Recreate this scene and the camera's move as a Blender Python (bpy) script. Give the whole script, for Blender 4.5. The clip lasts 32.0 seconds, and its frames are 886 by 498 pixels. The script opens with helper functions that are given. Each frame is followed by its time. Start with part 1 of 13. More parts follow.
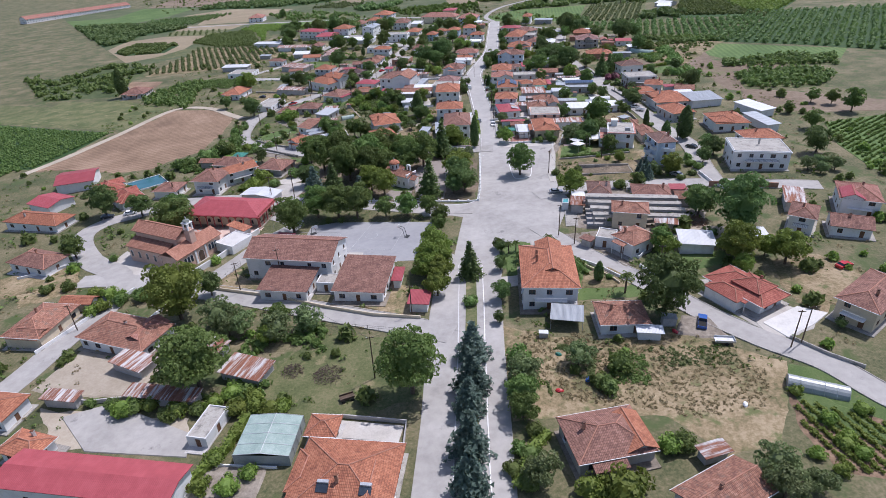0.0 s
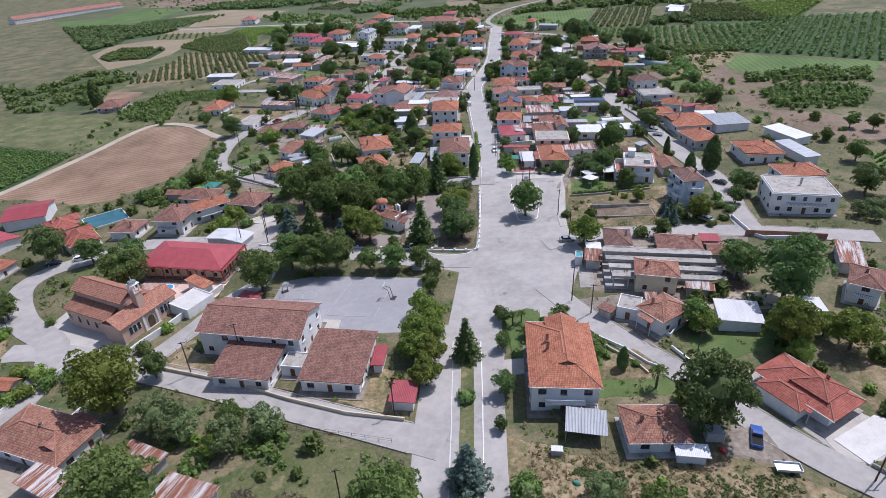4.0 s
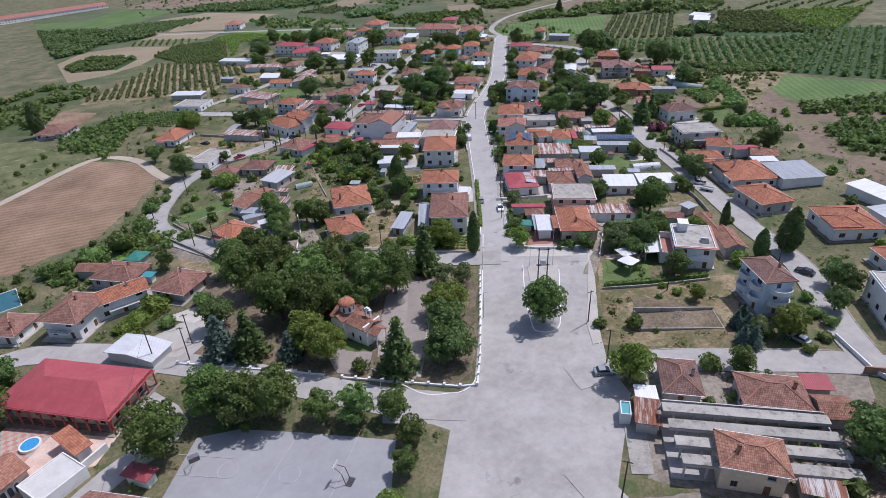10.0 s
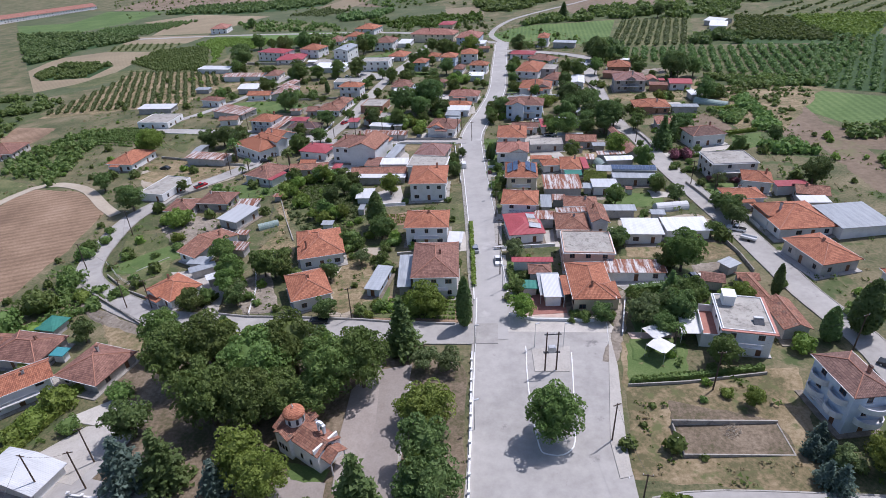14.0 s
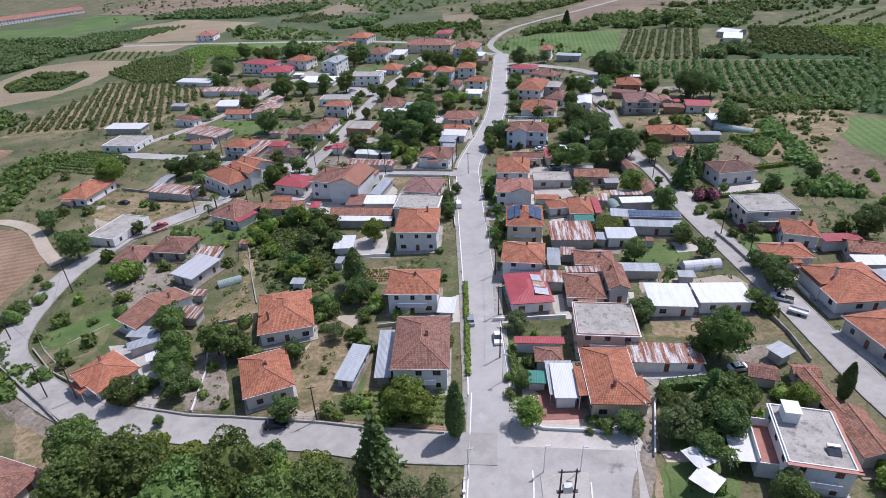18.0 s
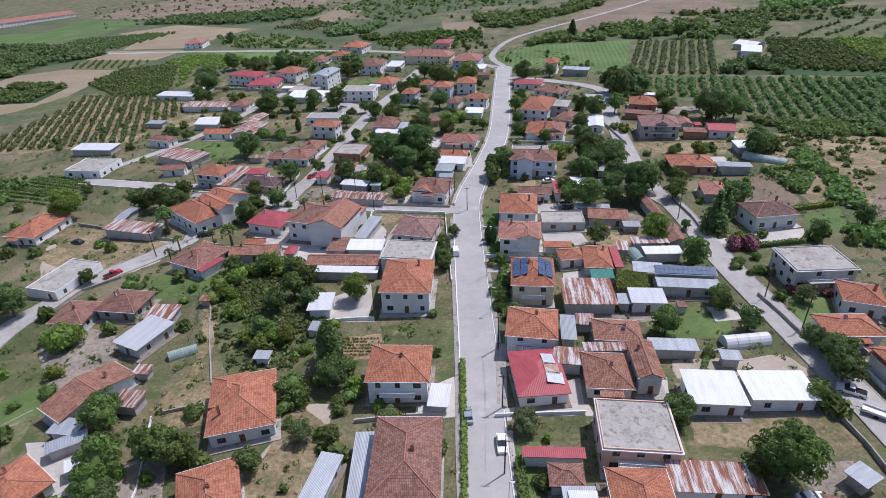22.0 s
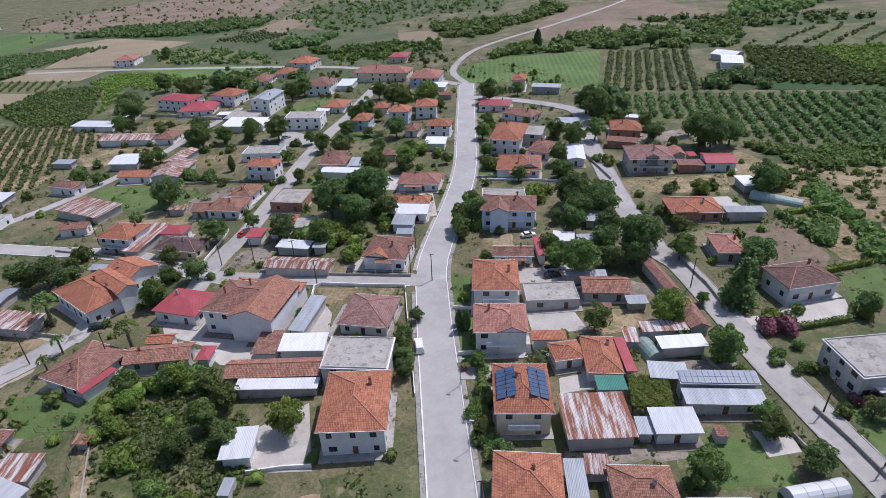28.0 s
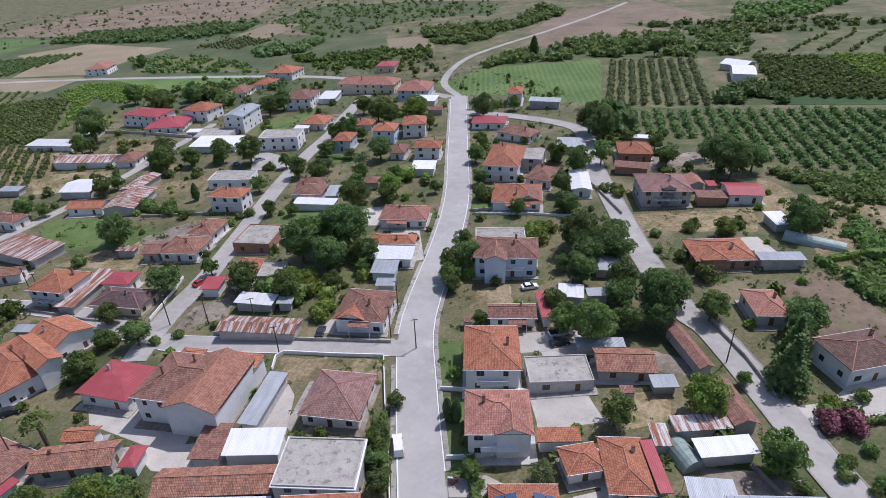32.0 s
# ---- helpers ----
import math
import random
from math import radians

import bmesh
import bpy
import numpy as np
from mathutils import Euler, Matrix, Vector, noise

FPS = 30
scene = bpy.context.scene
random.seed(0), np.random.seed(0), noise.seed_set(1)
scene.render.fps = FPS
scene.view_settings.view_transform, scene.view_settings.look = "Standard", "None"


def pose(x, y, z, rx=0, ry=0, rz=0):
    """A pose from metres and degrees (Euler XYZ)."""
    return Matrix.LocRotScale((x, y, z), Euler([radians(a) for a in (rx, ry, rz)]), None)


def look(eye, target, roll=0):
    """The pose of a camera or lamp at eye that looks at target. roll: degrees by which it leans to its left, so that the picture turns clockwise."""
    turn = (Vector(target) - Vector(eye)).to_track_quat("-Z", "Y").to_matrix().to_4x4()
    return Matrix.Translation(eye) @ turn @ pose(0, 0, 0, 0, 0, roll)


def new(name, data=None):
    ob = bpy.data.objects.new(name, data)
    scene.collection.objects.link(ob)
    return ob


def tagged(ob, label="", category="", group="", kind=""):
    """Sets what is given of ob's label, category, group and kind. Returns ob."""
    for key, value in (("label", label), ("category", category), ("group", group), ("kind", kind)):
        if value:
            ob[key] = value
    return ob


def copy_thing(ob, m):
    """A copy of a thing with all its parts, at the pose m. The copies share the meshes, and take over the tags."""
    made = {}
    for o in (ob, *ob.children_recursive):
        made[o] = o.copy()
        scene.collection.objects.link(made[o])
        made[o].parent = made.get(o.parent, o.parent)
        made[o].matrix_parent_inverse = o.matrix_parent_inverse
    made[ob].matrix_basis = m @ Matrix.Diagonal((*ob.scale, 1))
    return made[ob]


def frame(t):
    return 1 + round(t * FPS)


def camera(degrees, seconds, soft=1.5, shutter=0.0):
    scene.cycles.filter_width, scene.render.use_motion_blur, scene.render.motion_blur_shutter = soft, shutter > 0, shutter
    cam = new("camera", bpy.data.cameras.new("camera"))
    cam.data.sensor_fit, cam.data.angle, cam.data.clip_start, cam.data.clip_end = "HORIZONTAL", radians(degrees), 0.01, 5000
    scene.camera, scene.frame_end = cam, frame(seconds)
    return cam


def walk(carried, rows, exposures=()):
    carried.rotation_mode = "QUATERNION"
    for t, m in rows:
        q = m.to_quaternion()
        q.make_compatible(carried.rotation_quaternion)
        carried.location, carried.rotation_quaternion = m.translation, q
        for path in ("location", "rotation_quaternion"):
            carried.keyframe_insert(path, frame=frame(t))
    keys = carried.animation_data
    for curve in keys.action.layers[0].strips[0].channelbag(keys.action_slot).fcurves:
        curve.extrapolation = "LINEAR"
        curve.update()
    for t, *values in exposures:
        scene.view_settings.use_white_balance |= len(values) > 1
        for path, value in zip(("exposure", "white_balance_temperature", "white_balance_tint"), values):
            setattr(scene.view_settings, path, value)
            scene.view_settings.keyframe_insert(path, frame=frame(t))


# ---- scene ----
FOV = 74.674
cam = camera(FOV, 32.0, 0.85)
PATH = [
    (0.0, pose(-16.03, -142.71, 78.78, 60.533, 2.528, -2.421)),
    (0.5, pose(-15.60, -139.20, 78.99, 60.485, 2.530, -2.441)),
    (1.0, pose(-15.17, -135.72, 79.21, 60.463, 2.522, -2.436)),
    (1.5, pose(-14.74, -132.18, 79.43, 60.442, 2.509, -2.396)),
    (2.0, pose(-14.30, -128.53, 79.66, 60.398, 2.501, -2.389)),
    (2.5, pose(-13.86, -124.74, 79.93, 60.370, 2.480, -2.353)),
    (3.0, pose(-13.41, -120.85, 80.22, 60.343, 2.455, -2.279)),
    (3.5, pose(-12.96, -116.87, 80.50, 60.303, 2.436, -2.241)),
    (4.0, pose(-12.51, -112.82, 80.74, 60.282, 2.431, -2.219)),
    (4.5, pose(-12.06, -108.71, 80.93, 60.265, 2.430, -2.207)),
    (5.0, pose(-11.61, -104.53, 81.09, 60.249, 2.428, -2.202)),
    (5.5, pose(-11.17, -100.26, 81.22, 60.234, 2.426, -2.197)),
    (6.0, pose(-10.75, -95.86, 81.32, 60.225, 2.418, -2.189)),
    (6.5, pose(-10.38, -91.32, 81.40, 60.196, 2.410, -2.181)),
    (7.0, pose(-10.04, -86.65, 81.45, 60.208, 2.374, -2.191)),
    (7.5, pose(-9.68, -81.90, 81.46, 60.218, 2.341, -2.197)),
    (8.0, pose(-9.28, -77.14, 81.36, 60.159, 2.326, -2.168)),
    (8.5, pose(-8.82, -72.32, 81.16, 60.126, 2.324, -2.155)),
    (9.0, pose(-8.32, -67.44, 80.85, 60.145, 2.309, -2.173)),
    (9.5, pose(-7.79, -62.58, 80.50, 60.163, 2.276, -2.144)),
    (10.0, pose(-7.22, -57.82, 80.11, 60.118, 2.261, -1.915)),
    (10.5, pose(-6.59, -53.17, 79.66, 60.075, 2.254, -1.703)),
    (11.0, pose(-5.91, -48.61, 79.14, 60.074, 2.237, -1.656)),
    (11.5, pose(-5.22, -44.12, 78.65, 60.098, 2.219, -1.632)),
    (12.0, pose(-4.57, -39.71, 78.29, 60.117, 2.208, -1.620)),
    (12.5, pose(-3.95, -35.40, 78.11, 60.130, 2.204, -1.644)),
    (13.0, pose(-3.34, -31.17, 78.03, 60.117, 2.209, -1.699)),
    (13.5, pose(-2.77, -27.03, 78.03, 60.123, 2.205, -1.746)),
    (14.0, pose(-2.26, -22.97, 78.07, 60.138, 2.192, -1.756)),
    (14.5, pose(-1.82, -19.00, 78.17, 60.146, 2.163, -1.790)),
    (15.0, pose(-1.45, -15.12, 78.34, 60.157, 2.136, -1.828)),
    (15.5, pose(-1.10, -11.31, 78.53, 60.169, 2.109, -1.862)),
    (16.0, pose(-0.73, -7.57, 78.70, 60.181, 2.082, -1.882)),
    (16.5, pose(-0.33, -3.89, 78.83, 60.193, 2.056, -1.878)),
    (17.0, pose(0.07, -0.29, 78.97, 60.211, 2.038, -1.841)),
    (17.5, pose(0.46, 3.27, 79.08, 60.229, 2.008, -1.825)),
    (18.0, pose(0.83, 6.83, 79.16, 60.251, 1.981, -1.803)),
    (18.5, pose(1.17, 10.38, 79.18, 60.279, 1.944, -1.793)),
    (19.0, pose(1.48, 13.90, 79.16, 60.317, 1.890, -1.788)),
    (19.5, pose(1.77, 17.41, 79.14, 60.346, 1.842, -1.752)),
    (20.0, pose(2.07, 20.92, 79.14, 60.361, 1.817, -1.716)),
    (20.5, pose(2.36, 24.42, 79.18, 60.394, 1.806, -1.701)),
    (21.0, pose(2.65, 27.91, 79.24, 60.441, 1.788, -1.679)),
    (21.5, pose(2.93, 31.39, 79.30, 60.475, 1.770, -1.669)),
    (22.0, pose(3.20, 34.84, 79.34, 60.502, 1.764, -1.660)),
    (22.5, pose(3.47, 38.28, 79.37, 60.519, 1.772, -1.677)),
    (23.0, pose(3.73, 41.69, 79.38, 60.538, 1.785, -1.689)),
    (23.5, pose(3.99, 45.09, 79.39, 60.555, 1.799, -1.705)),
    (24.0, pose(4.25, 48.47, 79.39, 60.573, 1.816, -1.733)),
    (24.5, pose(4.50, 51.81, 79.37, 60.590, 1.845, -1.828)),
    (25.0, pose(4.74, 55.14, 79.33, 60.586, 1.828, -2.328)),
    (25.5, pose(5.00, 58.45, 79.30, 60.596, 1.892, -2.558)),
    (26.0, pose(5.28, 61.76, 79.30, 60.582, 1.931, -3.099)),
    (26.5, pose(5.57, 65.06, 79.34, 60.565, 1.965, -3.813)),
    (27.0, pose(5.87, 68.36, 79.41, 60.548, 1.998, -4.559)),
    (27.5, pose(6.21, 71.66, 79.48, 60.536, 2.032, -5.197)),
    (28.0, pose(6.62, 75.01, 79.52, 60.560, 2.072, -5.588)),
    (28.5, pose(7.12, 78.43, 79.51, 60.567, 2.071, -5.783)),
    (29.0, pose(7.70, 81.89, 79.48, 60.560, 2.063, -5.911)),
    (29.5, pose(8.30, 85.36, 79.43, 60.559, 2.061, -6.026)),
    (30.0, pose(8.89, 88.79, 79.39, 60.532, 2.077, -6.099)),
    (30.5, pose(9.48, 92.18, 79.34, 60.548, 2.080, -6.150)),
    (31.0, pose(10.06, 95.54, 79.30, 60.577, 2.078, -6.167)),
    (31.5, pose(10.65, 98.89, 79.25, 60.573, 2.072, -6.172)),
    (32.0, pose(11.24, 102.25, 79.20, 60.605, 2.059, -6.192)),
]
walk(cam, PATH, [(0.0, 0.06, 5990, 19), (3.0, 0.03, 5990, 19), (8.0, -0.12, 5990, 19), (11.0, -0.12, 5990, 19), (14.0, 0.0, 5990, 19), (19.0, 0.0, 5990, 19), (25.0, -0.12, 5990, 19), (32.0, -0.12, 5990, 19)])

# ---- light ----
SUN_AZ, SUN_EL = radians(33), radians(62)
SUN_DIR = Vector((math.cos(SUN_AZ) * math.cos(SUN_EL), math.sin(SUN_AZ) * math.cos(SUN_EL), math.sin(SUN_EL)))
world = bpy.data.worlds.new("sky")
scene.world = world
world.use_nodes = True
sky = world.node_tree.nodes.new("ShaderNodeTexSky")
sky.sky_type, sky.sun_disc = "NISHITA", False
sky.sun_elevation, sky.sun_rotation = SUN_EL, radians(90) - SUN_AZ
sky.air_density, sky.dust_density = 1.0, 1.5
backing = world.node_tree.nodes["Background"]
world.node_tree.links.new(sky.outputs[0], backing.inputs[0])
backing.inputs[1].default_value = 0.12
sun = new("sun", bpy.data.lights.new("sun", "SUN"))
sun.data.energy, sun.data.angle, sun.data.color = 3.75, radians(0.55), (1.0, 0.965, 0.92)
sun.matrix_world = look(SUN_DIR * 300, (0, 0, 0))

# ---- the slope that the village stands on ----
GX, GY = 0.0389, -0.0101


def gz(x, y):
    return GX * x + GY * y


# ---- materials ----
MATS = {}


def node(nt, kind, **values):
    n = nt.nodes.new(kind)
    for key, value in values.items():
        if key == "op":
            n.operation = value
        elif key == "blend":
            n.blend_type = value
            n.data_type = "RGBA"
        else:
            n.inputs[key].default_value = value
    return n


def surface(name, base, dark, light, scale=0.6, fine=8.0, rough=0.85, bump=0.25, spread=0.06, coords="Object", metal=0.0, spec=0.3, stain=None, stain_at=0.58, jitter=0.0, thin=0.0, hard=0.0, furrow=None):
    """A rough surface: two scales of noise between dark, base and light, optional stains, and fine relief."""
    m = bpy.data.materials.new(name)
    m.use_nodes = True
    nt = m.node_tree
    bsdf = nt.nodes["Principled BSDF"]
    tc = nt.nodes.new("ShaderNodeTexCoord")
    info = nt.nodes.new("ShaderNodeObjectInfo")
    shift = node(nt, "ShaderNodeVectorMath", op="ADD")
    mul = node(nt, "ShaderNodeMath", op="MULTIPLY")
    mul.inputs[1].default_value = 97.0
    nt.links.new(info.outputs["Random"], mul.inputs[0])
    nt.links.new(tc.outputs[coords], shift.inputs[0])
    nt.links.new(mul.outputs[0], shift.inputs[1])
    big = node(nt, "ShaderNodeTexNoise", Scale=scale, Detail=5.0, Roughness=0.6)
    small = node(nt, "ShaderNodeTexNoise", Scale=fine, Detail=4.0, Roughness=0.7)
    for t in (big, small):
        nt.links.new(shift.outputs[0], t.inputs["Vector"])
    ramp = nt.nodes.new("ShaderNodeValToRGB")
    el = ramp.color_ramp.elements
    el[0].position, el[1].position = 0.32 + hard, 0.7 - hard
    el[0].color, el[1].color = (*dark, 1), (*light, 1)
    mid = el.new(0.5)
    mid.color = (*base, 1)
    mix = node(nt, "ShaderNodeMath", op="MULTIPLY_ADD")
    mix.inputs[1].default_value, mix.inputs[2].default_value = 0.45, 0.0
    nt.links.new(small.outputs["Fac"], mix.inputs[0])
    add = node(nt, "ShaderNodeMath", op="MULTIPLY_ADD")
    add.inputs[1].default_value = 0.55
    nt.links.new(big.outputs["Fac"], add.inputs[0])
    nt.links.new(mix.outputs[0], add.inputs[2])
    total = add.outputs[0]
    if furrow:
        # furrows: angle in degrees, spacing in metres, weight
        turn = nt.nodes.new("ShaderNodeMapping")
        turn.inputs["Rotation"].default_value = (0, 0, -radians(furrow[0]))
        nt.links.new(tc.outputs[coords], turn.inputs["Vector"])
        wave = node(nt, "ShaderNodeTexWave", Scale=2 * math.pi / furrow[1] / 20, Distortion=1.2, Detail=2.0)
        wave.inputs["Detail Scale"].default_value = 0.6
        wave.bands_direction = "Y"
        nt.links.new(turn.outputs[0], wave.inputs["Vector"])
        lay = node(nt, "ShaderNodeMath", op="MULTIPLY_ADD")
        lay.inputs[1].default_value = furrow[2]
        nt.links.new(wave.outputs["Fac"], lay.inputs[0])
        low = node(nt, "ShaderNodeMath", op="SUBTRACT")
        low.inputs[1].default_value = furrow[2] / 2
        nt.links.new(total, low.inputs[0])
        nt.links.new(low.outputs[0], lay.inputs[2])
        total = lay.outputs[0]
    nt.links.new(total, ramp.inputs["Fac"])
    colour = ramp.outputs["Color"]
    if stain:
        st = node(nt, "ShaderNodeTexNoise", Scale=scale * 2.3, Detail=6.0, Roughness=0.65)
        nt.links.new(shift.outputs[0], st.inputs["Vector"])
        edge = nt.nodes.new("ShaderNodeValToRGB")
        edge.color_ramp.elements[0].position, edge.color_ramp.elements[1].position = stain_at, stain_at + 0.1
        nt.links.new(st.outputs["Fac"], edge.inputs["Fac"])
        over = node(nt, "ShaderNodeMix", blend="MIX")
        nt.links.new(edge.outputs["Color"], over.inputs[0])
        nt.links.new(colour, over.inputs[6])
        over.inputs[7].default_value = (*stain, 1)
        colour = over.outputs[2]
    hsv = nt.nodes.new("ShaderNodeHueSaturation")
    val = node(nt, "ShaderNodeMapRange")
    val.inputs["To Min"].default_value, val.inputs["To Max"].default_value = 1 - spread * 2, 1 + spread * 2
    nt.links.new(info.outputs["Random"], val.inputs["Value"])
    nt.links.new(val.outputs[0], hsv.inputs["Value"])
    if jitter:
        hue = node(nt, "ShaderNodeMapRange")
        hue.inputs["To Min"].default_value, hue.inputs["To Max"].default_value = 0.5 - jitter, 0.5 + jitter
        nt.links.new(info.outputs["Random"], hue.inputs["Value"])
        nt.links.new(hue.outputs[0], hsv.inputs["Hue"])
    nt.links.new(colour, hsv.inputs["Color"])
    nt.links.new(hsv.outputs["Color"], bsdf.inputs["Base Color"])
    bsdf.inputs["Roughness"].default_value = rough
    bsdf.inputs["Metallic"].default_value = metal
    bsdf.inputs["Specular IOR Level"].default_value = spec
    if bump:
        b = node(nt, "ShaderNodeBump", Strength=bump, Distance=0.05)
        nt.links.new(small.outputs["Fac"], b.inputs["Height"])
        nt.links.new(b.outputs["Normal"], bsdf.inputs["Normal"])
    if thin:
        through_leaf = node(nt, "ShaderNodeBsdfTranslucent")
        nt.links.new(hsv.outputs["Color"], through_leaf.inputs["Color"])
        blend = node(nt, "ShaderNodeMixShader")
        blend.inputs[0].default_value = thin
        nt.links.new(bsdf.outputs[0], blend.inputs[1])
        nt.links.new(through_leaf.outputs[0], blend.inputs[2])
        nt.links.new(blend.outputs[0], nt.nodes["Material Output"].inputs["Surface"])
    MATS[name] = m
    return m


def ribbed(name, base, dark, light, across=0.28, along=0.42, deep=0.6, rough=0.8, patch=None, patch_at=0.6, metal=0.0, tile=True, streak=0.0):
    """Roof covering laid out in metres by the UV map: u runs along the eave, v up the slope. Ribs, courses, patchy weathering."""
    m = bpy.data.materials.new(name)
    m.use_nodes = True
    nt = m.node_tree
    bsdf = nt.nodes["Principled BSDF"]
    uv = nt.nodes.new("ShaderNodeUVMap")
    info = nt.nodes.new("ShaderNodeObjectInfo")
    sep = nt.nodes.new("ShaderNodeSeparateXYZ")
    nt.links.new(uv.outputs[0], sep.inputs[0])

    def wave(out, period):
        k = node(nt, "ShaderNodeMath", op="MULTIPLY")
        k.inputs[1].default_value = 2 * math.pi / period
        nt.links.new(out, k.inputs[0])
        s = node(nt, "ShaderNodeMath", op="SINE")
        nt.links.new(k.outputs[0], s.inputs[0])
        return s.outputs[0]

    def saw(out, period):
        k = node(nt, "ShaderNodeMath", op="DIVIDE")
        k.inputs[1].default_value = period
        nt.links.new(out, k.inputs[0])
        f = node(nt, "ShaderNodeMath", op="FRACT")
        nt.links.new(k.outputs[0], f.inputs[0])
        return f.outputs[0], k.outputs[0]

    rib = wave(sep.outputs[0], across)
    step, row = saw(sep.outputs[1], along)
    height = node(nt, "ShaderNodeMath", op="MULTIPLY_ADD")
    nt.links.new(step, height.inputs[0])
    height.inputs[1].default_value = -1.2 if tile else 0.0
    nt.links.new(rib, height.inputs[2])
    # one tone for each tile
    cell = node(nt, "ShaderNodeTexWhiteNoise")
    cell.noise_dimensions = "2D"
    snap = node(nt, "ShaderNodeVectorMath", op="SNAP")
    snap.inputs[1].default_value = (across, along, 1)
    nt.links.new(uv.outputs[0], snap.inputs[0])
    nt.links.new(snap.outputs[0], cell.inputs["Vector"])
    shift = node(nt, "ShaderNodeVectorMath", op="ADD")
    mul = node(nt, "ShaderNodeMath", op="MULTIPLY")
    mul.inputs[1].default_value = 61.0
    nt.links.new(info.outputs["Random"], mul.inputs[0])
    nt.links.new(uv.outputs[0], shift.inputs[0])
    nt.links.new(mul.outputs[0], shift.inputs[1])
    stretch = node(nt, "ShaderNodeVectorMath", op="MULTIPLY")
    stretch.inputs[1].default_value = (1 + 1.6 * streak, 1 - streak, 1)
    nt.links.new(shift.outputs[0], stretch.inputs[0])
    big = node(nt, "ShaderNodeTexNoise", Scale=0.45, Detail=6.0, Roughness=0.7)
    nt.links.new(stretch.outputs[0], big.inputs["Vector"])
    mixv = node(nt, "ShaderNodeMath", op="MULTIPLY_ADD")
    mixv.inputs[1].default_value = 0.3 if tile else 0.05
    nt.links.new(cell.outputs["Value"], mixv.inputs[0])
    m2 = node(nt, "ShaderNodeMath", op="MULTIPLY_ADD")
    m2.inputs[1].default_value, m2.inputs[2].default_value = (0.66, 0.02) if tile else (0.8, 0.07)
    nt.links.new(big.outputs["Fac"], m2.inputs[0])
    nt.links.new(m2.outputs[0], mixv.inputs[2])
    ramp = nt.nodes.new("ShaderNodeValToRGB")
    el = ramp.color_ramp.elements
    el[0].position, el[1].position = 0.28, 0.72
    el[0].color, el[1].color = (*dark, 1), (*light, 1)
    el.new(0.5).color = (*base, 1)
    nt.links.new(mixv.outputs[0], ramp.inputs["Fac"])
    colour = ramp.outputs["Color"]
    if patch:
        st = node(nt, "ShaderNodeTexNoise", Scale=0.5, Detail=7.0, Roughness=0.75)
        nt.links.new(stretch.outputs[0], st.inputs["Vector"])
        edge = nt.nodes.new("ShaderNodeValToRGB")
        edge.color_ramp.elements[0].position, edge.color_ramp.elements[1].position = patch_at - 0.05, patch_at + 0.07
        nt.links.new(st.outputs["Fac"], edge.inputs["Fac"])
        over = node(nt, "ShaderNodeMix", blend="MIX")
        nt.links.new(edge.outputs["Color"], over.inputs[0])
        nt.links.new(colour, over.inputs[6])
        over.inputs[7].default_value = (*patch, 1)
        colour = over.outputs[2]
    # each course is darker along its lower edge, at the lap
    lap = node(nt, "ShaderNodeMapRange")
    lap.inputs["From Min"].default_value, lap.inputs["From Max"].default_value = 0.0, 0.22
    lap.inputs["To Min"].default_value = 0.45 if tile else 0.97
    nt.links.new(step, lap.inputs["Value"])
    hsv = nt.nodes.new("ShaderNodeHueSaturation")
    val = node(nt, "ShaderNodeMapRange")
    val.inputs["To Min"].default_value, val.inputs["To Max"].default_value = 0.88, 1.12
    nt.links.new(info.outputs["Random"], val.inputs["Value"])
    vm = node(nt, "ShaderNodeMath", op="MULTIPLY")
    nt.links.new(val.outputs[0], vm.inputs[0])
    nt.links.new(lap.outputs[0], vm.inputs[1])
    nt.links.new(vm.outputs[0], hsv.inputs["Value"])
    nt.links.new(colour, hsv.inputs["Color"])
    nt.links.new(hsv.outputs["Color"], bsdf.inputs["Base Color"])
    bsdf.inputs["Roughness"].default_value, bsdf.inputs["Metallic"].default_value = rough, metal
    bsdf.inputs["Specular IOR Level"].default_value = 0.3
    b = node(nt, "ShaderNodeBump", Strength=deep, Distance=0.04)
    nt.links.new(height.outputs[0], b.inputs["Height"])
    nt.links.new(b.outputs["Normal"], bsdf.inputs["Normal"])
    MATS[name] = m
    return m


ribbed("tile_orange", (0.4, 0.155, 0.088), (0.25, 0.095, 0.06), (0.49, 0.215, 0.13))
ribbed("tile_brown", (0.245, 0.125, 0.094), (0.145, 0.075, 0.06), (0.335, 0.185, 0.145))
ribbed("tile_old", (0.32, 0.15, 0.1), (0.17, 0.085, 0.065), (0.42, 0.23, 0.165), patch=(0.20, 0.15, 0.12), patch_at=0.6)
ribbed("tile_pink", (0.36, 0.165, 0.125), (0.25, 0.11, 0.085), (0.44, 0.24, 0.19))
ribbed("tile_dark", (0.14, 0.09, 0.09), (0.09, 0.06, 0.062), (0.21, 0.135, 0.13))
ribbed("sheet_red", (0.35, 0.072, 0.082), (0.28, 0.055, 0.063), (0.41, 0.098, 0.11), across=0.33, along=3.0, deep=0.35, rough=0.5, tile=False)
ribbed("sheet_white", (0.68, 0.69, 0.7), (0.54, 0.55, 0.56), (0.76, 0.77, 0.78), across=0.3, along=4.0, deep=0.3, rough=0.45, tile=False, streak=0.7)
ribbed("sheet_grey", (0.357, 0.383, 0.408), (0.255, 0.272, 0.289), (0.468, 0.493, 0.518), across=0.25, along=2.5, deep=0.4, rough=0.5, tile=False, metal=0.2, streak=0.7)
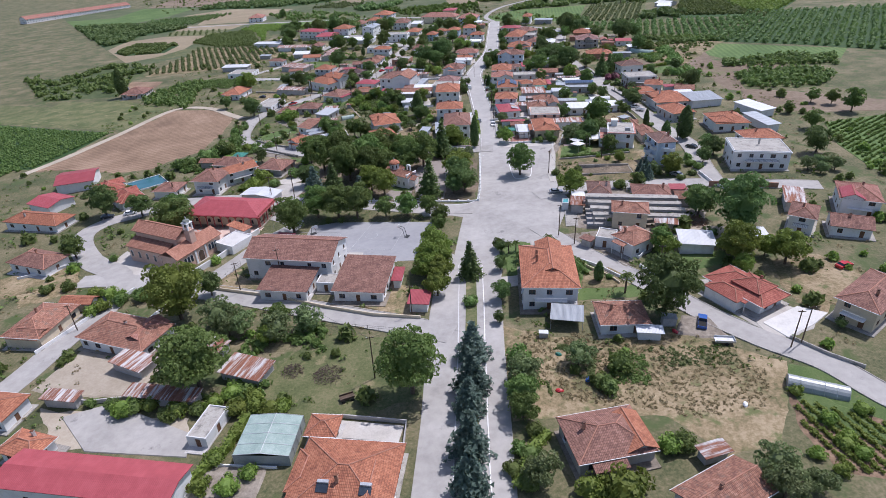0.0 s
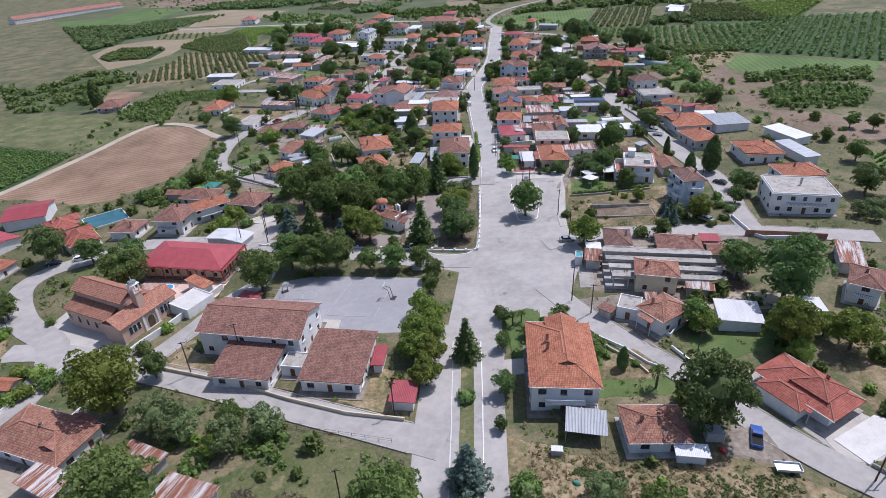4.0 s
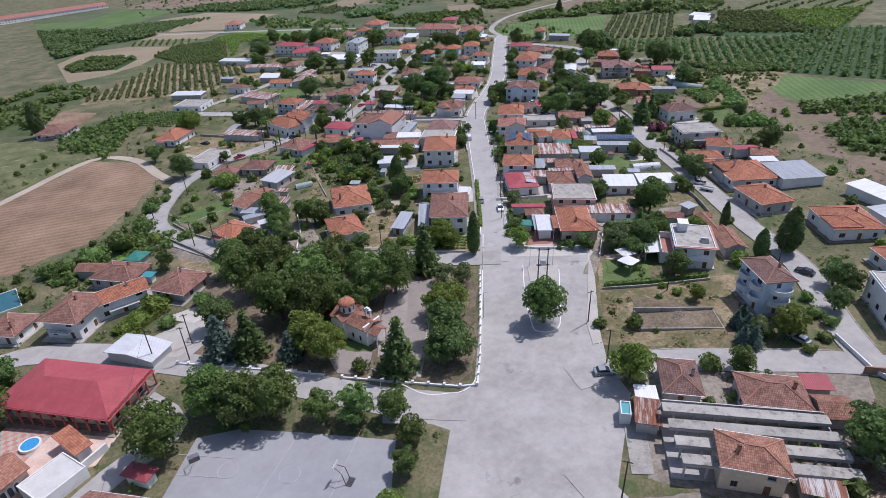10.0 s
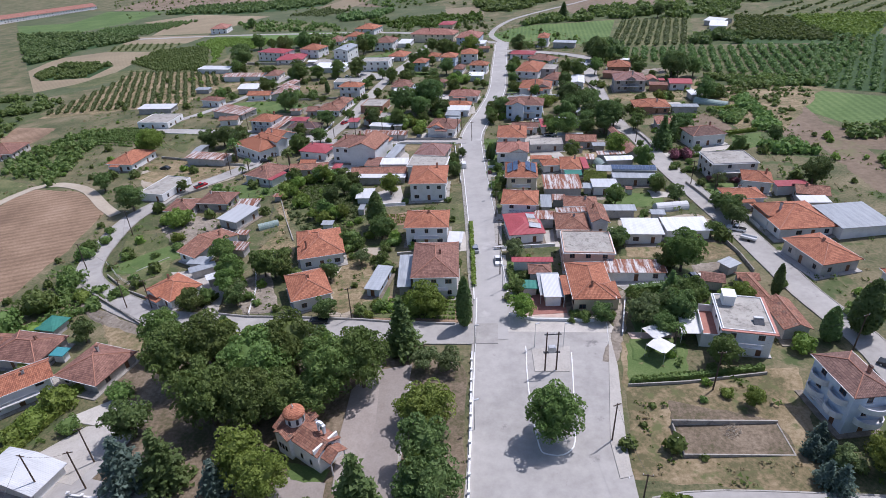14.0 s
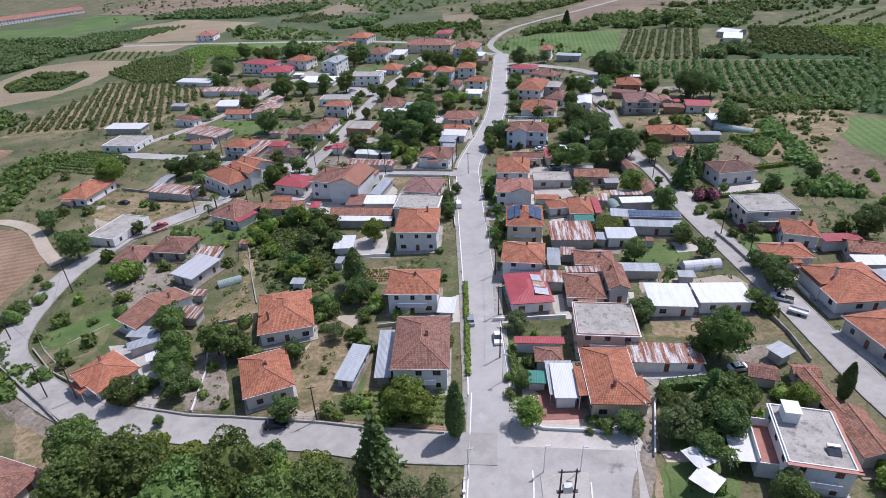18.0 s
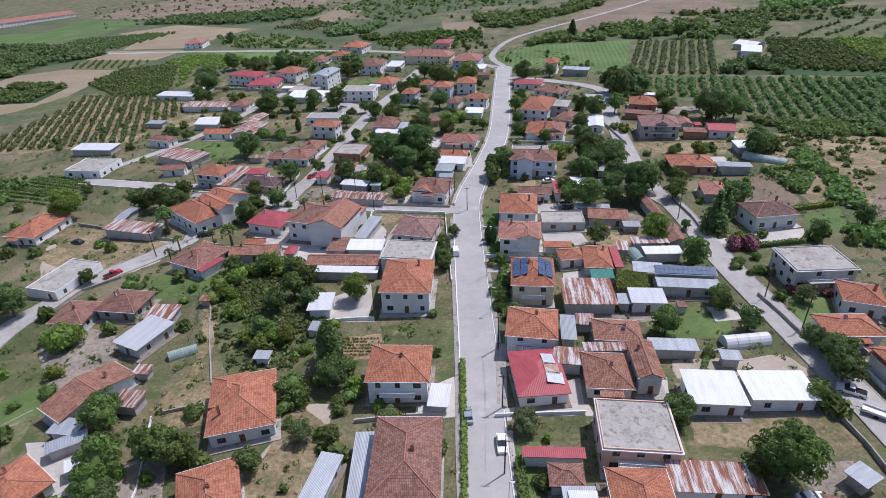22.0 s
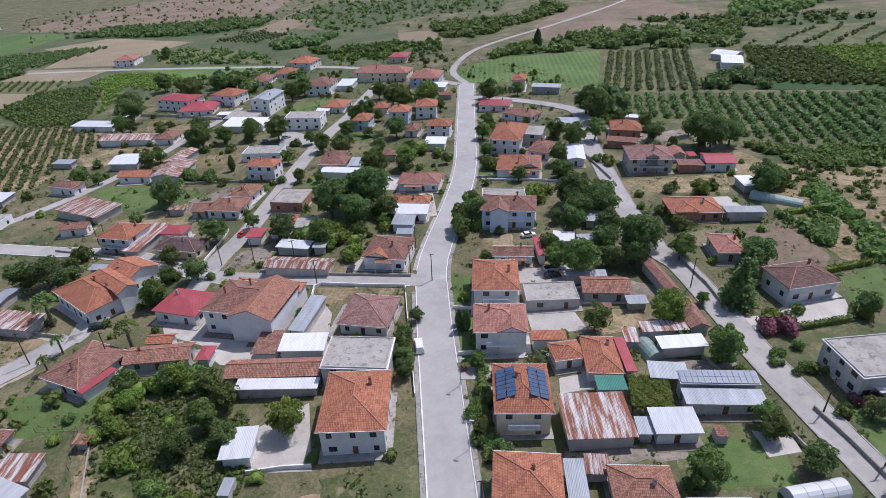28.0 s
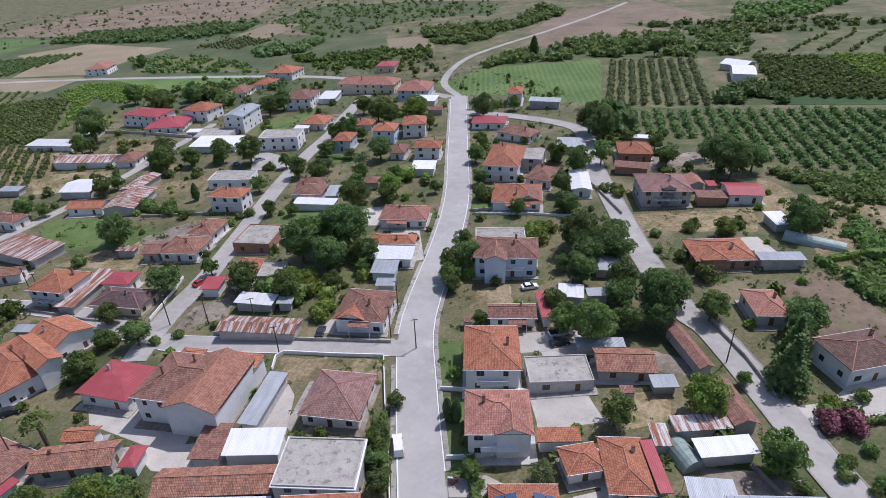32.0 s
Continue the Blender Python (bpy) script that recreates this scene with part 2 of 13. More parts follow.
ribbed("sheet_rust", (0.24, 0.095, 0.055), (0.13, 0.055, 0.04), (0.36, 0.18, 0.12), across=0.22, along=2.2, deep=0.5, rough=0.8, patch=(0.55, 0.54, 0.53), patch_at=0.52, tile=False, streak=0.8)
ribbed("sheet_green", (0.05, 0.22, 0.17), (0.04, 0.16, 0.13), (0.08, 0.30, 0.24), across=0.3, along=3.0, deep=0.35, rough=0.5, tile=False)
ribbed("sheet_teal", (0.07, 0.30, 0.33), (0.05, 0.24, 0.27), (0.12, 0.38, 0.40), across=0.3, along=3.0, deep=0.3, rough=0.5, tile=False)
surface("plaster_white", (0.75, 0.75, 0.74), (0.60, 0.60, 0.58), (0.80, 0.80, 0.79), scale=0.5, fine=6, bump=0.1, spread=0.04, stain=(0.55, 0.53, 0.50), stain_at=0.68)
surface("plaster_cream", (0.66, 0.57, 0.42), (0.52, 0.44, 0.33), (0.74, 0.66, 0.52), scale=0.5, fine=6, bump=0.1, stain=(0.42, 0.36, 0.28), stain_at=0.66)
surface("plaster_pink", (0.62, 0.42, 0.33), (0.52, 0.34, 0.27), (0.70, 0.52, 0.42), scale=0.5, fine=6, bump=0.1)
surface("plaster_blue", (0.55, 0.63, 0.72), (0.45, 0.53, 0.62), (0.66, 0.72, 0.79), scale=0.5, fine=6, bump=0.1)
surface("plaster_grey", (0.46, 0.44, 0.42), (0.33, 0.32, 0.30), (0.58, 0.56, 0.53), scale=0.6, fine=5, bump=0.2, stain=(0.25, 0.23, 0.21), stain_at=0.62)
surface("brick_raw", (0.40, 0.22, 0.15), (0.30, 0.16, 0.11), (0.50, 0.32, 0.24), scale=1.2, fine=7, bump=0.4)
surface("concrete", (0.36, 0.34, 0.305), (0.23, 0.21, 0.19), (0.45, 0.43, 0.39), scale=0.35, fine=3, bump=0.2, stain=(0.20, 0.19, 0.17), stain_at=0.54)
surface("paving_pale", (0.47, 0.44, 0.395), (0.36, 0.335, 0.3), (0.55, 0.525, 0.485), scale=0.25, fine=2.5, bump=0.15)
surface("asphalt", (0.39, 0.376, 0.358), (0.324, 0.312, 0.296), (0.456, 0.438, 0.416), scale=0.07, fine=0.4, rough=0.9, bump=0.0, stain=(0.46, 0.445, 0.425), stain_at=0.58, spread=0.01)
surface("asphalt_old", (0.378, 0.36, 0.336), (0.288, 0.276, 0.258), (0.468, 0.448, 0.42), scale=0.1, fine=0.5, rough=0.92, bump=0.0, stain=(0.21, 0.203, 0.195), stain_at=0.63, spread=0.01)
surface("dirt_track", (0.42, 0.36, 0.28), (0.33, 0.28, 0.21), (0.52, 0.46, 0.37), scale=0.12, fine=1.5, bump=0.3)
surface("soil_brown", (0.259, 0.172, 0.11), (0.162, 0.106, 0.0672), (0.36, 0.252, 0.174), scale=0.06, fine=1.9, bump=0.6, hard=0.06, furrow=(14, 2.6, 0.09))
surface("dry_grass", (0.242, 0.186, 0.104), (0.121, 0.112, 0.0512), (0.372, 0.293, 0.186), scale=0.11, fine=1.1, bump=0.6, stain=(0.13, 0.14, 0.055), stain_at=0.54, hard=0.09)
surface("grass", (0.112, 0.125, 0.0499), (0.0645, 0.086, 0.0301), (0.185, 0.172, 0.086), scale=0.12, fine=1.8, bump=0.6, stain=(0.25, 0.21, 0.115), stain_at=0.58, hard=0.07)
surface("lawn", (0.095, 0.145, 0.042), (0.065, 0.11, 0.03), (0.15, 0.19, 0.07), scale=0.15, fine=3, bump=0.4, stain=(0.19, 0.17, 0.085), stain_at=0.6, hard=0.05)
surface("crop_green", (0.105, 0.171, 0.0479), (0.0707, 0.125, 0.0319), (0.154, 0.217, 0.0707), scale=0.03, fine=0.7, bump=0.5, hard=0.05, furrow=(80, 3.0, 0.12))
surface("crop_dark", (0.035, 0.075, 0.02), (0.02, 0.05, 0.015), (0.07, 0.12, 0.035), scale=0.05, fine=0.5, bump=0.5)
surface("land", (0.133, 0.124, 0.0626), (0.0598, 0.0754, 0.0304), (0.235, 0.193, 0.12), scale=0.06, fine=1.6, bump=0.7, stain=(0.075, 0.1, 0.035), stain_at=0.53, hard=0.07)
surface("leaf_mid", (0.165, 0.238, 0.0661), (0.0988, 0.157, 0.0423), (0.264, 0.344, 0.108), scale=0.5, fine=5, rough=0.6, bump=0.0, spread=0.13, jitter=0.02, thin=0.42)
surface("leaf_dark", (0.149, 0.223, 0.0729), (0.0875, 0.142, 0.0486), (0.242, 0.324, 0.11), scale=0.5, fine=5, rough=0.6, bump=0.0, spread=0.13, jitter=0.015, thin=0.42)
surface("leaf_bright", (0.218, 0.297, 0.0594), (0.132, 0.198, 0.0422), (0.317, 0.396, 0.099), scale=0.5, fine=5, rough=0.6, bump=0.0, spread=0.12, jitter=0.02, thin=0.42)
surface("leaf_olive", (0.2, 0.256, 0.105), (0.125, 0.172, 0.066), (0.3, 0.355, 0.165), scale=0.5, fine=5, rough=0.6, bump=0.0, spread=0.12, jitter=0.015, thin=0.42)
surface("leaf_blue", (0.14, 0.203, 0.161), (0.084, 0.133, 0.101), (0.238, 0.308, 0.259), scale=0.6, fine=5, rough=0.6, bump=0.0, spread=0.1, thin=0.42)
surface("bark", (0.13, 0.1, 0.075), (0.08, 0.06, 0.045), (0.2, 0.16, 0.12), scale=2, fine=12, bump=0.5)
surface("wood_dark", (0.10, 0.07, 0.05), (0.06, 0.045, 0.035), (0.16, 0.12, 0.09), scale=1, fine=9, bump=0.3)
surface("metal_dark", (0.08, 0.08, 0.085), (0.05, 0.05, 0.055), (0.13, 0.13, 0.135), scale=1, fine=9, rough=0.5, metal=0.6, bump=0.1)
surface("metal_light", (0.55, 0.56, 0.57), (0.42, 0.43, 0.44), (0.66, 0.67, 0.68), scale=1, fine=9, rough=0.4, metal=0.5, bump=0.05)
surface("paint_white", (0.7, 0.7, 0.69), (0.58, 0.58, 0.56), (0.76, 0.76, 0.75), scale=0.8, fine=6, rough=0.6, bump=0.05)
surface("shutter_brown", (0.16, 0.08, 0.045), (0.11, 0.055, 0.03), (0.22, 0.12, 0.07), scale=1, fine=8, rough=0.6, bump=0.1)
surface("glass_dark", (0.035, 0.045, 0.06), (0.02, 0.03, 0.04), (0.06, 0.075, 0.09), scale=0.5, fine=2, rough=0.08, bump=0.0, spec=0.6)
surface("dry_soil", (0.193, 0.143, 0.0984), (0.123, 0.0968, 0.064), (0.262, 0.205, 0.148), scale=0.03, fine=0.5, bump=0.4, stain=(0.17, 0.16, 0.08), stain_at=0.57, hard=0.05)
surface("tan_stubble", (0.257, 0.207, 0.133), (0.203, 0.162, 0.101), (0.324, 0.27, 0.18), scale=0.03, fine=0.5, bump=0.3, furrow=(70, 4.0, 0.15))
surface("park_soil", (0.17, 0.13, 0.09), (0.08, 0.08, 0.035), (0.3, 0.24, 0.17), scale=0.12, fine=1.5, bump=0.4, hard=0.07)
surface("paving_pink", (0.58, 0.43, 0.36), (0.46, 0.33, 0.27), (0.68, 0.58, 0.52), scale=0.3, fine=3, bump=0.15)
surface("leaf_crop", (0.12, 0.19, 0.034), (0.075, 0.13, 0.024), (0.18, 0.255, 0.055), scale=0.2, fine=2, rough=0.6, bump=0.0, thin=0.42)
surface("leaf_pale", (0.162, 0.203, 0.0743), (0.108, 0.142, 0.0473), (0.243, 0.284, 0.121), scale=0.2, fine=2, rough=0.6, bump=0.0, thin=0.42)
ribbed("tile_dome", (0.24, 0.27, 0.24), (0.16, 0.19, 0.17), (0.34, 0.36, 0.33), across=0.3, along=0.3)
surface("film", (0.298, 0.322, 0.322), (0.211, 0.242, 0.242), (0.372, 0.391, 0.391), scale=0.7, fine=4, rough=0.35, bump=0.15, spec=0.5)
surface("film_green", (0.28, 0.36, 0.32), (0.20, 0.27, 0.24), (0.40, 0.47, 0.43), scale=0.7, fine=4, rough=0.35, bump=0.15, spec=0.5)
surface("car_white", (0.80, 0.80, 0.80), (0.72, 0.72, 0.72), (0.85, 0.85, 0.85), scale=0.5, fine=2, rough=0.25, bump=0.0, spec=0.5)
surface("car_dark", (0.035, 0.04, 0.045), (0.025, 0.03, 0.035), (0.05, 0.055, 0.06), scale=0.5, fine=2, rough=0.25, bump=0.0, spec=0.5)
surface("car_blue", (0.03, 0.10, 0.35), (0.025, 0.08, 0.28), (0.04, 0.12, 0.40), scale=0.5, fine=2, rough=0.25, bump=0.0, spec=0.5)
surface("car_red", (0.45, 0.03, 0.04), (0.38, 0.025, 0.03), (0.50, 0.04, 0.05), scale=0.5, fine=2, rough=0.25, bump=0.0, spec=0.5)
surface("car_grey", (0.40, 0.42, 0.44), (0.34, 0.36, 0.38), (0.46, 0.48, 0.50), scale=0.5, fine=2, rough=0.25, bump=0.0, spec=0.5, metal=0.4)
surface("rubber", (0.02, 0.02, 0.02), (0.015, 0.015, 0.015), (0.03, 0.03, 0.03), scale=3, fine=9, bump=0.1)
surface("court_paint", (0.329, 0.329, 0.337), (0.281, 0.281, 0.288), (0.382, 0.382, 0.387), scale=0.08, fine=0.5, bump=0.0, stain=(0.37, 0.37, 0.37), stain_at=0.6)
surface("pool_blue", (0.05, 0.28, 0.55), (0.04, 0.22, 0.46), (0.08, 0.34, 0.62), scale=1, fine=4, rough=0.1, bump=0.05, spec=0.5)
surface("panel_blue", (0.06, 0.1, 0.18), (0.045, 0.08, 0.145), (0.085, 0.13, 0.22), scale=1, fine=3, rough=0.38, bump=0.0, spec=0.3)
surface("leaf_straw", (0.30, 0.25, 0.14), (0.20, 0.17, 0.09), (0.42, 0.35, 0.21), scale=0.3, fine=3, rough=0.7, bump=0.0, thin=0.45)
surface("wood_brush", (0.22, 0.13, 0.08), (0.14, 0.08, 0.05), (0.30, 0.19, 0.12), scale=1, fine=8, bump=0.2)
surface("tile_red_post", (0.40, 0.10, 0.09), (0.32, 0.08, 0.07), (0.46, 0.14, 0.12), scale=1, fine=8, bump=0.1)
surface("court_white", (0.46, 0.46, 0.47), (0.30, 0.31, 0.32), (0.56, 0.56, 0.56), scale=0.6, fine=4, bump=0.05)
surface("ridge_clay", (0.4, 0.195, 0.135), (0.29, 0.14, 0.098), (0.48, 0.26, 0.19), scale=1, fine=5, bump=0.1)
surface("whitewash", (0.80, 0.80, 0.79), (0.72, 0.72, 0.71), (0.84, 0.84, 0.83), scale=0.5, fine=6, bump=0.05)
surface("undergrowth", (0.075, 0.1, 0.037), (0.044, 0.066, 0.022), (0.14, 0.145, 0.068), scale=0.06, fine=0.7, bump=0.5, hard=0.05)
surface("sheet_patch", (0.40, 0.26, 0.20), (0.25, 0.13, 0.09), (0.55, 0.50, 0.46), scale=0.8, fine=4, rough=0.7, bump=0.1, hard=0.08)
surface("tile_rose", (0.50, 0.24, 0.19), (0.42, 0.19, 0.15), (0.57, 0.30, 0.25), scale=1, fine=5, bump=0.05)
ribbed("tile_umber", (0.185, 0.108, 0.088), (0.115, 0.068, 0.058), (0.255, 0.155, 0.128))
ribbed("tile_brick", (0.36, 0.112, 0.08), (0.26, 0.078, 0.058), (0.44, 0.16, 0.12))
surface("pool_teal", (0.05, 0.16, 0.19), (0.04, 0.13, 0.16), (0.07, 0.2, 0.23), scale=0.2, fine=1.5, rough=0.12, bump=0.04, spec=0.5)
ribbed("sheet_pale", (0.52, 0.535, 0.55), (0.41, 0.42, 0.435), (0.6, 0.615, 0.63), across=0.3, along=4.0, deep=0.3, rough=0.45, tile=False, streak=0.7)
surface("terrace_pale", (0.6, 0.585, 0.555), (0.5, 0.485, 0.46), (0.68, 0.665, 0.64), scale=0.4, fine=3, bump=0.1)
ribbed("tile_mauve", (0.29, 0.165, 0.145), (0.19, 0.105, 0.095), (0.37, 0.235, 0.21))
surface("dirt_yard", (0.24, 0.205, 0.165), (0.16, 0.135, 0.105), (0.34, 0.30, 0.25), scale=0.15, fine=1.2, bump=0.3, hard=0.06)
ribbed("tile_church", (0.36, 0.17, 0.115), (0.24, 0.11, 0.075), (0.45, 0.235, 0.165))

surface("meadow", (0.0924, 0.113, 0.0504), (0.0588, 0.0798, 0.0336), (0.147, 0.147, 0.0798), scale=0.03, fine=0.5, bump=0.4, hard=0.06)
surface("paving_red", (0.36, 0.17, 0.135), (0.28, 0.125, 0.1), (0.43, 0.225, 0.18), scale=0.5, fine=4, bump=0.15)
surface("paving_walk", (0.3, 0.262, 0.235), (0.235, 0.2, 0.178), (0.36, 0.322, 0.292), scale=0.2, fine=2.5, bump=0.15)

# ---- building blocks ----
def mesh_of(name, verts, faces, mats=(), uvs=None, slots=None, smooth=False):
    me = bpy.data.meshes.new(name)
    me.from_pydata([tuple(v) for v in verts], [], faces)
    for m in mats:
        me.materials.append(MATS[m])
    if uvs:
        layer = me.uv_layers.new(name="UVMap")
        flat = [c for face in uvs for uv in face for c in uv]
        layer.data.foreach_set("uv", flat)
    if slots:
        me.polygons.foreach_set("material_index", slots)
    if smooth:
        me.polygons.foreach_set("use_smooth", [True] * len(me.polygons))
    me.update()
    return me


def box_data(x0, y0, z0, x1, y1, z1, verts, faces):
    n = len(verts)
    verts += [(x0, y0, z0), (x1, y0, z0), (x1, y1, z0), (x0, y1, z0), (x0, y0, z1), (x1, y0, z1), (x1, y1, z1), (x0, y1, z1)]
    faces += [[n + i for i in f] for f in ((3, 2, 1, 0), (4, 5, 6, 7), (0, 1, 5, 4), (1, 2, 6, 5), (2, 3, 7, 6), (3, 0, 4, 7))]


def boxes(name, spans, mat):
    verts, faces = [], []
    for s in spans:
        box_data(*s, verts, faces)
    return mesh_of(name, verts, faces, [mat])


def rod(verts, faces, a, b, r0, r1=None, sides=6):
    """A tapered round bar from a to b, added to the lists."""
    a, b = Vector(a), Vector(b)
    r1 = r0 if r1 is None else r1
    q = (b - a).to_track_quat("Z", "Y").to_matrix()
    n = len(verts)
    for c, r in ((a, r0), (b, r1)):
        for i in range(sides):
            w = 2 * math.pi * i / sides
            verts.append(tuple(c + q @ Vector((math.cos(w) * r, math.sin(w) * r, 0))))
    for i in range(sides):
        j = (i + 1) % sides
        faces.append([n + i, n + j, n + sides + j, n + sides + i])
    faces.append([n + i for i in reversed(range(sides))])
    faces.append([n + sides + i for i in range(sides)])


def part(name, me, parent, at=None, label=""):
    ob = new(name, me)
    ob.parent = parent
    if at is not None:
        ob.matrix_basis = at
    if label:
        ob["label"] = label
    return ob


def thing(name, x, y, yaw=0.0, label="", category="", group="", kind="", z=None, lift=0.0):
    ob = new(name)
    ob.empty_display_size = 0.3
    ob.matrix_basis = pose(x, y, (gz(x, y) if z is None else z) + lift, 0, 0, yaw)
    return tagged(ob, label, category, group, kind)


def facade(verts, faces, length, height, holes, to, deep=0.14, foot=-1.0):
    """One wall of a house with recessed openings. holes: (u0, v0, u1, v1). to: the matrix that stands it up."""
    us = sorted({0.0, length, *[h[0] for h in holes], *[h[2] for h in holes]})
    vs = sorted({foot, height, *[h[1] for h in holes], *[h[3] for h in holes]})
    at = {}

    def p(u, v, d=0.0):
        key = (round(u, 4), round(v, 4), d)
        if key not in at:
            at[key] = len(verts)
            verts.append(tuple(to @ Vector((u, d, v))))
        return at[key]

    for i in range(len(us) - 1):
        for j in range(len(vs) - 1):
            u0, u1, v0, v1 = us[i], us[i + 1], vs[j], vs[j + 1]
            cu, cv = (u0 + u1) / 2, (v0 + v1) / 2
            if any(h[0] < cu < h[2] and h[1] < cv < h[3] for h in holes):
                continue
            faces.append([p(u0, v0), p(u1, v0), p(u1, v1), p(u0, v1)])
    for u0, v0, u1, v1 in holes:
        faces.append([p(u0, v0, deep), p(u1, v0, deep), p(u1, v1, deep), p(u0, v1, deep)])
        for (a, b), (c, d) in (((u0, v0), (u1, v0)), ((u1, v0), (u1, v1)), ((u1, v1), (u0, v1)), ((u0, v1), (u0, v0))):
            faces.append([p(a, b), p(a, b, deep), p(c, d, deep), p(c, d)])


def slope_face(pts, verts, faces, uvs):
    """A roof plane with UVs in metres; its first edge is the eave."""
    n = len(verts)
    pts = [Vector(q) for q in pts]
    e = (pts[1] - pts[0]).normalized()
    nor = (pts[1] - pts[0]).cross(pts[2] - pts[1]).normalized()
    up = nor.cross(e)
    verts += [tuple(q) for q in pts]
    faces.append(list(range(n, n + len(pts))))
    uvs.append([((q - pts[0]).dot(e) + 20, (q - pts[0]).dot(up)) for q in pts])


def roof_mesh(kind, w, d, rise, over, mat, thick=0.14):
    """A roof over a w by d plan at height 0; returns the mesh and its ridge and hip lines."""
    a, b = w / 2 + over, d / 2 + over
    low = -over * rise / (min(w, d) / 2) * 0.8
    c = [(-a, -b, low), (a, -b, low), (a, b, low), (-a, b, low)]
    planes, lines = [], []
    if kind == "hip":
        if a >= b:
            r0, r1 = (-(a - b), 0, rise), (a - b, 0, rise)
            if a - b < 0.2:
                r0 = r1 = (0, 0, rise)
                planes = [[c[0], c[1], r0], [c[1], c[2], r0], [c[2], c[3], r0], [c[3], c[0], r0]]
            else:
                planes = [[c[0], c[1], r1, r0], [c[1], c[2], r1], [c[2], c[3], r0, r1], [c[3], c[0], r0]]
                lines = [(r0, r1)]
            lines += [(c[0], r0), (c[1], r1), (c[2], r1), (c[3], r0)]
        else:
            r0, r1 = (0, -(b - a), rise), (0, b - a, rise)
            planes = [[c[0], c[1], r0], [c[1], c[2], r1, r0], [c[2], c[3], r1], [c[3], c[0], r0, r1]]
            lines = [(r0, r1), (c[0], r0), (c[1], r0), (c[2], r1), (c[3], r1)]
    elif kind == "gable_x":
        r0, r1 = (-a, 0, rise), (a, 0, rise)
        planes = [[c[0], c[1], r1, r0], [c[2], c[3], r0, r1]]
        lines = [(r0, r1)]
    elif kind == "gable_y":
        r0, r1 = (0, -b, rise), (0, b, rise)
        planes = [[c[1], c[2], r1, r0], [c[3], c[0], r0, r1]]
        lines = [(r0, r1)]
    elif kind == "shed":
        hi = [(a, b, rise), (-a, b, rise)]
        planes = [[(-a, -b, 0), (a, -b, 0), *hi]]
    verts, faces, uvs = [], [], []
    for q in planes:
        slope_face(q, verts, faces, uvs)
    top = len(faces)
    for q in planes:
        slope_face([Vector(v) - Vector((0, 0, thick)) for v in reversed(q)], verts, faces, uvs)
    # closing strips round the edges
    edges = {}
    for q in planes:
        for i in range(len(q)):
            k = (q[i], q[(i + 1) % len(q)])
            if (k[1], k[0]) in edges:
                del edges[(k[1], k[0])]
            else:
                edges[k] = 1
    for p, q in edges:
        pv, qv, dz = Vector(p), Vector(q), Vector((0, 0, thick))
        slope_face([pv - dz, qv - dz, qv, pv], verts, faces, uvs)
    return mesh_of("roof", verts, faces, [mat], uvs), lines


WINDOWS = {}


def window_meshes(w, h, shut):
    key = (round(w, 2), round(h, 2), shut)
    if key not in WINDOWS:
        f = 0.07
        frame_me = boxes("window_frame", [(-w / 2, -0.06, 0, -w / 2 + f, 0.05, h), (w / 2 - f, -0.06, 0, w / 2, 0.05, h), (-w / 2 + f, -0.06, 0, w / 2 - f, 0.05, f),
                                          (-w / 2 + f, -0.06, h - f, w / 2 - f, 0.05, h), (-f / 2, -0.06, f, f / 2, 0.05, h - f)], shut)
        pane_me = boxes("pane", [(-w / 2 + f, -0.01, f, w / 2 - f, 0.015, h - f)], "glass_dark")
        sill_me = boxes("window_sill", [(-w / 2 - 0.08, -0.26, -0.09, w / 2 + 0.08, -0.02, 0.0)], "paint_white")
        WINDOWS[key] = (frame_me, pane_me, sill_me)
    return WINDOWS[key]


def ridge_mesh(lines, mat, r=0.11):
    verts, faces = [], []
    for p, q in lines:
        rod(verts, faces, Vector(p) + Vector((0, 0, 0.02)), Vector(q) + Vector((0, 0, 0.02)), r, r, 5)
    uvs = [[(v[0] * 0.3, v[1] * 0.3) for v in (verts[i] for i in f)] for f in faces]
    return mesh_of("ridge_tiles", verts, faces, [mat], uvs)


ROOF_WORDS = {"tile_orange": "orange clay tile roof", "tile_brown": "brown clay tile roof", "tile_old": "weathered old tile roof", "tile_pink": "faded pinkish tile roof", "tile_dark": "dark maroon tile roof", "tile_mauve": "mauve brown tile roof", "tile_umber": "dark brown tile roof", "sheet_pale": "pale grey metal sheet roof", "tile_brick": "brick-red tile roof",
              "sheet_red": "red metal sheet roof", "sheet_white": "white metal sheet roof", "sheet_grey": "grey corrugated metal roof", "sheet_rust": "rusty corrugated metal roof",
              "sheet_green": "green sheet roof", "panel_blue": "dark blue solar panel roof", "sheet_teal": "teal sheet roof", "concrete": "flat stained concrete roof"}
WALL_WORDS = {"plaster_white": "white plastered", "plaster_cream": "cream plastered", "plaster_pink": "salmon pink", "plaster_blue": "pale blue plastered", "plaster_grey": "grey unpainted", "brick_raw": "bare brick", "concrete": "raw concrete"}
rng = random.Random(7)
ROADS, PAVED, BUILT = [], [], []


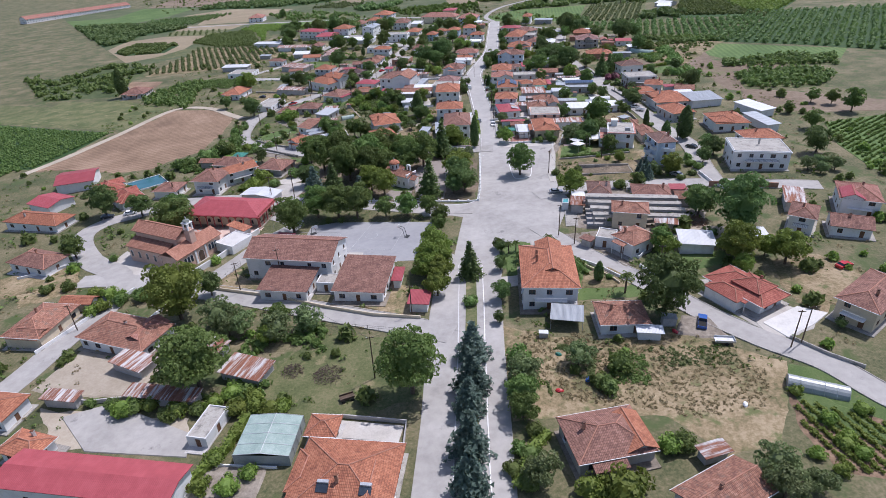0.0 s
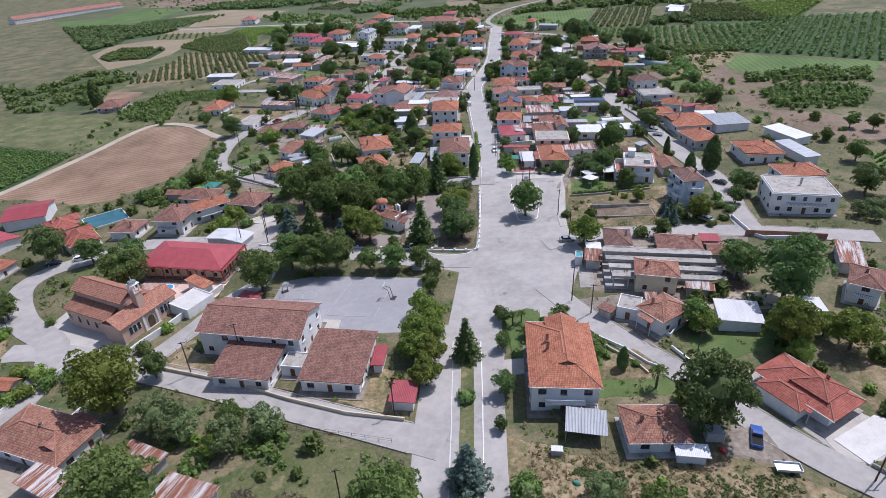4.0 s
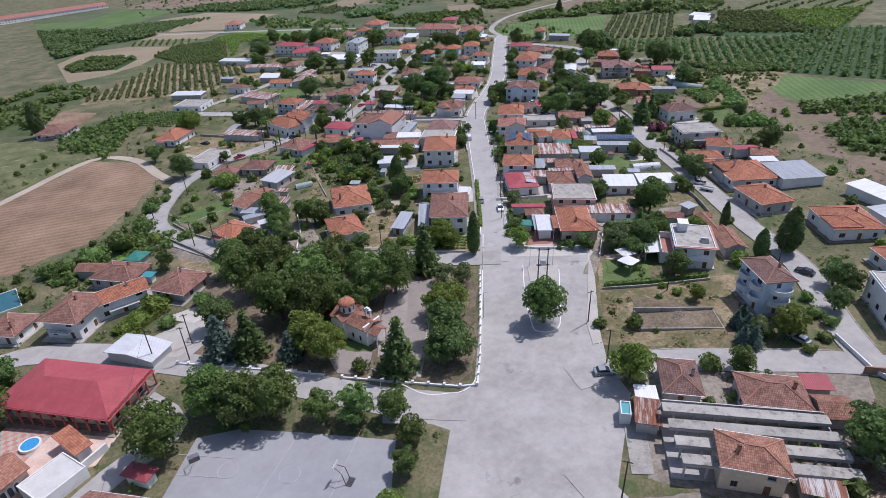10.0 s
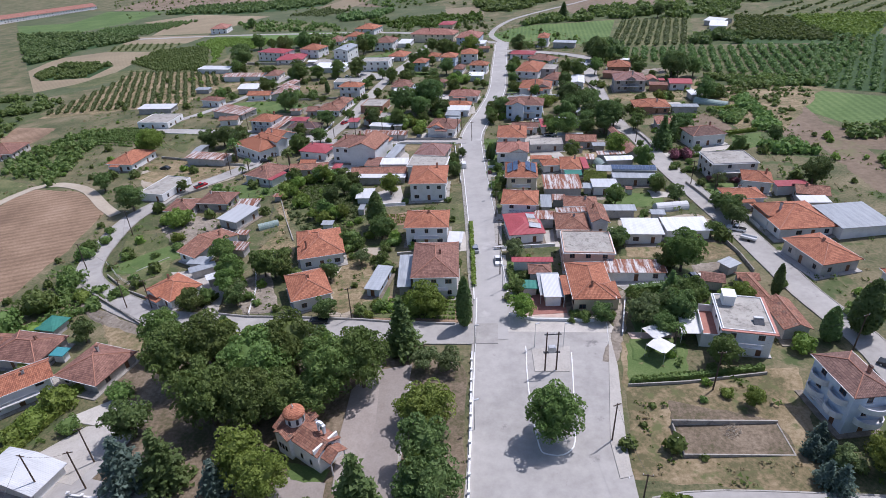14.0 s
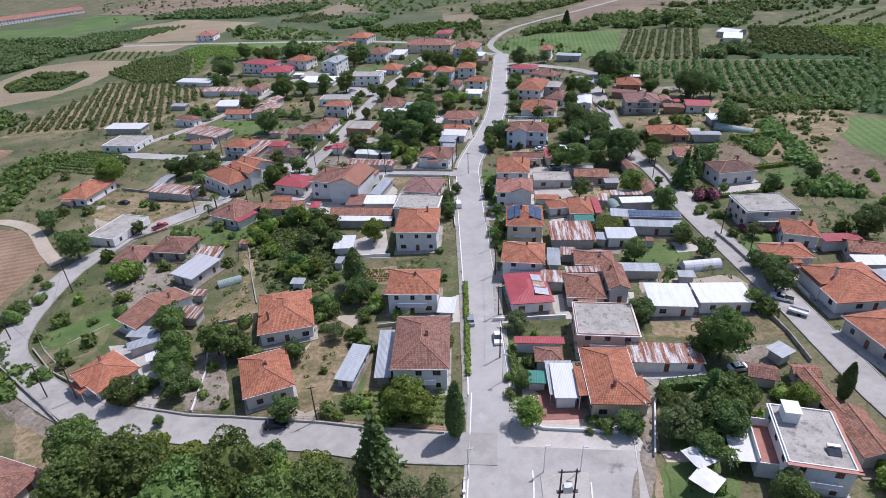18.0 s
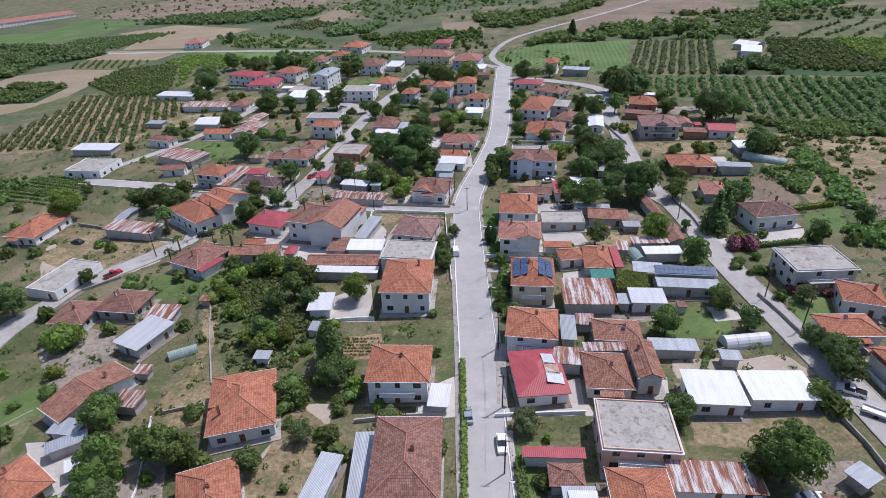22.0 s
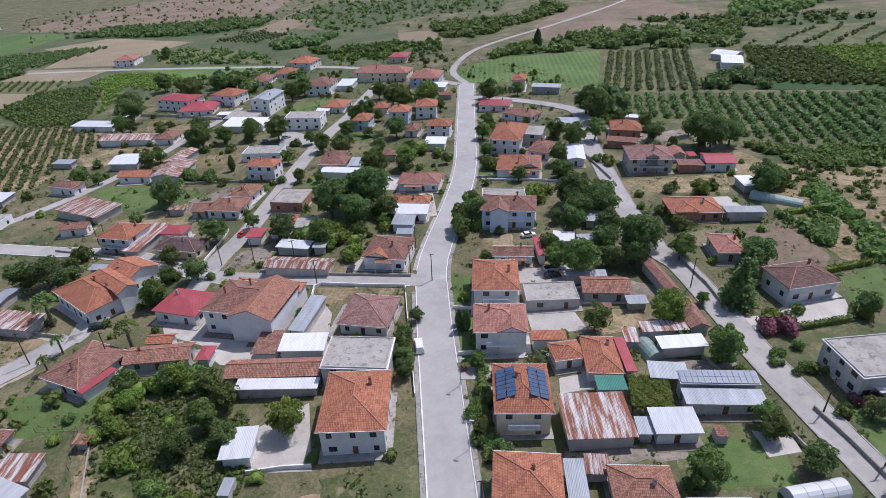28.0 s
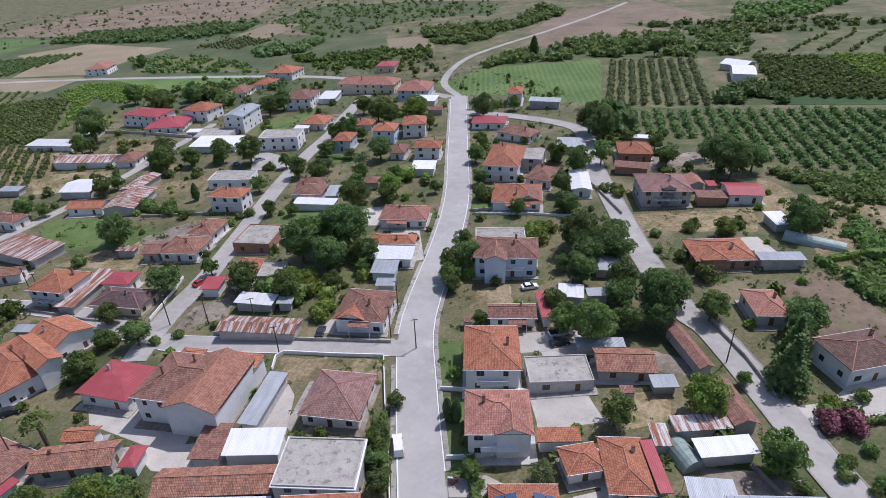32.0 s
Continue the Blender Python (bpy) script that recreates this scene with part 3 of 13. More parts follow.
def skirt(ob, x, y, w, d, yaw):
    """The concrete apron round a house, laid on the slope."""
    c, s = math.cos(radians(yaw)), math.sin(radians(yaw))
    lo, hi = [-w / 2 - rng.uniform(0.0, 0.4), w / 2 + rng.uniform(0.0, 0.7)], [-d / 2 - rng.uniform(0.2, 1.6), d / 2 + rng.uniform(0.0, 0.3)]
    lift = rng.uniform(0.205, 0.235)
    pts = [(lo[0], hi[0]), (lo[1], hi[0]), (lo[1], hi[1]), (lo[0], hi[1])]
    v = [(u, t, gz(u * c - t * s, u * s + t * c) + dz) for dz in (lift, -0.4) for u, t in pts]
    part("apron", mesh_of("apron", v, [[0, 1, 2, 3]] + [[i, i + 4, (i + 1) % 4 + 4, (i + 1) % 4] for i in range(4)], [rng.choice(("concrete", "dirt_yard", "concrete", "plaster_grey"))]), ob)


def house(x, y, w, d, yaw, h, roof="hip", tile="tile_orange", wall="plaster_white", detail=2, rise=None, chimney=1, over=0.55, heater=0, balcony=0, shut="shutter_brown", name="house", label="", sides="flr", solar="", mend="", wings=()):
    """A building with walls that have recessed openings, a pitched or flat roof, windows, a door and a chimney.
    detail: 0 a shed with few openings, 1 far, 2 near. sides: which walls have windows (front, back, left, right)."""
    storeys = max(1, round(h / 3.1))
    words = label or f"{WALL_WORDS[wall]} {'two-storey house' if storeys > 1 else 'single-storey house'} with {ROOF_WORDS[tile]}"
    ob = thing(name, x, y, yaw, words, name.replace("_", " "))
    BUILT.append((x, y, min(w, d) / 2 + 0.2))
    over = 0.25 if roof in ("flat",) else over
    if detail:
        skirt(ob, x, y, w, d, yaw)
    bw, bd = w - 2 * over, d - 2 * over
    if bw < 1 or bd < 1:
        over = 0.1
        bw, bd = w - 0.2, d - 0.2
    if roof == "flat":
        bw, bd = w, d
    rise = rise if rise is not None else (min(w, d) / 2 * math.tan(radians(20 if roof != "shed" else 4)) if tile.startswith("tile") else min(w, d) / 2 * math.tan(radians(11 if roof != "shed" else 5)))
    verts, faces, wins, doors = [], [], [], []
    walls = {"f": (bw, pose(-bw / 2, -bd / 2, 0)), "r": (bd, pose(bw / 2, -bd / 2, 0, 0, 0, 90)), "b": (bw, pose(bw / 2, bd / 2, 0, 0, 0, 180)), "l": (bd, pose(-bw / 2, bd / 2, 0, 0, 0, -90))}
    for side, (length, to) in walls.items():
        holes = []
        if side in sides and detail and length > 2.6:
            n = max(1, int(length / (3.4 if detail > 1 else 4.2)))
            for s in range(storeys):
                z0 = s * h / storeys + 0.35
                for k in range(n):
                    c = length * (k + 0.5) / n + rng.uniform(-0.3, 0.3)
                    ww, hh = rng.choice((1.0, 1.2, 1.2, 1.5)), 1.25
                    if s == 0 and k == n // 2 and side in "fr":
                        hole = (c - 0.5, 0.05, c + 0.5, 2.15)
                        doors.append((hole, to))
                    else:
                        if rng.random() < 0.12:
                            continue
                        top = min(z0 + 0.6 + hh, (s + 1) * h / storeys - 0.25)
                        hole = (c - ww / 2, top - hh, c + ww / 2, top)
                        wins.append((hole, to))
                    holes.append(tuple(round(v, 3) for v in hole))
        facade(verts, faces, length, h, holes, to)
    if roof.startswith("gable"):
        n = len(verts)
        s = 1 if roof == "gable_x" else 0
        rr = rise - 0.14 - rise * over / (min(w, d) / 2 + over) * 0
        for e in (-1, 1):
            if s:
                q = [(e * bw / 2, -bd / 2, h), (e * bw / 2, bd / 2, h), (e * bw / 2, 0, h + rr)]
            else:
                q = [(bw / 2 * -1, e * bd / 2, h), (bw / 2, e * bd / 2, h), (0, e * bd / 2, h + rr)]
            k = len(verts)
            verts += q
            faces.append([k, k + 1, k + 2] if (e > 0) == bool(s) else [k + 1, k, k + 2])
    if roof == "flat":
        k = len(verts)
        t = 0.18
        verts += [(-bw / 2 + t, -bd / 2 + t, h - 0.25), (bw / 2 - t, -bd / 2 + t, h - 0.25), (bw / 2 - t, bd / 2 - t, h - 0.25), (-bw / 2 + t, bd / 2 - t, h - 0.25)]
        verts += [(-bw / 2 + t, -bd / 2 + t, h), (bw / 2 - t, -bd / 2 + t, h), (bw / 2 - t, bd / 2 - t, h), (-bw / 2 + t, bd / 2 - t, h)]
        verts += [(-bw / 2, -bd / 2, h), (bw / 2, -bd / 2, h), (bw / 2, bd / 2, h), (-bw / 2, bd / 2, h)]
        for i in range(4):
            j = (i + 1) % 4
            faces.append([k + i, k + 4 + i, k + 4 + j, k + j][::-1])
            faces.append([k + 8 + i, k + 8 + j, k + 4 + j, k + 4 + i])
        part("wall", mesh_of("wall", verts, faces, [wall]), ob)
        part("roof", boxes("roof", [(-bw / 2 + t, -bd / 2 + t, h - 0.45, bw / 2 - t, bd / 2 - t, h - 0.22)], tile), ob, label=ROOF_WORDS.get(tile, ""))
        if detail > 1:
            for x0, y0, x1, y1 in ((-bw / 2 - 0.3, -bd / 2 - 0.3, bw / 2 + 0.3, -bd / 2 - 0.003), (-bw / 2 - 0.3, bd / 2 + 0.003, bw / 2 + 0.3, bd / 2 + 0.3), (-bw / 2 - 0.3, -bd / 2, -bw / 2 - 0.003, bd / 2), (bw / 2 + 0.003, -bd / 2, bw / 2 + 0.3, bd / 2)):
                part("slab_edge", boxes("slab_edge", [(x0, y0, h - 0.5, x1, y1, h - 0.3)], "paint_white"), ob)
    else:
        part("wall", mesh_of("wall", verts, faces, [wall]), ob)
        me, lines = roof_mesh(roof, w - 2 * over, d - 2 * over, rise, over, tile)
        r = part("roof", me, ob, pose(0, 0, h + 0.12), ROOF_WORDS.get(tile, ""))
        if lines and tile.startswith("tile") and detail:
            part("ridge_tiles", ridge_mesh(lines, "ridge_clay"), r)
        if tile.startswith("tile") and detail > 1:
            b, a2 = 0.16, (w / 2, d / 2)
            z1 = h + 0.12 - over * rise / (min(w, d) / 2) * 0.8 - 0.03
            for y0 in (-a2[1] - 0.1, a2[1]):
                part("gutter", boxes("gutter", [(-a2[0] - 0.1, y0, z1 - 0.13, a2[0] + 0.1, y0 + 0.1, z1)], "paint_white"), ob)
    for wx, wy, ww, wd, wh, kind, cover in wings:
        # a taller or lower block grown together with the house
        k = part("wing_wall", boxes("wing_wall", [(wx - ww / 2 + 0.4, wy - wd / 2 + 0.4, -0.8, wx + ww / 2 - 0.4, wy + wd / 2 - 0.4, wh)], wall), ob)
        wr = min(ww, wd) / 2 * math.tan(radians(21))
        me, lines = roof_mesh(kind, ww - 0.8, wd - 0.8, wr, 0.4, cover)
        wroof = part("wing_roof", me, ob, pose(wx, wy, wh + 0.12), ROOF_WORDS.get(cover, ""))
        part("ridge_tiles", ridge_mesh(lines, "ridge_clay"), wroof)
        if kind.startswith("gable"):
            a, b = ww / 2 - 0.42, wd / 2 - 0.42
            tri = [[(-a, e * b, 0), (a, e * b, 0), (0, e * b, wr * 0.86)] for e in (-1, 1)] if kind == "gable_y" else [[(e * a, -b, 0), (e * a, b, 0), (e * a, 0, wr * 0.86)] for e in (-1, 1)]
            for t3, order in zip(tri, ([0, 1, 2], [2, 1, 0]) if kind == "gable_y" else ([2, 1, 0], [0, 1, 2])):
                part("gable", mesh_of("gable", t3, [order], [wall]), k, pose(wx, wy, wh))
    for (u0, v0, u1, v1), to in wins:
        fm, pm, sm = window_meshes(u1 - u0, v1 - v0, shut)
        o = part("window", fm, ob, to @ pose((u0 + u1) / 2, 0.1, v0))
        part("pane", pm, o)
        if detail > 1 and y < 50 and -60 < x < 70:
            part("window_sill", sm, o, pose(0, -0.1, 0))
    for (u0, v0, u1, v1), to in doors:
        o = part("door", boxes("door", [(u0 - (u0 + u1) / 2 + 0.02, -0.05, 0, u1 - (u0 + u1) / 2 - 0.02, 0.03, v1 - v0 - 0.02)], shut), ob, to @ pose((u0 + u1) / 2, 0.1, v0))
    for i in range(chimney):
        cx, cy = w * rng.uniform(-0.3, 0.3), d * rng.uniform(-0.25, 0.25)
        top = h + rise + 0.5
        c = part("chimney", boxes("chimney", [(-0.26, -0.22, h, 0.26, 0.22, top), (-0.33, -0.29, top, 0.33, 0.29, top + 0.1)], rng.choice(("brick_raw", "plaster_grey", "brick_raw"))), ob, pose(cx, cy, 0))
        part("chimney_cap", boxes("chimney_cap", [(-0.26, -0.22, top + 0.1, 0.26, 0.22, top + 0.3)], tile if tile.startswith("tile") else "concrete"), c)
    for i in range(heater):
        hx = w * (0.25 - 0.4 * i)
        zz = h + 0.12 + rise * (0.45 if roof != "flat" else 0)
        t = part("water_heater", boxes("water_heater", [(-0.9, -0.3, 0.35, 0.9, 0.25, 0.85)], "metal_light"), ob, pose(hx, -d * 0.18, zz - (0.3 if roof == "flat" else 0)))
        part("solar_panel", mesh_of("solar_panel", [(-0.95, -1.5, 0.05), (0.95, -1.5, 0.05), (0.95, -0.35, 0.55), (-0.95, -0.35, 0.55), (-0.95, -1.5, -0.03), (0.95, -1.5, -0.03), (0.95, -0.35, 0.47), (-0.95, -0.35, 0.47)],
                                    [[0, 1, 2, 3], [7, 6, 5, 4], [0, 4, 5, 1], [1, 5, 6, 2], [2, 6, 7, 3], [3, 7, 4, 0]], ["glass_dark"]), t)
    for side in solar:
        run = min(w, d) / 2
        turn, half, length = {"f": (0, d / 2, w), "r": (90, w / 2, d), "l": (-90, w / 2, d)}[side]
        nx = max(2, int(length * (0.85 if roof.startswith("gable") else 0.62) / 1.1))
        for i in range(nx):
            for j in range(2):
                at = pose(0, 0, h + 0.17, 0, 0, turn) @ pose(0, -half, 0, math.degrees(math.atan2(rise, run))) @ pose((i - (nx - 1) / 2) * 1.08, run * (0.3 + 0.36 * j), 0.08)
                part("solar_panel", boxes("solar_panel", [(-0.5, -run * 0.16, 0, 0.5, run * 0.16, 0.05)], "panel_blue"), ob, at)
    for side in mend:
        run = min(w, d) / 2
        turn, half, length = {"f": (0, d / 2, w), "r": (90, w / 2, d), "l": (-90, w / 2, d)}[side]
        for i in range(3):
            at = pose(0, 0, h + 0.17, 0, 0, turn) @ pose(0, -half, 0, math.degrees(math.atan2(rise, run))) @ pose((i - 1) * length * 0.2, run * (0.5 + 0.06 * i), 0.05, 0, 0, 4 * i - 5)
            me = boxes("roof_patch", [(-length * 0.12, -run * 0.36, 0, length * 0.12, run * (0.3 - 0.08 * i), 0.03)], "metal_light" if i != 1 else "sheet_patch")
            part("roof_patch", me, ob, at, "loose grey metal sheet")
    if storeys == 1 and detail > 1 and name == "house" and "f" in sides and rng.random() < 0.45:
        pw, px = bw * rng.uniform(0.35, 0.6), bw * rng.uniform(-0.15, 0.15)
        me, _ = roof_mesh("shed", pw, 1.9, 0.3, 0.05, tile, 0.09)
        pr = part("porch_roof", me, ob, pose(px, -bd / 2 - 1.25, h - 0.55))
        for u in (-pw / 2 + 0.15, pw / 2 - 0.15):
            v, f = [], []
            rod(v, f, (px + u, -bd / 2 - 2.0, -0.6), (px + u, -bd / 2 - 2.0, h - 0.62), 0.08, 0.08, 6)
            part("post", mesh_of("post", v, f, ["paint_white"]), ob)
    if not balcony and storeys > 1 and detail > 1 and name == "house" and "f" in sides and rng.random() < 0.65:
        balcony = rng.choice((1, 2))
    if balcony:
        bwid = bw * 0.6
        zf = h / storeys
        s = part("balcony", boxes("balcony", [(-bwid / 2, -1.5, -0.16, bwid / 2, -0.004, 0)], "paint_white"), ob, pose(0, -bd / 2, zf))
        rails = []
        rv, rf = [], []
        box_data(-bwid / 2, -1.47, 0.9, bwid / 2, -1.41, 0.97, rv, rf)
        k = int(bwid / 0.35)
        for i in range(k + 1):
            u = -bwid / 2 + 0.03 + (bwid - 0.06) * i / k
            box_data(u - 0.02, -1.46, 0, u + 0.02, -1.42, 0.9, rv, rf)
        part("railing", mesh_of("railing", rv, rf, ["metal_dark" if balcony > 1 else "paint_white"]), s)
    return ob


RAGGED = ("grass", "lawn", "dry_grass", "dirt_yard", "dirt_track", "dry_soil", "meadow", "park_soil", "soil_brown", "undergrowth")


def sheet(name, pts, mat, lift=0.04, label="", kind="structure", step=0, category=""):
    """A flat piece of ground: a polygon draped on the slope, with an edge that goes down into it."""
    if mat in ("paving_pale", "paving_pink", "court_paint", "concrete", "asphalt", "asphalt_old", "soil_brown", "crop_dark", "park_soil", "paving_red", "paving_walk", "terrace_pale"):
        PAVED.append(pts)
    if mat in RAGGED:
        ring = []
        for i, (ax, ay) in enumerate(pts):
            bx, by = pts[(i + 1) % len(pts)]
            long = math.hypot(bx - ax, by - ay)
            size = min(7.0, max(1.2, long / 9))
            k = max(1, int(long / size))
            for j in range(k):
                px, py = ax + (bx - ax) * j / k, ay + (by - ay) * j / k
                w = noise.noise_vector(Vector((px * 0.9 / size, py * 0.9 / size, lift * 40)))
                ring.append((px + w.x * size * 0.42, py + w.y * size * 0.42))
        pts = ring
    verts = [(px, py, gz(px, py) + lift) for px, py in pts]
    area = sum(verts[i][0] * verts[(i + 1) % len(verts)][1] - verts[(i + 1) % len(verts)][0] * verts[i][1] for i in range(len(verts)))
    if area < 0:
        verts.reverse()
    n = len(verts)
    low = []
    for i, (vx, vy, vz) in enumerate(verts):
        a, b = verts[i - 1], verts[(i + 1) % n]
        d = Vector((b[1] - a[1], a[0] - b[0], 0)).normalized() * (0.55 if mat in RAGGED else 0.12)
        low.append((vx + d.x, vy + d.y, gz(vx + d.x, vy + d.y) - 0.04))
    faces = [list(range(n))] + [[i, i + n, (i + 1) % n + n, (i + 1) % n] for i in range(n)]
    ob = new(name, mesh_of(name, verts + low, faces, [mat]))
    return tagged(ob, label, category, "", kind)


def strip_points(line, width):
    """Both edges of a band along a line of points."""
    pts = [Vector((p[0], p[1], 0)) for p in line]
    left, right = [], []
    for i, p in enumerate(pts):
        a, b = pts[max(0, i - 1)], pts[min(len(pts) - 1, i + 1)]
        t = (b - a).normalized()
        n = Vector((-t.y, t.x, 0)) * width / 2
        left.append(p + n)
        right.append(p - n)
    return left, right


def smooth_line(line, n=4):
    out = []
    pts = [Vector(p) for p in line]
    for i in range(len(pts) - 1):
        p0, p1, p2, p3 = pts[max(0, i - 1)], pts[i], pts[i + 1], pts[min(len(pts) - 1, i + 2)]
        for k in range(n):
            t = k / n
            out.append(0.5 * ((2 * p1) + (p2 - p0) * t + (2 * p0 - 5 * p1 + 4 * p2 - p3) * t * t + (3 * p1 - p0 - 3 * p2 + p3) * t ** 3))
    out.append(pts[-1])
    return [(p.x, p.y) for p in out]


def road(name, line, width, mat="asphalt", lift=0.05, label="", fine=4, kind="structure"):
    ROADS.append((name, smooth_line(line, fine), width))
    left, right = strip_points(smooth_line(line, fine), width)
    verts, faces = [], []
    for a, b in zip(left, right):
        for p, dz in ((a, -0.3), (a, lift), (b, lift), (b, -0.3)):
            verts.append((p.x, p.y, gz(p.x, p.y) + dz))
    for i in range(len(left) - 1):
        k = 4 * i
        faces += [[k + 1, k + 2, k + 6, k + 5], [k, k + 1, k + 5, k + 4], [k + 2, k + 3, k + 7, k + 6]]
    return tagged(new(name, mesh_of(name, verts, faces, [mat])), label, "", "", kind)


def wall_line(name, line, height, thick, mat, label="", category="wall", kind="", lift=0.0):
    """A garden wall or kerb along a line of points, standing on the slope."""
    left, right = strip_points(line, thick)
    verts, faces = [], []
    for a, b in zip(left, right):
        for p, dz in ((a, -0.3), (a, height), (b, height), (b, -0.3)):
            verts.append((p.x, p.y, gz(p.x, p.y) + dz + lift))
    for i in range(len(left) - 1):
        k = 4 * i
        faces += [[k + 1, k + 2, k + 6, k + 5], [k, k + 1, k + 5, k + 4], [k + 2, k + 3, k + 7, k + 6]]
    m = len(verts) - 4
    faces += [[0, 3, 2, 1], [m, m + 1, m + 2, m + 3]]
    return tagged(new(name, mesh_of(name, verts, faces, [mat])), label, category, "", kind)

# ---- plants ----
PLANT_MESH = {}
LEAF_OF = {"tree_round": "leaf_mid", "tree_dark": "leaf_dark", "tree_bright": "leaf_bright", "olive": "leaf_olive", "spruce": "leaf_dark", "blue_spruce": "leaf_blue", "cypress": "leaf_dark",
           "poplar": "leaf_dark", "bush": "leaf_mid", "bush_bright": "leaf_bright", "palm": "leaf_mid", "bush_flower": "leaf_rose"}
PLANT_WORDS = {"tree_round": ("broadleaf tree with a dense mid-green crown", "tree", "broadleaf_tree"), "tree_dark": ("large tree with a dark green crown", "tree", "broadleaf_tree"),
               "tree_bright": ("leafy tree with a bright green crown", "tree", "broadleaf_tree"), "olive": ("grey-green olive tree with a loose crown", "tree", "olive_tree"),
               "spruce": ("dark green spruce with drooping branches", "conifer", "spruce_tree"), "blue_spruce": ("blue-green spruce with layered branches", "conifer", "spruce_tree"),
               "cypress": ("slim dark green cypress", "conifer", "cypress_tree"), "poplar": ("tall narrow dark green tree", "tree", "poplar_tree"), "bush": ("rounded green shrub on dry grass", "shrub", "shrub"),
               "bush_bright": ("bright green leafy shrub", "shrub", "shrub"), "palm": ("short palm with arching fronds", "palm", "palm_tree"), "bush_flower": ("shrub covered in dull pink blossom", "shrub", "flowering_shrub")}
surface("leaf_rose", (0.20, 0.07, 0.09), (0.06, 0.07, 0.03), (0.34, 0.12, 0.16), scale=0.8, fine=6, rough=0.6, bump=0.0)


def leaves(points, normals, size, rs, droop=0.0):
    """Leaf tufts: small blades at the points, facing roughly along the normals."""
    n = len(points)
    a = rs.normal(size=(n, 3))
    nor = normals + 0.75 * rs.normal(size=(n, 3))
    nor /= np.linalg.norm(nor, axis=1, keepdims=True)
    u = np.cross(nor, a)
    u /= np.linalg.norm(u, axis=1, keepdims=True)
    v = np.cross(nor, u)
    s = size * rs.uniform(0.6, 1.4, size=(n, 1))
    v[:, 2] -= droop
    p = np.stack([points - u * s * 0.6 - v * s * 0.35, points + u * s * 0.65 - v * s * 0.25, points + v * s * 0.7 + u * s * 0.05], 1).reshape(-1, 3)
    faces = [[3 * i, 3 * i + 1, 3 * i + 2] for i in range(n)]
    return p, faces


def lump(rs, centre, rad, rings=5, sides=8):
    """A rough closed blob that fills the inside of a crown."""
    verts = [(centre[0], centre[1], centre[2] - rad[2])]
    for i in range(1, rings):
        w = math.pi * i / rings
        for j in range(sides):
            a = 2 * math.pi * j / sides
            k = rs.uniform(0.8, 1.05)
            verts.append((centre[0] + rad[0] * k * math.sin(w) * math.cos(a), centre[1] + rad[1] * k * math.sin(w) * math.sin(a), centre[2] - rad[2] * k * math.cos(w)))
    verts.append((centre[0], centre[1], centre[2] + rad[2]))
    faces = [[0, 1 + (j + 1) % sides, 1 + j] for j in range(sides)]
    for i in range(rings - 2):
        for j in range(sides):
            p, q = 1 + i * sides + j, 1 + i * sides + (j + 1) % sides
            faces.append([p, q, q + sides, p + sides])
    last = len(verts) - 1
    faces += [[last, 1 + (rings - 2) * sides + j, 1 + (rings - 2) * sides + (j + 1) % sides] for j in range(sides)]
    return verts, faces


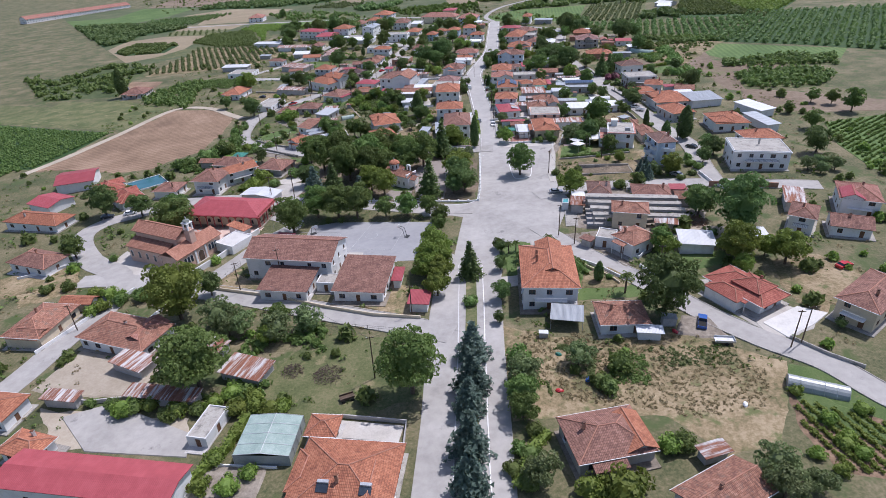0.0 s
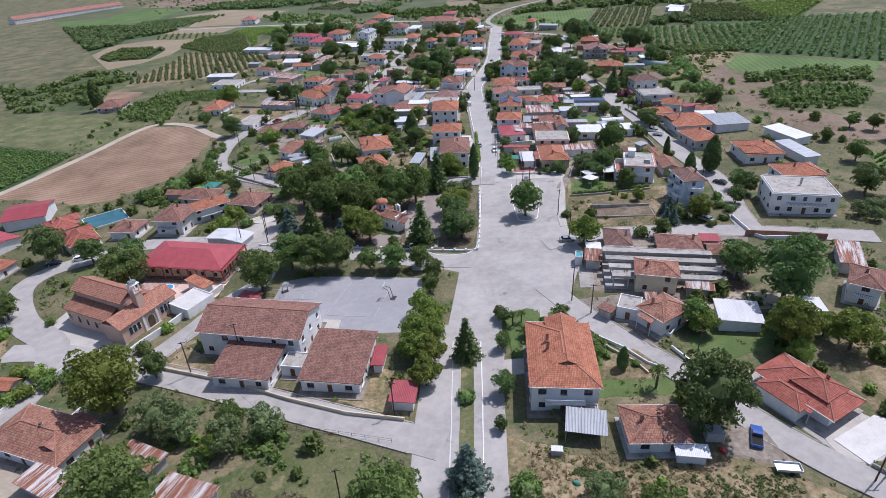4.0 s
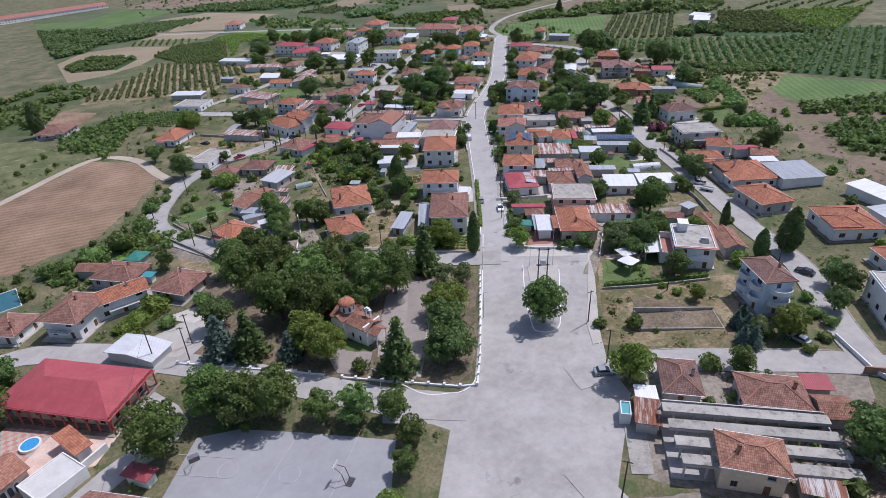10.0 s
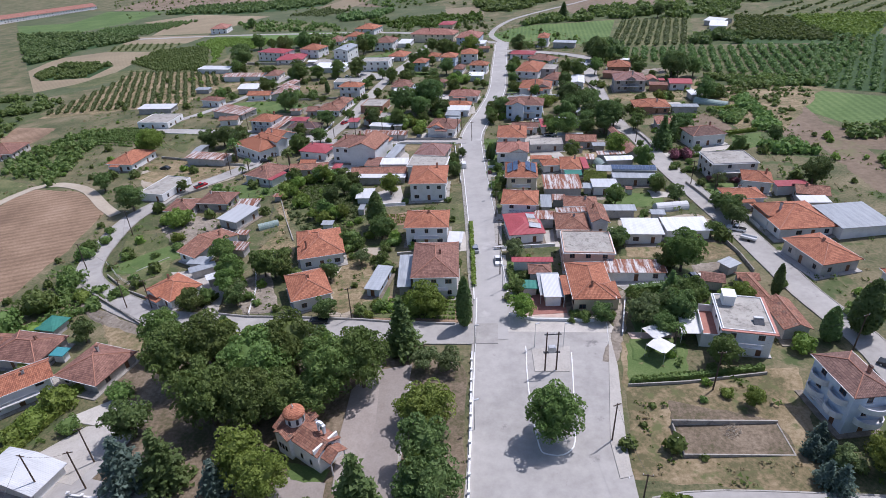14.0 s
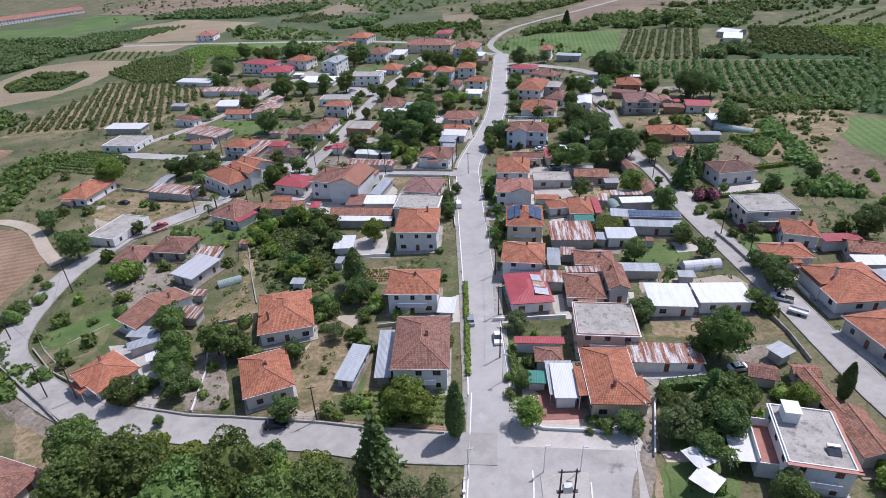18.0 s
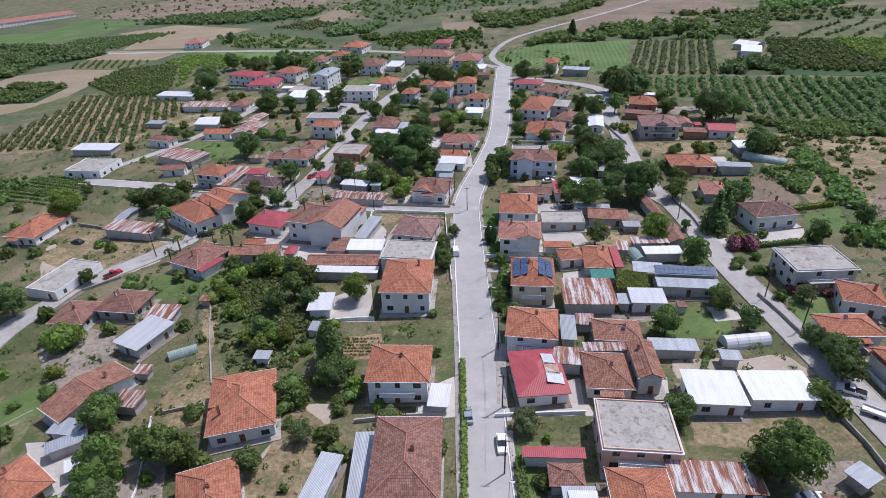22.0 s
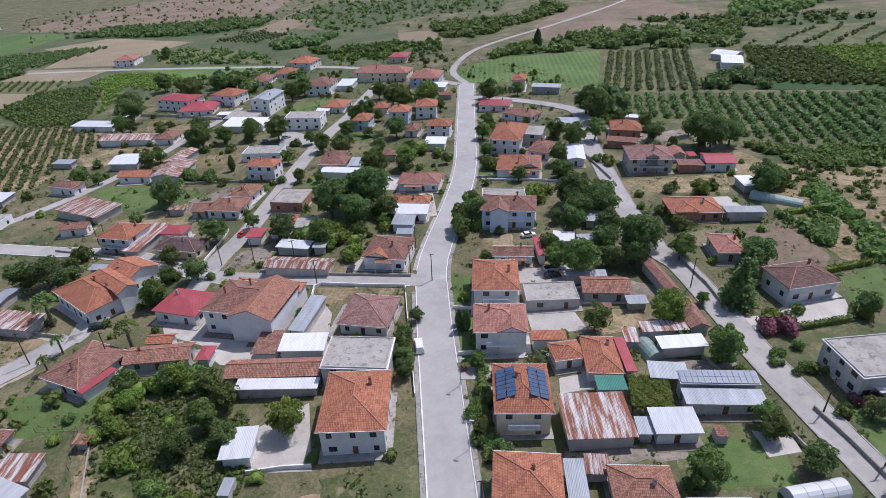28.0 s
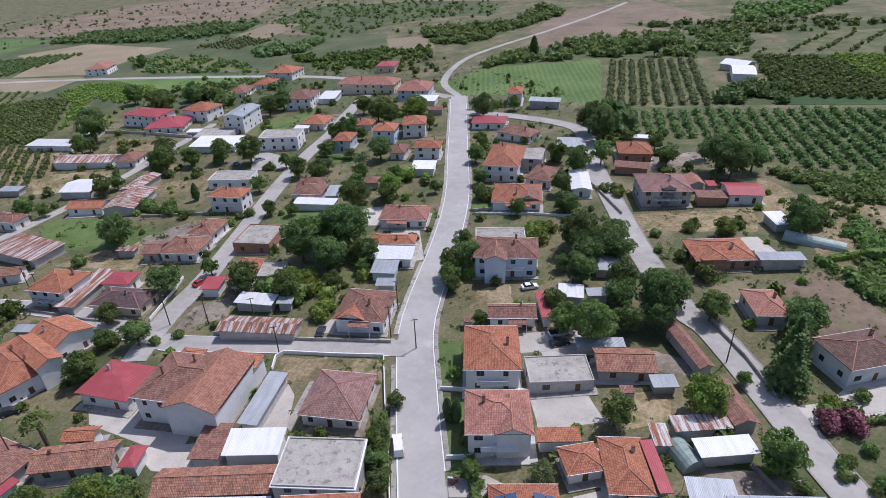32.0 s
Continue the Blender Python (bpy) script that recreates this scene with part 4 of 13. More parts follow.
def crown_mesh(kind, seed, big=False):
    rs = np.random.RandomState(seed)
    mat = LEAF_OF[kind]
    pts, nors = [], []
    core_v, core_f = [], []
    size = 0.13
    if kind in ("tree_round", "tree_dark", "tree_bright", "olive"):
        loose = kind == "olive"
        n, per = (32, 74) if loose else (80, 96) if big else (46, 80)
        zc, zr = (1.15, 0.78) if loose else (1.35, 0.98)
        for i in range(n):
            d = rs.normal(size=3)
            d /= np.linalg.norm(d)
            k = rs.uniform(0.5, 0.92) if i > 6 else rs.uniform(0.8, 1.0)
            c = np.array([d[0] * k, d[1] * k, zc + d[2] * k * zr])
            r = rs.uniform(0.16, 0.3) if big else rs.uniform(0.2, 0.36)
            q = rs.normal(size=(per, 3))
            q /= np.linalg.norm(q, axis=1, keepdims=True)
            q[:, 2] = np.abs(q[:, 2]) * 0.9 - 0.25
            pts.append(c + q * r)
            nors.append(q * 0.7 + d * 0.5)
        core_v, core_f = lump(rs, (0, 0, zc), (0.5, 0.5, 0.5 * zr) if loose else (0.6, 0.6, 0.6 * zr))
        size = 0.075 if big else 0.108
    elif kind in ("spruce", "blue_spruce"):
        top = 2.7 if kind == "spruce" else 2.4
        z = 0.3
        while z < top:
            f = 1 - (z / top) ** 1.15
            r = max(0.06, f) * rs.uniform(0.85, 1.08)
            arms = max(5, int(13 * f) + 3)
            for a in range(arms):
                w = 2 * math.pi * (a + rs.uniform(-0.3, 0.3)) / arms
                m = max(3, int(11 * f))
                reach = rs.uniform(0.72, 1.18)
                t = np.linspace(0.15, 1, m)[:, None]
                q = np.concatenate([np.cos(w) * r * t, np.sin(w) * r * t, z - 0.22 * r * t ** 2 + 0.05], 1) * np.array([reach, reach, 1.0])
                q = np.repeat(q, 4, 0) + rs.normal(size=(4 * m, 3)) * np.array([0.06, 0.06, 0.035])
                pts.append(q)
                nors.append(np.tile(np.array([np.cos(w) * 0.4, np.sin(w) * 0.4, 1.0]), (4 * m, 1)))
            z += 0.17 + 0.05 * f
        core_v, core_f = lump(rs, (0, 0, top * 0.32), (0.5, 0.5, top * 0.3))
        size = 0.13
    elif kind in ("cypress", "poplar"):
        top = 7.2 if kind == "cypress" else 4.9
        n = 1900
        z = rs.uniform(0.02, 1, n)
        r = np.sin(np.pi * np.clip(z, 0.02, 1) ** 0.7) ** 0.6 * rs.uniform(0.75, 1.02, n)
        w = rs.uniform(0, 2 * np.pi, n)
        pts.append(np.stack([np.cos(w) * r, np.sin(w) * r, z * (top - 0.3) + 0.3], 1))
        nors.append(np.stack([np.cos(w), np.sin(w), 0.5 + 0 * w], 1))
        core_v, core_f = lump(rs, (0, 0, top * 0.5), (0.7, 0.7, top * 0.46))
        size = 0.27
    elif kind == "palm":
        for a in range(26):
            w, lift = 2 * math.pi * a / 26 + rs.uniform(-0.1, 0.1), rs.uniform(-0.2, 0.9)
            t = np.linspace(0.1, 1, 14)[:, None]
            q = np.concatenate([np.cos(w) * t, np.sin(w) * t, 3.2 + lift * t - 0.9 * t ** 2], 1)
            pts.append(q)
            nors.append(np.tile(np.array([0, 0, 1.0]), (14, 1)))
        size = 0.2
    else:
        n, per = 22, 46
        for i in range(n):
            d = rs.normal(size=3)
            d /= np.linalg.norm(d)
            d[2] = abs(d[2])
            k = rs.uniform(0.45, 0.88)
            c = np.array([d[0] * k, d[1] * k, 0.35 + d[2] * k * 0.85])
            q = rs.normal(size=(per, 3))
            q /= np.linalg.norm(q, axis=1, keepdims=True)
            pts.append(c + q * rs.uniform(0.18, 0.34))
            nors.append(q * 0.7 + d * 0.5)
        core_v, core_f = lump(rs, (0, 0, 0.5), (0.66, 0.66, 0.55))
        size = 0.14
    p, faces = leaves(np.concatenate(pts), np.concatenate(nors), size, rs, 0.25)
    base = len(core_v)
    verts = list(core_v) + p.tolist()
    faces = list(core_f) + [[i + base for i in f] for f in faces]
    return mesh_of("crown", verts, faces, [mat])


def trunk_mesh(kind, seed):
    rs = random.Random(seed)
    v, f = [], []
    if kind == "palm":
        for i in range(6):
            rod(v, f, (0, 0, -0.1 + i * 0.56), (0, 0, 0.47 + i * 0.56), 0.16, 0.13, 7)
    elif kind in ("bush", "bush_bright", "bush_flower"):
        for i in range(4):
            w = i * 1.6
            rod(v, f, (0, 0, -0.1), (0.35 * math.cos(w), 0.35 * math.sin(w), 0.6), 0.04, 0.02, 5)
    else:
        tall = {"spruce": 2.5, "blue_spruce": 2.2, "cypress": 6.4, "poplar": 4.2}.get(kind, 1.1)
        r = {"cypress": 0.16, "poplar": 0.14}.get(kind, 0.085)
        rod(v, f, (0, 0, -0.1), (0.02, 0.01, tall * 0.55), r, r * 0.75, 7)
        rod(v, f, (0.02, 0.01, tall * 0.55), (0, 0, tall), r * 0.75, r * 0.3, 7)
        if tall < 2:
            for i in range(5):
                w = 2 * math.pi * i / 5 + rs.uniform(-0.4, 0.4)
                rod(v, f, (0.01, 0, 0.55 + 0.08 * i), (0.5 * math.cos(w), 0.5 * math.sin(w), 1.15 + 0.15 * (i % 3)), r * 0.5, r * 0.2, 5)
    return mesh_of("trunk", v, f, ["bark"])


prng = random.Random(3)


def plant(kind, x, y, r):
    """A tree or shrub whose crown is about r metres in radius, standing at x, y."""
    variant = prng.randrange(4)
    words, cat, name = PLANT_WORDS[kind]
    big = r > 4.3 and kind in ("tree_round", "tree_dark", "tree_bright")
    key = (kind, variant, big)
    turn, tall = prng.uniform(0, 360), prng.uniform(0.92, 1.08)
    m = pose(x, y, gz(x, y) - 0.05, 0, 0, turn) @ Matrix.Diagonal((r, r, r * tall, 1))
    if key not in PLANT_MESH:
        ob = tagged(new(name), words, cat, cat + "s of the village")
        ob.empty_display_size = 0.3
        ob.matrix_basis = m
        part("trunk", trunk_mesh(kind, variant), ob)
        part("crown", crown_mesh(kind, 11 + variant * 7 + len(kind), big), ob)
        PLANT_MESH[key] = (ob, Matrix.Diagonal((*ob.scale, 1)).inverted())
        return ob
    ob, undo = PLANT_MESH[key]
    return copy_thing(ob, m @ undo)


def in_poly(px, py, poly):
    odd = False
    j = len(poly) - 1
    for i in range(len(poly)):
        (xi, yi), (xj, yj) = poly[i], poly[j]
        if (yi > py) != (yj > py) and px < (xj - xi) * (py - yi) / (yj - yi) + xi:
            odd = not odd
        j = i
    return odd


def tuft_set(name, places, mat, label, quads=16, size=0.36, flat=0.8, seed=5, core=True):
    """Many small crowns in one mesh: rows of fruit trees, vines or scrub. places: x, y, radius."""
    rs = np.random.RandomState(seed)
    quads = int(quads * 1.8)
    verts, faces = [], []
    for x, y, r in places:
        q = rs.normal(size=(quads, 3))
        q /= np.linalg.norm(q, axis=1, keepdims=True)
        q[:, 2] = np.abs(q[:, 2])
        k = rs.uniform(0.75, 1.05, size=(quads, 1))
        c = np.array([x, y, gz(x, y)])
        p, f = leaves(c + q * k * r * np.array([1, 1, flat * 1.5]) + np.array([0, 0, 0.25 * r]), q, r * size * 1.6, rs)
        b = len(verts)
        verts += p.tolist()
        faces += [[i + b for i in g] for g in f]
        if not core:
            continue
        cv, cf = lump(rs, (x, y, c[2] + r * flat * 0.75), (r * 0.75, r * 0.75, r * flat * 0.85), 3, 5)
        b = len(verts)
        verts += cv
        faces += [[i + b for i in g] for g in cf]
    return tagged(new(name, mesh_of(name, verts, faces, [mat])), label, name.replace("_", " "), "", "stuff")


FLOORS = []


def plant_floor(poly, mat):
    """The ground under an orchard or a thicket."""
    FLOORS.append(1)
    sheet("orchard_floor" if mat == "grass" else "thicket_floor", poly, mat, 0.0085 + 0.0011 * len(FLOORS))


def orchard(name, poly, a, b, gap, step, r, mat, label, jitter=0.25, quads=12, seed=1, flat=0.8):
    """Planted rows that run from a towards b inside the polygon."""
    rs = random.Random(seed)
    d = Vector((b[0] - a[0], b[1] - a[1], 0)).normalized()
    n = Vector((-d.y, d.x, 0))
    ds = [(p[0] - a[0]) * d.x + (p[1] - a[1]) * d.y for p in poly]
    ns = [(p[0] - a[0]) * n.x + (p[1] - a[1]) * n.y for p in poly]
    places = []
    for i in range(int(min(ns) / gap), int(max(ns) / gap) + 1):
        for k in range(int(min(ds) / step), int(max(ds) / step) + 1):
            u, v = k * step + rs.uniform(-1, 1) * jitter * step, i * gap + rs.uniform(-1, 1) * jitter * 0.3 * gap
            px, py = a[0] + d.x * u + n.x * v, a[1] + d.y * u + n.y * v
            if in_poly(px, py, poly) and rs.random() > 0.03:
                places.append((px, py, r * rs.uniform(0.75, 1.2)))
    if name == "orchard":
        plant_floor(poly, "grass")
    return tuft_set(name, places, mat, label, quads=quads, seed=seed, flat=flat)


def scrub(name, poly, count, r0, r1, mat, label, seed=1, quads=10, flat=0.7):
    rs = random.Random(seed)
    xs, ys = [p[0] for p in poly], [p[1] for p in poly]
    places, tries = [], 0
    while len(places) < count and tries < count * 12:
        tries += 1
        px, py = rs.uniform(min(xs), max(xs)), rs.uniform(min(ys), max(ys))
        if in_poly(px, py, poly) and noise.noise(Vector((px * 0.07, py * 0.07, seed))) > -0.12:
            places.append((px, py, r0 + (r1 - r0) * rs.random() ** 2))
    if name == "field_scrub":
        plant_floor(poly, "undergrowth")
    return tuft_set(name, places, mat, label, quads=quads, seed=seed, flat=flat)

# ---- ground ----
def ground_sheet():
    xs = [-2500, -1200, -400, 0, 400, 1200, 2500]
    ys = [-1500, -300, 100, 500, 1000, 2500]
    verts = [(x, y, gz(x, y)) for y in ys for x in xs]
    n = len(xs)
    faces = [[j * n + i, j * n + i + 1, (j + 1) * n + i + 1, (j + 1) * n + i] for j in range(len(ys) - 1) for i in range(n - 1)]
    tagged(new("ground", mesh_of("ground", verts, faces, ["land"])), "dry grass and farm land of a gentle slope", "", "", "structure")


ground_sheet()

# ---- roads and ground ----
sheet('plaza', [(5.4, 89.5), (0.7, 41.9), (-1.2, 28.9), (-4.7, 26.0), (-19.4, 29.6), (-19.0, 19.8), (-10.1, 18.7), (-6.6, 16.7), (-8.1, 8.2), (-10.6, -6.2), (-14.2, -1.8), (-18.0, -33.6), (-20.3, -66.6), (-22.2, -83.9), (-5.6, -85.7), (-4.2, -68.6), (-2.6, -48.2), (-0.2, -22.0), (3.6, -4.6), (16.0, -4.4), (18.5, 0.1), (20.4, 4.9), (27.6, 22.3), (25.7, 30.0), (28.2, 52.2), (33.2, 75.1), (14.9, 87.6)], 'asphalt_old', 0.05)
sheet('field_brown', [(-188.4, 101.3), (-180.7, 114.8), (-170.3, 147.4), (-158.5, 188.4), (-136.6, 182.1), (-116.6, 162.8), (-115.7, 133.8), (-117.5, 107.1), (-126.8, 99.3), (-132.4, 89.9), (-146.2, 89.6), (-172.7, 100.0)], 'soil_brown', 0.06)
sheet('field_a', [(-474.5, 895.4), (-483.8, 1049.2), (-421.9, 1256.4), (-327.2, 1267.3), (-161.2, 1160.0), (-127.1, 1041.8), (-143.7, 864.0), (-222.5, 884.5), (-296.9, 850.2), (-380.3, 851.6)], 'dry_soil', 0.0102)
sheet('field_b', [(-113.7, 842.1), (-70.5, 955.6), (76.9, 894.7), (162.0, 816.2), (123.3, 712.8), (62.9, 735.8), (-5.8, 682.6), (-47.3, 674.5), (-83.6, 714.7)], 'dry_soil', 0.0113)
sheet('field_c', [(133.8, 591.7), (189.3, 683.8), (282.2, 705.3), (274.2, 543.6), (216.7, 523.9), (170.6, 491.1), (133.8, 496.6), (122.9, 529.9)], 'dry_soil', 0.0124)
sheet('field_e', [(-0.1, 623.7), (52.7, 618.6), (51.5, 556.1), (13.2, 562.8)], 'tan_stubble', 0.0146)
sheet('field_i', [(40.2, 439.0), (75.8, 472.8), (124.7, 466.1), (146.4, 464.1), (113.4, 367.0), (98.9, 379.2), (75.6, 402.7), (55.5, 408.7)], 'crop_green', 0.0190)
sheet('field_k', [(160.5, 238.9), (201.3, 203.3), (222.4, 187.4), (205.1, 165.9), (185.2, 180.2), (153.8, 186.9), (150.4, 202.5)], 'crop_green', 0.0212)
sheet('field_l', [(137.3, 235.2), (156.0, 235.6), (147.6, 184.4), (172.3, 161.6), (190.1, 147.3), (185.6, 141.7), (166.7, 153.5), (145.0, 159.8), (131.7, 121.6), (126.3, 128.4), (132.0, 164.4), (123.2, 179.0)], 'dry_soil', 0.0223)
sheet('field_m', [(-228.1, 273.0), (-227.4, 286.4), (-198.9, 277.7), (-196.9, 259.6), (-199.0, 240.4)], 'soil_brown', 0.0234)
sheet('field_n', [(-252.2, 209.1), (-225.2, 230.4), (-207.8, 230.2), (-162.0, 191.0), (-170.7, 179.5), (-182.7, 163.9)], 'grass', 0.0245)
sheet('field_s', [(-383.7, 290.7), (-163.3, 186.0), (-178.4, 156.1), (-337.5, 229.8)], 'grass', 0.0300)
sheet('field_t', [(-375.5, 232.3), (-260.7, 193.3), (-178.6, 153.3), (-182.9, 125.1), (-189.9, 104.8), (-272.7, 110.7)], 'crop_dark', 0.0311)
sheet('field_u', [(225.3, 437.1), (293.7, 475.0), (336.9, 466.7), (371.4, 448.8), (320.1, 394.3), (289.0, 407.9)], 'grass', 0.0322)
sheet('lot_a', [(-2.0, -40.4), (16.8, -49.2), (33.7, -47.9), (49.8, -59.2), (45.4, -67.9), (38.6, -77.6), (29.4, -79.4), (23.0, -69.9), (5.6, -67.7), (-3.6, -67.9), (-3.5, -58.4)], 'dry_grass', 0.0333)
sheet('lot_b', [(45.8, -67.2), (50.8, -71.4), (57.5, -75.5), (59.8, -81.2), (52.1, -86.9), (44.4, -84.4), (43.4, -75.7)], 'soil_brown', 0.0344)
sheet('lot_c', [(50.4, -60.1), (58.3, -64.4), (62.4, -75.5), (57.5, -75.5), (46.2, -66.5)], 'lawn', 0.0355)
sheet('lot_d', [(-43.1, -36.6), (-25.7, -40.9), (-20.6, -59.3), (-33.4, -63.8), (-48.6, -61.4), (-53.8, -53.3), (-49.1, -45.2)], 'grass', 0.0366)
sheet('lot_e', [(-97.0, -53.8), (-65.2, -59.9), (-61.8, -68.2), (-87.9, -64.1)], 'dirt_track', 0.0377)
sheet('lot_f', [(-99.1, -36.6), (-75.5, -49.0), (-79.5, -50.7), (-100.0, -47.5)], 'dirt_track', 0.0388)
sheet('lot_g', [(34.8, 70.5), (33.5, 55.6), (64.0, 58.8), (58.5, 44.8), (53.2, 31.9), (26.7, 36.9), (30.7, 54.3)], 'dry_grass', 0.0399)
sheet('lot_h', [(35.2, 69.4), (46.8, 68.8), (43.3, 57.8), (32.0, 57.8)], 'lawn', 0.0410)
sheet('lot_i', [(31.8, 84.7), (35.1, 84.2), (26.0, 37.6), (23.5, 39.1)], 'paving_pale', 0.0421)
sheet('lot_j', [(-64.1, 43.1), (-32.9, 34.0), (-4.1, 28.2), (-1.5, 30.9), (1.8, 66.8), (-24.4, 75.9), (-70.9, 75.1), (-69.9, 57.7)], 'park_soil', 0.0432)
sheet('lot_k', [(-14.6, 63.4), (-8.7, 63.3), (-10.3, 44.2), (-11.9, 31.5), (-15.7, 32.6), (-15.6, 44.8)], 'paving_pale', 0.0443)
sheet('lot_l', [(-94.1, 19.8), (-89.6, 28.5), (-69.3, 23.0), (-70.5, 15.2), (-81.9, 13.0)], 'paving_pink', 0.0454)
sheet('lot_m', [(-106.9, -0.4), (-110.3, 10.7), (-109.3, 14.8), (-89.4, -0.7), (-85.8, -2.5), (-95.4, -3.4)], 'paving_pale', 0.0465)
sheet('lot_n', [(-53.7, 19.9), (-46.0, 21.2), (-33.6, 19.0), (-16.4, 15.4), (-16.8, 5.2), (-17.8, -7.4), (-35.3, -5.7), (-55.2, 6.5)], 'court_paint', 0.0476)
sheet('lot_o', [(-76.6, -12.0), (-75.3, -1.6), (-69.6, -3.8), (-59.1, -16.7), (-30.7, -28.7), (-19.3, -33.8), (-19.9, -20.4), (-29.0, -18.0), (-29.0, -27.0), (-40.8, -25.4), (-62.9, -17.2)], 'dry_grass', 0.0487)
sheet('lot_p', [(47.1, -27.7), (51.2, -25.3), (62.9, -47.5), (60.5, -50.4), (52.4, -52.6), (43.6, -34.5)], 'paving_pale', 0.0498)
sheet('lot_q', [(20.0, -15.8), (25.8, -17.8), (34.0, -26.1), (31.4, -33.0), (16.8, -32.7)], 'lawn', 0.0509)
sheet('lot_r', [(2.0, -3.7), (10.7, -3.3), (9.8, -14.2), (0.8, -15.5)], 'lawn', 0.0520)
sheet('lot_s', [(13.3, -7.5), (16.8, -9.1), (19.1, -14.0), (12.4, -15.0)], 'lawn', 0.0531)
sheet('lot_t', [(44.5, -15.2), (64.5, -22.6), (48.2, -26.2), (40.6, -23.1)], 'grass', 0.0542)
sheet('lot_u', [(-99.2, 140.4), (-85.1, 139.9), (-77.8, 126.9), (-82.9, 115.6), (-94.2, 122.5)], 'grass', 0.0553)
sheet('lot_v', [(-120.6, 199.2), (-106.3, 205.9), (-77.1, 195.5), (-78.4, 183.3), (-93.6, 169.7), (-107.5, 172.6)], 'dirt_track', 0.0564)
sheet('lot_w', [(-53.9, 196.6), (-39.9, 194.4), (-29.2, 191.2), (-31.3, 181.6), (-38.4, 184.0), (-51.7, 191.7)], 'paving_pale', 0.0575)
sheet('lot_x', [(34.7, 182.5), (44.9, 182.3), (42.7, 176.3), (33.6, 177.1)], 'paving_pale', 0.0586)
sheet('lot_y', [(-11.6, 182.7), (-5.7, 205.1), (-7.3, 201.9), (-12.8, 184.3)], 'concrete', 0.0597)
sheet('lot_z', [(-24.4, 156.7), (-14.4, 162.2), (-12.2, 145.3), (-22.7, 146.5)], 'paving_pale', 0.0608)
sheet('plot_a', [(-10.1, 141.4), (6.5, 143.2), (5.9, 130.0), (-9.4, 132.3)], 'grass', 0.0619)
sheet('plot_b', [(-19.9, 139.9), (-10.6, 140.1), (-9.2, 132.3), (-18.2, 132.5)], 'soil_brown', 0.0630)
sheet('plot_c', [(9.9, 79.2), (20.0, 88.0), (32.6, 81.6), (34.7, 73.1), (11.6, 76.5)], 'paving_pale', 0.0641)
sheet('plot_d', [(44.9, 110.2), (72.2, 109.8), (70.6, 100.8), (44.0, 100.3)], 'grass', 0.0652)
sheet('plot_e', [(50.5, 143.6), (66.0, 143.6), (67.0, 136.2), (64.8, 129.9), (47.4, 131.8)], 'grass', 0.0663)
sheet('plot_f', [(49.7, 124.1), (71.6, 123.2), (74.0, 117.6), (48.7, 119.4)], 'dirt_track', 0.0674)
sheet('plot_g', [(-108.7, 286.3), (-101.8, 299.8), (-79.4, 291.5), (-79.0, 282.8), (-101.4, 282.4)], 'grass', 0.0685)
sheet('plot_h', [(-90.8, 263.3), (-71.7, 274.9), (-59.7, 259.2), (-66.3, 254.8)], 'dry_grass', 0.0696)
sheet('plot_i', [(-31.3, 278.7), (-23.4, 290.2), (-11.2, 282.1), (-12.1, 269.5), (-26.6, 271.2)], 'grass', 0.0707)
sheet('plot_j', [(-21.1, 243.5), (0.8, 241.4), (-1.9, 227.6), (-19.5, 231.6)], 'grass', 0.0718)
sheet('plot_k', [(-41.1, 226.1), (-34.7, 235.0), (-29.5, 223.6), (-36.3, 218.1)], 'grass', 0.0729)
sheet('plot_l', [(-16.2, 204.3), (6.6, 199.5), (5.7, 193.2), (-14.2, 197.3)], 'dry_grass', 0.0740)
sheet('plot_m', [(-66.5, 382.3), (-46.0, 409.1), (-32.6, 393.7), (-48.6, 371.7)], 'grass', 0.0751)
sheet('plot_n', [(101.1, 208.1), (112.2, 212.0), (113.5, 192.8), (103.0, 179.9), (92.5, 189.2)], 'dry_soil', 0.0762)
sheet('plot_o', [(78.2, 251.5), (116.0, 247.3), (109.8, 234.0), (77.9, 242.2)], 'dry_grass', 0.0773)
sheet('plot_p', [(81.2, 169.8), (91.5, 174.9), (104.4, 174.2), (101.1, 166.8), (83.8, 166.9)], 'paving_pale', 0.0784)
sheet('plot_q', [(109.4, 182.0), (120.8, 184.7), (115.5, 172.4), (103.0, 167.8)], 'lawn', 0.0795)
sheet('plot_r', [(83.1, 146.3), (86.6, 144.0), (87.7, 134.3), (80.9, 132.4)], 'lawn', 0.0806)
sheet('plot_s', [(-73.8, 173.6), (-60.9, 178.4), (-57.7, 165.4), (-64.5, 161.7)], 'lawn', 0.0817)
sheet('plot_t', [(-121.2, 192.6), (-112.2, 202.6), (-84.1, 193.4), (-82.2, 185.6), (-105.0, 181.7)], 'dry_grass', 0.0828)
sheet('plot_u', [(-110.2, 218.8), (-124.7, 231.7), (-118.5, 247.1), (-111.3, 240.9)], 'grass', 0.0839)
sheet('plot_v', [(-6.4, 92.5), (1.4, 91.6), (2.0, 81.3), (-18.9, 85.5), (-23.5, 88.2), (-19.9, 94.0)], 'soil_brown', 0.0850)
sheet('plot_w', [(-30.9, 103.8), (-23.1, 119.3), (-17.7, 118.5), (-23.3, 86.7), (-28.2, 87.2)], 'dirt_track', 0.0861)
sheet('plot_x', [(18.1, 203.1), (22.9, 202.3), (21.2, 190.2), (17.0, 190.9)], 'lawn', 0.0872)
sheet('plot_y', [(16.9, 186.1), (21.0, 185.4), (19.0, 167.4), (15.7, 167.9)], 'lawn', 0.0883)
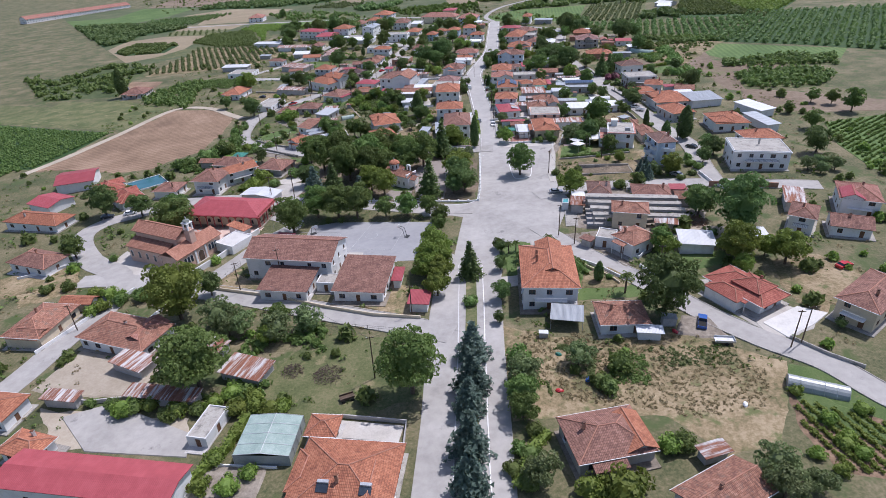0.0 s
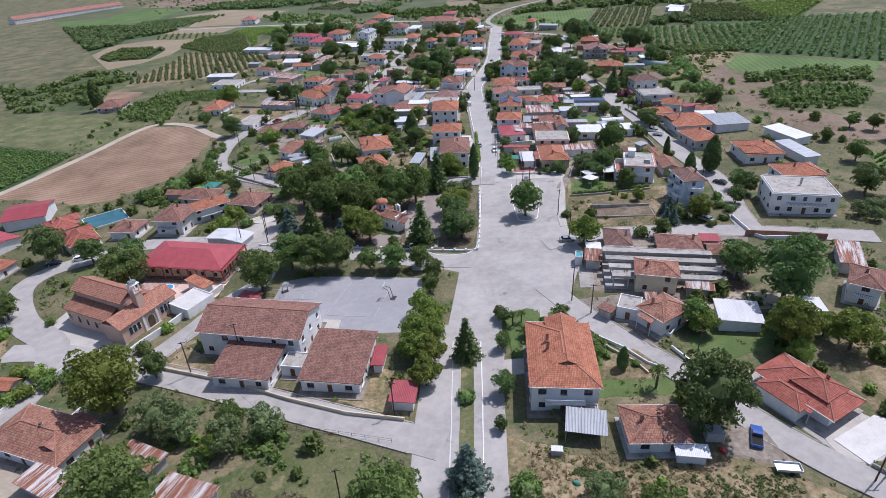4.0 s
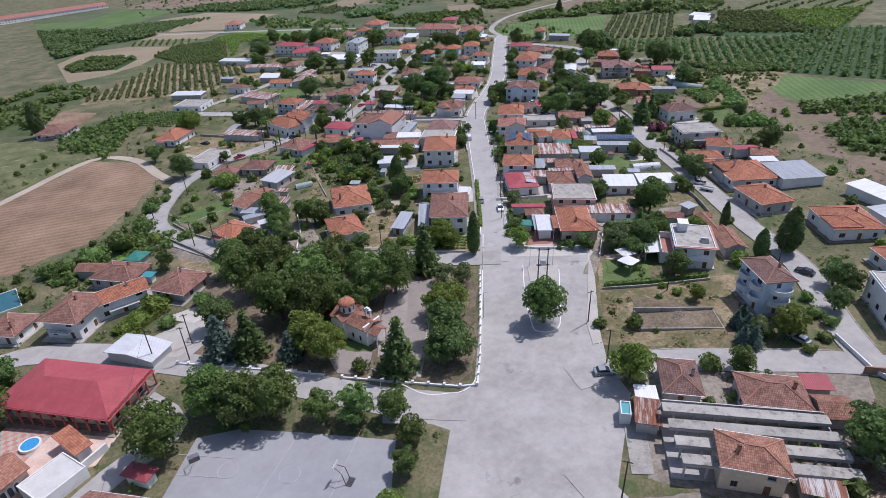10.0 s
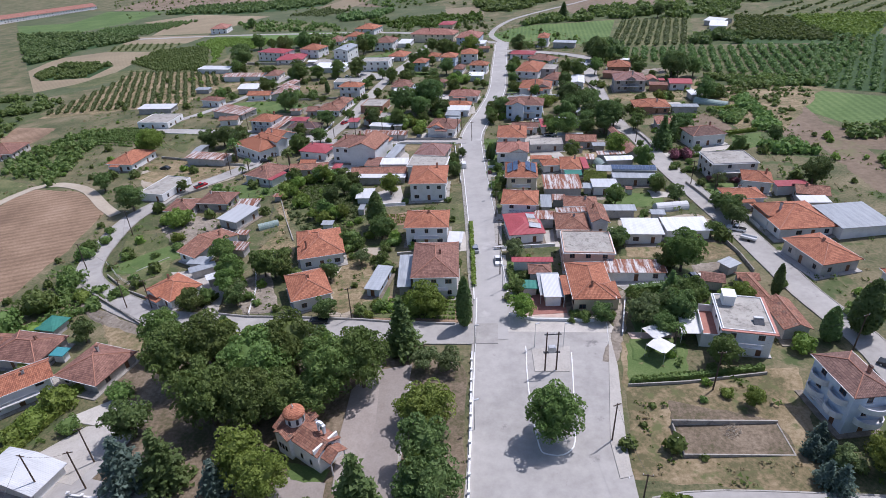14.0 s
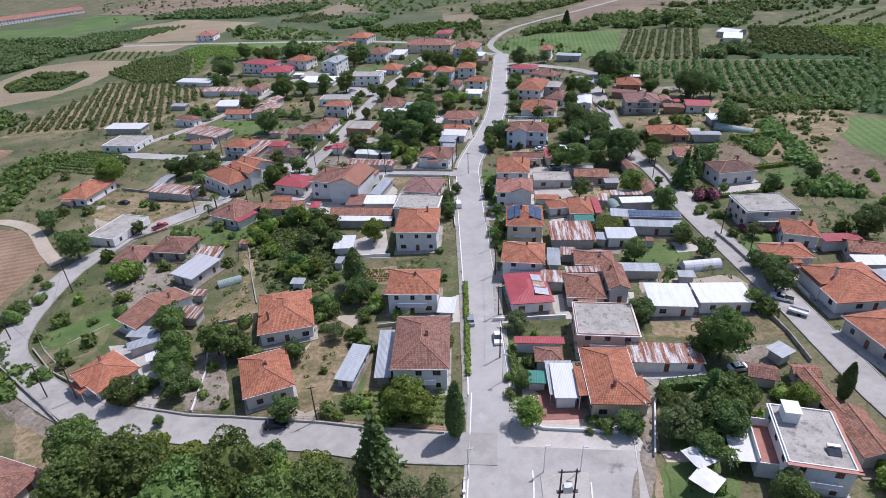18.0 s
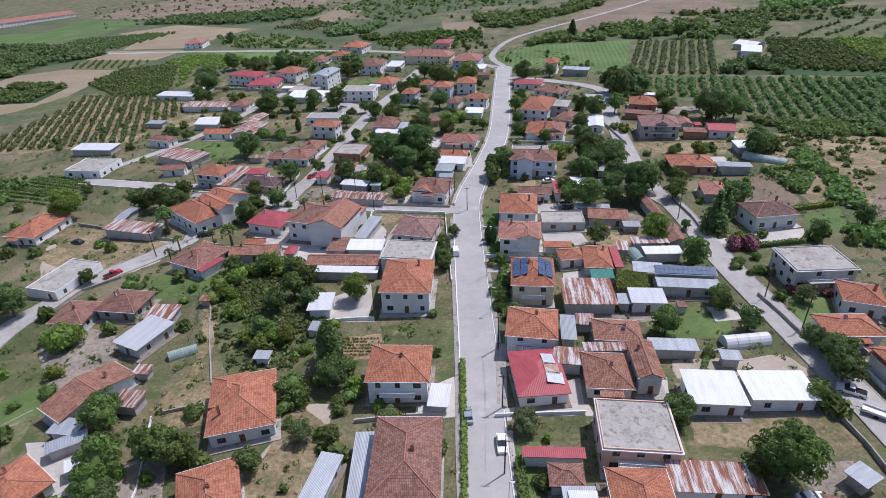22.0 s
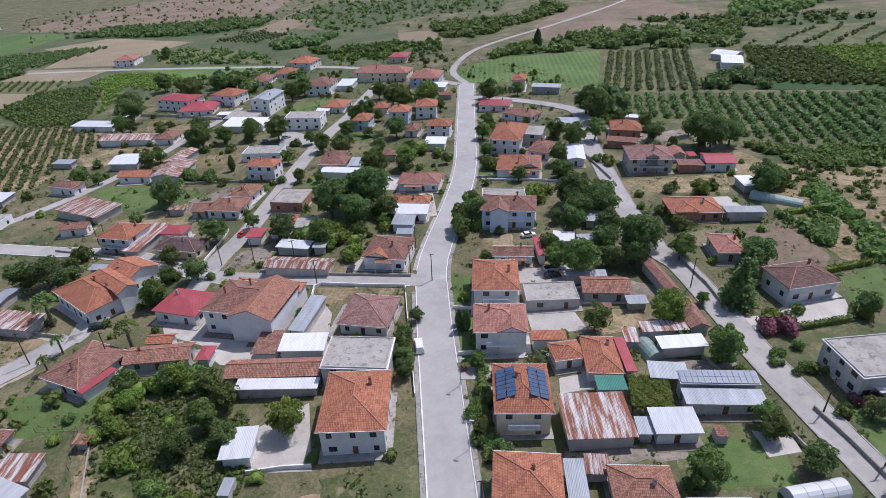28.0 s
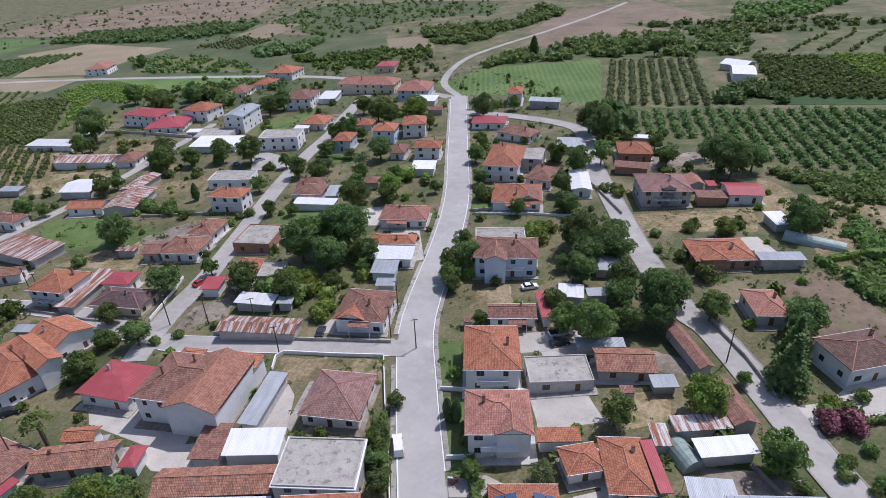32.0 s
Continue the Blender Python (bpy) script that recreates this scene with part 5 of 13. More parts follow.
sheet('plot_z', [(-1.5, 121.0), (5.6, 124.3), (5.6, 113.2), (-2.3, 113.3)], 'paving_pale', 0.0894)
sheet('field_v', [(162.4, 244.4), (243.0, 339.1), (326.7, 309.0), (374.5, 277.0), (271.4, 157.7), (232.2, 176.0), (205.7, 207.2)], 'crop_dark', 0.0905)
sheet('yard_a', [(-137.9, 6.6), (-122.0, 10.4), (-113.7, -7.1), (-125.8, -12.7)], 'dry_grass', 0.0916)
sheet('yard_b', [(16.2, 92.2), (21.3, 85.1), (30.3, 82.9), (28.7, 79.2), (15.1, 81.8)], 'paving_pink', 0.0927)
sheet('yard_c', [(37.5, 52.6), (53.6, 46.1), (53.1, 39.2), (35.6, 40.4)], 'park_soil', 0.0938)
sheet('yard_d', [(-40.5, 183.7), (-26.1, 182.5), (-15.8, 187.8), (-12.9, 182.4), (-21.1, 173.8), (-35.4, 177.7)], 'paving_pale', 0.0949)
sheet('yard_e', [(38.4, 202.0), (48.4, 202.1), (50.7, 193.0), (39.5, 193.3)], 'paving_pale', 0.0960)
sheet('yard_f', [(33.7, 182.4), (44.6, 182.0), (45.5, 174.5), (33.5, 174.5)], 'paving_pale', 0.0971)
sheet('yard_g', [(-122.1, 206.2), (-105.6, 214.2), (-74.1, 189.6), (-94.9, 176.3)], 'dry_grass', 0.0982)
sheet('yard_h', [(-77.8, 174.0), (-60.1, 176.7), (-53.3, 178.3), (-59.9, 164.7), (-70.7, 161.7)], 'lawn', 0.0993)
sheet('yard_i', [(-107.4, 289.6), (-92.2, 294.8), (-66.2, 280.9), (-73.0, 268.2), (-96.7, 274.2)], 'lawn', 0.1004)
sheet('yard_j', [(-75.9, 114.5), (-64.4, 114.2), (-58.3, 103.9), (-64.4, 99.2)], 'paving_pale', 0.1015)
sheet('yard_k', [(-30.0, 99.5), (-26.1, 121.4), (-15.5, 109.3), (-17.6, 92.1), (-25.8, 88.2)], 'dry_grass', 0.1026)
sheet('yard_l', [(52.3, 141.2), (67.3, 139.5), (64.7, 130.2), (48.7, 131.9)], 'lawn', 0.1037)
sheet('yard_m', [(22.1, -4.0), (45.9, -2.2), (58.0, -2.2), (72.0, -8.7), (70.0, -11.5), (45.1, -8.4), (32.6, -5.3)], 'dirt_track', 0.1048)
sheet('yard_n', [(49.3, -32.5), (56.4, -37.9), (64.0, -46.9), (56.5, -51.9), (51.0, -51.9)], 'paving_pale', 0.1059)
sheet('yard_o', [(37.9, -17.2), (63.9, -20.1), (58.0, -28.6), (42.9, -29.2), (36.5, -24.2)], 'grass', 0.1070)
sheet('orchard_ground_a', [(112.6, 363.2), (163.9, 341.0), (246.0, 310.4), (180.0, 241.7), (164.5, 255.2), (155.6, 265.3), (129.6, 299.8), (98.7, 323.0)], 'grass', 0.1081)
sheet('orchard_ground_b', [(112.6, 363.2), (148.3, 463.1), (198.6, 445.9), (175.2, 381.8), (160.5, 344.2)], 'grass', 0.1092)
sheet('orchard_ground_c', [(225.5, 431.6), (255.9, 420.6), (317.0, 391.0), (248.4, 312.9), (185.9, 338.0)], 'crop_dark', 0.1103)
sheet('field_x', [(-292.1, 199.6), (-267.0, 211.7), (-249.7, 216.6), (-249.2, 240.7), (-203.3, 219.2), (-162.5, 193.1), (-174.2, 155.7), (-179.5, 161.1), (-258.2, 197.6)], 'grass', 0.1125)
sheet('field_y', [(123.6, 255.4), (160.0, 244.7), (175.9, 235.7), (126.3, 183.0), (115.2, 189.7), (116.0, 212.6)], 'dry_grass', 0.1136)
sheet('strip_c', [(137.2, 70.0), (158.8, 72.6), (185.9, 71.1), (138.7, 13.8), (124.0, 23.6), (127.7, 47.3)], 'crop_green', 0.1169)
sheet('strip_d', [(132.2, 126.0), (147.9, 117.0), (172.6, 92.0), (193.5, 80.4), (186.4, 71.7), (163.1, 78.7), (140.4, 83.9), (122.2, 96.6)], 'dry_soil', 0.1180)
sheet('yard_p', [(32.2, 28.4), (71.4, 21.7), (58.6, -2.2), (42.3, -5.3), (25.0, 3.9)], 'dirt_yard', 0.1191)
sheet('wild_floor', [(-59.1, 172.2), (-36.2, 172.9), (-27.1, 163.8), (-23.8, 136.8), (-29.3, 129.8), (-41.7, 129.0), (-50.9, 147.9)], 'grass', 0.1202)
sheet('yard_q', [(66.8, -23.6), (77.8, -23.0), (79.9, -28.4), (65.9, -45.7), (63.0, -41.0), (63.1, -34.7)], 'dry_grass', 0.1213)
sheet('field_west', [(-713.6, 1069.7), (18.0, 646.6), (10.5, 403.6), (-161.3, 464.7), (-203.1, 388.0), (-253.0, 351.3)], 'meadow', 0.0400)
sheet('field_aa', [(-557.6, 826.4), (-470.3, 803.5), (-480.5, 926.6), (-363.6, 843.8), (-373.4, 751.3), (-406.5, 688.5), (-490.3, 721.4)], 'crop_green', 0.0480)
sheet('field_ab', [(-346.6, 736.9), (-294.1, 776.4), (-229.9, 724.8), (-181.7, 688.4), (-197.8, 656.9), (-217.0, 590.6), (-285.0, 610.3), (-292.0, 668.4)], 'tan_stubble', 0.0510)
sheet('field_ac', [(-296.9, 560.7), (-295.5, 609.0), (-213.3, 579.7), (-223.4, 536.9)], 'tan_stubble', 0.0540)
sheet('field_ad', [(-292.1, 526.1), (-297.0, 566.1), (-223.4, 536.9), (-234.6, 505.1)], 'grass', 0.0570)
sheet('field_ae', [(-323.4, 461.0), (-328.0, 512.8), (-292.1, 526.1), (-233.4, 502.3), (-235.4, 448.0), (-234.7, 421.7), (-242.9, 393.6), (-267.5, 373.9)], 'tan_stubble', 0.0600)
sheet('field_af', [(-234.7, 421.7), (-210.5, 439.0), (-202.0, 410.5), (-211.6, 398.2), (-233.5, 376.8), (-251.0, 382.2)], 'grass', 0.0630)
sheet('field_ag', [(-195.3, 556.7), (-116.0, 542.3), (-73.8, 522.1), (-88.6, 495.0), (-131.2, 501.7), (-177.5, 548.6)], 'crop_green', 0.0660)
sheet('field_ah', [(-205.3, 642.1), (-131.3, 621.1), (-100.8, 571.0), (-75.3, 534.1), (-175.4, 576.8)], 'grass', 0.0690)
sheet('field_ai', [(-132.3, 727.5), (-109.4, 805.0), (-71.1, 778.1), (-94.9, 690.1)], 'tan_stubble', 0.0720)
sheet('field_aj', [(-490.3, 721.4), (-368.2, 663.0), (-288.6, 593.6), (-298.6, 569.6), (-328.7, 548.3), (-324.7, 507.2), (-339.1, 485.6)], 'crop_dark', 0.0750)
sheet('field_ak', [(-349.3, 808.8), (-336.3, 872.6), (-236.5, 849.6), (-176.1, 851.9), (-120.1, 831.3), (-129.6, 751.0), (-166.5, 734.0), (-220.4, 737.8), (-318.7, 785.8)], 'crop_dark', 0.0780)
sheet('field_al', [(-306.4, 437.7), (-303.3, 478.5), (-260.7, 464.7), (-249.6, 451.3), (-248.3, 410.3), (-284.8, 413.0)], 'crop_dark', 0.0810)
sheet('field_am', [(-220.9, 331.1), (-216.4, 378.2), (-220.5, 416.8), (-149.7, 392.5), (-131.1, 357.9), (-140.1, 319.1), (-140.1, 303.8), (-221.1, 301.5)], 'dry_grass', 0.0840)
sheet('field_an', [(-238.6, 454.7), (-234.6, 505.1), (-208.7, 510.7), (-176.0, 497.0), (-157.9, 447.3), (-164.7, 413.8), (-166.6, 398.3), (-197.5, 408.9)], 'grass', 0.0870)
sheet('field_ao', [(-208.4, 522.8), (-199.1, 552.9), (-145.3, 520.5), (-128.1, 488.3), (-146.5, 473.6), (-176.0, 497.0)], 'grass', 0.0900)
sheet('field_ap', [(131.5, 270.0), (133.4, 255.1), (133.6, 242.4), (125.3, 242.7), (116.4, 239.4), (123.7, 255.6)], 'dry_grass', 0.0930)
sheet('field_aq', [(140.3, 239.8), (152.4, 240.4), (134.2, 218.1), (130.8, 225.2)], 'dry_soil', 0.0960)
sheet('yard_aa', [(-18.7, 184.5), (-12.4, 181.9), (-12.0, 192.4), (-15.2, 199.5), (-16.9, 194.9)], 'paving_pale', 0.1231)
sheet('yard_ab', [(-5.6, 218.0), (7.8, 213.3), (7.1, 207.6), (-9.2, 212.5)], 'paving_pale', 0.1240)
sheet('yard_ac', [(-43.7, 220.8), (-32.2, 223.7), (-31.5, 233.8), (-41.4, 229.9)], 'dirt_yard', 0.1249)
sheet('yard_ad', [(34.5, 202.9), (45.0, 201.9), (44.9, 195.2), (34.8, 196.1)], 'paving_pale', 0.1258)
sheet('yard_ae', [(35.2, 183.1), (44.3, 182.3), (42.8, 176.0), (33.0, 174.4)], 'paving_pale', 0.1267)
sheet('yard_af', [(49.7, 180.3), (59.4, 180.0), (56.9, 173.4), (47.1, 172.2)], 'dry_grass', 0.1276)
sheet('yard_ag', [(61.1, 191.5), (69.0, 185.8), (65.9, 183.1), (59.8, 185.9)], 'dirt_yard', 0.1285)
sheet('yard_ah', [(79.1, 171.8), (85.1, 172.1), (82.9, 167.6), (76.7, 167.1)], 'paving_pale', 0.1294)
sheet('yard_ai', [(90.0, 171.2), (97.2, 172.8), (93.6, 168.3), (88.7, 168.2)], 'paving_pale', 0.1303)
sheet('yard_aj', [(15.9, 166.9), (22.5, 166.7), (25.7, 163.9), (20.9, 162.7), (15.5, 163.6)], 'paving_pale', 0.1312)
sheet('yard_ak', [(56.8, 161.9), (69.8, 158.6), (71.3, 155.4), (59.3, 156.3)], 'dirt_yard', 0.1321)
sheet('yard_al', [(-111.1, 299.0), (-87.1, 294.5), (-79.3, 271.8), (-104.0, 281.1)], 'lawn', 0.1330)
sheet('yard_am', [(-140.1, 351.2), (-106.3, 347.5), (-99.9, 325.1), (-129.6, 328.0)], 'dry_grass', 0.1339)
sheet('yard_an', [(-124.5, 397.1), (-83.9, 377.9), (-89.1, 369.0), (-103.3, 365.8), (-120.1, 378.4)], 'dry_grass', 0.1348)
sheet('yard_ao', [(-56.2, 392.5), (-36.5, 403.3), (-26.5, 414.7), (-29.7, 392.5), (-46.0, 375.1)], 'lawn', 0.1357)
sheet('yard_ap', [(-69.8, 275.6), (-55.6, 284.3), (-53.4, 279.5), (-56.2, 265.4), (-65.7, 263.4)], 'dirt_yard', 0.1366)
sheet('yard_aq', [(-87.4, 323.2), (-61.3, 327.3), (-60.8, 308.3), (-73.0, 309.1)], 'dry_grass', 0.1375)
sheet('yard_ar', [(-50.1, 358.4), (-29.3, 336.9), (-30.3, 326.6), (-44.6, 327.8)], 'asphalt_old', 0.1384)
sheet('yard_as', [(102.1, 231.9), (108.0, 231.0), (108.2, 221.5), (102.4, 220.5)], 'paving_pale', 0.1393)
sheet('yard_at', [(82.1, 252.5), (115.0, 245.5), (112.5, 238.6), (77.1, 244.2)], 'dry_grass', 0.1402)
sheet('yard_au', [(-24.7, 400.9), (-1.5, 397.3), (-1.3, 382.0), (-23.1, 380.5)], 'dirt_yard', 0.1411)
sheet('yard_av', [(0.3, 279.0), (9.7, 278.7), (8.4, 264.1), (0.4, 266.2)], 'paving_pale', 0.1420)
sheet('yard_aw', [(9.3, 265.9), (18.0, 262.4), (18.0, 240.4), (10.1, 239.1)], 'paving_pale', 0.1429)
sheet('yard_ax', [(-26.8, 286.4), (-12.3, 284.7), (-12.4, 273.7), (-27.1, 275.5)], 'lawn', 0.1438)
sheet('yard_ay', [(47.0, 295.7), (59.9, 297.4), (58.2, 281.7), (45.7, 277.9)], 'dirt_yard', 0.1447)
sheet('yard_az', [(38.7, 282.3), (45.7, 277.9), (41.5, 265.5), (35.8, 269.3)], 'lawn', 0.1456)
sheet('yard_ba', [(-19.6, 338.7), (-0.6, 336.0), (-4.9, 323.8), (-18.7, 328.2)], 'lawn', 0.1465)
sheet('yard_bb', [(101.8, 296.2), (123.0, 295.5), (121.3, 284.0), (101.6, 285.7)], 'dirt_yard', 0.1474)
sheet('yard_bc', [(29.9, 221.8), (38.0, 222.6), (36.8, 214.0), (26.8, 215.0)], 'dry_grass', 0.1483)
sheet('yard_bd', [(-90.6, 145.0), (-81.7, 150.9), (-67.2, 142.1), (-73.4, 132.1), (-79.9, 128.4)], 'dirt_yard', 0.1492)
sheet('yard_be', [(-54.7, 120.7), (-50.3, 135.5), (-44.2, 125.1), (-43.0, 116.3), (-50.2, 115.6)], 'dry_grass', 0.1501)
sheet('yard_bf', [(63.8, 141.6), (69.6, 139.1), (69.1, 136.0), (63.4, 135.8)], 'paving_pale', 0.1510)
sheet('yard_bg', [(14.6, 114.4), (30.0, 115.4), (30.6, 111.0), (21.7, 111.8), (14.7, 111.3)], 'paving_pale', 0.1519)
sheet('yard_bh', [(27.4, 120.6), (31.6, 121.5), (31.0, 114.1), (26.9, 114.5)], 'paving_pale', 0.1528)
sheet('yard_bi', [(41.9, 119.5), (46.8, 119.6), (45.6, 115.4), (38.1, 114.3)], 'paving_pale', 0.1537)
sheet('yard_bj', [(47.6, 109.3), (69.1, 108.7), (71.7, 106.3), (70.3, 104.3), (47.1, 106.3)], 'dry_grass', 0.1546)
sheet('yard_bk', [(35.2, 160.3), (46.1, 161.2), (44.8, 156.7), (34.2, 155.9)], 'paving_pale', 0.1555)
sheet('yard_bl', [(14.9, 133.7), (17.1, 133.5), (15.1, 114.6), (13.4, 116.0)], 'concrete', 0.1564)
sheet('yard_bm', [(-56.5, 158.5), (-53.9, 160.4), (-48.7, 140.5), (-50.5, 135.8)], 'dry_grass', 0.1573)
sheet('yard_bn', [(-10.2, 143.2), (4.6, 143.4), (4.2, 132.5), (-8.1, 132.7)], 'grass', 0.1582)
sheet('yard_bo', [(31.2, 142.1), (51.8, 140.6), (50.8, 138.1), (30.6, 139.5)], 'dirt_yard', 0.1591)
sheet('yard_bp', [(90.1, 158.8), (95.3, 158.8), (94.5, 151.3), (90.4, 150.7)], 'lawn', 0.1600)
sheet('yard_bq', [(86.9, 143.0), (95.2, 140.1), (90.6, 133.5), (85.7, 134.1)], 'lawn', 0.1609)
sheet('yard_br', [(-19.8, 102.5), (-15.4, 107.7), (-15.7, 96.8), (-18.2, 93.8)], 'paving_pale', 0.1618)
sheet('yard_bs', [(-60.6, 93.6), (-60.8, 105.5), (-57.5, 103.3), (-56.4, 91.6)], 'paving_pale', 0.1627)
sheet('yard_bt', [(-71.0, 114.6), (-66.3, 116.1), (-60.8, 105.5), (-65.3, 106.0)], 'paving_pale', 0.1636)
sheet('yard_bu', [(-32.1, 104.0), (-23.3, 110.7), (-19.9, 94.0), (-25.7, 88.4), (-28.2, 90.2)], 'dry_grass', 0.1645)
sheet('yard_bv', [(-55.0, 106.7), (-47.9, 109.7), (-41.9, 91.6), (-49.7, 91.7)], 'dirt_yard', 0.1654)
sheet('yard_bw', [(-96.5, 119.9), (-82.6, 130.9), (-76.7, 122.9), (-85.0, 116.3), (-90.1, 115.9)], 'lawn', 0.1663)
sheet('yard_bx', [(-87.3, 115.5), (-78.6, 122.5), (-78.0, 115.4), (-83.5, 111.0)], 'grass', 0.1672)
sheet('yard_by', [(-93.2, 102.1), (-70.3, 84.5), (-75.1, 83.6), (-89.8, 96.7)], 'dirt_yard', 0.1681)
sheet('yard_bz', [(-77.3, 83.9), (-71.9, 87.4), (-67.4, 82.9), (-72.7, 79.6)], 'lawn', 0.1690)
sheet('yard_ca', [(19.2, 89.6), (32.9, 88.1), (30.9, 81.1), (17.4, 81.8)], 'paving_red', 0.1699)
sheet('yard_cb', [(37.1, 86.2), (41.1, 88.8), (35.2, 73.0), (31.8, 64.5), (29.2, 64.7), (34.6, 75.5)], 'dirt_yard', 0.1708)
sheet('yard_cc', [(40.6, 84.3), (50.5, 83.2), (47.3, 71.9), (38.3, 72.7)], 'lawn', 0.1717)
sheet('yard_cd', [(36.6, 70.6), (46.4, 69.9), (44.3, 63.4), (35.1, 64.2)], 'lawn', 0.1726)
sheet('yard_ce', [(36.5, 72.9), (47.1, 71.3), (46.4, 69.9), (36.6, 70.6)], 'paving_pink', 0.1735)
sheet('yard_cf', [(47.3, 109.9), (70.4, 108.5), (72.2, 100.6), (64.3, 98.8), (46.1, 102.9)], 'dry_grass', 0.1744)
sheet('yard_cg', [(19.9, 111.4), (28.8, 111.3), (27.7, 106.2), (17.9, 106.5)], 'grass', 0.1753)
sheet('yard_ch', [(16.1, 106.7), (19.0, 105.4), (16.0, 90.0), (14.1, 91.8)], 'lawn', 0.1762)
sheet('yard_ci', [(38.8, 91.4), (50.2, 92.5), (49.7, 88.6), (41.1, 87.2)], 'concrete', 0.1771)
sheet('yard_cj', [(59.8, 96.6), (68.2, 97.4), (67.7, 92.2), (59.6, 91.5)], 'dirt_yard', 0.1780)
sheet('yard_ck', [(-20.4, 97.3), (-15.3, 98.4), (-15.2, 91.9), (-19.8, 93.2)], 'lawn', 0.1789)
sheet('yard_cl', [(-20.9, 92.5), (0.7, 90.9), (0.5, 82.9), (-19.0, 86.3)], 'grass', 0.1798)
sheet('yard_cm', [(-29.8, 42.6), (-22.5, 40.6), (-22.7, 35.1), (-25.3, 33.7), (-29.3, 34.6), (-31.7, 39.6)], 'paving_walk', 0.1807)
sheet('yard_cn', [(-16.1, 67.1), (-8.8, 68.1), (-10.8, 51.1), (-11.0, 37.6), (-13.1, 30.9), (-16.8, 32.3), (-16.9, 46.0)], 'paving_walk', 0.1816)
sheet('yard_co', [(-20.5, 62.1), (-15.0, 68.9), (-15.2, 51.6), (-17.5, 40.7), (-21.2, 38.6), (-21.5, 49.3)], 'paving_walk', 0.1825)
sheet('yard_cp', [(-97.0, 104.1), (-75.9, 90.4), (-69.9, 82.5), (-89.2, 97.4)], 'dirt_yard', 0.1834)
sheet('yard_cq', [(-83.5, 91.5), (-70.8, 84.9), (-68.1, 77.8), (-75.1, 78.7)], 'dry_grass', 0.1843)
sheet('yard_cr', [(-80.0, 48.3), (-70.5, 57.7), (-59.1, 58.1), (-66.2, 44.2)], 'paving_pale', 0.1852)
sheet('yard_cs', [(-76.3, 60.0), (-67.9, 65.1), (-60.8, 62.5), (-66.9, 57.3)], 'paving_pale', 0.1861)
sheet('yard_ct', [(-29.3, 45.2), (-22.3, 43.1), (-23.5, 40.7), (-28.7, 41.8)], 'lawn', 0.1870)
sheet('yard_cu', [(32.8, 74.0), (31.5, 63.0), (27.4, 44.0), (26.4, 37.5), (24.4, 37.1), (24.9, 44.3)], 'paving_pale', 0.1879)
sheet('yard_cv', [(15.9, 69.9), (23.7, 69.9), (22.0, 62.3), (15.4, 63.1)], 'paving_pale', 0.1888)
sheet('yard_cw', [(-70.3, -3.5), (-59.6, -2.6), (-50.8, -9.9), (-49.2, -18.8), (-58.8, -16.6), (-74.3, -11.3)], 'dry_grass', 0.1897)
sheet('yard_cx', [(-70.9, -4.9), (-67.2, -3.2), (-49.8, -19.8), (-55.3, -18.1)], 'grass', 0.1906)
sheet('yard_cy', [(2.6, -3.2), (9.3, -2.4), (7.0, -19.9), (2.3, -18.9)], 'lawn', 0.1915)
sheet('yard_cz', [(10.9, -2.6), (12.5, -2.8), (11.4, -12.9), (9.3, -13.3)], 'paving_pale', 0.1924)
sheet('yard_da', [(0.3, -19.8), (6.0, -19.8), (4.7, -24.3), (-0.9, -24.8)], 'paving_pale', 0.1933)
sheet('yard_db', [(20.9, -0.6), (32.1, -0.4), (36.7, -13.1), (31.7, -20.2), (26.9, -9.1)], 'dirt_yard', 0.1942)
sheet('yard_dc', [(39.7, -17.4), (57.6, -16.9), (55.7, -22.8), (38.9, -26.7)], 'lawn', 0.1951)
sheet('yard_dd', [(20.9, -21.4), (27.2, -19.7), (31.6, -27.0), (29.0, -28.9), (18.8, -27.9)], 'dry_grass', 0.1960)
sheet('yard_de', [(24.6, 17.6), (28.2, 17.1), (25.6, 3.8), (22.2, 4.3)], 'concrete', 0.1969)
sheet('yard_df', [(-120.9, 34.2), (-114.5, 38.1), (-105.5, 29.8), (-104.7, 21.2), (-113.4, 22.4)], 'grass', 0.1978)
sheet('yard_dg', [(-40.1, 0.5), (-36.0, -0.3), (-36.5, -7.4), (-41.5, -3.9)], 'paving_pale', 0.1987)
sheet('yard_dh', [(-91.1, -56.3), (-82.3, -53.6), (-62.7, -64.1), (-61.9, -69.5), (-81.8, -65.9)], 'asphalt_old', 0.1996)
sheet('yard_di', [(-102.1, -46.9), (-97.6, -34.3), (-75.9, -43.3), (-79.7, -51.5), (-96.0, -49.4)], 'dirt_track', 0.2005)
sheet('yard_dj', [(-35.5, -64.0), (-23.4, -66.9), (-24.3, -70.7), (-36.0, -68.0)], 'paving_pale', 0.2014)
sheet('yard_dk', [(-58.0, -72.4), (-46.9, -73.6), (-47.5, -79.3), (-58.9, -78.1)], 'dirt_yard', 0.2023)
sheet('yard_dl', [(33.7, -47.9), (42.8, -51.2), (41.7, -43.1), (37.1, -42.4)], 'dirt_yard', 0.2032)
sheet('yard_dm', [(47.3, -63.7), (56.3, -77.2), (53.9, -80.5), (46.6, -73.5)], 'lawn', 0.2041)
sheet('yard_dn', [(-141.5, 4.2), (-120.8, 8.5), (-117.2, -1.6), (-134.3, -7.2)], 'dry_grass', 0.2050)
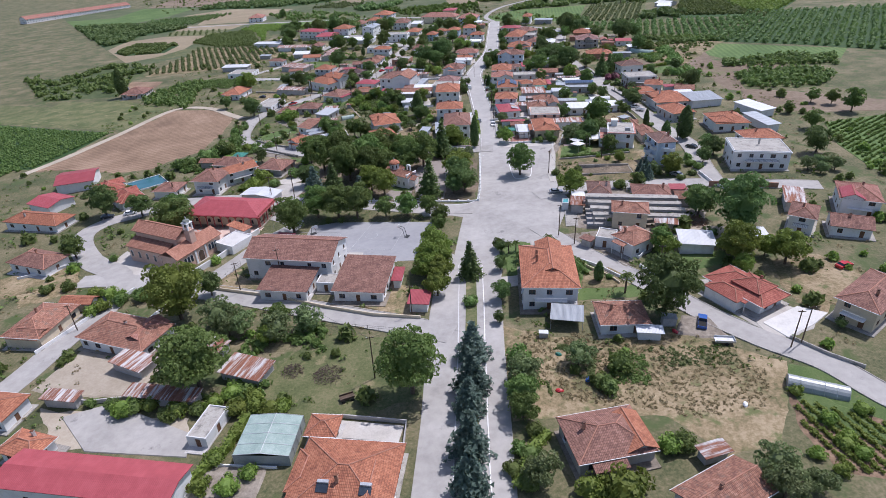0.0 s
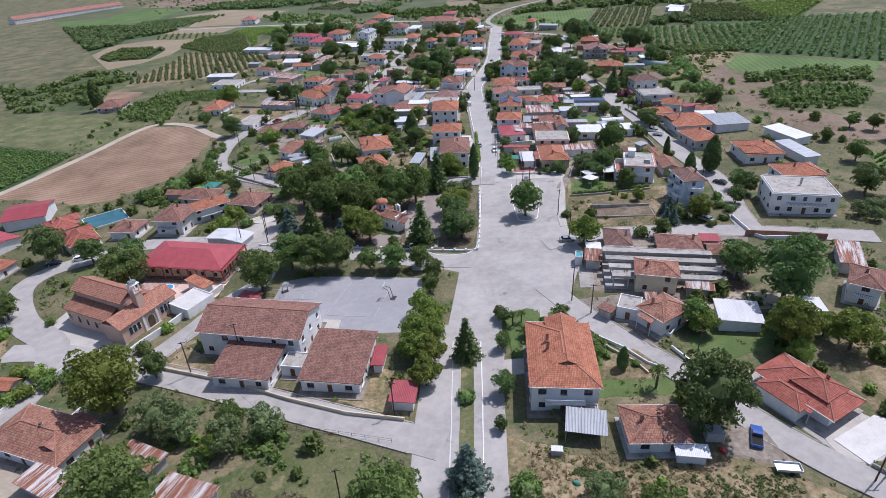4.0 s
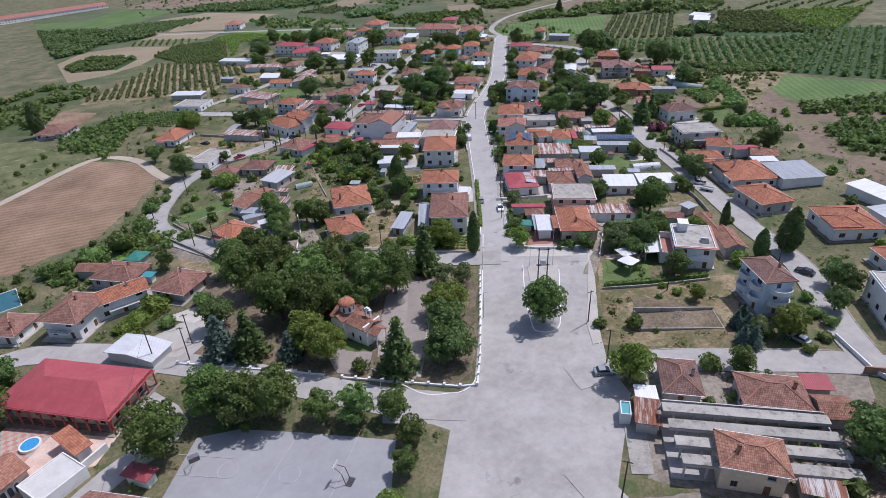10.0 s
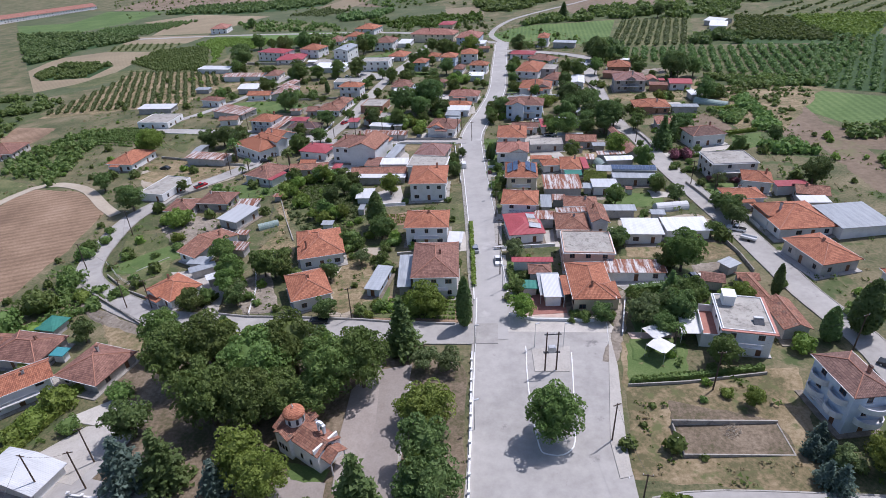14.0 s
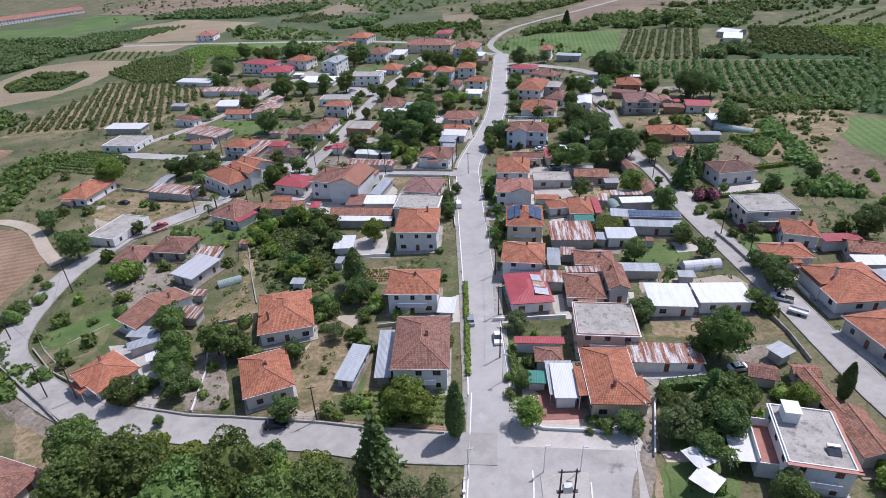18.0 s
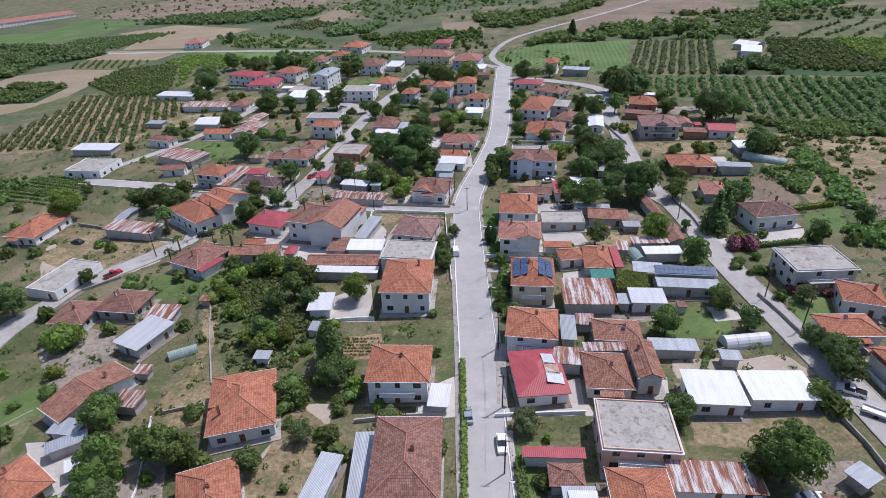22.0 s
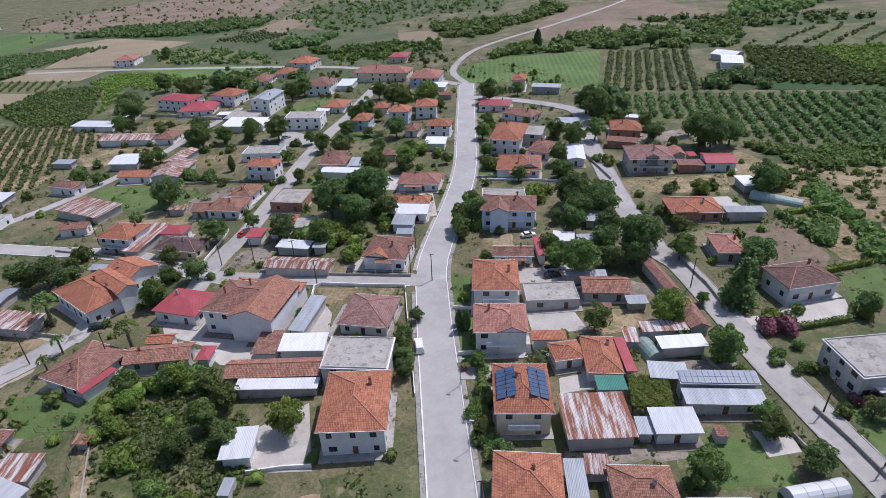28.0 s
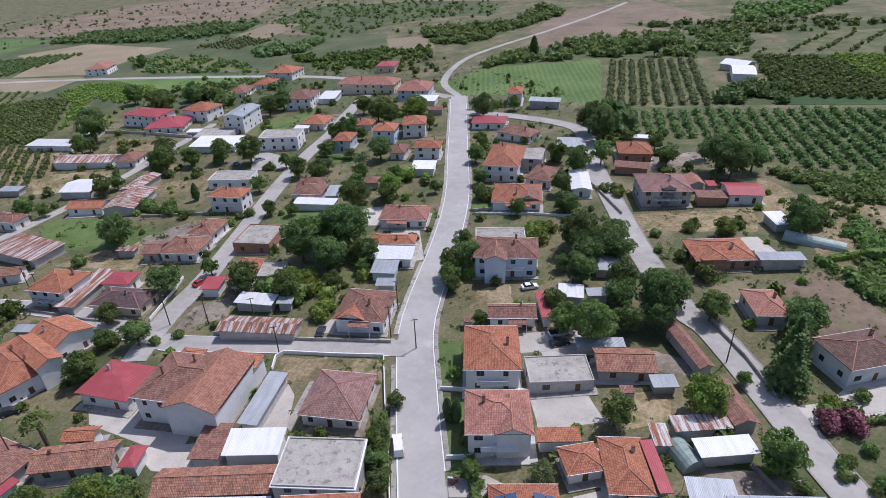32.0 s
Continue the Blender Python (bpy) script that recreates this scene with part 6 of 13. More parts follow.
sheet('yard_do', [(51.8, -47.1), (54.1, -52.5), (61.2, -49.2), (66.2, -45.9), (61.5, -42.7)], 'terrace_pale', 0.2059)
sheet('yard_dp', [(69.5, -26.5), (83.6, -31.7), (69.6, -43.3), (64.3, -35.7)], 'dry_grass', 0.2068)
road('main_road', [(7.7, 74.2), (9.5, 89.2), (10.1, 106.5), (11.0, 129.2), (11.7, 160.6), (12.6, 191.6), (14.7, 213.6), (25.5, 250.9), (32.7, 282.1), (38.3, 323.5), (45.9, 379.2), (50.0, 410.5)], 7.8, 'asphalt', 0.115)
road('road_far', [(50.0, 410.5), (46.2, 447.1), (64.3, 499.6), (91.4, 534.1), (143.9, 582.3), (209.4, 647.7), (256.7, 702.2)], 4.2, 'asphalt_old', 0.120)
road('road_far_2', [(45.3, 410.0), (29.5, 430.6), (8.6, 463.1), (-36.9, 498.3), (-104.0, 528.4), (-196.9, 564.5), (-296.4, 594.3)], 6.0, 'asphalt_old', 0.125)
road('road_school', [(-13.2, -41.2), (-28.5, -34.2), (-45.2, -26.9), (-67.0, -17.1), (-87.4, -9.1), (-103.0, -3.2), (-115.5, -1.9)], 6.5, 'asphalt_old', 0.130)
road('road_west', [(-111.3, -54.6), (-107.3, -42.3), (-104.3, -29.1), (-100.6, -16.7), (-104.5, -0.8), (-118.4, 10.6), (-129.2, 26.8), (-126.4, 37.9), (-113.7, 44.6), (-102.5, 49.6), (-83.5, 47.8), (-68.0, 43.0), (-50.6, 37.5), (-30.4, 29.9), (-15.6, 24.4), (-2.9, 22.0)], 7.0, 'asphalt_old', 0.135)
road('lane_church', [(-79.4, -11.4), (-73.0, -0.8), (-66.4, 12.2), (-59.5, 23.6), (-74.0, 36.4), (-65.4, 46.8), (-62.6, 55.3)], 5.5, 'asphalt_old', 0.140)
road('road_east', [(14.1, 6.4), (19.7, -5.1), (26.0, -16.2), (35.4, -30.2), (42.1, -42.3), (49.2, -52.1), (56.8, -60.2), (61.4, -70.0), (67.4, -78.6)], 5.8, 'asphalt_old', 0.145)
road('road_cross', [(17.8, 27.2), (33.2, 30.5), (54.1, 28.3), (69.3, 25.8), (81.8, 22.2), (102.5, 15.8)], 6.5, 'asphalt_old', 0.150)
road('road_parallel', [(74.5, 24.7), (76.1, 37.3), (80.8, 60.0), (79.0, 81.6), (78.8, 94.3), (78.6, 110.0), (77.7, 125.9), (76.2, 157.1), (76.5, 175.4), (76.3, 195.0), (74.1, 204.2), (75.3, 228.7), (79.6, 261.0), (83.7, 290.5), (91.2, 324.2), (89.2, 342.5), (67.8, 365.6), (47.3, 379.0)], 6.5, 'asphalt_old', 0.155)
road('road_loop', [(9.6, 76.1), (-8.0, 78.4), (-23.6, 82.3), (-39.9, 84.9), (-57.2, 88.5), (-70.1, 92.3), (-84.2, 101.1), (-94.8, 109.5), (-100.9, 118.2), (-103.9, 132.5), (-104.0, 152.2), (-98.4, 164.7), (-94.4, 173.7), (-81.2, 186.9), (-75.0, 195.3)], 7.0, 'asphalt_old', 0.160)
road('road_mid', [(-49.9, 210.3), (-47.4, 226.5), (-42.2, 244.0), (-37.0, 272.4), (-31.6, 304.9), (-23.6, 340.0), (-15.0, 367.1), (-9.0, 395.8), (1.4, 435.8)], 6.0, 'asphalt_old', 0.165)
road('road_cross_2', [(11.4, 202.6), (-7.0, 207.0), (-24.0, 211.2), (-46.2, 216.8), (-65.0, 229.9), (-83.8, 238.6), (-108.1, 246.4), (-138.9, 256.9)], 5.5, 'asphalt_old', 0.170)
road('road_left', [(-75.0, 195.3), (-73.3, 195.2), (-73.7, 209.5), (-67.8, 225.5), (-61.4, 228.2)], 5.0, 'asphalt_old', 0.175)
road('road_left_2', [(-141.6, 260.9), (-122.7, 283.9), (-112.9, 300.5), (-104.0, 320.5), (-93.3, 351.5), (-77.3, 405.5)], 4.5, 'asphalt_old', 0.180)
road('track', [(-190.8, 98.1), (-182.1, 117.3), (-171.3, 149.4), (-158.9, 189.6), (-137.8, 185.9), (-119.5, 165.8), (-111.2, 157.1)], 4.0, 'dirt_track', 0.185)

# ---- buildings ----
house(-74.3, -75.7, 31.8, 8.0, -10.7, 4.5, 'gable_x', 'sheet_red', 'plaster_white', chimney=0)
house(-32.2, -79.6, 16.9, 15.1, -9.3, 3.3, 'hip', 'tile_orange', 'plaster_white', heater=2, wings=[(4.6, -2.6, 6.4, 9.6, 3.6, 'gable_y', 'tile_orange'), (-7.0, 1.0, 4.6, 8.6, 2.9, 'hip', 'tile_orange')])
house(-37.5, -67.4, 5.9, 5.3, -7.9, 2.7, 'hip', 'tile_orange', 'plaster_white', chimney=0)
house(-88.0, -32.6, 19.2, 10.6, -21.2, 3.3, 'hip', 'tile_old', 'plaster_white', wings=[(5.2, 1.2, 6.2, 8.6, 3.7, 'gable_y', 'tile_pink')])
house(-81.8, -43.2, 9.5, 5.2, -27.0, 2.6, 'shed', 'sheet_rust', 'plaster_grey', chimney=0, detail=0, name='shed')
house(-111.9, -24.8, 10.5, 14.1, -10.5, 3.3, 'hip', 'tile_old', 'plaster_cream', wings=[(0.6, -4.6, 8.4, 5.4, 3.1, 'gable_x', 'tile_old')])
house(-106.6, -54.4, 15.3, 7.6, -11.0, 3.6, 'hip', 'tile_orange', 'plaster_white')
house(-91.6, -65.6, 5.8, 8.6, 70.6, 3.0, 'hip', 'tile_orange', 'plaster_white')
house(-71.3, -54.3, 15.5, 3.8, -11.2, 2.3, 'shed', 'sheet_rust', 'plaster_grey', detail=0, chimney=0, name='shed')
house(-59.4, -63.6, 3.9, 7.9, -13.6, 2.6, 'flat', 'concrete', 'plaster_white', detail=1, chimney=0, name='outbuilding')
house(-56.2, -48.4, 10.2, 6.3, -21.4, 2.0, 'shed', 'sheet_rust', 'plaster_grey', detail=0, chimney=0, name='shed')
house(10.5, -26.3, 13.1, 19.4, -6.8, 6.4, 'hip', 'tile_orange', 'plaster_white', heater=0, balcony=1, chimney=2, wings=[(0.6, 2.2, 6.4, 15.0, 7.5, 'gable_y', 'tile_orange')])
house(23.1, -42.8, 10.7, 8.7, -3.9, 3.0, 'hip', 'tile_old', 'plaster_white')
house(27.3, -48.5, 5.5, 2.8, -10.8, 2.2, 'shed', 'sheet_white', 'plaster_white', detail=0, chimney=0, name='shed')
house(52.6, -37.0, 15.2, 9.4, -63.0, 3.2, 'hip', 'tile_brick', 'plaster_white', over=1.1, wings=[(-1.0, -4.4, 8.6, 5.6, 2.8, 'hip', 'tile_brick'), (1.6, 0.4, 7.0, 6.4, 4.2, 'hip', 'tile_brick')])
house(74.6, -46.0, 8.4, 17.2, -55.7, 5.0, 'hip', 'tile_brown', 'plaster_cream')
house(10.3, -75.6, 13.4, 10.3, 8.0, 3.3, 'hip', 'tile_brown', 'plaster_grey', wings=[(4.2, -0.6, 5.6, 8.4, 3.4, 'gable_y', 'tile_orange')])
house(24.0, -88.0, 13.2, 7.6, 24.5, 3.0, 'gable_x', 'tile_old', 'plaster_grey')
house(26.5, -79.7, 3.0, 5.1, -77.0, 2.0, 'shed', 'sheet_rust', 'plaster_grey', detail=0, chimney=0, name='shed')
house(-81.6, 32.2, 26.6, 14.4, -12.5, 4.6, 'hip', 'sheet_red', 'plaster_cream', chimney=0, sides='fr', rise=1.8, over=2.0)
house(-52.9, -5.1, 24.4, 13.7, -11.7, 6.4, 'gable_x', 'tile_brown', 'plaster_white', chimney=0, label='long white two-storey school building with brown tile roof', name='school')
house(-53.1, -16.0, 13.2, 11.8, -10.8, 3.2, 'shed', 'tile_brown', 'plaster_white', chimney=0, rise=1.2, name='school_wing')
house(-33.8, -18.1, 13.2, 14.9, -10.5, 3.2, 'shed', 'tile_brown', 'plaster_white', chimney=0, rise=1.6, name='school_wing')
house(-59.9, 10.8, 5.6, 3.1, -19.5, 2.6, 'hip', 'sheet_red', 'plaster_white', chimney=0, detail=0, name='kiosk')
house(-96.2, 60.6, 11.0, 12.8, -10.5, 5.6, 'hip', 'tile_brown', 'plaster_white', balcony=2, over=1.0)
house(-88.6, 67.2, 13.6, 7.6, 36.0, 5.0, 'gable_x', 'tile_orange', 'plaster_white', balcony=1, over=0.9, label='white rear house with a low orange tile roof and balcony')
house(-75.1, 46.1, 13.3, 7.0, -19.3, 2.5, 'gable_y', 'sheet_white', 'plaster_white', chimney=0, detail=0, name='outbuilding')
house(-111.9, 59.1, 9.5, 9.2, -8.7, 3.0, 'hip', 'tile_brown', 'plaster_white')
house(-136.9, 65.0, 11.6, 9.4, -49.0, 3.2, 'hip', 'tile_brick', 'plaster_white', wings=[(-2.0, 1.6, 5.6, 8.2, 3.6, 'gable_y', 'tile_brick')])
house(-125.6, 54.6, 13.2, 9.0, -49.0, 3.0, 'hip', 'tile_brick', 'plaster_white', chimney=0, wings=[(2.2, -1.4, 5.4, 7.6, 3.3, 'hip', 'tile_brick'), (-3.4, 0.8, 4.6, 7.6, 3.4, 'gable_y', 'tile_brick')])
house(-75.6, 73.5, 11.4, 11.2, -20.1, 2.8, 'hip', 'tile_brown', 'plaster_grey')
house(-94.9, 81.3, 13.5, 9.8, -13.2, 3.0, 'hip', 'tile_brown', 'plaster_grey')
house(-94.6, 90.6, 5.4, 5.6, -14.0, 2.4, 'hip', 'sheet_green', 'plaster_grey', detail=0, chimney=0, name='shed')
house(-126.4, 72.2, 13.0, 11.0, 38.0, 0.7, 'flat', 'pool_teal', 'plaster_white', chimney=0, detail=0, name='swimming_pool', label='raised white swimming pool filled with teal water')
house(-155.3, 77.6, 14.1, 15.2, 16.7, 4.0, 'gable_x', 'sheet_red', 'plaster_white', chimney=0, detail=0, name='barn')
house(36.0, -11.8, 7.6, 9.2, -59.1, 4.2, 'hip', 'tile_old', 'plaster_white')
house(30.2, -7.5, 4.8, 5.5, -26.0, 3.2, 'flat', 'concrete', 'plaster_white', detail=1, chimney=0, name='terrace')
house(39.4, 2.3, 10.2, 7.6, -16.6, 5.4, 'hip', 'tile_old', 'plaster_cream')
house(36.4, 22.5, 7.3, 9.8, -12.1, 3.2, 'hip', 'tile_umber', 'plaster_grey')
house(50.7, 17.0, 11.6, 8.5, -12.7, 3.2, 'hip', 'tile_brown', 'plaster_grey')
house(51.2, -14.2, 9.0, 7.6, -14.0, 3.0, 'shed', 'sheet_white', 'plaster_white', detail=0, chimney=0, name='outbuilding')
house(48.0, -2.7, 6.3, 3.7, -19.4, 2.5, 'shed', 'sheet_rust', 'plaster_grey', detail=0, chimney=0, name='shed')
house(25.1, -7.8, 3.6, 2.9, -46.1, 2.3, 'shed', 'tile_brown', 'plaster_grey', detail=0, chimney=0, name='shed')
house(93.2, 37.6, 17.0, 13.0, -13.8, 6.5, 'flat', 'concrete', 'plaster_white', detail=2, chimney=1, balcony=2)
TALL = house(64.5, 47.3, 10.7, 7.2, -87.1, 8.6, 'hip', 'tile_umber', 'plaster_blue', balcony=1)
FLAT = house(57.3, 68.8, 9.2, 12.0, -14.6, 6.2, 'flat', 'concrete', 'plaster_white', detail=2, chimney=0, heater=1)
house(68.1, 71.3, 5.9, 10.6, -3.6, 3.0, 'gable_y', 'tile_old', 'plaster_grey', chimney=0, detail=1)
house(66.9, 80.6, 3.1, 10.9, 0.0, 3.0, 'gable_y', 'tile_old', 'plaster_grey', chimney=0, detail=1)
house(88.8, 94.3, 13.5, 10.7, -80.3, 3.6, 'hip', 'tile_orange', 'plaster_grey')
house(101.4, 76.1, 14.0, 13.4, -93.6, 3.6, 'hip', 'tile_orange', 'plaster_white', wings=[(3.0, -3.2, 7.0, 7.6, 4.0, 'hip', 'tile_orange')])
house(103.5, 55.1, 10.9, 13.6, -90.9, 3.4, 'hip', 'tile_orange', 'plaster_white')
house(92.1, 112.4, 15.5, 15.8, -89.0, 3.6, 'hip', 'tile_orange', 'plaster_white', over=1.0, wings=[(-2.5, -3.0, 8.0, 9.4, 4.2, 'hip', 'tile_orange')])
house(105.8, 109.3, 14.2, 12.7, 2.9, 3.2, 'shed', 'sheet_grey', 'plaster_white', detail=0, chimney=0, name='outbuilding')
house(119.7, 90.2, 15.6, 7.6, -74.3, 3.0, 'shed', 'sheet_white', 'plaster_white', detail=0, chimney=0, name='outbuilding')
house(113.6, 73.1, 17.1, 5.6, -85.0, 3.0, 'shed', 'sheet_grey', 'plaster_white', detail=0, chimney=0, name='outbuilding')
house(44.4, 94.0, 14.0, 5.8, -6.0, 2.8, 'shed', 'sheet_rust', 'plaster_white', chimney=0, detail=1, name='outbuilding')
house(31.9, 88.2, 15.6, 9.4, -94.7, 4.0, 'hip', 'tile_orange', 'plaster_cream', heater=0, wings=[(3.6, 1.6, 7.0, 8.6, 3.7, 'hip', 'tile_orange')])
house(23.4, 88.4, 4.4, 9.3, -4.4, 3.0, 'shed', 'sheet_white', 'plaster_white', chimney=0, detail=0, name='outbuilding')
house(-34.9, 117.9, 12.5, 15.5, 12.0, 3.8, 'hip', 'tile_orange', 'plaster_white', wings=[(-2.6, 3.2, 7.0, 8.6, 4.3, 'hip', 'tile_orange')])
house(-34.6, 96.8, 9.9, 12.6, 19.1, 3.8, 'hip', 'tile_orange', 'plaster_white')
house(-3.1, 99.6, 11.4, 16.9, -3.1, 6.2, 'hip', 'tile_brown', 'plaster_white')
house(-5.0, 122.8, 12.4, 10.9, -4.5, 6.0, 'hip', 'tile_orange', 'plaster_white')
house(-4.2, 154.8, 12.3, 15.3, -4.9, 6.4, 'hip', 'tile_orange', 'plaster_white')
house(-17.4, 99.1, 4.1, 11.0, -14.7, 2.4, 'shed', 'sheet_grey', 'plaster_blue', chimney=0, detail=1, name='outbuilding')
house(-10.9, 100.8, 3.3, 15.0, -1.2, 2.8, 'shed', 'sheet_grey', 'plaster_grey', chimney=0, detail=0, name='carport')
house(-69.7, 102.0, 10.7, 9.4, -36.5, 3.0, 'hip', 'tile_orange', 'plaster_white', wings=[(-1.6, -2.8, 5.6, 5.4, 3.2, 'gable_y', 'tile_orange')])
house(-68.2, 124.8, 7.9, 15.9, -33.8, 3.2, 'gable_x', 'tile_old', 'plaster_white')
house(-64.8, 143.5, 8.0, 10.9, -27.1, 3.0, 'shed', 'sheet_pale', 'plaster_grey', chimney=0, detail=1, name='outbuilding')
house(-86.5, 154.6, 9.1, 9.6, -5.8, 3.0, 'hip', 'tile_brown', 'plaster_grey')
house(-75.8, 158.2, 11.2, 9.7, -10.1, 3.0, 'hip', 'tile_brown', 'plaster_grey')
house(-127.6, 208.9, 11.9, 17.1, -11.9, 3.4, 'hip', 'tile_orange', 'plaster_white')
house(-100.3, 174.4, 9.9, 15.9, -17.1, 3.0, 'flat', 'concrete', 'plaster_white', detail=1, chimney=0)
house(-199.3, 237.5, 15.0, 15.5, 2.1, 3.0, 'hip', 'tile_brown', 'plaster_grey')
house(21.7, 120.5, 10.0, 13.1, 1.9, 3.2, 'hip', 'sheet_red', 'plaster_white', chimney=0, sides='f', mend='r')
house(22.7, 133.8, 10.9, 10.5, -11.1, 5.2, 'hip', 'tile_orange', 'plaster_white')
house(30.5, 133.9, 3.3, 8.6, -8.9, 3.0, 'shed', 'sheet_grey', 'plaster_grey', detail=0, chimney=0, name='outbuilding')
house(25.9, 153.0, 10.5, 13.0, -7.7, 6.0, 'hip', 'tile_orange', 'plaster_cream', chimney=1, balcony=1, solar='lr')
house(37.8, 146.5, 11.9, 10.4, -4.8, 3.2, 'shed', 'sheet_rust', 'plaster_grey', detail=0, chimney=0, name='barn')
house(50.5, 143.3, 8.0, 5.9, -6.4, 3.0, 'shed', 'sheet_pale', 'plaster_white', detail=1, chimney=0, name='outbuilding')
house(61.3, 147.2, 14.2, 4.0, -9.2, 3.0, 'shed', 'sheet_grey', 'plaster_grey', detail=1, chimney=0, name='barn', sides='f')
SOLAR_BARN = house(61.9, 150.9, 14.2, 3.2, -9.2, 3.9, 'shed', 'sheet_grey', 'plaster_grey', detail=0, chimney=0, name='barn', rise=0.58, label='grey barn with a full roof of solar panels')
for i in range(13):
    for j in range(2):
        part("solar_panel", boxes("solar_panel", [(-0.5, -0.69, 0, 0.5, 0.69, 0.05)], "panel_blue"), SOLAR_BARN, pose(0, -1.5, 4.1, 10.5) @ pose((i - 6) * 1.07, 0.78 + 1.44 * j, 0.06))
house(44.2, 162.7, 7.2, 11.3, -9.8, 3.0, 'hip', 'tile_orange', 'plaster_white')
house(37.8, 165.1, 6.5, 5.8, 2.7, 3.0, 'hip', 'tile_orange', 'plaster_white', chimney=0)
house(48.7, 161.6, 2.1, 10.3, -5.6, 3.0, 'shed', 'sheet_red', 'plaster_white', detail=0, chimney=0, name='outbuilding')
house(43.4, 154.7, 5.6, 3.9, -6.8, 2.5, 'shed', 'sheet_green', 'plaster_grey', detail=0, chimney=0, name='shed')
house(59.7, 168.8, 9.9, 3.5, -3.7, 3.0, 'shed', 'sheet_rust', 'plaster_grey', detail=0, chimney=0, name='shed')
house(61.2, 163.5, 9.7, 3.9, -2.6, 2.8, 'shed', 'sheet_white', 'plaster_grey', detail=0, chimney=0, name='shed')
house(67.3, 172.6, 4.7, 11.1, -1.8, 3.0, 'gable_y', 'tile_brown', 'plaster_grey', detail=0, chimney=0, name='outbuilding')
house(67.5, 188.7, 3.3, 14.3, 2.1, 3.0, 'gable_y', 'tile_brown', 'plaster_grey', detail=0, chimney=0, name='outbuilding')
house(53.4, 186.8, 11.4, 7.3, -10.9, 3.0, 'gable_x', 'tile_old', 'plaster_grey', detail=1, chimney=0, name='outbuilding')
house(40.3, 186.9, 12.3, 7.6, -5.1, 3.0, 'flat', 'concrete', 'plaster_grey', detail=1, chimney=0, name='outbuilding')
house(28.1, 192.3, 11.2, 13.9, -9.1, 6.0, 'hip', 'tile_orange', 'plaster_white')
house(26.0, 174.8, 11.6, 10.5, -8.1, 6.0, 'hip', 'tile_pink', 'plaster_white', wings=[(2.2, -1.4, 6.0, 8.4, 6.2, 'gable_y', 'tile_pink')])
house(35.6, 170.6, 7.5, 3.2, -6.7, 2.8, 'shed', 'tile_orange', 'plaster_white', detail=0, chimney=0, name='outbuilding')
house(58.6, 180.3, 4.8, 3.4, -6.9, 2.2, 'shed', 'sheet_grey', 'plaster_grey', detail=0, chimney=0, name='shed')
house(52.2, 112.7, 10.0, 8.7, -6.8, 3.2, 'shed', 'sheet_white', 'plaster_white', detail=1, chimney=0, name='warehouse')
house(63.5, 112.0, 11.8, 7.4, -4.0, 3.2, 'shed', 'sheet_white', 'plaster_white', detail=1, chimney=0, name='warehouse')
house(40.2, 131.7, 10.0, 7.3, -8.7, 3.2, 'hip', 'tile_old', 'plaster_white')
house(34.8, 119.6, 9.0, 10.3, -7.1, 3.2, 'hip', 'tile_old', 'plaster_white')
house(42.2, 120.3, 5.1, 10.9, -5.0, 4.6, 'gable_y', 'tile_old', 'plaster_white')
house(28.4, 124.6, 5.9, 5.1, -10.1, 3.0, 'shed', 'sheet_rust', 'plaster_grey', detail=0, chimney=0, name='shed')
house(36.3, 126.6, 8.7, 2.7, -3.4, 3.0, 'shed', 'sheet_rust', 'plaster_grey', detail=0, chimney=0, name='shed')
house(50.0, 126.2, 9.6, 3.7, -6.7, 2.6, 'shed', 'sheet_grey', 'plaster_grey', detail=0, chimney=0, name='shed')
house(35.1, 103.5, 12.1, 11.0, -7.6, 5.5, 'flat', 'concrete', 'plaster_pink', detail=2, chimney=0)
house(21.0, 101.0, 10.3, 2.2, -5.2, 2.8, 'shed', 'sheet_red', 'plaster_white', detail=0, chimney=0, name='outbuilding')
house(22.1, 96.6, 5.7, 4.7, -5.1, 2.8, 'hip', 'tile_brown', 'plaster_white', chimney=0, detail=1)
house(92.1, 150.4, 14.1, 10.7, -0.5, 5.6, 'flat', 'concrete', 'plaster_grey', detail=2, chimney=0, balcony=1)
house(94.8, 137.3, 8.6, 8.7, -22.0, 4.0, 'hip', 'tile_orange', 'plaster_white')
house(85.3, 126.8, 11.2, 7.5, -3.2, 4.0, 'hip', 'tile_orange', 'plaster_white')
house(102.5, 132.1, 9.7, 3.9, -2.4, 3.0, 'shed', 'sheet_red', 'plaster_white', detail=0, chimney=0, name='outbuilding')
house(105.5, 127.0, 8.9, 6.9, -19.3, 3.0, 'gable_x', 'tile_old', 'plaster_grey', detail=1)
house(102.5, 120.7, 7.9, 4.4, -5.8, 3.0, 'shed', 'sheet_white', 'plaster_grey', detail=0, chimney=0, name='outbuilding')
house(-74.6, 209.3, 18.6, 12.0, -42.1, 4.5, 'hip', 'tile_orange', 'plaster_white', balcony=0, chimney=2, wings=[(3.6, 4.6, 14.5, 5.6, 6.4, 'gable_x', 'tile_orange')])
house(-68.4, 219.1, 11.1, 10.7, -34.8, 4.5, 'gable_x', 'tile_orange', 'plaster_white')
house(-64.0, 179.8, 11.6, 13.3, -27.8, 3.2, 'hip', 'tile_brown', 'plaster_white')
house(-59.1, 173.8, 2.2, 8.1, -33.0, 2.9, 'shed', 'sheet_red', 'plaster_white', detail=0, chimney=0, name='porch')
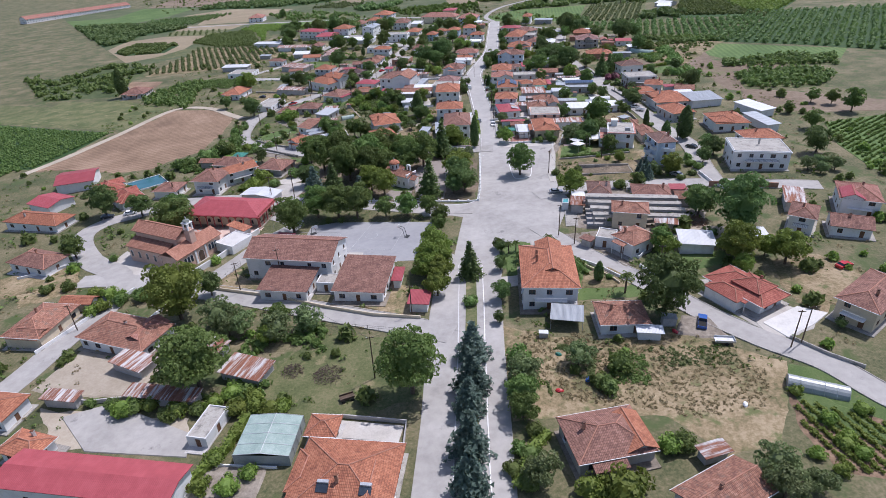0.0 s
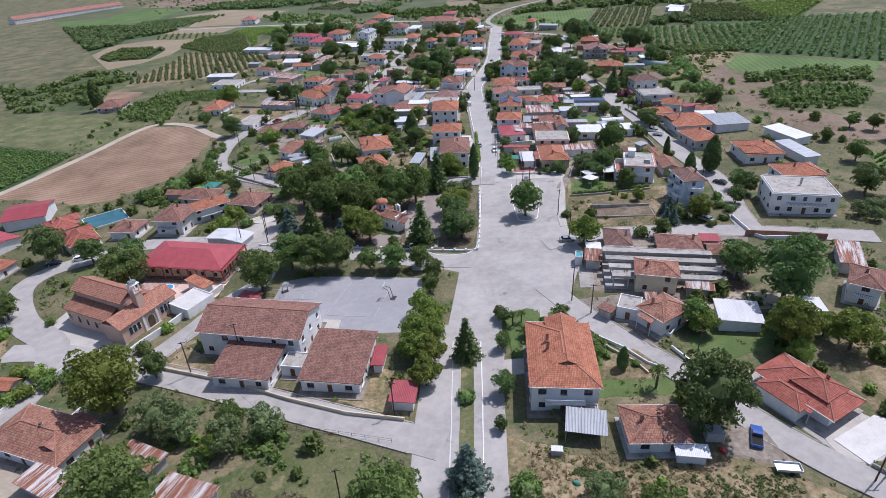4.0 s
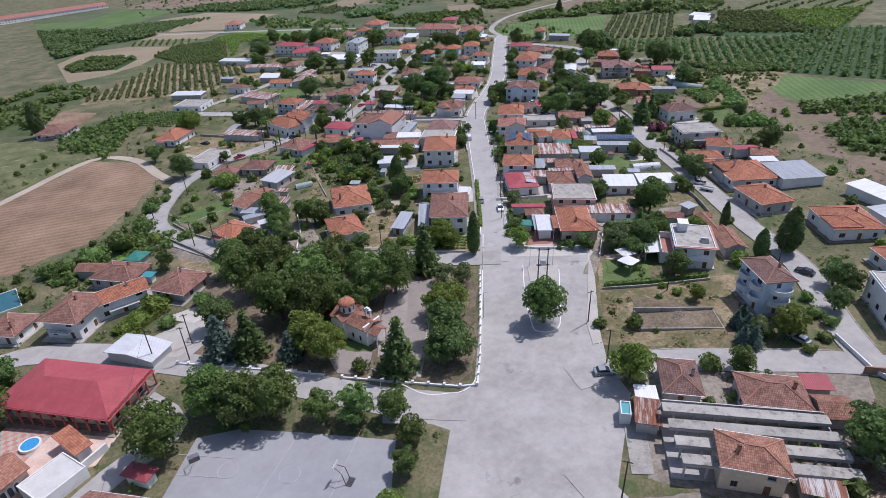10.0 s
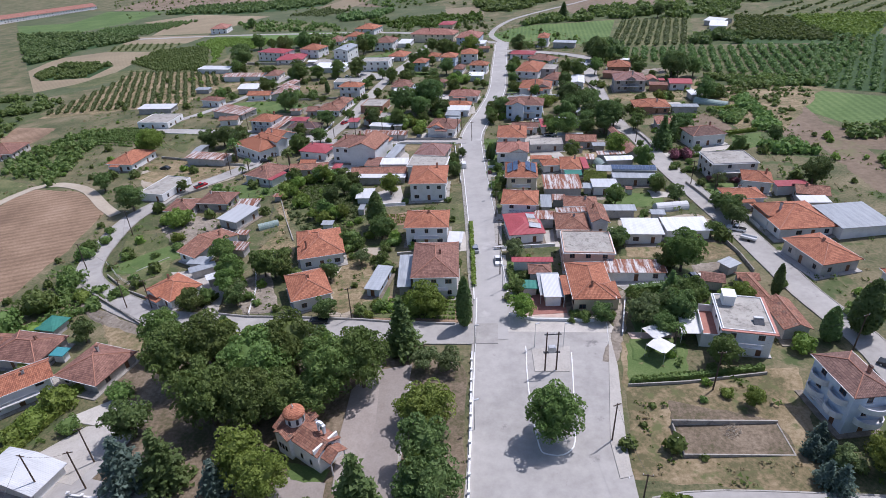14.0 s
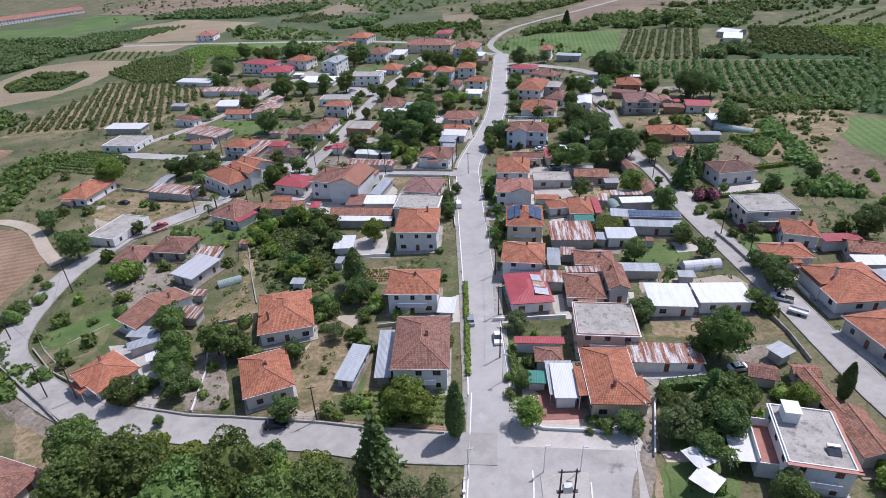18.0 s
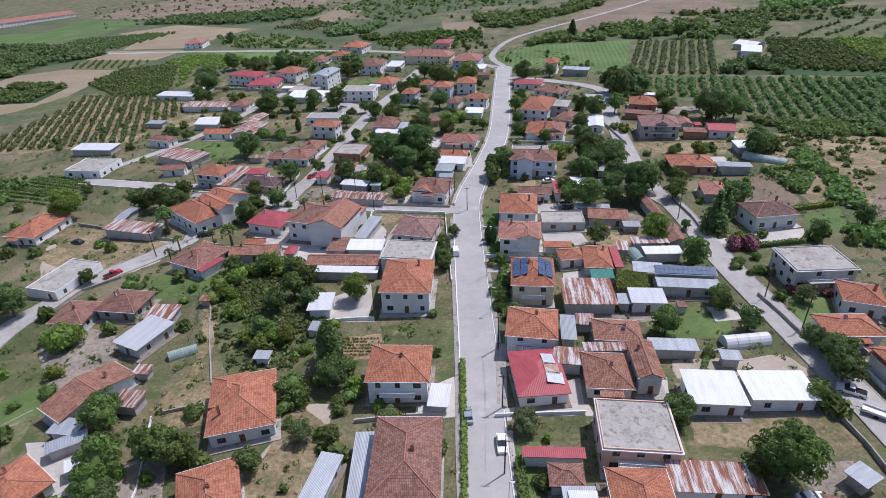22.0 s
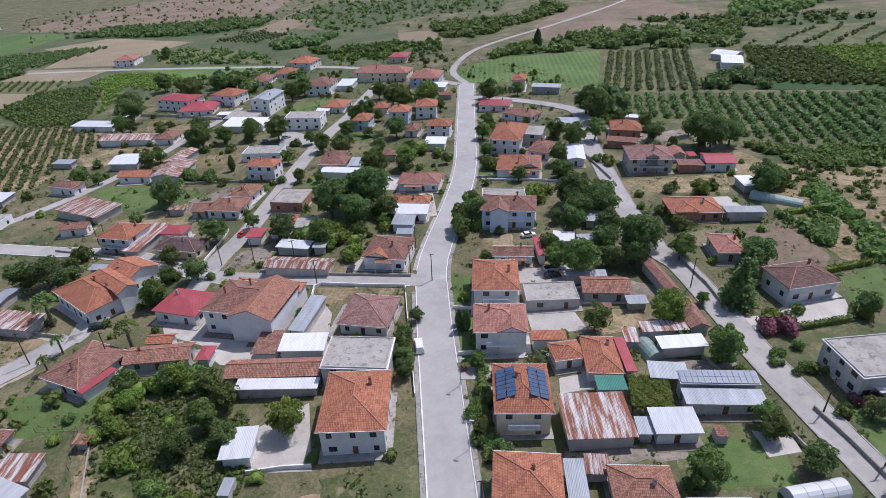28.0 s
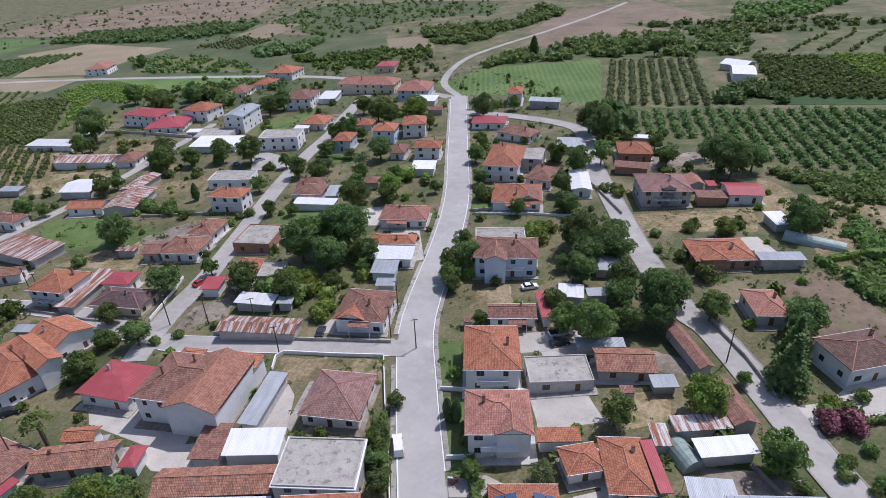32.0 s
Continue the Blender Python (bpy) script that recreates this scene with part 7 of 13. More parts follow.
house(-48.5, 180.7, 14.3, 6.1, -0.2, 3.0, 'gable_x', 'tile_old', 'plaster_grey', detail=1)
house(-38.0, 178.8, 3.2, 4.9, -8.8, 3.0, 'hip', 'sheet_red', 'plaster_white', detail=0, chimney=0, name='outbuilding')
house(-49.9, 186.2, 6.2, 3.7, -3.9, 3.0, 'gable_x', 'tile_orange', 'plaster_white', detail=1, chimney=0)
house(-48.3, 200.2, 12.4, 10.4, -20.7, 3.4, 'hip', 'sheet_red', 'plaster_white', detail=1)
house(-30.5, 193.8, 19.0, 13.7, -17.5, 6.5, 'hip', 'tile_brown', 'plaster_white', chimney=2, balcony=0, wings=[(4.2, -1.2, 11.0, 15.4, 7.1, 'gable_y', 'tile_church'), (-6.0, 7.6, 5.4, 4.6, 5.2, 'hip', 'tile_orange'), (6.6, 8.0, 6.2, 4.6, 5.2, 'hip', 'tile_orange')])
house(-2.4, 187.6, 12.0, 12.5, -16.1, 3.2, 'hip', 'tile_mauve', 'plaster_white', chimney=0)
house(-4.3, 169.7, 13.2, 9.7, -10.2, 5.5, 'flat', 'concrete', 'plaster_grey', detail=2, chimney=0)
house(-21.8, 170.9, 20.1, 5.9, -5.2, 3.0, 'gable_x', 'tile_old', 'plaster_grey', detail=1, chimney=0)
house(-20.7, 166.0, 16.7, 3.1, -6.5, 2.6, 'shed', 'sheet_white', 'plaster_grey', detail=0, chimney=0, name='outbuilding')
house(-17.0, 189.5, 4.0, 14.2, -16.9, 3.0, 'shed', 'sheet_grey', 'plaster_grey', detail=0, chimney=0, name='carport')
house(-16.8, 178.2, 10.1, 6.0, -6.5, 3.0, 'shed', 'sheet_white', 'plaster_white', detail=0, chimney=0, name='outbuilding')
house(-24.6, 179.8, 5.5, 8.2, -9.7, 3.0, 'shed', 'tile_brown', 'plaster_white', detail=0, chimney=0, name='outbuilding')
house(-59.5, 234.1, 14.5, 8.6, -15.8, 3.2, 'hip', 'tile_dark', 'plaster_cream')
house(-79.1, 243.0, 11.8, 10.7, -17.6, 5.5, 'hip', 'tile_orange', 'plaster_white')
house(-72.3, 242.2, 5.3, 18.5, -14.3, 2.8, 'shed', 'sheet_rust', 'plaster_grey', detail=0, chimney=0, name='carport')
house(-63.9, 243.9, 7.9, 6.3, -10.8, 3.5, 'hip', 'sheet_red', 'plaster_white', chimney=0, detail=1)
house(-51.3, 260.7, 12.1, 10.6, -14.0, 3.2, 'hip', 'tile_old', 'plaster_white')
house(-60.4, 261.5, 5.6, 8.0, -8.6, 3.0, 'gable_x', 'tile_brown', 'plaster_grey', detail=1, chimney=0)
house(-47.5, 271.8, 8.9, 11.2, -16.5, 3.2, 'hip', 'tile_old', 'plaster_white')
house(-44.5, 292.2, 12.5, 8.5, -15.7, 6.0, 'hip', 'tile_orange', 'plaster_white')
house(-97.0, 303.3, 13.6, 7.4, -8.4, 3.0, 'gable_x', 'tile_orange', 'plaster_white', detail=1, chimney=0)
house(-83.2, 304.5, 11.8, 17.9, -7.5, 3.0, 'gable_y', 'sheet_rust', 'plaster_grey', detail=0, chimney=0, name='barn')
house(-121.6, 297.6, 12.0, 6.8, -21.4, 3.6, 'hip', 'tile_brown', 'plaster_white')
house(-102.6, 271.9, 20.7, 11.2, -29.0, 3.0, 'shed', 'sheet_rust', 'plaster_grey', detail=0, chimney=0, name='barn')
house(-100.9, 257.1, 9.4, 5.3, 2.9, 3.0, 'gable_x', 'tile_old', 'plaster_white', detail=1)
house(2.6, 215.8, 12.2, 12.7, -16.1, 4.0, 'hip', 'tile_brown', 'plaster_white', wings=[(-1.8, -3.0, 6.4, 6.6, 4.2, 'gable_y', 'tile_orange')])
house(-22.1, 214.7, 18.8, 6.0, -12.9, 2.8, 'gable_x', 'sheet_rust', 'plaster_grey', detail=0, chimney=0, name='barn')
house(-24.8, 226.4, 10.1, 4.7, -16.7, 2.6, 'shed', 'sheet_white', 'plaster_grey', detail=0, chimney=0, name='shed')
house(-29.8, 241.4, 6.5, 11.7, -12.2, 3.2, 'hip', 'tile_orange', 'plaster_white')
house(-37.7, 236.4, 5.1, 5.8, -9.0, 2.8, 'shed', 'sheet_red', 'plaster_white', detail=0, chimney=0, name='outbuilding')
house(-29.9, 261.7, 11.2, 12.2, -14.0, 3.6, 'flat', 'concrete', 'brick_raw', detail=1, chimney=0)
house(-23.0, 240.5, 6.7, 7.2, -5.6, 2.8, 'flat', 'concrete', 'plaster_grey', detail=0, chimney=0, name='outbuilding')
house(14.4, 265.7, 15.0, 10.4, -13.5, 3.2, 'hip', 'tile_pink', 'plaster_white')
house(10.1, 249.2, 13.4, 6.1, -11.3, 3.0, 'hip', 'tile_orange', 'plaster_white')
house(9.8, 240.8, 11.2, 6.8, -12.2, 3.0, 'shed', 'sheet_white', 'plaster_white', detail=1, chimney=0, name='outbuilding')
house(-15.0, 283.5, 14.4, 4.9, -14.3, 2.6, 'shed', 'sheet_white', 'plaster_white', detail=0, chimney=0, name='outbuilding')
house(-17.5, 293.4, 11.0, 9.4, -12.6, 3.4, 'hip', 'tile_brown', 'plaster_white')
house(39.1, 231.2, 16.5, 11.1, -13.3, 6.2, 'hip', 'tile_brown', 'plaster_blue', chimney=2, balcony=1, wings=[(-2.6, -3.8, 6.0, 9.0, 6.9, 'gable_y', 'tile_brown')])
house(39.1, 239.4, 13.4, 8.6, -9.0, 5.6, 'flat', 'concrete', 'plaster_white', detail=1, chimney=0)
house(35.5, 207.3, 10.9, 5.7, -10.0, 3.2, 'gable_x', 'tile_brown', 'plaster_white')
house(43.0, 208.5, 2.4, 10.4, -4.2, 3.0, 'shed', 'sheet_red', 'plaster_white', detail=0, chimney=0, name='outbuilding')
house(50.8, 212.9, 6.0, 5.4, -17.7, 2.6, 'shed', 'sheet_white', 'plaster_grey', detail=0, chimney=0, name='shed')
house(56.6, 211.1, 5.2, 3.3, -6.6, 2.6, 'shed', 'sheet_grey', 'plaster_grey', detail=0, chimney=0, name='shed')
house(50.8, 270.8, 15.9, 15.1, -14.2, 3.2, 'hip', 'tile_orange', 'plaster_white', wings=[(3.6, -2.0, 7.2, 9.0, 3.6, 'gable_y', 'tile_brown')])
house(91.9, 222.5, 15.2, 11.2, -7.8, 3.2, 'hip', 'tile_orange', 'brick_raw', wings=[(-3.0, -2.2, 6.6, 8.0, 3.6, 'hip', 'tile_orange')])
house(104.1, 215.9, 11.0, 3.9, -9.3, 3.0, 'shed', 'sheet_grey', 'plaster_grey', detail=0, chimney=0, name='shed')
house(89.6, 198.8, 7.6, 10.2, -10.3, 3.2, 'hip', 'tile_pink', 'plaster_grey')
house(116.2, 235.5, 5.2, 7.8, -4.9, 2.5, 'shed', 'sheet_white', 'plaster_grey', detail=0, chimney=0, name='shed')
house(96.6, 179.7, 13.2, 9.8, 4.8, 4.4, 'hip', 'tile_umber', 'plaster_white')
house(94.4, 261.3, 15.2, 13.9, -10.7, 5.5, 'hip', 'tile_mauve', 'plaster_grey', wings=[(0.4, -3.6, 4.2, 6.4, 6.2, 'gable_y', 'tile_mauve')])
house(116.8, 254.7, 10.5, 9.8, -13.5, 3.2, 'gable_x', 'sheet_red', 'plaster_white', detail=1, chimney=0)
house(106.8, 254.2, 9.0, 5.4, -15.7, 2.8, 'shed', 'tile_brown', 'brick_raw', detail=0, chimney=0, name='outbuilding')
house(100.5, 298.0, 12.3, 12.7, -16.8, 3.5, 'hip', 'tile_orange', 'brick_raw', detail=1)
house(94.1, 284.2, 11.7, 5.8, -24.3, 2.6, 'shed', 'tile_brown', 'brick_raw', detail=0, chimney=0, name='outbuilding')
house(73.0, 275.5, 6.7, 15.9, -13.3, 3.0, 'gable_y', 'sheet_white', 'plaster_white', detail=1, chimney=0)
house(-113.8, 420.5, 22.8, 15.0, -24.8, 6.0, 'hip', 'sheet_red', 'plaster_white', detail=1)
house(-99.5, 407.3, 19.4, 21.2, -2.1, 3.0, 'hip', 'sheet_red', 'plaster_white', detail=1)
house(-85.7, 419.7, 16.1, 14.6, -24.3, 6.0, 'hip', 'tile_orange', 'plaster_white', detail=1)
house(-148.9, 389.6, 24.1, 9.1, -14.2, 3.0, 'shed', 'sheet_white', 'plaster_white', detail=0, chimney=0, name='barn')
house(-120.3, 358.5, 26.6, 10.6, -9.2, 3.0, 'gable_x', 'sheet_rust', 'plaster_white', detail=0, chimney=0, name='barn')
house(-100.5, 354.7, 9.6, 12.2, -8.1, 3.0, 'hip', 'tile_brown', 'plaster_white', detail=1)
house(-107.3, 323.6, 12.6, 12.9, -9.1, 3.0, 'gable_x', 'sheet_white', 'plaster_grey', detail=0, chimney=0, name='barn')
house(-84.9, 320.8, 7.2, 17.0, -16.4, 3.0, 'gable_y', 'sheet_rust', 'plaster_grey', detail=0, chimney=0, name='barn')
house(-137.2, 406.7, 8.0, 11.3, -3.3, 2.5, 'shed', 'sheet_white', 'plaster_grey', detail=0, chimney=0, name='shed')
house(-206.4, 591.0, 16.4, 22.2, 1.7, 5.0, 'hip', 'tile_pink', 'plaster_white', detail=1, chimney=0)
house(-59.2, 392.4, 10.8, 20.4, -15.7, 8.5, 'gable_y', 'sheet_grey', 'plaster_white', detail=1)
house(-65.3, 362.9, 21.5, 13.5, -11.2, 3.0, 'shed', 'sheet_white', 'plaster_white', detail=0, chimney=0, name='barn')
house(-69.8, 377.6, 16.3, 14.2, -8.4, 3.4, 'flat', 'concrete', 'plaster_grey', detail=1, chimney=0)
house(-35.6, 355.8, 17.4, 11.5, -9.0, 6.0, 'flat', 'concrete', 'plaster_white', detail=1, chimney=0)
house(-33.1, 424.0, 14.3, 18.1, -12.8, 6.0, 'hip', 'tile_brown', 'plaster_white', detail=1)
house(-52.7, 503.5, 18.4, 18.1, -21.0, 5.0, 'hip', 'tile_orange', 'plaster_white', detail=1)
house(-75.3, 466.7, 12.7, 18.6, -9.7, 3.0, 'hip', 'tile_brown', 'plaster_white', detail=1)
house(-61.8, 481.8, 14.0, 15.0, -14.3, 3.0, 'hip', 'tile_orange', 'plaster_white', detail=1)
house(-19.2, 429.2, 9.7, 15.9, -12.6, 3.0, 'shed', 'sheet_white', 'plaster_white', detail=0, chimney=0, name='outbuilding')
house(-22.1, 381.7, 12.1, 14.4, -18.4, 3.2, 'hip', 'tile_orange', 'plaster_white', detail=1)
house(2.7, 442.8, 34.6, 16.2, -17.7, 5.5, 'hip', 'tile_pink', 'plaster_cream', detail=1)
house(14.8, 495.6, 12.6, 17.4, -15.9, 4.0, 'hip', 'sheet_red', 'plaster_cream', detail=1)
house(-7.3, 344.3, 8.3, 11.2, -14.9, 5.0, 'hip', 'tile_orange', 'plaster_blue', detail=1)
house(0.7, 369.6, 9.4, 9.7, -13.9, 3.0, 'hip', 'tile_orange', 'plaster_white', detail=1)
house(10.3, 348.5, 10.1, 11.1, -13.8, 6.0, 'hip', 'tile_orange', 'plaster_blue', detail=1)
house(-18.0, 301.4, 9.4, 8.0, -10.3, 3.0, 'hip', 'tile_brown', 'plaster_white', detail=1)
house(-48.8, 315.6, 16.0, 9.4, -8.0, 3.6, 'flat', 'concrete', 'plaster_white', detail=1, chimney=0)
house(28.2, 421.2, 17.4, 20.2, -14.7, 5.0, 'hip', 'tile_pink', 'plaster_blue', detail=1)
house(31.6, 401.2, 12.5, 10.0, -16.4, 3.0, 'shed', 'sheet_white', 'plaster_white', detail=0, chimney=0, name='outbuilding')
house(23.2, 354.1, 10.8, 12.3, -8.3, 6.0, 'hip', 'tile_orange', 'plaster_white', detail=1)
house(26.5, 322.6, 10.9, 8.7, -14.9, 5.0, 'hip', 'tile_orange', 'plaster_white', detail=1)
house(23.3, 305.1, 8.9, 8.0, -13.1, 3.0, 'shed', 'sheet_white', 'plaster_white', detail=0, chimney=0, name='outbuilding')
house(15.2, 327.1, 6.4, 10.7, -16.0, 3.0, 'hip', 'tile_brown', 'plaster_white', detail=1)
house(56.7, 353.4, 15.3, 11.8, -17.9, 3.0, 'hip', 'sheet_red', 'plaster_white', detail=1)
house(65.4, 333.2, 15.9, 11.0, -42.3, 3.0, 'hip', 'tile_brown', 'plaster_white', detail=1)
house(52.6, 298.6, 12.7, 21.8, -21.0, 6.0, 'hip', 'tile_orange', 'plaster_white', detail=2, balcony=1)
house(63.2, 300.2, 7.8, 12.4, -20.4, 5.0, 'flat', 'concrete', 'plaster_grey', detail=1, chimney=0)
house(63.4, 285.0, 9.6, 13.5, -33.1, 3.0, 'hip', 'tile_brown', 'plaster_white', detail=1)
house(75.9, 387.3, 7.6, 14.2, -15.9, 6.0, 'hip', 'tile_orange', 'plaster_white', detail=1)
house(87.2, 373.5, 15.0, 6.9, -22.1, 3.5, 'shed', 'sheet_grey', 'plaster_grey', detail=0, chimney=0, name='barn')
house(203.5, 408.4, 13.9, 15.5, -52.1, 3.0, 'gable_x', 'sheet_white', 'plaster_grey', detail=0, chimney=0, name='barn')
house(-139.0, 267.5, 16.1, 14.5, -9.4, 3.4, 'flat', 'concrete', 'plaster_white', detail=1, chimney=0)
house(-150.9, 293.7, 19.4, 8.6, -7.4, 2.8, 'shed', 'sheet_white', 'plaster_grey', detail=0, chimney=0, name='barn')
house(-100.9, 214.3, 3.8, 10.0, -8.2, 2.6, 'gable_x', 'sheet_grey', 'plaster_grey', detail=0, chimney=0, name='barn')
house(-93.3, 202.3, 18.1, 6.9, -16.7, 3.0, 'shed', 'sheet_rust', 'plaster_grey', detail=0, chimney=0, name='barn')
house(-149.5, 40.3, 21.9, 9.1, -15.5, 3.2, 'hip', 'tile_orange', 'plaster_white', detail=1)
house(-154.3, 56.2, 11.9, 10.8, -26.1, 3.2, 'gable_x', 'sheet_red', 'plaster_white', detail=0, chimney=0, name='barn')
house(-132.1, 9.2, 15.2, 9.0, -22.0, 3.2, 'hip', 'tile_brown', 'plaster_white', detail=1)
house(82.0, -8.4, 6.9, 9.6, -36.0, 5.0, 'hip', 'tile_brown', 'plaster_white')
house(101.7, -0.5, 10.4, 12.5, -27.0, 5.0, 'hip', 'tile_pink', 'plaster_white', wings=[(-2.0, -3.0, 5.6, 7.2, 5.4, 'gable_y', 'sheet_red')])
house(91.8, -12.8, 9.9, 8.7, -25.4, 3.0, 'gable_x', 'tile_brown', 'plaster_white', detail=1, name='outbuilding')
house(87.3, 4.8, 5.5, 11.7, -25.3, 3.0, 'shed', 'sheet_rust', 'plaster_grey', detail=0, chimney=0, name='shed')
house(-588.2, 924.9, 177.7, 22.4, 55.8, 6.0, 'gable_x', 'tile_pink', 'plaster_white', detail=1, chimney=0, name='station_building', label='long pale railway building with faded pink roof')
house(-43.0, -16.8, 5.6, 4.7, -11.0, 2.8, 'flat', 'concrete', 'plaster_white', detail=1, chimney=0, name='link_building', label='low white link building with flat concrete roof')
house(-25.5, -17.6, 2.8, 6.5, -7.2, 2.5, 'shed', 'sheet_red', 'plaster_white', detail=0, chimney=0, name='annex')
house(-75.5, 18.9, 8.5, 3.4, -36.1, 3.0, 'shed', 'tile_orange', 'plaster_white', detail=0, chimney=0, name='outbuilding')
house(24.6, 16.3, 1.8, 3.2, -12.8, 2.6, 'flat', 'sheet_teal', 'plaster_white', detail=0, chimney=0, name='kiosk', label='small kiosk with teal sheet roof')
house(27.9, 14.7, 4.5, 6.2, -15.4, 2.8, 'shed', 'sheet_rust', 'plaster_grey', detail=0, chimney=0, name='shed')
house(-35.2, 133.4, 3.6, 2.8, -7.3, 2.0, 'shed', 'sheet_grey', 'plaster_white', detail=0, chimney=0, name='shed', label='tiny derelict white hut among weeds')
house(-25.2, 151.2, 5.8, 7.2, -1.6, 2.8, 'shed', 'sheet_white', 'plaster_white', detail=0, chimney=0, name='outbuilding')
house(63.3, 223.2, 6.1, 6.9, -17.3, 2.4, 'shed', 'sheet_grey', 'plaster_grey', detail=0, chimney=0, name='shed')
house(108.9, 309.7, 7.8, 4.0, -22.8, 3.0, 'shed', 'sheet_white', 'plaster_grey', detail=0, chimney=0, name='outbuilding')
house(195.0, 389.2, 11.2, 21.4, -26.3, 4.0, 'gable_x', 'sheet_white', 'plaster_white', detail=0, chimney=0, name='barn')
house(7.4, 234.6, 6.8, 6.8, -13.2, 2.6, 'shed', 'sheet_grey', 'plaster_blue', detail=0, chimney=0, name='shed')
house(-58.9, 121.9, 5.5, 4.6, -10.8, 2.6, 'shed', 'sheet_rust', 'plaster_grey', detail=0, chimney=0, name='shed')
house(-64.2, 152.4, 7.1, 6.0, -5.7, 2.4, 'shed', 'sheet_rust', 'plaster_grey', detail=0, chimney=0, name='shed')
house(60.1, 87.4, 5.3, 4.3, -18.6, 2.6, 'gable_x', 'tile_brown', 'plaster_grey', detail=0, chimney=0, name='shed')
house(66.5, 92.9, 3.7, 4.0, -64.8, 2.4, 'shed', 'sheet_grey', 'plaster_grey', detail=0, chimney=0, name='shed')
house(-86.6, 79.2, 3.4, 2.8, -10.3, 2.2, 'shed', 'sheet_teal', 'plaster_white', detail=0, chimney=0, name='shed')
house(-66.6, -39.7, 8.9, 4.5, -25.5, 2.6, 'shed', 'sheet_rust', 'plaster_grey', detail=0, chimney=0, name='shed')
house(-92.4, -52.4, 8.1, 3.2, -11.1, 2.4, 'shed', 'sheet_rust', 'plaster_grey', detail=0, chimney=0, name='shed')
house(-20.1, -29.3, 5.2, 5.8, -9.3, 2.6, 'shed', 'sheet_red', 'plaster_white', detail=0, chimney=0, name='kiosk')
house(-75.1, 11.2, 6.8, 8.1, -31.0, 2.8, 'flat', 'terrace_pale', 'plaster_white', detail=0, chimney=0, name='annex', label='low white annex with flat pale roof below the terrace')

house(-138.0, 330.2, 9, 5, -9, 2.5, 'shed', 'sheet_grey', 'plaster_grey', detail=0, chimney=0, name='shed')
house(-81.7, 386.9, 7, 5, -9, 2.5, 'shed', 'sheet_white', 'plaster_grey', detail=0, chimney=0, name='shed')
house(-69.7, 264.1, 6, 3.5, -9, 2.5, 'shed', 'sheet_rust', 'plaster_grey', detail=0, chimney=0, name='shed')
house(-28.8, 374.2, 7, 5, -9, 2.5, 'shed', 'sheet_white', 'plaster_grey', detail=0, chimney=0, name='shed')
house(34.8, 381.3, 8, 5, -9, 2.8, 'gable_x', 'tile_old', 'plaster_grey', detail=0, chimney=0, name='shed')
house(-9.1, 291.2, 5, 9, -9, 2.5, 'shed', 'sheet_grey', 'plaster_grey', detail=0, chimney=0, name='shed')
house(3.9, 297.2, 6, 6, -9, 2.8, 'hip', 'tile_brown', 'plaster_grey', detail=0, chimney=0, name='shed')
house(107.4, 266.2, 5, 8, -9, 2.8, 'gable_y', 'tile_pink', 'plaster_grey', detail=0, chimney=0, name='shed')
house(111.1, 262.5, 3, 4, -9, 2.5, 'shed', 'sheet_red', 'plaster_grey', detail=0, chimney=0, name='shed')
house(-17.4, 224.2, 4, 3, -9, 2.5, 'shed', 'sheet_grey', 'plaster_grey', detail=0, chimney=0, name='shed')
house(7.4, 227.0, 5, 3.5, -9, 2.5, 'shed', 'sheet_grey', 'plaster_grey', detail=0, chimney=0, name='shed')
house(-77.8, 225.3, 10, 3, -9, 2.5, 'shed', 'sheet_grey', 'plaster_grey', detail=0, chimney=0, name='shed')
house(50.9, 193.3, 10, 3, -9, 2.5, 'shed', 'sheet_grey', 'plaster_grey', detail=0, chimney=0, name='shed')
house(51.3, 179.7, 2.6, 2, -9, 2.0, 'shed', 'tile_brown', 'plaster_grey', detail=0, chimney=0, name='shed')
house(52.3, 167.9, 3, 5, -9, 2.5, 'shed', 'sheet_rust', 'plaster_grey', detail=0, chimney=0, name='shed')
house(25.5, 207.6, 2, 2, -9, 2.0, 'hip', 'tile_brown', 'plaster_grey', detail=0, chimney=0, name='shed')
house(45.4, 143.5, 3, 4, -9, 2.5, 'shed', 'sheet_grey', 'plaster_grey', detail=0, chimney=0, name='shed')
house(57.5, 140.7, 2, 2.4, -9, 1.9, 'shed', 'tile_brown', 'plaster_grey', detail=0, chimney=0, name='shed')
house(2.5, 116.5, 4, 6, -9, 2.6, 'shed', 'sheet_white', 'plaster_grey', detail=0, chimney=0, name='shed')
house(-60.1, 131.2, 3.5, 3, -9, 2.2, 'shed', 'sheet_rust', 'plaster_grey', detail=0, chimney=0, name='shed')
house(-25.6, 142.6, 2, 3.5, -9, 2.0, 'shed', 'sheet_grey', 'plaster_grey', detail=0, chimney=0, name='shed')
house(-67.7, 115.5, 6, 4, -9, 2.5, 'shed', 'sheet_grey', 'plaster_grey', detail=0, chimney=0, name='shed')
house(-55.6, 157.9, 3, 2.5, -9, 2.0, 'shed', 'sheet_rust', 'plaster_grey', detail=0, chimney=0, name='shed')
house(34.9, 137.0, 4, 4, -9, 2.4, 'shed', 'sheet_rust', 'plaster_grey', detail=0, chimney=0, name='shed')
house(59.9, 122.2, 4, 3, -9, 2.2, 'shed', 'sheet_grey', 'plaster_grey', detail=0, chimney=0, name='shed')
house(-65.8, 111.7, 7, 3, 28, 2.4, 'shed', 'sheet_grey', 'plaster_grey', detail=0, chimney=0, name='shed')
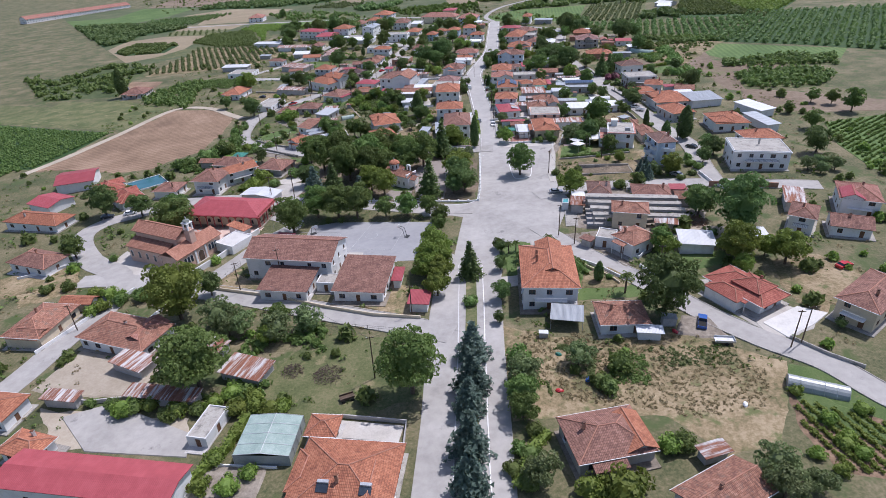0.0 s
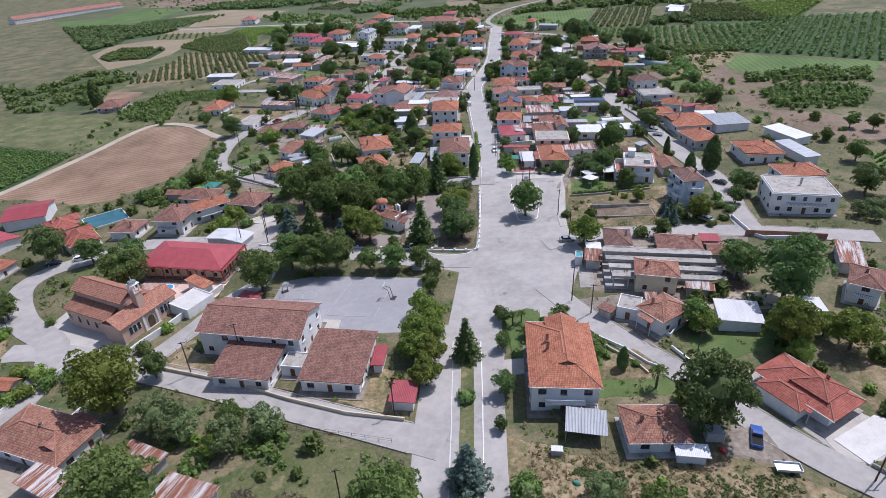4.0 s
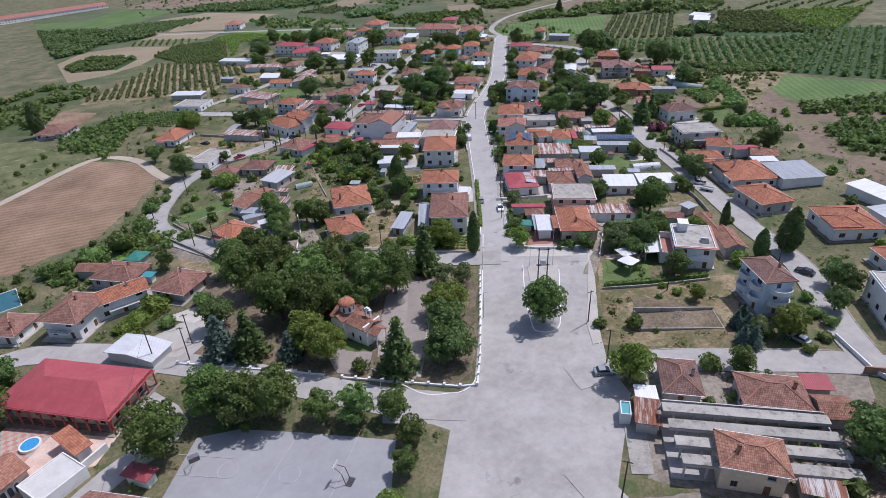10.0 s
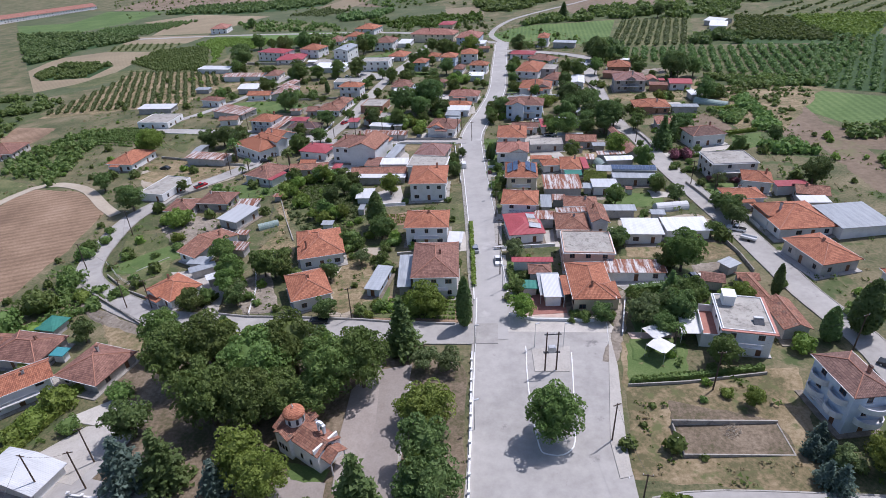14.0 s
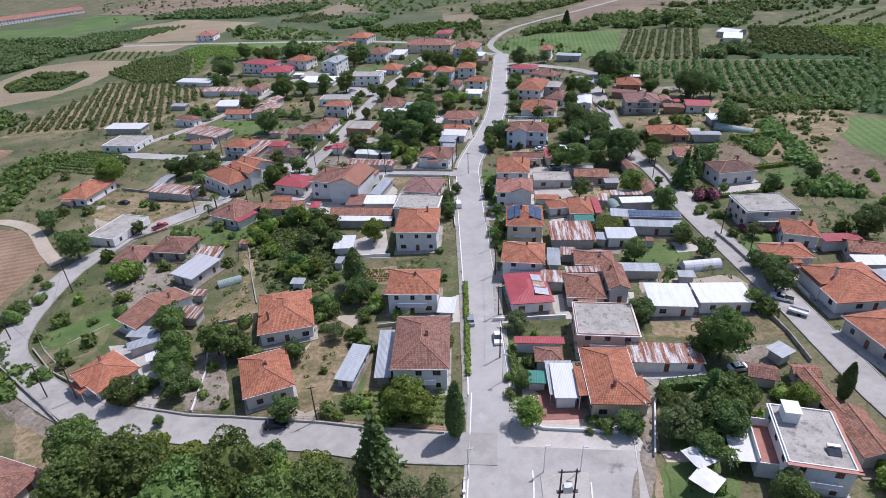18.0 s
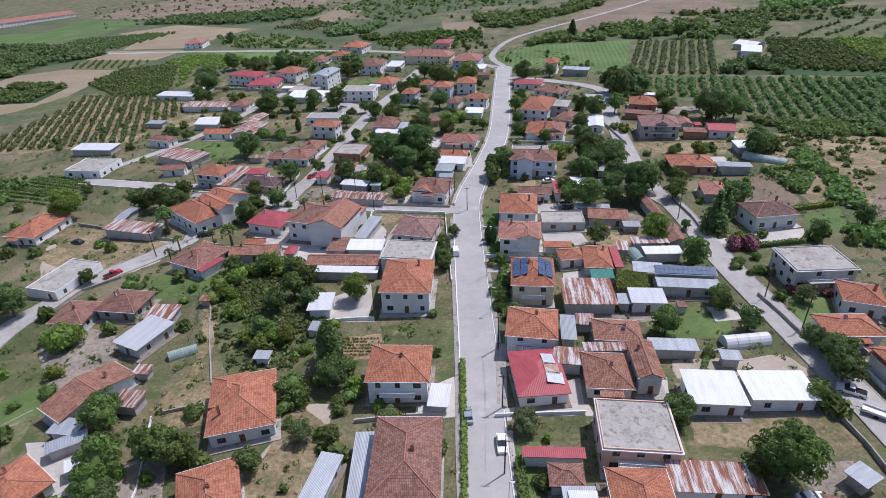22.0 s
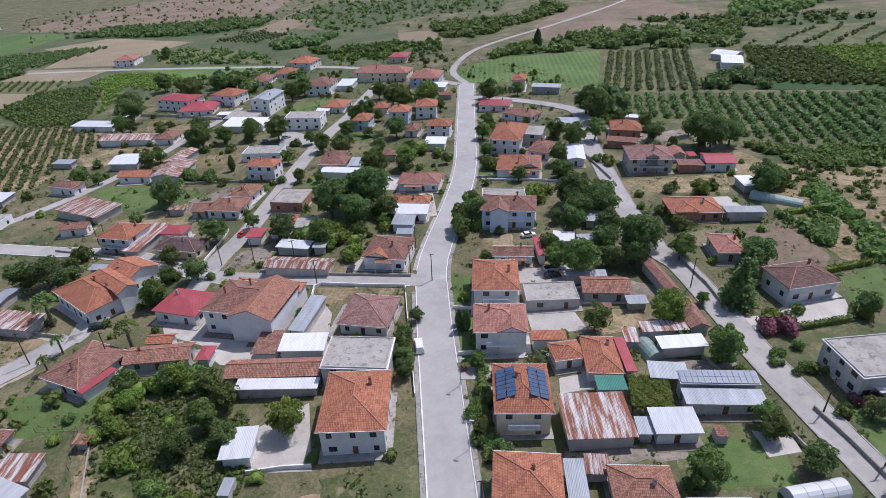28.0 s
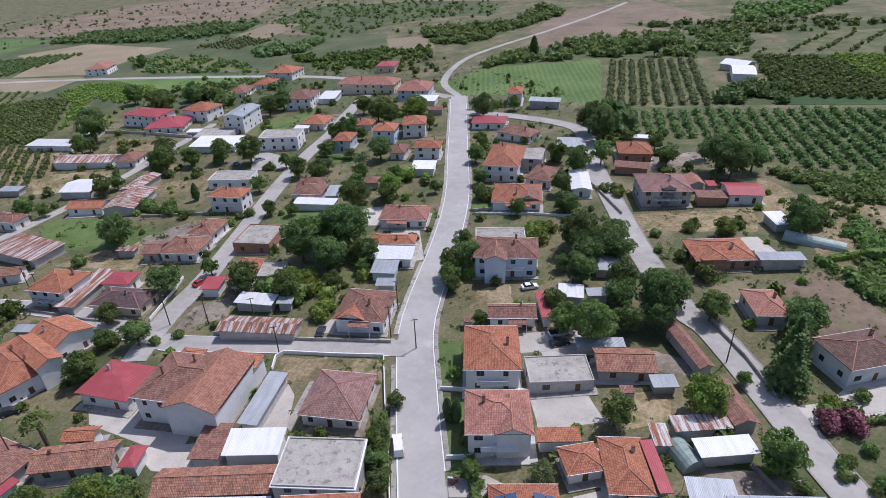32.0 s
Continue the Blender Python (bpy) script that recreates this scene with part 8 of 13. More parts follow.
house(-61.1, 106.5, 4, 3, 28, 2.4, 'shed', 'sheet_white', 'plaster_grey', detail=0, chimney=0, name='shed')
house(18.8, 90.6, 4, 3.4, -9, 2.3, 'shed', 'sheet_green', 'plaster_grey', detail=0, chimney=0, name='shed')
house(67.8, 86.9, 5, 3.4, -9, 2.4, 'gable_x', 'tile_old', 'plaster_grey', detail=0, chimney=0, name='shed')
house(-104.6, 85.2, 9, 5, -9, 2.8, 'gable_x', 'tile_old', 'plaster_grey', detail=0, chimney=0, name='shed')
house(29.0, 18.5, 4, 5, -9, 2.8, 'shed', 'sheet_white', 'plaster_grey', detail=0, chimney=0, name='shed')
house(59.5, 18.5, 5, 4, -9, 2.6, 'shed', 'sheet_red', 'plaster_grey', detail=0, chimney=0, name='shed')
house(58.8, 12.4, 6, 6, -9, 2.8, 'gable_x', 'tile_old', 'plaster_grey', detail=0, chimney=0, name='shed')
house(61.6, -12.9, 4, 3, -9, 2.4, 'shed', 'sheet_grey', 'plaster_grey', detail=0, chimney=0, name='shed')
house(66.8, -13.4, 6, 5, -9, 2.6, 'shed', 'sheet_white', 'plaster_grey', detail=0, chimney=0, name='shed')
house(35.7, -5.8, 3, 4, -9, 2.6, 'shed', 'sheet_rust', 'plaster_grey', detail=0, chimney=0, name='shed')
house(13.3, -38.2, 3, 3, -9, 2.8, 'flat', 'concrete', 'plaster_grey', detail=0, chimney=0, name='shed')
house(6.1, -44.9, 2, 1.2, -9, 1.2, 'shed', 'sheet_white', 'plaster_grey', detail=0, chimney=0, name='shed')
house(-107.4, -15.9, 9, 4, -9, 2.8, 'gable_x', 'tile_orange', 'plaster_grey', detail=0, chimney=0, name='shed')
house(32.9, -44.5, 3, 2, -9, 2, 'shed', 'sheet_grey', 'plaster_grey', detail=0, chimney=0, name='shed')


def round_balcony(ob, m, r, z):
    """A half-round white balcony with a parapet, grown from a wall."""
    n = 12
    for name, r0, r1, z0, z1 in (("balcony_slab", 0.0, r, -0.18, 0.0), ("parapet", r - 0.16, r, 0.004, 0.95)):
        v, f = [], []
        for i in range(n + 1):
            w = math.pi * i / n
            for q in (r0, r1):
                for h in (z0, z1):
                    v.append((math.cos(w) * q * 1.25, -math.sin(w) * q, z + h))
        for i in range(n):
            a, b = 4 * i, 4 * i + 4
            f += [[a + 2, b + 2, b + 3, a + 3], [a + 1, a + 3, b + 3, b + 1], [a, b, b + 2, a + 2], [a + 1, b + 1, b, a]]
        f += [[0, 2, 3, 1], [4 * n + 1, 4 * n + 3, 4 * n + 2, 4 * n]]
        part(name, mesh_of(name, v, f, ["paint_white"]), ob, m)


for z in (2.85, 5.7):
    round_balcony(TALL, pose(4.806, 0.6, 0, 0, 0, 90), 1.9, z)
    round_balcony(TALL, pose(-2.4, -3.056, 0), 1.5, z)
    round_balcony(TALL, pose(2.2, -3.056, 0), 1.5, z)
part("stair_room", boxes("stair_room", [(-3.4, 2.2, 5.95, -1.2, 4.8, 8.1), (-3.6, 2.0, 8.1, -1.0, 5.0, 8.25)], "plaster_white"), FLAT)
part("roof_rim", boxes("roof_rim", [(4.61, -6.2, 5.9, 5.2, 6.2, 6.08)], "tile_rose"), FLAT, label="pink tiled rim")
part("roof_rim", boxes("roof_rim", [(-4.9, -6.6, 5.9, 5.2, -6.01, 6.08)], "tile_rose"), FLAT, label="pink tiled rim")
part("terrace", boxes("terrace", [(-7.6, -4.0, -0.8, -4.62, 4.0, 2.95)], "plaster_white"), FLAT)
part("terrace_floor", boxes("terrace_floor", [(-7.4, -3.8, 2.955, -4.62, 3.8, 3.0)], "paving_red"), FLAT, label="red tiled terrace floor")
part("terrace_wall", boxes("terrace_wall", [(-7.6, -4.0, 2.955, -7.41, 4.0, 3.85)], "plaster_white"), FLAT)
part("terrace_wall", boxes("terrace_wall", [(-7.4, 3.81, 2.955, -4.62, 4.0, 4.6)], "plaster_white"), FLAT)
for u in (-3.8, 0.0, 3.8):
    v, f = [], []
    rod(v, f, (-11.0, u * 0.9, -0.6), (-11.0, u * 0.9, 2.45), 0.07, 0.07, 6)
    part("post", mesh_of("post", v, f, ["paint_white"]), FLAT)
part("awning", mesh_of("awning", [(-11.3, -4.0, 2.45), (-7.62, -4.0, 2.9), (-7.62, 4.0, 2.9), (-11.3, 4.0, 2.45), (-11.3, -4.0, 2.38), (-7.62, -4.0, 2.83), (-7.62, 4.0, 2.83), (-11.3, 4.0, 2.38)],
                       [[0, 1, 2, 3], [7, 6, 5, 4], [0, 4, 5, 1], [1, 5, 6, 2], [2, 6, 7, 3], [3, 7, 4, 0]], ["paint_white"]), FLAT, label="white sheet awning")

# ---- churches, hall, courts and other single things ----
def arch_window(w, h, mat="glass_dark", frame_mat="paint_white"):
    """A round-headed pane in a frame, standing at the origin and facing -y."""
    def shape(ww, hh, y0, y1):
        pts = [(-ww / 2, 0), (ww / 2, 0)] + [(ww / 2 * math.cos(a), hh - ww / 2 + ww / 2 * math.sin(a)) for a in [math.pi * i / 8 for i in range(9)]]
        v = [(p[0], y0, p[1]) for p in pts] + [(p[0], y1, p[1]) for p in pts]
        n = len(pts)
        f = [list(range(n)), list(range(2 * n - 1, n - 1, -1))] + [[i, i + n, (i + 1) % n + n, (i + 1) % n] for i in range(n)]
        return v, f
    return mesh_of("window", *shape(w + 0.24, h + 0.12, -0.05, 0.03), [frame_mat]), mesh_of("pane", *shape(w, h, -0.09, -0.055), [mat])


def dome(r, mat, drum_h, drum_mat, sides=16):
    v, f = [], []
    for i in range(sides):
        a = 2 * math.pi * i / sides
        v += [(r * 0.86 * math.cos(a), r * 0.86 * math.sin(a), 0), (r * 0.86 * math.cos(a), r * 0.86 * math.sin(a), drum_h)]
    for i in range(sides):
        j = (i + 1) % sides
        f.append([2 * i, 2 * j, 2 * j + 1, 2 * i + 1])
    drum = mesh_of("drum", v, f, [drum_mat])
    v, f, uvs = [], [], []
    rings = 5
    for k in range(rings):
        a = math.pi / 2 * k / rings
        for i in range(sides):
            w = 2 * math.pi * i / sides
            v.append((r * math.cos(a) * math.cos(w), r * math.cos(a) * math.sin(w), drum_h + r * 0.62 * math.sin(a)))
    v.append((0, 0, drum_h + r * 0.62))
    for k in range(rings - 1):
        for i in range(sides):
            j = (i + 1) % sides
            f.append([k * sides + i, k * sides + j, (k + 1) * sides + j, (k + 1) * sides + i])
    f += [[(rings - 1) * sides + i, (rings - 1) * sides + (i + 1) % sides, len(v) - 1] for i in range(sides)]
    f.append([i for i in reversed(range(sides))])
    uvs = [[(v[i][0], v[i][2] + v[i][1]) for i in g] for g in f]
    return drum, mesh_of("dome", v, f, [mat], uvs)


def cross_mesh(h=0.9):
    return boxes("cross", [(-0.05, -0.05, 0, 0.05, 0.05, h), (-h * 0.3, -0.04, h * 0.55, -0.052, 0.04, h * 0.67), (0.052, -0.04, h * 0.55, h * 0.3, 0.04, h * 0.67)], "paint_white")


def church(x, y, w, d, yaw, eave):
    """The parish church: a raised nave between two aisles, a wide narthex at its west end and a bell tower."""
    ob = thing("church", x, y, yaw, "salmon and white parish church with brown tile roofs and bell tower", "church")
    aw = d * 0.29
    nl = w - 6.5
    x0, x1 = -w / 2, -w / 2 + nl
    nave_h = eave + 3.4
    part("aisle_wall", boxes("aisle_wall", [(x0 + 0.4, -d / 2 + 0.4, -1, x1, d / 2 - 0.4, eave)], "plaster_pink"), ob)
    part("nave_wall", boxes("nave_wall", [(x0 + 0.6, -d / 2 + aw, eave + 0.003, x1 + 1.5, d / 2 - aw, nave_h)], "plaster_pink"), ob)
    for s in (-1, 1):
        v, f, uv = [], [], []
        q = [(x0, s * d / 2, eave + 0.1), (x1, s * d / 2, eave + 0.1), (x1, s * (d / 2 - aw), eave + 1.5), (x0, s * (d / 2 - aw), eave + 1.5)]
        q = q if s < 0 else [q[1], q[0], q[3], q[2]]
        slope_face(q, v, f, uv)
        slope_face([Vector(p) - Vector((0, 0, 0.18)) for p in reversed(q)], v, f, uv)
        for i in range(4):
            a, b = Vector(q[i]), Vector(q[(i + 1) % 4])
            slope_face([a - Vector((0, 0, 0.18)), b - Vector((0, 0, 0.18)), b, a], v, f, uv)
        part("aisle_roof", mesh_of("aisle_roof", v, f, ["tile_church"], uv), ob)
    me, lines = roof_mesh("gable_x", nl + 1.6, d - 2 * aw, 1.7, 0.5, "tile_church")
    r = part("nave_roof", me, ob, pose((x0 + x1 + 1.5) / 2, 0, nave_h + 0.1))
    part("ridge_tiles", ridge_mesh(lines, "tile_church"), r)
    for e in (x0 + 0.6, x1 + 1.5):
        pass
    nx = (x1 + w / 2) / 2
    nw = w / 2 - x1
    part("narthex_wall", boxes("narthex_wall", [(x1 + 0.004, -d / 2 - 1.0, -1, w / 2, d / 2 + 1.0, eave + 0.4)], "plaster_pink"), ob)
    me, lines = roof_mesh("gable_y", nw - 0.1, d + 2.2, 1.9, 0.45, "tile_church")
    part("narthex_roof", me, ob, pose(nx, 0, eave + 0.5))
    fm, pm = arch_window(0.8, 1.9)
    for k in range(5):
        o = part("window", fm, ob, pose(x0 + nl * (k + 0.5) / 5, -d / 2 + 0.38, 1.4))
        part("pane", pm, o)
    for s in (-1, 1):
        for k in range(3):
            o = part("window", fm, ob, pose(w / 2 + 0.02, s * d * 0.33 + (k - 1) * 1.15, 2.0, 0, 0, 90))
            part("pane", pm, o)
    dm, dp = arch_window(1.9, 3.2, "wood_dark")
    o = part("door", dm, ob, pose(w / 2 + 0.02, 0, 0.5, 0, 0, 90))
    part("door_leaf", dp, o)
    for k in range(4):
        part("step", boxes("step", [(w / 2 + 0.1 + k * 0.4, -2.4, -1, w / 2 + 0.5 + k * 0.4, 2.4, 0.5 - k * 0.17)], "paving_pale"), ob)
    for s in (-1, 1):
        part("pilaster", boxes("pilaster", [(w / 2 + 0.003, s * 1.9 - 0.3, -1, w / 2 + 0.22, s * 1.9 + 0.3, eave + 0.4)], "plaster_white"), ob)
    tx, ty = x1 + 1.9, 0.0
    t = part("bell_tower", boxes("bell_tower", [(-0.95, -0.95, eave, 0.95, 0.95, eave + 5.2), (-1.1, -1.1, eave + 5.2, 1.1, 1.1, eave + 5.45)], "plaster_pink"), ob, pose(tx + 2.2, ty, 0))
    for a in range(4):
        wv = math.pi / 2 * a
        part("column", boxes("column", [(-0.95, -0.95, eave + 5.45, -0.6, -0.6, eave + 7.4)], "plaster_white"), t, pose(0, 0, 0, 0, 0, 90 * a))
    part("tower_slab", boxes("tower_slab", [(-1.1, -1.1, eave + 7.4, 1.1, 1.1, eave + 7.6)], "plaster_white"), t)
    dr, do = dome(1.0, "tile_dome", 0.35, "plaster_white")
    part("drum", dr, t, pose(0, 0, eave + 7.6))
    part("dome", do, t, pose(0, 0, eave + 7.6))
    part("cross", cross_mesh(1.0), t, pose(0, 0, eave + 8.5))
    return ob


def chapel(x, y, w, d, yaw, eave):
    """The small white chapel in the park, with an octagonal drum, a dome and a bell arch."""
    ob = thing("chapel", x, y, yaw, "small white chapel with weathered tile vault, domed drum and bell arch", "chapel")
    part("wall", boxes("wall", [(-w / 2, -d / 2, -1, w / 2, d / 2, eave)], "whitewash"), ob)
    me, lines = roof_mesh("gable_x", w - 0.3, d - 0.2, 1.2, 0.3, "tile_old")
    part("roof", me, ob, pose(0, 0, eave + 0.1))
    cx = -w * 0.22
    part("transept", boxes("transept", [(-1.7, -d / 2 - 0.7, -1, 1.7, d / 2 + 0.7, eave + 0.5)], "whitewash"), ob, pose(cx, 0, 0))
    me, lines = roof_mesh("gable_y", 3.2, d + 1.6, 1.0, 0.25, "tile_old")
    part("transept_roof", me, ob, pose(cx, 0, eave + 0.6))
    dr, do = dome(1.9, "tile_orange", 1.9, "whitewash")
    dd = part("drum", dr, ob, pose(cx, 0, eave + 1.2))
    part("dome", do, dd)
    fm, pm = arch_window(0.45, 1.2)
    for k in range(8):
        o = part("window", fm, ob, pose(cx, 0, eave + 1.4, 0, 0, 45 * k + 22) @ pose(0, -1.62, 0.2))
        part("pane", pm, o)
    part("cross", cross_mesh(0.9), dd, pose(0, 0, 3.0))
    for k in range(3):
        o = part("window", fm, ob, pose(cx + (k - 1) * 0.8, -d / 2 - 0.72, 1.6))
        part("pane", pm, o)
    for k in range(2):
        o = part("window", fm, ob, pose(w * (0.12 + 0.2 * k), -d / 2 - 0.02, 1.2))
        part("pane", pm, o)
    part("gable_coping", boxes("gable_coping", [(w / 2 - 0.9, -d / 2 - 0.1, eave, w / 2 - 0.55, d / 2 + 0.1, eave + 1.0)], "whitewash"), ob)
    b = part("bell_arch", boxes("bell_arch", [(-0.8, -0.25, 0, -0.45, 0.25, 1.6), (0.45, -0.25, 0, 0.8, 0.25, 1.6), (-0.9, -0.3, 1.6, 0.9, 0.3, 1.85), (-0.5, -0.25, 1.85, 0.5, 0.25, 2.2)], "whitewash"), ob, pose(w * 0.28, d * 0.2, eave + 1.2))
    v, f = [], []
    rod(v, f, (0, 0, 0.7), (0, 0, 1.2), 0.28, 0.12, 8)
    part("bell", mesh_of("bell", v, f, ["metal_dark"]), b)
    p = part("porch_roof", roof_mesh("gable_x", 2.2, d * 0.7, 0.9, 0.2, "tile_old")[0], ob, pose(w / 2 + 1.0, 0, eave - 0.5))
    for s in (-1, 1):
        v, f = [], []
        rod(v, f, (w / 2 + 1.9, s * d * 0.3, -0.5), (w / 2 + 1.9, s * d * 0.3, eave - 0.5), 0.13)
        part("column", mesh_of("column", v, f, ["whitewash"]), ob)
    return ob


def arcade(x, y, yaw, length, height, n, mat="plaster_pink", dark="wood_dark"):
    """A row of posts and shallow arches under an eave."""
    ob = thing("arcade", x, y, yaw, "open timber porch with round posts under red eaves", "porch")
    for i in range(n + 1):
        v, f = [], []
        u = -length / 2 + length * i / n
        rod(v, f, (u, 0, -0.6), (u, 0, height), 0.2, 0.18, 8)
        part("post", mesh_of("post", v, f, [mat]), ob)
    for i in range(n):
        v, f = [], []
        a, b = -length / 2 + length * i / n + 0.2, -length / 2 + length * (i + 1) / n - 0.2
        for k in range(8):
            u0, u1 = a + (b - a) * k / 8, a + (b - a) * (k + 1) / 8
            z0, z1 = [height - 0.9 + 0.65 * math.sin(math.pi * t / 8) for t in (k, k + 1)]
            n0 = len(v)
            v += [(u0, -0.12, z0), (u1, -0.12, z1), (u1, -0.12, height), (u0, -0.12, height), (u0, 0.12, z0), (u1, 0.12, z1), (u1, 0.12, height), (u0, 0.12, height)]
            f += [[n0, n0 + 1, n0 + 2, n0 + 3], [n0 + 7, n0 + 6, n0 + 5, n0 + 4], [n0, n0 + 4, n0 + 5, n0 + 1]]
        part("arch", mesh_of("arch", v, f, [mat]), ob)
    part("railing", boxes("railing", [(-length / 2, -0.05, 0.7, length / 2, 0.05, 0.8), (-length / 2, -0.05, 0.2, length / 2, 0.05, 0.27)], dark), ob)
    return ob


def tunnel(x, y, yaw, length, width, height, mat="film", hoops=8, label="plastic-covered hoop greenhouse", name="greenhouse"):
    """A hooped plastic greenhouse."""
    ob = thing(name, x, y, yaw, label, "greenhouse")
    n = 10
    v, f = [], []
    for k in range(hoops + 1):
        u = -length / 2 + length * k / hoops
        for i in range(n + 1):
            a = math.pi * i / n
            v.append((u, -math.cos(a) * width / 2, math.sin(a) * height - 0.1))
    m = n + 1
    for k in range(hoops):
        for i in range(n):
            f.append([k * m + i, (k + 1) * m + i, (k + 1) * m + i + 1, k * m + i + 1])
    part("cover", mesh_of("cover", v, f, [mat]), ob)
    for k in range(hoops + 1):
        hv, hf = [], []
        for i in range(m):
            c, r = Vector(v[k * m + i]) * 1.01, Vector((0, -math.cos(math.pi * i / n), math.sin(math.pi * i / n))) * 0.035
            d = Vector((0.035, 0, 0))
            hv += [tuple(c + w) for w in (r, d, -r, -d)]
        for i in range(n):
            hf += [[4 * i + w, 4 * i + (w + 1) % 4, 4 * i + 4 + (w + 1) % 4, 4 * i + 4 + w] for w in range(4)]
        part("hoop", mesh_of("hoop", hv, hf, ["metal_light"]), ob)
    for e in (0, hoops):
        part("end_cover", mesh_of("end_cover", [v[e * m + i] for i in range(m)], [list(range(m))], [mat]), ob)
    return ob


def car(x, y, yaw, paint, style="car"):
    """A parked car: body, cabin glass, wheels. style: car, van or pickup. It faces its local +x."""
    words = {"car_white": "white", "car_dark": "dark grey", "car_blue": "blue", "car_red": "red", "car_grey": "silver"}[paint]
    ob = thing("car" if style == "car" else style, x, y, yaw, f"{words} {'hatchback car' if style == 'car' else style} parked on asphalt", "car")
    ln, wd = (4.2, 1.75) if style == "car" else (4.9, 1.85)
    prof = {"car": [(-2.1, 0.35), (-2.08, 0.95), (-1.75, 1.05), (-1.55, 1.05), (0.75, 1.0), (1.2, 0.92), (2.0, 0.78), (2.1, 0.35)],
            "van": [(-2.45, 0.4), (-2.45, 1.1), (1.3, 1.1), (2.35, 0.95), (2.45, 0.4)], "pickup": [(-2.45, 0.4), (-2.45, 1.0), (-0.45, 1.0), (1.1, 1.0), (2.35, 0.9), (2.45, 0.4)]}[style]
    cab = {"car": [(-1.7, 1.0), (-1.3, 1.45), (0.1, 1.47), (0.95, 0.96)], "van": [(-2.4, 1.1), (-2.35, 1.95), (0.7, 1.95), (1.35, 1.1)], "pickup": [(-0.5, 1.0), (-0.4, 1.6), (0.5, 1.62), (1.15, 1.0)]}[style]

    def block(pts, half, inset=0.0):
        n = len(pts)
        zt = max(p[1] for p in pts)
        zb = min(p[1] for p in pts)
        v = []
        for s in (-1, 1):
            for px, pz in pts:
                k = inset * (pz - zb) / max(0.01, zt - zb)
                v.append((px, s * (half - k), pz))
        f = [list(range(n)), list(range(2 * n - 1, n - 1, -1))] + [[i, i + n, (i + 1) % n + n, (i + 1) % n] for i in range(n)]
        return v, f
    b = part("body", mesh_of("body", *block(prof, wd / 2, 0.04), [paint]), ob)
    part("cabin", mesh_of("cabin", *block(cab, wd / 2 - 0.05, 0.16), ["glass_dark" if style != "van" else paint]), ob)
    top = [(cab[1][0] + 0.05, cab[1][1] - 0.01), (cab[1][0] + 0.05, cab[1][1] + 0.04), (cab[2][0] - 0.05, cab[2][1] + 0.04), (cab[2][0] - 0.05, cab[2][1] - 0.01)]
    part("roof_panel", mesh_of("roof_panel", *block(top, wd / 2 - 0.18), [paint]), ob)
    for sx in (-1, 1):
        for sy in (-1, 1):
            v, f = [], []
            rod(v, f, (sx * ln * 0.31, sy * (wd / 2 - 0.18), 0.33), (sx * ln * 0.31, sy * (wd / 2 + 0.02), 0.33), 0.33, 0.33, 12)
            wh = part("wheel", mesh_of("wheel", v, f, ["rubber"]), ob)
            v, f = [], []
            rod(v, f, (sx * ln * 0.31, sy * (wd / 2 + 0.02), 0.33), (sx * ln * 0.31, sy * (wd / 2 + 0.035), 0.33), 0.2, 0.18, 10)
            part("rim", mesh_of("rim", v, f, ["metal_light"]), wh)
    for sy in (-1, 1):
        part("headlight", boxes("headlight", [(ln / 2 - 0.06, sy * wd * 0.36 - 0.16, 0.62, ln / 2 + 0.01, sy * wd * 0.36 + 0.16, 0.76)], "metal_light"), ob)
    if style == "pickup":
        part("load_bed", boxes("load_bed", [(-2.35, -wd / 2 + 0.1, 0.98, -0.55, wd / 2 - 0.1, 1.004)], "rubber"), ob)
    return ob


def pole(x, y, h=8.0, arms=1, lamp=0, lean=0.0):
    """A timber utility pole, or a street lamp."""
    name = "street_lamp" if lamp else "utility_pole"
    ob = thing(name, x, y, prng.uniform(-20, 20), "slim grey street lamp beside the road" if lamp else "dark timber utility pole with cross arm", "street lamp" if lamp else "utility pole")
    v, f = [], []
    rod(v, f, (0, 0, -0.6), (lean, 0, h), 0.09 if lamp else 0.15, 0.05 if lamp else 0.1, 7)
    part("shaft", mesh_of("shaft", v, f, ["metal_light" if lamp else "wood_dark"]), ob)
    if lamp:
        part("lamp_head", boxes("lamp_head", [(0.05, -0.14, h - 0.05, 0.85, 0.14, h + 0.08)], "metal_light"), ob)
    for i in range(arms if not lamp else 0):
        a = part("cross_arm", boxes("cross_arm", [(-0.75, -0.06, h - 0.35 - 0.6 * i, 0.75, 0.06, h - 0.22 - 0.6 * i)], "wood_dark"), ob)
        v, f = [], []
        for u in (-0.65, 0.0, 0.65):
            rod(v, f, (u, 0, h - 0.22 - 0.6 * i), (u, 0, h - 0.03 - 0.6 * i), 0.05, 0.04, 6)
        part("insulators", mesh_of("insulators", v, f, ["paint_white"]), a)
    return ob


